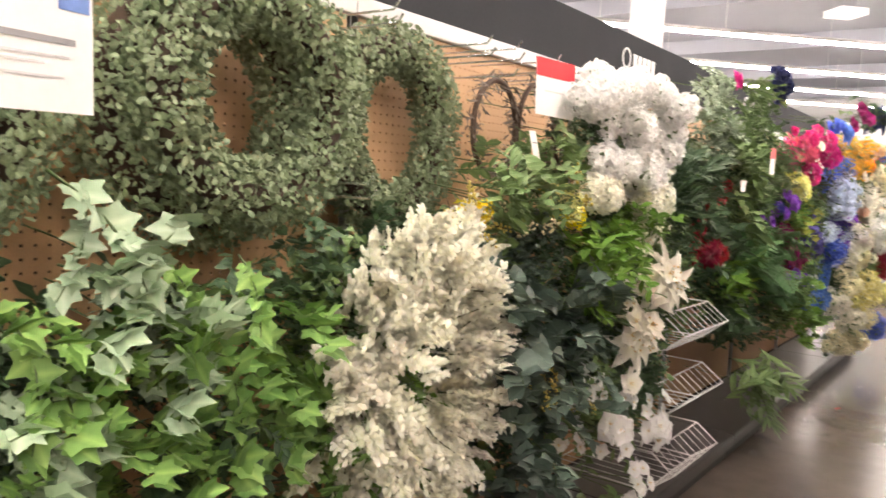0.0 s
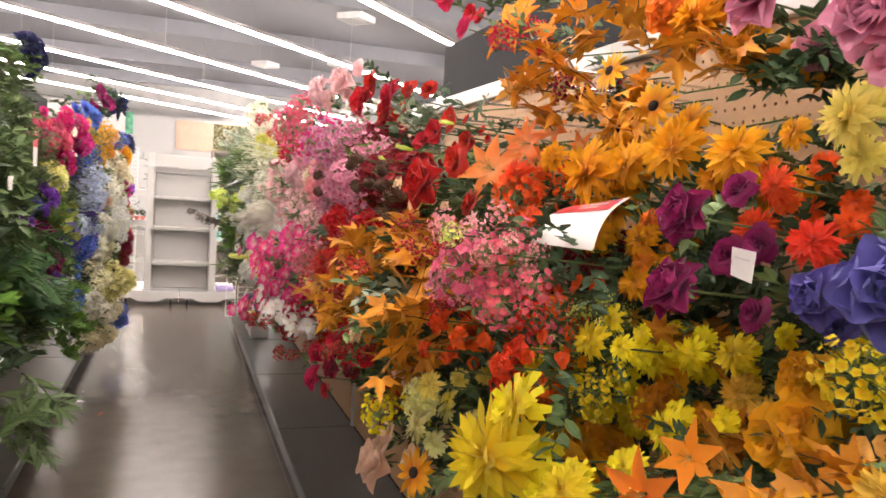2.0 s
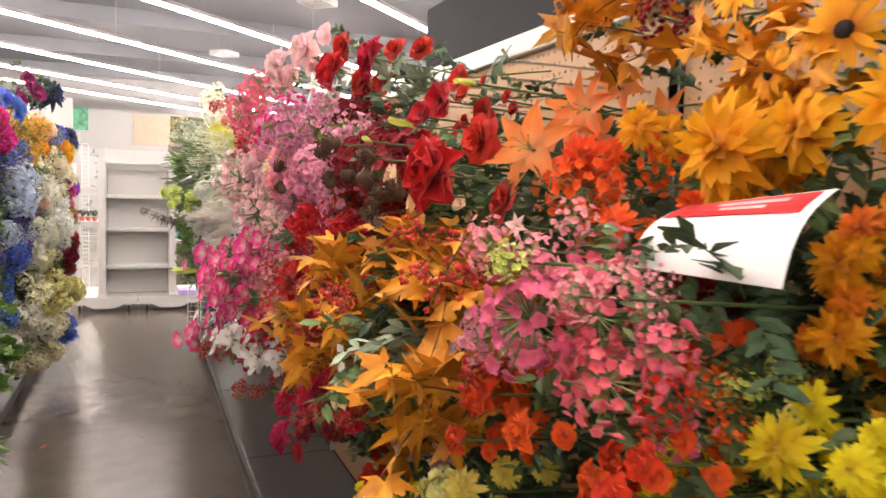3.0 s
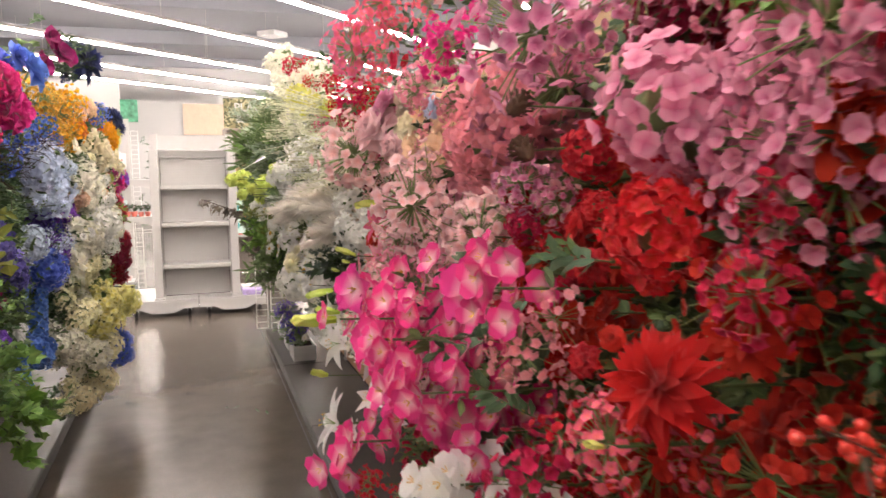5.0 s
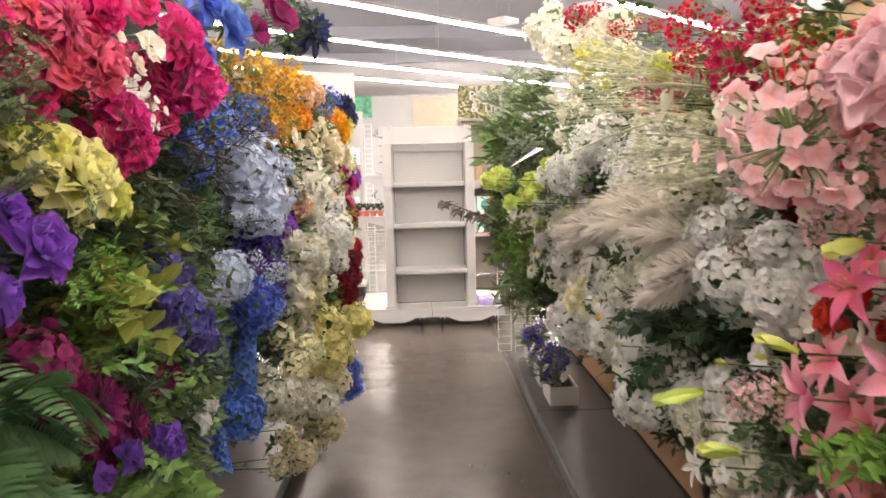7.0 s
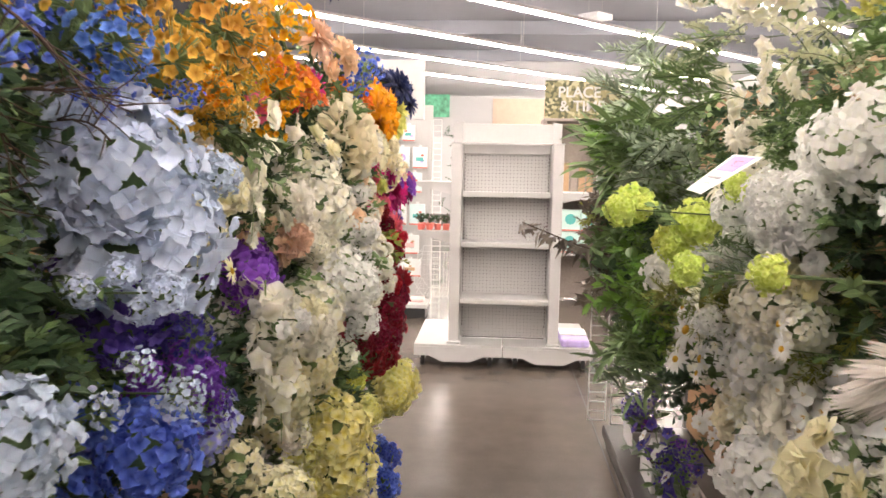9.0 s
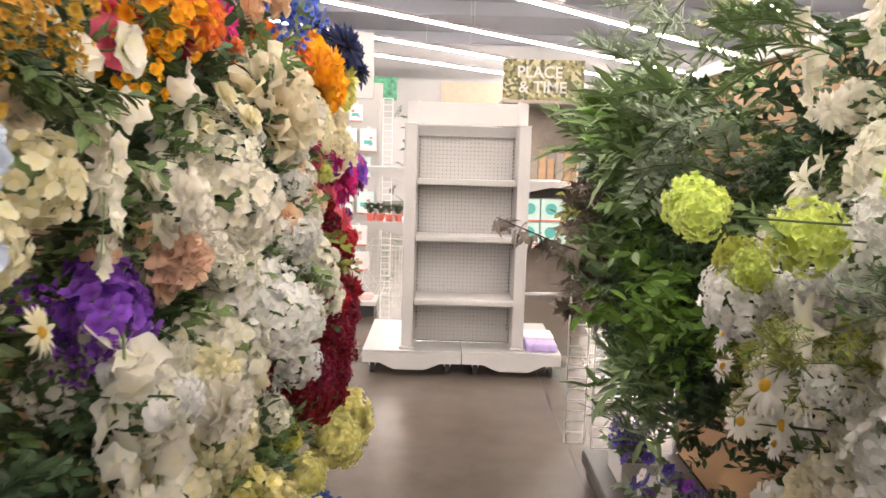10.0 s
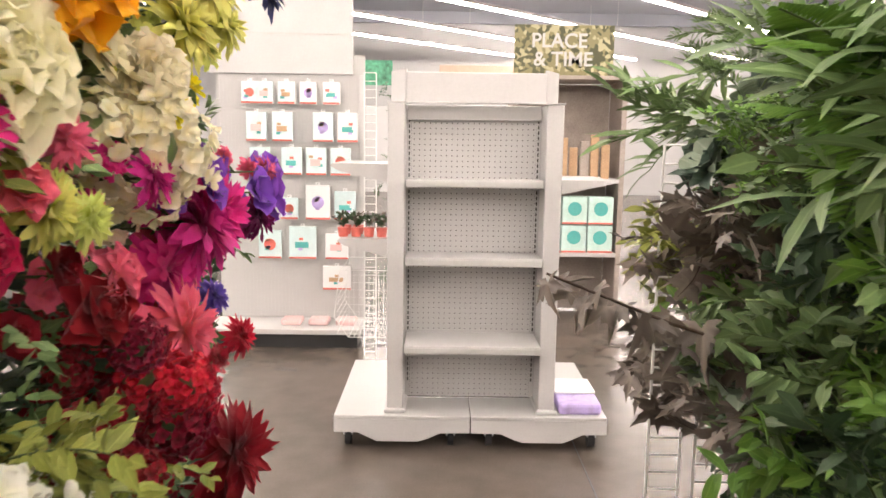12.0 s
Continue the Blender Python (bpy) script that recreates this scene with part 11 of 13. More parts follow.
fill("L", "rose", "burgundy", 6.77, 1.12, -0.103, 0.029)
fill("L", "mum", "gold", 6.87, 1.37, -0.164, 0.027)
fill("L", "mum", "gold", 6.97, 1.37, -0.153, 0.023)
fill("L", "hydrangea", "white", 6.78, 1.15, -0.103, 0.023)
fill("L", "peony", "blush", 6.86, 1.06, -0.103, 0.024)
fill("L", "mum", "coral", 7.69, 1.37, -0.088, 0.030)
fill("L", "rose", "coral", 7.18, 1.29, -0.113, 0.031)
fill("R", "hydrangea", "ivory", 5.11, 1.35, 0.869, 0.073)
fill("R", "hydrangea", "white", 4.87, 1.22, 0.87, 0.070)
fill("R", "hydrangea", "ivory", 5.31, 1.08, 0.847, 0.067)
fill("R", "hydrangea", "white", 6.0, 0.83, 0.806, 0.075)
fill("R", "hydrangea", "white", 5.37, 0.77, 0.867, 0.069)
fill("R", "lily", "ivory", 4.95, 1.49, 0.908, 0.044)
fill("R", "cluster", "beige", 5.03, 1.28, 0.887, 0.059)
fill("R", "hydrangea", "white", 4.65, 1.25, 0.889, 0.052)
fill("R", "hydrangea", "ivory", 5.98, 1.17, 0.785, 0.069)
fill("R", "hydrangea", "ivory", 6.4, 1.86, 0.866, 0.075)
fill("R", "hydrangea", "ivory", 6.92, 2.01, 0.844, 0.075)
fill("R", "hydrangea", "ivory", 5.87, 1.8, 0.886, 0.075)
fill("R", "rose", "orange", 1.64, 1.7, 0.978, 0.045)
fill("R", "mum", "yellow", 1.39, 1.24, 0.936, 0.028)
fill("R", "peony", "gold", 1.3, 1.24, 0.946, 0.025)
fill("R", "mum", "yellow", 1.44, 1.13, 0.887, 0.033)
fill("R", "cluster", "yellow", 1.58, 1.14, 0.866, 0.031)
fl("R", "cluster", "yellow", 0.76, 1.24)
fl("R", "rose", "violet_blue", 0.85, 1.23)
fl("R", "rose", "violet_blue", 0.86, 1.3)
fl("R", "rose", "violet_blue", 0.84, 1.37)
fl("R", "cluster", "vermilion", 0.86, 1.44)
fl("R", "rose", "violet_blue", 0.86, 1.51)
fl("R", "ovate", "green", 0.85, 1.58)
fl("R", "cluster", "yellow", 0.94, 1.21)
fl("R", "ovate", "dark", 0.92, 1.28)
fl("R", "ovate", "dark", 0.93, 1.35)
fl("R", "ovate", "green", 0.92, 1.42)
fl("R", "ovate", "green", 0.94, 1.49)
fl("R", "rose", "violet_blue", 0.91, 1.56)
fl("R", "ovate", "dark", 1.01, 1.27)
fl("R", "ovate", "dark", 1.01, 1.34)
fl("R", "ovate", "green", 1.0, 1.41)
fl("R", "rose", "violet_blue", 0.99, 1.55)
fl("R", "ovate", "green", 1.08, 1.15)
fl("R", "ovate", "dark", 1.08, 1.22)
fl("R", "cluster", "yellow", 1.08, 1.29)
fl("R", "ovate", "green", 1.07, 1.36)
fl("R", "ovate", "green", 1.09, 1.43)
fl("R", "ovate", "green", 1.09, 1.5)
fl("R", "ovate", "dark", 1.07, 1.57)
fl("R", "ovate", "dark", 1.15, 1.14)
fl("R", "ovate", "dark", 1.15, 1.21)
fl("R", "ovate", "green", 1.15, 1.28)
fl("R", "rose", "violet_blue", 1.13, 1.35)
fl("R", "rose", "mauve", 1.17, 1.56)
fl("R", "ovate", "dark", 1.22, 1.13)
fl("R", "ovate", "dark", 1.24, 1.2)
fl("R", "ovate", "dark", 1.29, 1.11)
fl("R", "peony", "gold", 1.31, 1.18)
fl("R", "ovate", "dark", 1.38, 1.06)
fl("R", "ovate", "green", 1.44, 1.04)
fl("R", "ovate", "dark", 1.52, 1.38)
fl("R", "ovate", "dark", 1.6, 1.35)
fl("R", "ovate", "green", 1.59, 1.42)
fl("R", "peony", "yellow", 1.68, 1.12)
fl("R", "ovate", "dark", 1.67, 1.19)
fl("R", "ovate", "dark", 1.67, 1.33)
fl("R", "peony", "gold", 1.73, 0.98)
fl("R", "ovate", "dark", 1.74, 1.26)
fl("R", "mum", "gold", 1.75, 1.4)
fl("R", "maple", "autumn", 1.74, 1.54)
fl("R", "ovate", "dark", 1.91, 1.03)
fl("R", "ovate", "dark", 1.98, 1.38)
fl("R", "rose", "vermilion", 2.05, 1.17)
fl("R", "ovate", "dark", 2.11, 1.07)
fl("R", "ovate", "dark", 2.13, 1.35)
fl("R", "ovate", "dark", 2.29, 0.94)
fl("R", "rose", "blush", 2.28, 1.01)
fl("R", "ovate", "dark", 2.26, 1.15)
fl("R", "rose", "red", 2.44, 0.89)
fl("R", "ovate", "green", 2.41, 0.96)
fl("R", "hydrangea", "burgundy", 2.44, 1.45)
fl("R", "ovate", "dark", 2.49, 0.96)
fl("R", "ovate", "green", 2.51, 1.03)
fl("R", "maple", "autumn", 2.5, 1.24)
fl("R", "ovate", "green", 2.56, 0.97)
fl("R", "ovate", "dark", 2.56, 1.04)
fl("R", "ovate", "dark", 2.59, 1.25)
fl("R", "hydrangea", "burgundy", 2.58, 1.46)
fl("R", "ovate", "green", 2.65, 0.92)
fl("R", "ovate", "green", 2.67, 0.99)
fl("R", "ovate", "dark", 2.67, 1.06)
fl("R", "ovate", "dark", 2.64, 1.34)
fl("R", "cluster", "mauve", 2.63, 1.48)
fl("R", "cluster", "red", 2.73, 1.12)
fl("R", "ovate", "dark", 2.72, 1.33)
fl("R", "cluster", "mauve", 2.71, 1.4)
fl("R", "cluster", "mauve", 2.74, 1.47)
fl("R", "rose", "crimson", 2.78, 0.98)
fl("R", "cluster", "red", 2.81, 1.05)
fl("R", "cluster", "red", 2.78, 1.26)
fl("R", "cluster", "mauve", 2.8, 1.33)
fl("R", "cluster", "mauve", 2.8, 1.4)
fl("R", "rose", "crimson", 2.87, 0.93)
fl("R", "ovate", "green", 2.86, 1.0)
fl("R", "cluster", "red", 2.89, 1.07)
fl("R", "hydrangea", "mauve", 2.88, 1.42)
fl("R", "ovate", "green", 2.93, 0.95)
fl("R", "cluster", "red", 2.95, 1.02)
fl("R", "cluster", "red", 3.04, 0.95)
fl("R", "blossom", "hot_pink", 3.03, 1.02)
fl("R", "cluster", "red", 3.04, 1.09)
fl("R", "blossom", "hot_pink", 3.24, 0.98)
fl("R", "blossom", "hot_pink", 3.33, 0.99)
fl("R", "hydrangea", "pink", 3.33, 1.48)
fl("R", "blossom", "blush", 3.56, 1.12)
fl("R", "blossom", "blush", 3.57, 1.26)
fl("R", "cluster", "blush", 3.61, 0.98)
fl("R", "cluster", "blush", 3.7, 0.97)
fl("R", "cluster", "blush", 3.69, 1.11)
fl("R", "ovate", "dark", 3.72, 1.32)
fl("R", "cluster", "blush", 3.78, 0.96)
fl("R", "cluster", "blush", 3.79, 1.1)
fl("R", "blossom", "blush", 3.78, 1.17)
fl("R", "peony", "peach", 3.79, 1.38)
fl("R", "cluster", "blush", 3.84, 0.95)
fl("R", "peony", "peach", 3.83, 1.44)
fl("R", "cluster", "blush", 3.92, 0.94)
fl("R", "cluster", "blush", 3.94, 1.01)
fl("R", "blossom", "blush", 3.93, 1.08)
fl("R", "ovate", "dark", 3.94, 1.22)
fl("R", "ovate", "dark", 3.93, 1.43)
fl("R", "peony", "peach", 3.93, 1.5)
fl("R", "cluster", "blush", 3.99, 0.94)
fl("R", "blossom", "blush", 3.98, 1.29)
fl("R", "ovate", "dark", 4.0, 1.36)
fl("R", "peony", "peach", 4.0, 1.43)
fl("R", "cluster", "blush", 4.09, 0.92)
fl("R", "blossom", "blush", 4.06, 1.13)
fl("R", "blossom", "blush", 4.09, 1.2)
fl("R", "ovate", "dark", 4.08, 1.27)
fl("R", "peony", "peach", 4.08, 1.34)
fl("R", "blossom", "blush", 4.15, 1.06)
fl("R", "blossom", "blush", 4.15, 1.13)
fl("R", "ovate", "dark", 4.15, 1.27)
fl("R", "ovate", "dark", 4.16, 1.34)
fl("R", "blossom", "pink", 4.22, 0.91)
fl("R", "ovate", "dark", 4.24, 1.05)
fl("R", "blossom", "blush", 4.22, 1.12)
fl("R", "cluster", "blush", 4.29, 0.81)
fl("R", "blossom", "pink", 4.29, 0.88)
fl("R", "rose", "hot_pink", 4.3, 1.37)
fl("R", "cluster", "blush", 4.39, 0.79)
fl("R", "blossom", "pink", 4.38, 0.86)
fl("R", "blossom", "pink", 4.37, 0.93)
fl("R", "blossom", "ivory", 4.37, 1.14)
fl("R", "blossom", "ivory", 4.39, 1.21)
fl("R", "ovate", "dark", 4.47, 0.85)
fl("R", "blossom", "pink", 4.46, 0.92)
fl("R", "ovate", "green", 4.44, 0.99)
fl("R", "blossom", "blush", 4.44, 1.34)
fl("R", "blossom", "pink", 4.54, 0.78)
fl("R", "blossom", "ivory", 4.51, 1.13)
fl("R", "blossom", "ivory", 4.53, 1.34)
fl("R", "rose", "hot_pink", 4.52, 1.41)
fl("R", "ovate", "dark", 4.6, 0.92)
fl("R", "blossom", "white", 4.58, 1.13)
fl("R", "blossom", "ivory", 4.6, 1.48)
fl("R", "blossom", "white", 4.68, 1.06)
fl("R", "blossom", "white", 4.68, 1.13)
fl("R", "ovate", "dark", 4.67, 1.34)
fl("R", "ovate", "green", 4.66, 1.48)
fl("R", "ovate", "olive", 4.69, 1.55)
fl("R", "hydrangea", "ivory", 4.76, 0.78)
fl("R", "ovate", "green", 4.73, 0.85)
fl("R", "small", "dark", 4.75, 0.92)
fl("R", "small", "dark", 4.75, 0.99)
fl("R", "blossom", "white", 4.76, 1.13)
fl("R", "hydrangea", "ivory", 4.76, 1.48)
fl("R", "cluster", "ivory", 4.81, 0.77)
fl("R", "small", "dark", 4.81, 0.84)
fl("R", "hydrangea", "white", 4.82, 0.91)
fl("R", "small", "dark", 4.82, 0.98)
fl("R", "small", "dark", 4.82, 1.12)
fl("R", "small", "dark", 4.91, 0.77)
fl("R", "cluster", "ivory", 4.91, 0.84)
fl("R", "ovate", "olive", 4.9, 1.54)
fl("R", "small", "dark", 4.97, 0.76)
fl("R", "cluster", "ivory", 4.98, 0.83)
fl("R", "small", "dark", 5.05, 0.76)
fl("R", "hydrangea", "white", 5.06, 0.83)
fl("R", "cluster", "beige", 5.06, 1.11)
fl("R", "small", "dark", 5.13, 0.75)
fl("R", "small", "dark", 5.14, 0.82)
fl("R", "mum", "white", 5.13, 1.1)
fl("R", "cluster", "white", 5.13, 1.17)
fl("R", "cluster", "white", 5.13, 1.24)
fl("R", "ovate", "dark", 5.19, 0.75)
fl("R", "cluster", "ivory", 5.19, 0.89)
fl("R", "cluster", "white", 5.21, 1.17)
fl("R", "hydrangea", "ivory", 5.2, 1.24)
fl("R", "ovate", "olive", 5.2, 1.45)
fl("R", "ovate", "dark", 5.29, 0.75)
fl("R", "hydrangea", "ivory", 5.26, 0.82)
fl("R", "small", "dark", 5.29, 0.89)
fl("R", "cluster", "white", 5.26, 0.96)
fl("R", "cluster", "white", 5.26, 1.24)
fl("R", "cluster", "white", 5.29, 1.38)
fl("R", "hydrangea", "white", 5.27, 1.45)
fl("R", "ovate", "dark", 5.36, 0.82)
fl("R", "hydrangea", "white", 5.35, 0.96)
fl("R", "cluster", "cream", 5.35, 1.03)
fl("R", "hydrangea", "white", 5.36, 1.24)
fl("R", "hydrangea", "ivory", 5.36, 1.45)
fl("R", "ovate", "green", 5.34, 1.52)
fl("R", "hydrangea", "ivory", 5.42, 0.8)
fl("R", "hydrangea", "white", 5.41, 0.87)
fl("R", "ovate", "dark", 5.44, 0.94)
fl("R", "cluster", "cream", 5.42, 1.08)
fl("R", "small", "grey_green", 5.44, 1.15)
fl("R", "hydrangea", "white", 5.42, 1.36)
fl("R", "cluster", "white", 5.41, 1.43)
fl("R", "hydrangea", "ivory", 5.42, 1.5)
fl("R", "ovate", "dark", 5.5, 0.8)
fl("R", "hydrangea", "ivory", 5.49, 0.87)
fl("R", "cluster", "white", 5.49, 1.36)
fl("R", "cluster", "white", 5.5, 1.43)
fl("R", "hydrangea", "white", 5.58, 0.8)
fl("R", "ovate", "dark", 5.56, 0.87)
fl("R", "hydrangea", "white", 5.57, 0.94)
fl("R", "hydrangea", "ivory", 5.57, 1.01)
fl("R", "cluster", "ivory", 5.59, 1.22)
fl("R", "cluster", "white", 5.57, 1.29)
fl("R", "cluster", "white", 5.58, 1.36)
fl("R", "ovate", "dark", 5.59, 1.43)
fl("R", "hydrangea", "ivory", 5.66, 0.83)
fl("R", "hydrangea", "white", 5.65, 0.9)
fl("R", "ovate", "dark", 5.66, 0.97)
fl("R", "hydrangea", "white", 5.71, 0.82)
fl("R", "hydrangea", "ivory", 5.71, 0.89)
fl("R", "ovate", "dark", 5.73, 1.03)
fl("R", "cluster", "white", 5.73, 1.38)
fl("R", "hydrangea", "ivory", 5.82, 0.82)
fl("R", "blossom", "white", 5.8, 0.89)
fl("R", "hydrangea", "white", 5.87, 0.91)
fl("R", "ovate", "dark", 5.89, 1.4)
fl("R", "hydrangea", "white", 5.87, 1.47)
fl("R", "hydrangea", "ivory", 5.96, 0.86)
fl("R", "blossom", "white", 5.96, 0.93)
fl("R", "blossom", "white", 5.97, 1.0)
fl("R", "ovate", "dark", 6.02, 0.85)
fl("R", "blossom", "white", 6.03, 0.92)
fl("R", "feather", "olive", 6.01, 1.06)
fl("R", "hydrangea", "ivory", 6.03, 1.13)
fl("R", "feather", "olive", 6.01, 1.27)
fl("R", "hydrangea", "white", 6.03, 1.34)
fl("R", "ovate", "dark", 6.09, 0.84)
fl("R", "blossom", "white", 6.1, 0.91)
fl("R", "blossom", "white", 6.12, 0.98)
fl("R", "hydrangea", "white", 6.08, 1.05)
fl("R", "hydrangea", "ivory", 6.12, 1.12)
fl("R", "cluster", "white", 6.09, 1.19)
fl("R", "cluster", "white", 6.11, 1.26)
fl("R", "ovate", "green", 6.12, 1.33)
fl("R", "small", "green", 6.08, 1.47)
fl("R", "blossom", "white", 6.16, 0.87)
fl("R", "blossom", "white", 6.18, 0.94)
fl("R", "blossom", "white", 6.19, 1.01)
fl("R", "hydrangea", "ivory", 6.18, 1.08)
fl("R", "hydrangea", "white", 6.16, 1.29)
fl("R", "ovate", "green", 6.19, 1.36)
fl("R", "small", "green", 6.17, 1.43)
fl("R", "small", "green", 6.18, 1.5)
fl("R", "hydrangea", "white", 6.25, 0.85)
fl("R", "hydrangea", "ivory", 6.27, 0.92)
fl("R", "ovate", "dark", 6.25, 1.2)
fl("R", "cluster", "white", 6.26, 1.27)
fl("R", "hydrangea", "ivory", 6.25, 1.41)
fl("R", "ovate", "dark", 6.24, 1.48)
fl("R", "blossom", "white", 6.33, 0.85)
fl("R", "ovate", "dark", 6.34, 0.99)
fl("R", "feather", "olive", 6.32, 1.06)
fl("R", "hydrangea", "white", 6.31, 1.13)
fl("R", "hydrangea", "ivory", 6.34, 1.2)
fl("R", "hydrangea", "white", 6.33, 1.27)
fl("R", "ovate", "green", 6.31, 1.34)
fl("R", "hydrangea", "ivory", 6.34, 1.41)
fl("R", "ovate", "dark", 6.33, 1.48)
fl("R", "blossom", "white", 6.42, 0.84)
fl("R", "ovate", "dark", 6.39, 0.91)
fl("R", "blossom", "white", 6.48, 0.92)
fl("R", "hydrangea", "white", 6.46, 1.2)
fl("R", "small", "green", 6.47, 1.41)
fl("R", "hydrangea", "white", 6.56, 0.92)
fl("R", "small", "green", 6.54, 1.41)
fl("R", "hydrangea", "white", 6.61, 1.23)
fl("R", "hydrangea", "ivory", 6.64, 1.3)
fl("R", "small", "green", 6.61, 1.37)
fl("R", "ovate", "dark", 6.64, 1.44)
fl("R", "hydrangea", "ivory", 6.71, 0.89)
fl("R", "hydrangea", "white", 6.69, 0.96)
fl("R", "ovate", "dark", 6.69, 1.1)
fl("R", "hydrangea", "white", 6.69, 1.17)
fl("R", "hydrangea", "ivory", 6.68, 1.24)
fl("R", "small", "green", 6.72, 1.38)
fl("R", "ovate", "bright", 6.79, 0.87)
fl("R", "hydrangea", "ivory", 6.76, 1.08)
fl("R", "hydrangea", "white", 6.79, 1.15)
fl("R", "ovate", "green", 6.79, 1.22)
fl("R", "small", "green", 6.76, 1.29)
fl("R", "ovate", "dark", 6.77, 1.43)
fl("R", "ovate", "dark", 6.83, 1.06)
fl("R", "ovate", "green", 6.86, 1.27)
fl("R", "ovate", "dark", 6.84, 1.34)
fl("R", "small", "green", 6.86, 1.41)
fl("R", "ovate", "dark", 6.91, 0.88)
fl("R", "ovate", "dark", 6.93, 1.09)
fl("R", "ovate", "green", 6.93, 1.16)
fl("R", "ovate", "dark", 6.92, 1.23)
fl("R", "small", "green", 6.91, 1.3)
fl("R", "small", "grey_green", 6.94, 1.37)
fl("R", "ovate", "dark", 6.99, 0.88)
fl("R", "ovate", "bright", 6.99, 0.95)
fl("R", "ovate", "dark", 6.99, 1.16)
fl("R", "small", "green", 7.0, 1.23)
fl("R", "ovate", "green", 7.0, 1.3)
fl("R", "ovate", "dark", 7.08, 0.86)
fl("R", "ovate", "bright", 7.07, 0.93)
fl("R", "ovate", "dark", 7.07, 1.14)
fl("R", "small", "green", 7.08, 1.21)
fl("R", "small", "green", 7.07, 1.28)
fl("R", "small", "grey_green", 7.07, 1.35)
fl("R", "ovate", "bright", 7.14, 0.86)
fl("R", "ovate", "dark", 7.15, 0.93)
fl("R", "small", "green", 7.15, 1.14)
fl("R", "ovate", "dark", 7.14, 1.21)
fl("R", "ovate", "green", 7.13, 1.28)
fl("R", "ovate", "green", 7.24, 0.86)
fl("R", "ovate", "green", 7.23, 0.93)
fl("R", "ovate", "bright", 7.22, 1.0)
fl("R", "ovate", "bright", 7.23, 1.07)
fl("R", "small", "green", 7.24, 1.14)
fl("R", "ovate", "dark", 7.23, 1.21)
fl("R", "ovate", "green", 7.23, 1.28)
fl("R", "ovate", "green", 7.29, 0.93)
fl("R", "ovate", "bright", 7.29, 1.0)
fl("R", "ovate", "dark", 7.32, 1.07)
fl("R", "ovate", "bright", 7.31, 1.21)
fl("R", "ovate", "bright", 7.32, 1.28)
fl("R", "ovate", "green", 7.36, 0.86)
fl("R", "ovate", "bright", 7.37, 0.93)
fl("R", "ovate", "green", 7.44, 0.84)
fl("R", "ovate", "green", 7.44, 0.91)
fl("R", "ovate", "bright", 7.47, 1.12)
fl("R", "ovate", "dark", 7.43, 1.19)
fl("R", "ovate", "bright", 7.46, 1.26)
fl("R", "ovate", "bright", 7.45, 1.33)
fl("R", "ovate", "dark", 7.44, 1.4)
fl("R", "ovate", "dark", 7.53, 0.84)
fl("R", "ovate", "dark", 7.54, 0.91)
fl("R", "ovate", "green", 7.54, 0.98)
fl("R", "ovate", "bright", 7.54, 1.05)
fl("R", "ovate", "bright", 7.51, 1.33)
fl("R", "ovate", "bright", 7.54, 1.4)
fl("R", "ovate", "green", 7.6, 0.84)
fl("R", "ovate", "dark", 7.6, 1.19)
fl("R", "ovate", "dark", 7.6, 1.33)
fl("R", "small", "bright", 7.6, 1.54)
fl("R", "ovate", "dark", 7.68, 0.84)
fl("R", "ovate", "green", 7.69, 1.19)
fl("R", "ovate", "dark", 7.66, 1.4)
fl("R", "ovate", "green", 7.76, 0.84)
fl("R", "ovate", "dark", 7.75, 0.91)
fl("R", "ovate", "green", 7.75, 1.26)
fl("R", "ovate", "dark", 7.83, 0.82)
fl("R", "maple", "brown", 7.83, 1.17)
fl("R", "small", "bright", 7.83, 1.38)
fl("R", "ovate", "dark", 7.84, 1.52)
fl("R", "ovate", "green", 7.88, 0.82)
fl("R", "ovate", "dark", 7.9, 0.89)
fl("R", "maple", "brown", 7.91, 1.17)
fl("R", "maple", "brown", 7.88, 1.38)
fl("R", "ovate", "dark", 7.97, 0.82)
fl("R", "ovate", "green", 7.96, 0.89)
fl("R", "maple", "brown", 7.96, 0.96)
fl("R", "ovate", "dark", 7.96, 1.03)
fl("R", "maple", "brown", 7.97, 1.1)
fl("R", "maple", "brown", 7.98, 1.17)
fl("R", "maple", "brown", 7.98, 1.24)
fl("R", "ovate", "green", 7.97, 1.31)
fl("R", "maple", "brown", 7.98, 1.38)
fl("R", "small", "bright", 7.96, 1.45)
fl("R", "ovate", "green", 8.04, 0.81)
fl("R", "ovate", "green", 8.03, 0.88)
fl("R", "ovate", "dark", 8.05, 0.95)
fl("R", "ovate", "dark", 8.04, 1.02)
fl("R", "ovate", "green", 8.05, 1.3)
fl("R", "ovate", "dark", 8.04, 1.37)
fl("R", "ovate", "green", 8.03, 1.44)
fl("R", "ovate", "green", 8.12, 0.88)
fl("R", "ovate", "dark", 8.14, 0.95)
fl("R", "ovate", "green", 8.12, 1.02)
fl("R", "ovate", "dark", 8.12, 1.3)
fl("R", "ovate", "green", 8.11, 1.37)
fl("R", "ovate", "dark", 8.14, 1.44)
fl("R", "small", "bright", 8.2, 1.02)
fl("R", "small", "bright", 8.21, 1.09)
fl("R", "small", "bright", 8.19, 1.16)
fl("R", "ovate", "dark", 8.19, 1.37)
fl("R", "ovate", "dark", 8.28, 0.94)
fl("R", "ovate", "green", 8.28, 1.01)
fl("R", "small", "bright", 8.29, 1.08)
fl("R", "ovate", "green", 8.26, 1.15)
fl("R", "ovate", "green", 8.28, 1.29)
fl("R", "ovate", "dark", 8.29, 1.36)
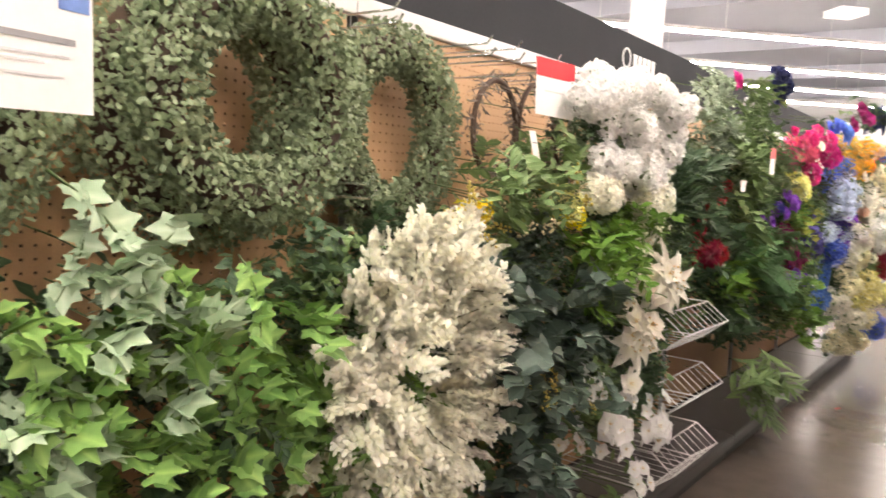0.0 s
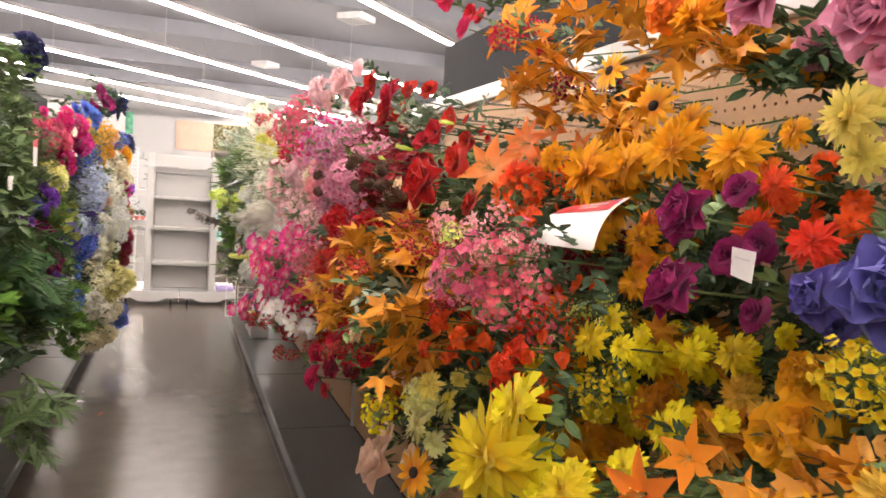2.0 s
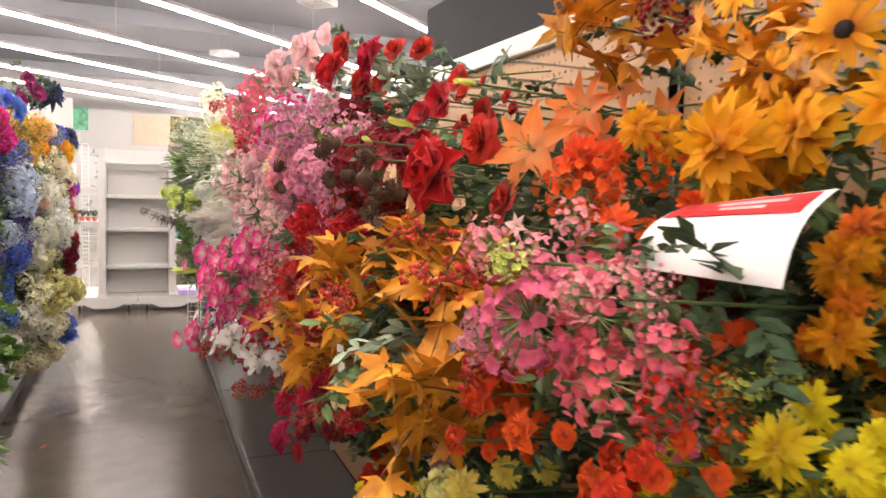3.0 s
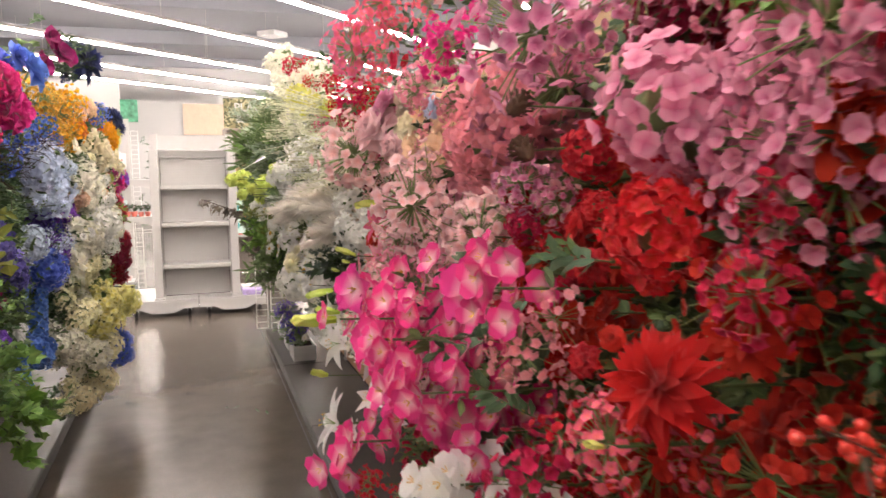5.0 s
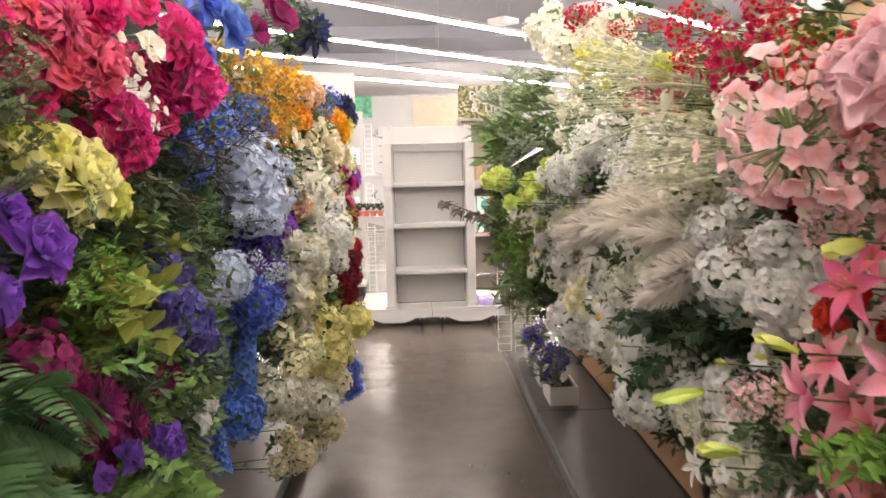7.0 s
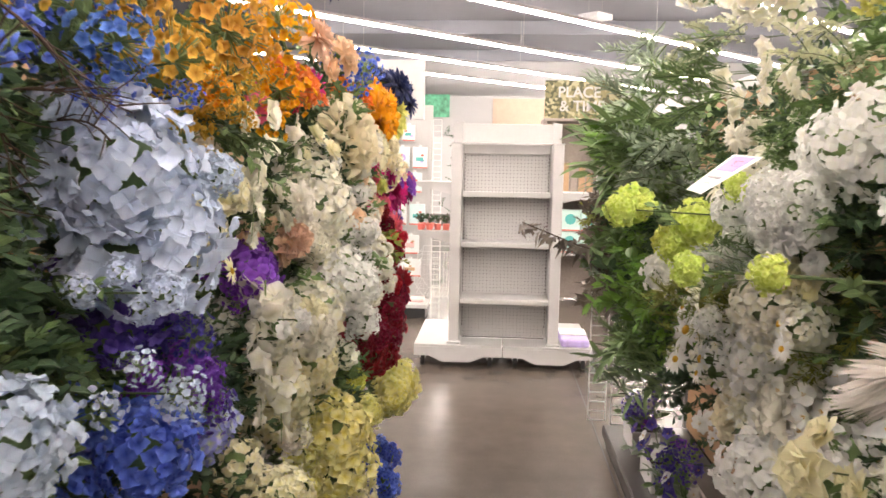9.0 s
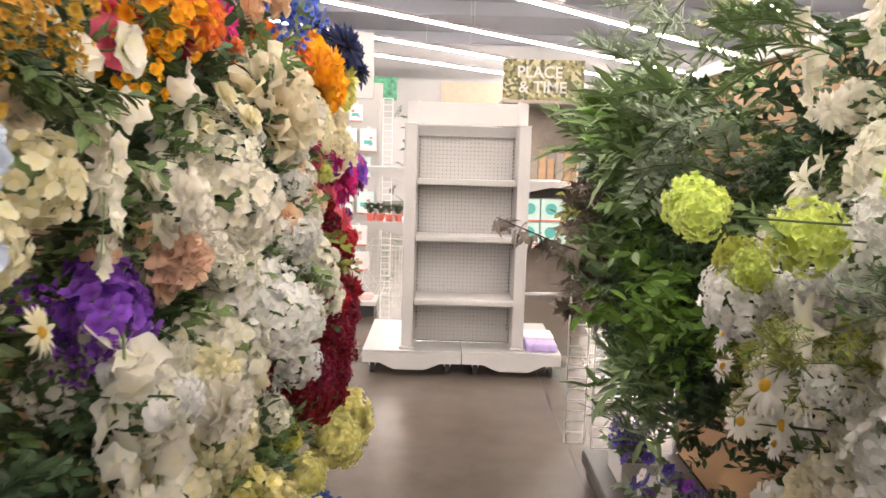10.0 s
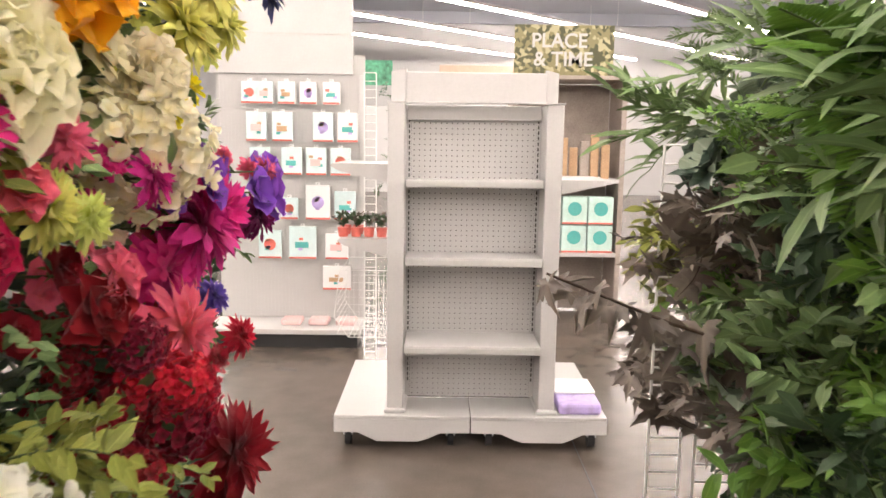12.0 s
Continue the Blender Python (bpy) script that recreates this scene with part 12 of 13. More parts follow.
fl("L", "ivy", "ivy", 0.27, 0.9)
fl("L", "ovate", "dark", 0.26, 0.97)
fl("L", "ivy", "ivy", 0.25, 1.04)
fl("L", "ovate", "dark", 0.32, 0.96)
fl("L", "ovate", "dark", 0.32, 1.03)
fl("L", "ivy", "ivy", 0.41, 0.9)
fl("L", "ovate", "dark", 0.39, 0.97)
fl("L", "ovate", "dark", 0.39, 1.04)
fl("L", "ovate", "dark", 0.41, 1.11)
fl("L", "ovate", "dark", 0.46, 0.88)
fl("L", "ovate", "dark", 0.48, 0.95)
fl("L", "ovate", "dark", 0.47, 1.02)
fl("L", "ovate", "dark", 0.49, 1.09)
fl("L", "ovate", "dark", 0.55, 0.88)
fl("L", "ivy", "ivy_pale", 0.55, 0.95)
fl("L", "ovate", "dark", 0.56, 1.02)
fl("L", "ovate", "dark", 0.64, 1.0)
fl("L", "ovate", "dark", 0.7, 0.86)
fl("L", "ivy", "ivy", 0.77, 0.84)
fl("L", "ivy", "ivy", 0.79, 0.98)
fl("L", "ovate", "dark", 1.09, 1.09)
fl("L", "ovate", "bright", 1.23, 0.81)
fl("L", "ivy", "ivy", 1.21, 0.88)
fl("L", "ivy", "ivy", 1.23, 0.95)
fl("L", "ovate", "dark", 1.24, 1.02)
fl("L", "ovate", "green", 1.22, 1.09)
fl("L", "ovate", "dark", 1.22, 1.16)
fl("L", "ovate", "bright", 1.29, 0.8)
fl("L", "ivy", "ivy", 1.3, 0.87)
fl("L", "ivy", "ivy", 1.29, 0.94)
fl("L", "ovate", "dark", 1.3, 1.08)
fl("L", "ovate", "green", 1.3, 1.15)
fl("L", "ovate", "bright", 1.38, 0.79)
fl("L", "ivy", "ivy", 1.36, 0.86)
fl("L", "ovate", "dark", 1.38, 0.93)
fl("L", "ovate", "green", 1.38, 1.0)
fl("L", "ovate", "green", 1.37, 1.07)
fl("L", "ovate", "dark", 1.39, 1.14)
fl("L", "ovate", "bright", 1.43, 0.77)
fl("L", "ovate", "bright", 1.44, 0.84)
fl("L", "ovate", "green", 1.45, 0.91)
fl("L", "ovate", "green", 1.44, 0.98)
fl("L", "ovate", "green", 1.47, 1.05)
fl("L", "ovate", "dark", 1.43, 1.19)
fl("L", "ovate", "bright", 1.51, 0.75)
fl("L", "ovate", "bright", 1.53, 0.82)
fl("L", "ovate", "dark", 1.54, 0.89)
fl("L", "ovate", "dark", 1.53, 0.96)
fl("L", "ovate", "dark", 1.52, 1.1)
fl("L", "ovate", "dark", 1.52, 1.17)
fl("L", "ovate", "bright", 1.6, 0.74)
fl("L", "ovate", "bright", 1.61, 0.81)
fl("L", "ovate", "dark", 1.61, 0.95)
fl("L", "ovate", "green", 1.58, 1.02)
fl("L", "ovate", "green", 1.62, 1.09)
fl("L", "ovate", "dark", 1.59, 1.16)
fl("L", "ovate", "bright", 1.67, 0.72)
fl("L", "ovate", "bright", 1.68, 0.79)
fl("L", "ovate", "green", 1.67, 0.86)
fl("L", "ovate", "green", 1.66, 0.93)
fl("L", "ovate", "green", 1.68, 1.0)
fl("L", "round", "eucalyptus", 1.69, 1.14)
fl("L", "ovate", "green", 1.74, 0.79)
fl("L", "ovate", "green", 1.76, 1.0)
fl("L", "round", "eucalyptus", 1.81, 1.0)
fl("L", "ovate", "green", 1.82, 1.14)
fl("L", "ovate", "dark", 1.91, 0.86)
fl("L", "ovate", "green", 1.91, 0.93)
fl("L", "ovate", "green", 1.91, 1.0)
fl("L", "round", "eucalyptus", 1.89, 1.07)
fl("L", "round", "eucalyptus", 1.89, 1.14)
fl("L", "ovate", "dark", 1.98, 0.7)
fl("L", "round", "eucalyptus", 1.96, 1.05)
fl("L", "round", "eucalyptus", 1.96, 1.12)
fl("L", "round", "eucalyptus", 1.97, 1.19)
fl("L", "ovate", "green", 2.07, 1.02)
fl("L", "round", "eucalyptus", 2.05, 1.09)
fl("L", "ovate", "dark", 2.05, 1.16)
fl("L", "round", "eucalyptus", 2.22, 0.86)
fl("L", "ovate", "dark", 2.2, 0.93)
fl("L", "ovate", "dark", 2.19, 1.49)
fl("L", "blossom", "white", 2.27, 0.56)
fl("L", "ovate", "green", 2.29, 0.63)
fl("L", "blossom", "white", 2.27, 0.7)
fl("L", "round", "eucalyptus", 2.28, 0.77)
fl("L", "ovate", "dark", 2.28, 0.91)
fl("L", "ovate", "dark", 2.29, 1.26)
fl("L", "cluster", "white", 2.28, 1.33)
fl("L", "ovate", "dark", 2.29, 1.47)
fl("L", "blossom", "white", 2.34, 0.69)
fl("L", "ovate", "green", 2.35, 0.76)
fl("L", "round", "eucalyptus", 2.37, 0.83)
fl("L", "round", "eucalyptus", 2.37, 0.9)
fl("L", "ovate", "dark", 2.34, 0.97)
fl("L", "ovate", "dark", 2.36, 1.32)
fl("L", "ovate", "dark", 2.42, 0.77)
fl("L", "ovate", "dark", 2.42, 0.98)
fl("L", "blossom", "ivory", 2.42, 1.05)
fl("L", "ovate", "bright", 2.41, 1.12)
fl("L", "ovate", "green", 2.42, 1.33)
fl("L", "ovate", "dark", 2.51, 0.55)
fl("L", "blossom", "ivory", 2.5, 0.97)
fl("L", "blossom", "ivory", 2.48, 1.04)
fl("L", "ovate", "dark", 2.5, 1.11)
fl("L", "ovate", "dark", 2.5, 1.46)
fl("L", "ovate", "green", 2.5, 1.53)
fl("L", "ovate", "dark", 2.56, 0.54)
fl("L", "ovate", "dark", 2.57, 0.61)
fl("L", "ovate", "dark", 2.57, 0.68)
fl("L", "ovate", "dark", 2.56, 0.75)
fl("L", "ovate", "dark", 2.65, 0.67)
fl("L", "ovate", "dark", 2.67, 0.74)
fl("L", "ovate", "dark", 2.66, 0.81)
fl("L", "ovate", "green", 2.63, 0.88)
fl("L", "blossom", "ivory", 2.67, 0.95)
fl("L", "ovate", "green", 2.65, 1.16)
fl("L", "cluster", "ivory", 2.66, 1.23)
fl("L", "ovate", "dark", 2.65, 1.3)
fl("L", "cluster", "ivory", 2.63, 1.37)
fl("L", "ovate", "dark", 2.72, 0.61)
fl("L", "ovate", "dark", 2.71, 0.68)
fl("L", "ovate", "dark", 2.71, 0.82)
fl("L", "ovate", "green", 2.74, 0.89)
fl("L", "ovate", "green", 2.74, 1.03)
fl("L", "ovate", "green", 2.72, 1.1)
fl("L", "ovate", "green", 2.71, 1.17)
fl("L", "ovate", "green", 2.71, 1.24)
fl("L", "cluster", "ivory", 2.72, 1.45)
fl("L", "ovate", "green", 2.82, 0.54)
fl("L", "ovate", "dark", 2.79, 0.61)
fl("L", "ovate", "dark", 2.79, 0.68)
fl("L", "ovate", "dark", 2.82, 0.75)
fl("L", "ovate", "green", 2.78, 0.82)
fl("L", "ovate", "dark", 2.79, 0.96)
fl("L", "ovate", "dark", 2.81, 1.1)
fl("L", "ovate", "green", 2.78, 1.17)
fl("L", "long", "dark", 2.79, 1.45)
fl("L", "ovate", "green", 2.89, 0.61)
fl("L", "ovate", "dark", 2.87, 0.68)
fl("L", "ovate", "dark", 2.86, 0.82)
fl("L", "ovate", "dark", 2.89, 0.89)
fl("L", "ovate", "green", 2.89, 0.96)
fl("L", "ovate", "dark", 2.87, 1.03)
fl("L", "ovate", "green", 2.87, 1.1)
fl("L", "ovate", "dark", 2.87, 1.17)
fl("L", "ovate", "dark", 2.88, 1.45)
fl("L", "ovate", "green", 2.95, 1.02)
fl("L", "ovate", "dark", 2.94, 1.09)
fl("L", "ovate", "dark", 2.96, 1.16)
fl("L", "ovate", "green", 2.94, 1.23)
fl("L", "ovate", "dark", 2.96, 1.3)
fl("L", "ovate", "green", 2.93, 1.37)
fl("L", "long", "dark", 2.96, 1.44)
fl("L", "ovate", "green", 3.03, 1.01)
fl("L", "ovate", "green", 3.04, 1.08)
fl("L", "ovate", "dark", 3.04, 1.15)
fl("L", "ovate", "dark", 3.04, 1.22)
fl("L", "ovate", "green", 3.02, 1.29)
fl("L", "ovate", "green", 3.02, 1.36)
fl("L", "long", "dark", 3.04, 1.43)
fl("L", "ovate", "green", 3.1, 1.01)
fl("L", "ovate", "green", 3.09, 1.29)
fl("L", "ovate", "green", 3.11, 1.36)
fl("L", "ovate", "green", 3.18, 1.01)
fl("L", "ovate", "dark", 3.18, 1.08)
fl("L", "ovate", "dark", 3.18, 1.15)
fl("L", "ovate", "dark", 3.16, 1.22)
fl("L", "ovate", "green", 3.24, 1.02)
fl("L", "ovate", "dark", 3.27, 1.09)
fl("L", "ovate", "dark", 3.24, 1.16)
fl("L", "ovate", "dark", 3.23, 1.23)
fl("L", "ovate", "dark", 3.32, 0.98)
fl("L", "mum", "burgundy", 3.31, 1.05)
fl("L", "ovate", "dark", 3.33, 1.19)
fl("L", "ovate", "green", 3.32, 1.26)
fl("L", "ovate", "dark", 3.42, 0.98)
fl("L", "mum", "burgundy", 3.4, 1.19)
fl("L", "ovate", "dark", 3.41, 1.26)
fl("L", "ovate", "dark", 3.41, 1.33)
fl("L", "ovate", "dark", 3.39, 1.4)
fl("L", "ovate", "green", 3.42, 1.47)
fl("L", "mum", "burgundy", 3.46, 1.24)
fl("L", "ovate", "dark", 3.48, 1.31)
fl("L", "ovate", "dark", 3.48, 1.38)
fl("L", "ovate", "dark", 3.55, 0.96)
fl("L", "ovate", "dark", 3.57, 1.24)
fl("L", "mum", "burgundy", 3.54, 1.31)
fl("L", "ovate", "dark", 3.55, 1.38)
fl("L", "ovate", "dark", 3.54, 1.45)
fl("L", "ovate", "dark", 3.61, 0.96)
fl("L", "mum", "burgundy", 3.64, 1.03)
fl("L", "mum", "burgundy", 3.61, 1.31)
fl("L", "ovate", "dark", 3.62, 1.38)
fl("L", "ovate", "dark", 3.63, 1.45)
fl("L", "ovate", "dark", 3.71, 1.01)
fl("L", "ovate", "dark", 3.7, 1.22)
fl("L", "ovate", "dark", 3.71, 1.29)
fl("L", "mum", "burgundy", 3.69, 1.36)
fl("L", "ovate", "dark", 3.7, 1.57)
fl("L", "ovate", "green", 3.71, 1.64)
fl("L", "small", "green", 3.72, 1.71)
fl("L", "mum", "burgundy", 3.76, 1.06)
fl("L", "ovate", "green", 3.77, 1.13)
fl("L", "ovate", "dark", 3.79, 1.2)
fl("L", "ovate", "green", 3.76, 1.27)
fl("L", "ovate", "dark", 3.79, 1.34)
fl("L", "ovate", "green", 3.79, 1.62)
fl("L", "ovate", "dark", 3.87, 1.08)
fl("L", "ovate", "green", 3.84, 1.15)
fl("L", "ovate", "dark", 3.91, 0.83)
fl("L", "ovate", "dark", 3.93, 1.39)
fl("L", "ovate", "green", 3.91, 1.6)
fl("L", "ovate", "green", 4.0, 0.8)
fl("L", "ovate", "dark", 4.01, 0.87)
fl("L", "ovate", "green", 4.0, 1.43)
fl("L", "ovate", "green", 3.98, 1.5)
fl("L", "ovate", "green", 4.01, 1.57)
fl("L", "fern", "fern", 4.09, 0.92)
fl("L", "ovate", "dark", 4.08, 1.34)
fl("L", "ovate", "dark", 4.07, 1.41)
fl("L", "ovate", "green", 4.09, 1.48)
fl("L", "ovate", "dark", 4.06, 1.55)
fl("L", "ovate", "dark", 4.09, 1.62)
fl("L", "ovate", "dark", 4.14, 1.21)
fl("L", "small", "box", 4.14, 1.28)
fl("L", "ovate", "dark", 4.15, 1.35)
fl("L", "ovate", "dark", 4.16, 1.42)
fl("L", "ovate", "green", 4.15, 1.56)
fl("L", "fern", "fern", 4.22, 0.94)
fl("L", "rose", "purple", 4.22, 1.22)
fl("L", "ovate", "dark", 4.24, 1.29)
fl("L", "small", "box", 4.21, 1.57)
fl("L", "ovate", "green", 4.31, 0.94)
fl("L", "small", "box", 4.29, 1.36)
fl("L", "ovate", "green", 4.3, 1.43)
fl("L", "ovate", "green", 4.29, 1.57)
fl("L", "fern", "fern", 4.39, 0.97)
fl("L", "ovate", "dark", 4.36, 1.04)
fl("L", "fern", "fern", 4.46, 1.04)
fl("L", "hydrangea", "plum", 4.43, 1.11)
fl("L", "ovate", "dark", 4.44, 1.18)
fl("L", "ovate", "dark", 4.46, 1.25)
fl("L", "ovate", "dark", 4.43, 1.32)
fl("L", "small", "box", 4.44, 1.53)
fl("L", "ovate", "dark", 4.52, 1.32)
fl("L", "ovate", "dark", 4.54, 1.46)
fl("L", "peony", "hot_pink", 4.51, 1.53)
fl("L", "ovate", "dark", 4.61, 1.32)
fl("L", "ovate", "dark", 4.58, 1.39)
fl("L", "ovate", "dark", 4.67, 1.26)
fl("L", "ivy", "ivy", 4.74, 0.83)
fl("L", "round", "olive", 4.77, 1.18)
fl("L", "ovate", "dark", 4.74, 1.25)
fl("L", "cluster", "white", 4.77, 1.53)
fl("L", "ovate", "dark", 4.82, 0.83)
fl("L", "ovate", "dark", 4.81, 1.04)
fl("L", "ovate", "dark", 4.84, 1.25)
fl("L", "ovate", "green", 4.84, 1.32)
fl("L", "ovate", "dark", 4.81, 1.39)
fl("L", "ovate", "dark", 4.9, 0.83)
fl("L", "ivy", "ivy", 4.88, 0.9)
fl("L", "ovate", "green", 4.89, 0.97)
fl("L", "ovate", "green", 4.89, 1.04)
fl("L", "hydrangea", "violet_blue", 4.91, 1.11)
fl("L", "hydrangea", "violet_blue", 4.9, 1.18)
fl("L", "peony", "hot_pink", 4.91, 1.53)
fl("L", "ovate", "green", 4.99, 0.95)
fl("L", "ovate", "dark", 4.97, 1.02)
fl("L", "ovate", "green", 4.97, 1.09)
fl("L", "ovate", "green", 4.96, 1.16)
fl("L", "ovate", "dark", 4.98, 1.23)
fl("L", "ovate", "dark", 4.96, 1.3)
fl("L", "ovate", "dark", 4.99, 1.37)
fl("L", "ovate", "green", 5.06, 0.81)
fl("L", "ovate", "dark", 5.04, 0.88)
fl("L", "ovate", "dark", 5.06, 1.02)
fl("L", "ovate", "green", 5.05, 1.09)
fl("L", "ovate", "dark", 5.05, 1.23)
fl("L", "ovate", "dark", 5.06, 1.44)
fl("L", "ovate", "green", 5.14, 0.81)
fl("L", "ovate", "green", 5.13, 0.88)
fl("L", "ovate", "dark", 5.13, 0.95)
fl("L", "ovate", "dark", 5.14, 1.02)
fl("L", "ovate", "green", 5.14, 1.09)
fl("L", "ovate", "green", 5.13, 1.16)
fl("L", "ovate", "dark", 5.11, 1.23)
fl("L", "cluster", "blue", 5.13, 1.44)
fl("L", "ovate", "green", 5.2, 0.88)
fl("L", "ovate", "dark", 5.21, 0.95)
fl("L", "ovate", "green", 5.21, 1.16)
fl("L", "ovate", "green", 5.18, 1.23)
fl("L", "ovate", "dark", 5.19, 1.3)
fl("L", "ovate", "dark", 5.22, 1.37)
fl("L", "ovate", "green", 5.21, 1.44)
fl("L", "ovate", "dark", 5.21, 1.51)
fl("L", "ovate", "dark", 5.28, 0.82)
fl("L", "ovate", "green", 5.27, 0.89)
fl("L", "ovate", "dark", 5.26, 0.96)
fl("L", "ovate", "dark", 5.27, 1.03)
fl("L", "ovate", "green", 5.27, 1.1)
fl("L", "ovate", "dark", 5.26, 1.17)
fl("L", "ovate", "dark", 5.26, 1.24)
fl("L", "ovate", "green", 5.26, 1.31)
fl("L", "ovate", "dark", 5.28, 1.45)
fl("L", "ovate", "green", 5.27, 1.52)
fl("L", "ovate", "green", 5.36, 0.97)
fl("L", "ovate", "green", 5.36, 1.04)
fl("L", "ovate", "green", 5.36, 1.11)
fl("L", "ovate", "green", 5.33, 1.18)
fl("L", "ovate", "dark", 5.33, 1.25)
fl("L", "ovate", "dark", 5.35, 1.32)
fl("L", "ovate", "dark", 5.37, 1.39)
fl("L", "ovate", "green", 5.35, 1.46)
fl("L", "ovate", "green", 5.35, 1.53)
fl("L", "ovate", "green", 5.41, 1.02)
fl("L", "ovate", "green", 5.42, 1.09)
fl("L", "ovate", "dark", 5.41, 1.16)
fl("L", "ovate", "dark", 5.42, 1.23)
fl("L", "ovate", "dark", 5.41, 1.3)
fl("L", "ovate", "dark", 5.44, 1.44)
fl("L", "ovate", "green", 5.42, 1.51)
fl("L", "ovate", "dark", 5.48, 0.83)
fl("L", "hydrangea", "blue", 5.48, 0.9)
fl("L", "ovate", "green", 5.49, 1.11)
fl("L", "ovate", "dark", 5.5, 1.18)
fl("L", "ovate", "dark", 5.48, 1.53)
fl("L", "ovate", "dark", 5.57, 0.84)
fl("L", "ovate", "dark", 5.56, 0.91)
fl("L", "ovate", "green", 5.58, 1.12)
fl("L", "ovate", "dark", 5.57, 1.19)
fl("L", "ovate", "green", 5.56, 1.54)
fl("L", "ovate", "dark", 5.63, 0.84)
fl("L", "ovate", "dark", 5.65, 0.91)
fl("L", "hydrangea", "indigo", 5.64, 1.19)
fl("L", "cluster", "blue", 5.67, 1.54)
fl("L", "ovate", "green", 5.64, 1.61)
fl("L", "hydrangea", "lavender", 5.74, 0.96)
fl("L", "hydrangea", "indigo", 5.72, 1.17)
fl("L", "ovate", "green", 5.81, 1.03)
fl("L", "ovate", "dark", 5.81, 1.17)
fl("L", "ovate", "dark", 5.78, 1.24)
fl("L", "hydrangea", "cream", 5.82, 1.31)
fl("L", "cluster", "ochre", 5.79, 1.45)
fl("L", "hydrangea", "lavender", 5.86, 0.96)
fl("L", "hydrangea", "cream", 5.89, 1.38)
fl("L", "rose", "beige", 5.86, 1.45)
fl("L", "ovate", "dark", 5.96, 1.52)
fl("L", "ovate", "dark", 6.04, 0.79)
fl("L", "ovate", "dark", 6.04, 0.86)
fl("L", "ovate", "dark", 6.02, 1.0)
fl("L", "ovate", "dark", 6.09, 1.06)
fl("L", "hydrangea", "purple", 6.08, 1.2)
fl("L", "ovate", "green", 6.12, 1.27)
fl("L", "rose", "coral", 6.11, 1.55)
fl("L", "hydrangea", "cream", 6.17, 0.92)
fl("L", "ovate", "dark", 6.16, 1.34)
fl("L", "ovate", "dark", 6.17, 1.48)
fl("L", "hydrangea", "cream", 6.26, 0.85)
fl("L", "ovate", "dark", 6.23, 1.13)
fl("L", "ovate", "green", 6.23, 1.48)
fl("L", "ovate", "green", 6.34, 0.87)
fl("L", "hydrangea", "cream", 6.32, 0.94)
fl("L", "ovate", "dark", 6.31, 1.01)
fl("L", "hydrangea", "ivory", 6.33, 1.08)
fl("L", "ovate", "green", 6.33, 1.15)
fl("L", "ovate", "dark", 6.34, 1.22)
fl("L", "ovate", "dark", 6.32, 1.57)
fl("L", "ovate", "dark", 6.4, 1.09)
fl("L", "hydrangea", "white", 6.4, 1.16)
fl("L", "ovate", "dark", 6.41, 1.37)
fl("L", "rose", "cream", 6.4, 1.44)
fl("L", "ovate", "dark", 6.38, 1.58)
fl("L", "ovate", "green", 6.47, 0.8)
fl("L", "ovate", "green", 6.48, 0.87)
fl("L", "ovate", "dark", 6.48, 0.94)
fl("L", "ovate", "dark", 6.47, 1.43)
fl("L", "ovate", "green", 6.55, 0.78)
fl("L", "ovate", "dark", 6.55, 0.85)
fl("L", "ovate", "green", 6.56, 0.92)
fl("L", "mum", "burgundy", 6.55, 0.99)
fl("L", "hydrangea", "white", 6.55, 1.06)
fl("L", "ovate", "dark", 6.54, 1.41)
fl("L", "ovate", "dark", 6.64, 0.77)
fl("L", "ovate", "green", 6.62, 0.84)
fl("L", "ovate", "green", 6.61, 0.91)
fl("L", "ovate", "green", 6.63, 0.98)
fl("L", "ovate", "dark", 6.61, 1.05)
fl("L", "ovate", "dark", 6.61, 1.12)
fl("L", "ovate", "green", 6.63, 1.19)
fl("L", "peony", "peach", 6.63, 1.26)
fl("L", "ovate", "green", 6.62, 1.33)
fl("L", "ovate", "dark", 6.62, 1.4)
fl("L", "ovate", "green", 6.63, 1.54)
fl("L", "ovate", "green", 6.69, 0.85)
fl("L", "ovate", "green", 6.72, 0.92)
fl("L", "ovate", "green", 6.7, 0.99)
fl("L", "ovate", "green", 6.71, 1.06)
fl("L", "ovate", "dark", 6.68, 1.13)
fl("L", "ovate", "dark", 6.71, 1.2)
fl("L", "peony", "peach", 6.69, 1.41)
fl("L", "ovate", "green", 6.69, 1.55)
fl("L", "ovate", "green", 6.76, 0.82)
fl("L", "ovate", "green", 6.78, 1.03)
fl("L", "ovate", "green", 6.76, 1.1)
fl("L", "ovate", "dark", 6.78, 1.17)
fl("L", "peony", "peach", 6.78, 1.24)
fl("L", "mum", "magenta", 6.79, 1.31)
fl("L", "ovate", "green", 6.76, 1.38)
fl("L", "ovate", "dark", 6.76, 1.45)
fl("L", "ovate", "green", 6.79, 1.52)
fl("L", "rose", "burgundy", 6.86, 0.8)
fl("L", "ovate", "dark", 6.86, 1.01)
fl("L", "ovate", "green", 6.85, 1.08)
fl("L", "ovate", "green", 6.83, 1.15)
fl("L", "ovate", "dark", 6.84, 1.22)
fl("L", "ovate", "green", 6.84, 1.43)
fl("L", "ovate", "green", 6.93, 1.02)
fl("L", "ovate", "green", 6.94, 1.09)
fl("L", "ovate", "olive", 6.91, 1.23)
fl("L", "mum", "magenta", 6.93, 1.44)
fl("L", "ovate", "dark", 6.92, 1.51)
fl("L", "ovate", "dark", 7.01, 0.82)
fl("L", "rose", "burgundy", 7.02, 0.96)
fl("L", "ovate", "green", 7.0, 1.03)
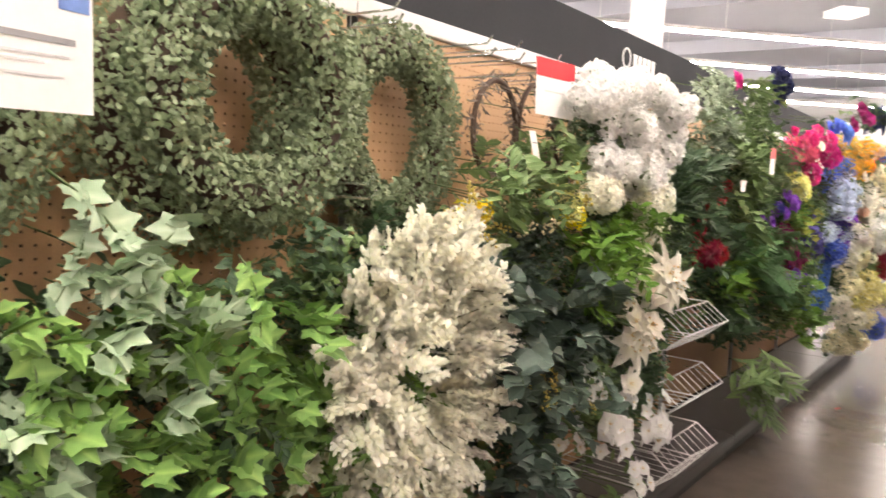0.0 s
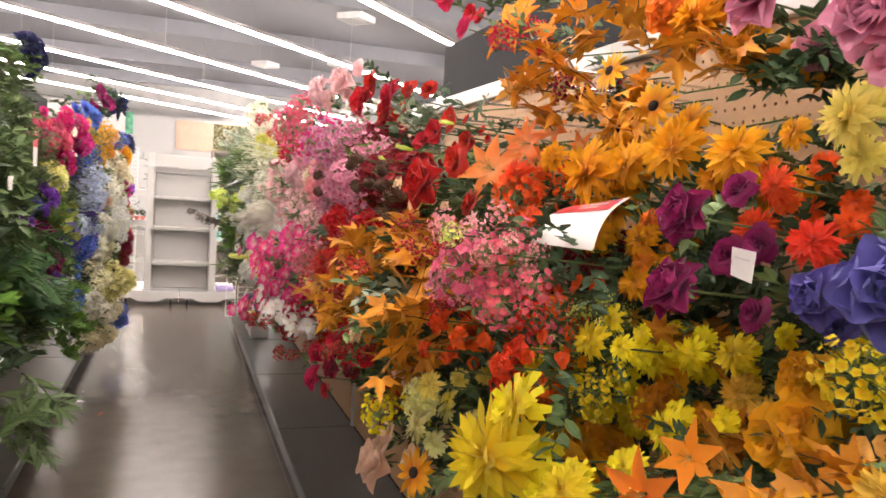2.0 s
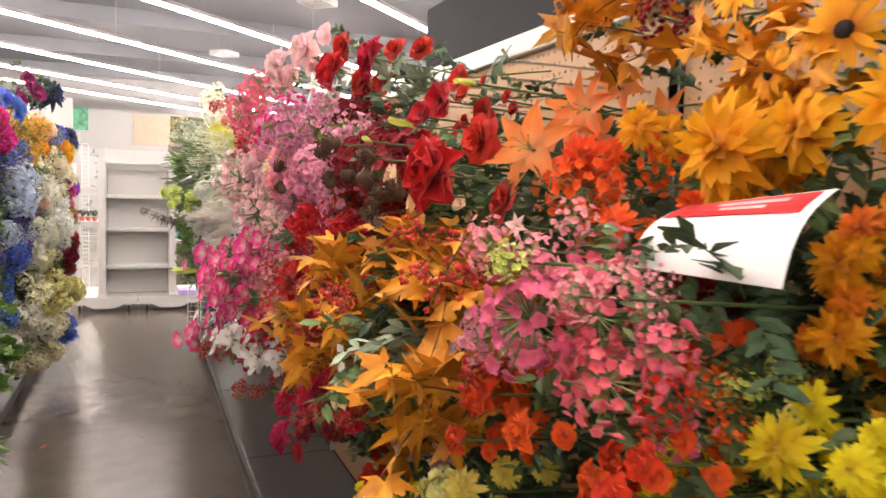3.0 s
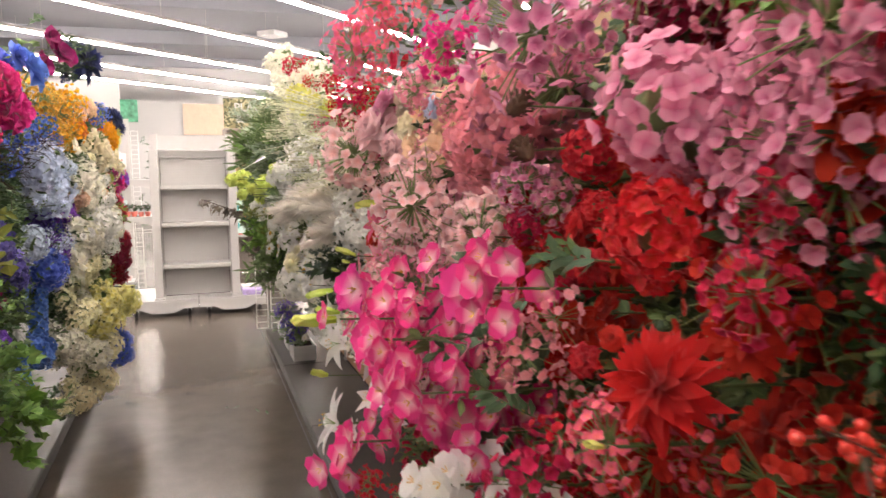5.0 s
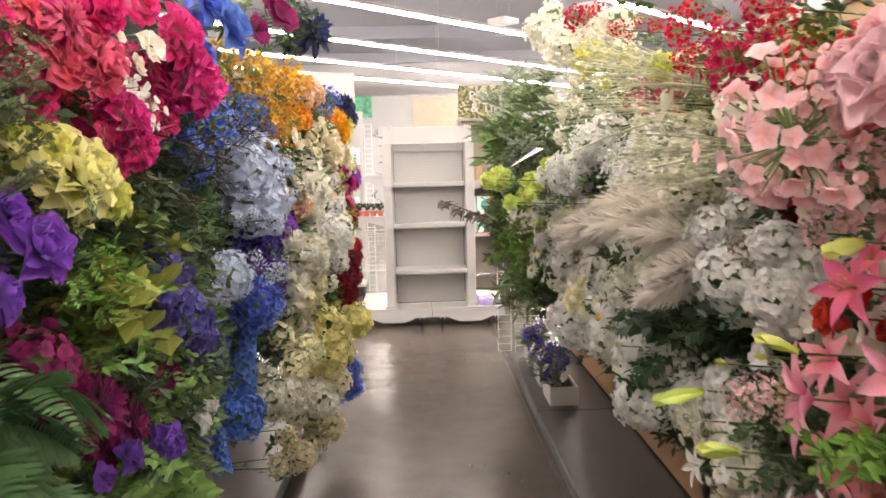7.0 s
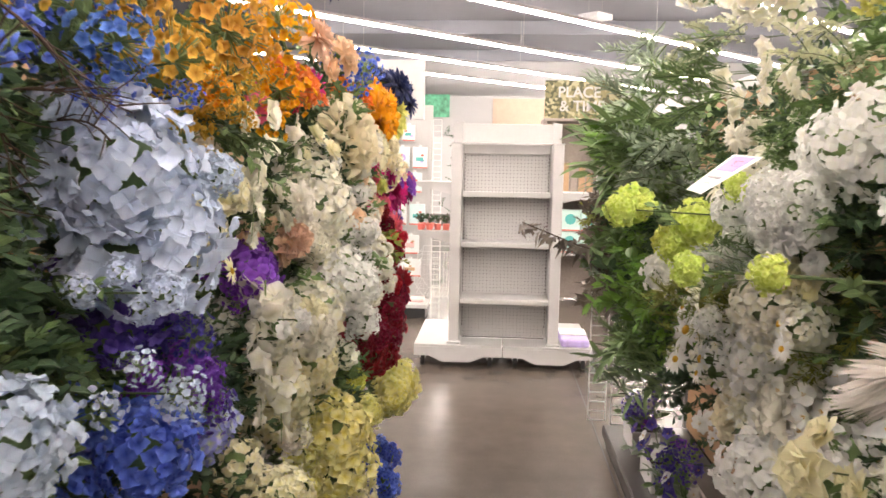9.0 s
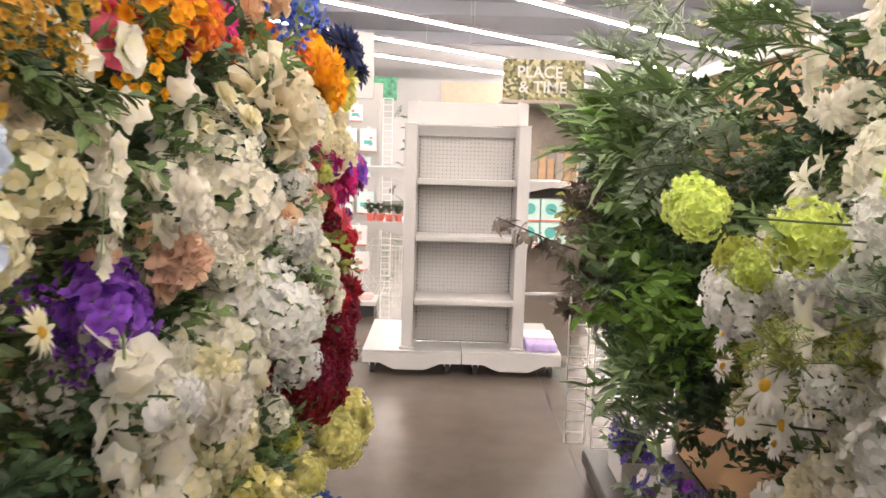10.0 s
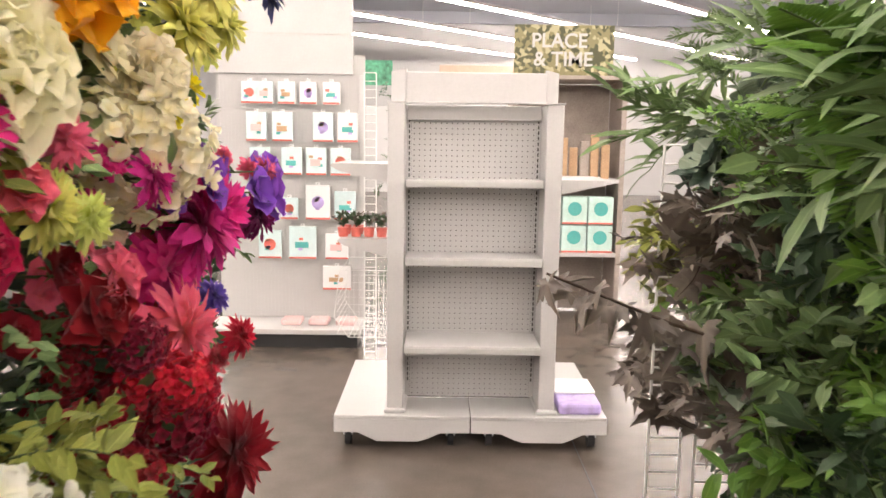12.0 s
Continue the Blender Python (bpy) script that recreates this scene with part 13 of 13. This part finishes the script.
fl("L", "ovate", "green", 7.01, 1.24)
fl("L", "mum", "magenta", 6.99, 1.45)
fl("L", "ovate", "green", 7.0, 1.52)
fl("L", "ovate", "dark", 7.07, 0.8)
fl("L", "ovate", "dark", 7.06, 0.87)
fl("L", "ovate", "green", 7.08, 1.01)
fl("L", "ovate", "dark", 7.08, 1.08)
fl("L", "ovate", "dark", 7.09, 1.43)
fl("L", "ovate", "green", 7.06, 1.5)
fl("L", "ovate", "dark", 7.16, 0.8)
fl("L", "ovate", "dark", 7.15, 0.87)
fl("L", "ovate", "dark", 7.16, 0.94)
fl("L", "ovate", "dark", 7.16, 1.01)
fl("L", "ovate", "green", 7.14, 1.08)
fl("L", "ovate", "green", 7.24, 0.78)
fl("L", "ovate", "dark", 7.24, 0.85)
fl("L", "ovate", "dark", 7.24, 0.92)
fl("L", "ovate", "dark", 7.24, 0.99)
fl("L", "ovate", "green", 7.21, 1.48)
fl("L", "mum", "burgundy", 7.28, 1.06)
fl("L", "ovate", "dark", 7.3, 1.13)
fl("L", "ovate", "dark", 7.37, 0.78)
fl("L", "ovate", "green", 7.38, 0.85)
fl("L", "mum", "burgundy", 7.37, 0.92)
fl("L", "ovate", "dark", 7.37, 1.2)
fl("L", "ovate", "dark", 7.37, 1.41)
fl("L", "ovate", "dark", 7.39, 1.55)
fl("L", "ovate", "green", 7.44, 0.78)
fl("L", "ovate", "dark", 7.44, 0.85)
fl("L", "ovate", "green", 7.45, 0.92)
fl("L", "ovate", "green", 7.45, 0.99)
fl("L", "mum", "burgundy", 7.46, 1.06)
fl("L", "ovate", "dark", 7.47, 1.48)
fl("L", "ovate", "dark", 7.54, 0.76)
fl("L", "mum", "burgundy", 7.53, 1.18)
fl("L", "rose", "coral", 7.53, 1.25)
fl("L", "ovate", "dark", 7.6, 1.18)
fl("L", "ovate", "green", 7.6, 1.46)
fl("L", "mum", "burgundy", 7.69, 0.76)
fl("L", "ovate", "dark", 7.68, 0.83)
fl("L", "ovate", "green", 7.69, 1.11)
fl("L", "cluster", "hot_pink", 7.68, 1.32)
fl("L", "ovate", "green", 7.68, 1.39)
fl("L", "mum", "yellow", 7.67, 1.46)
massed("massed_flowers", "massed silk flowers and leaves deep in the shelves behind the bunches", "artificial flowers")
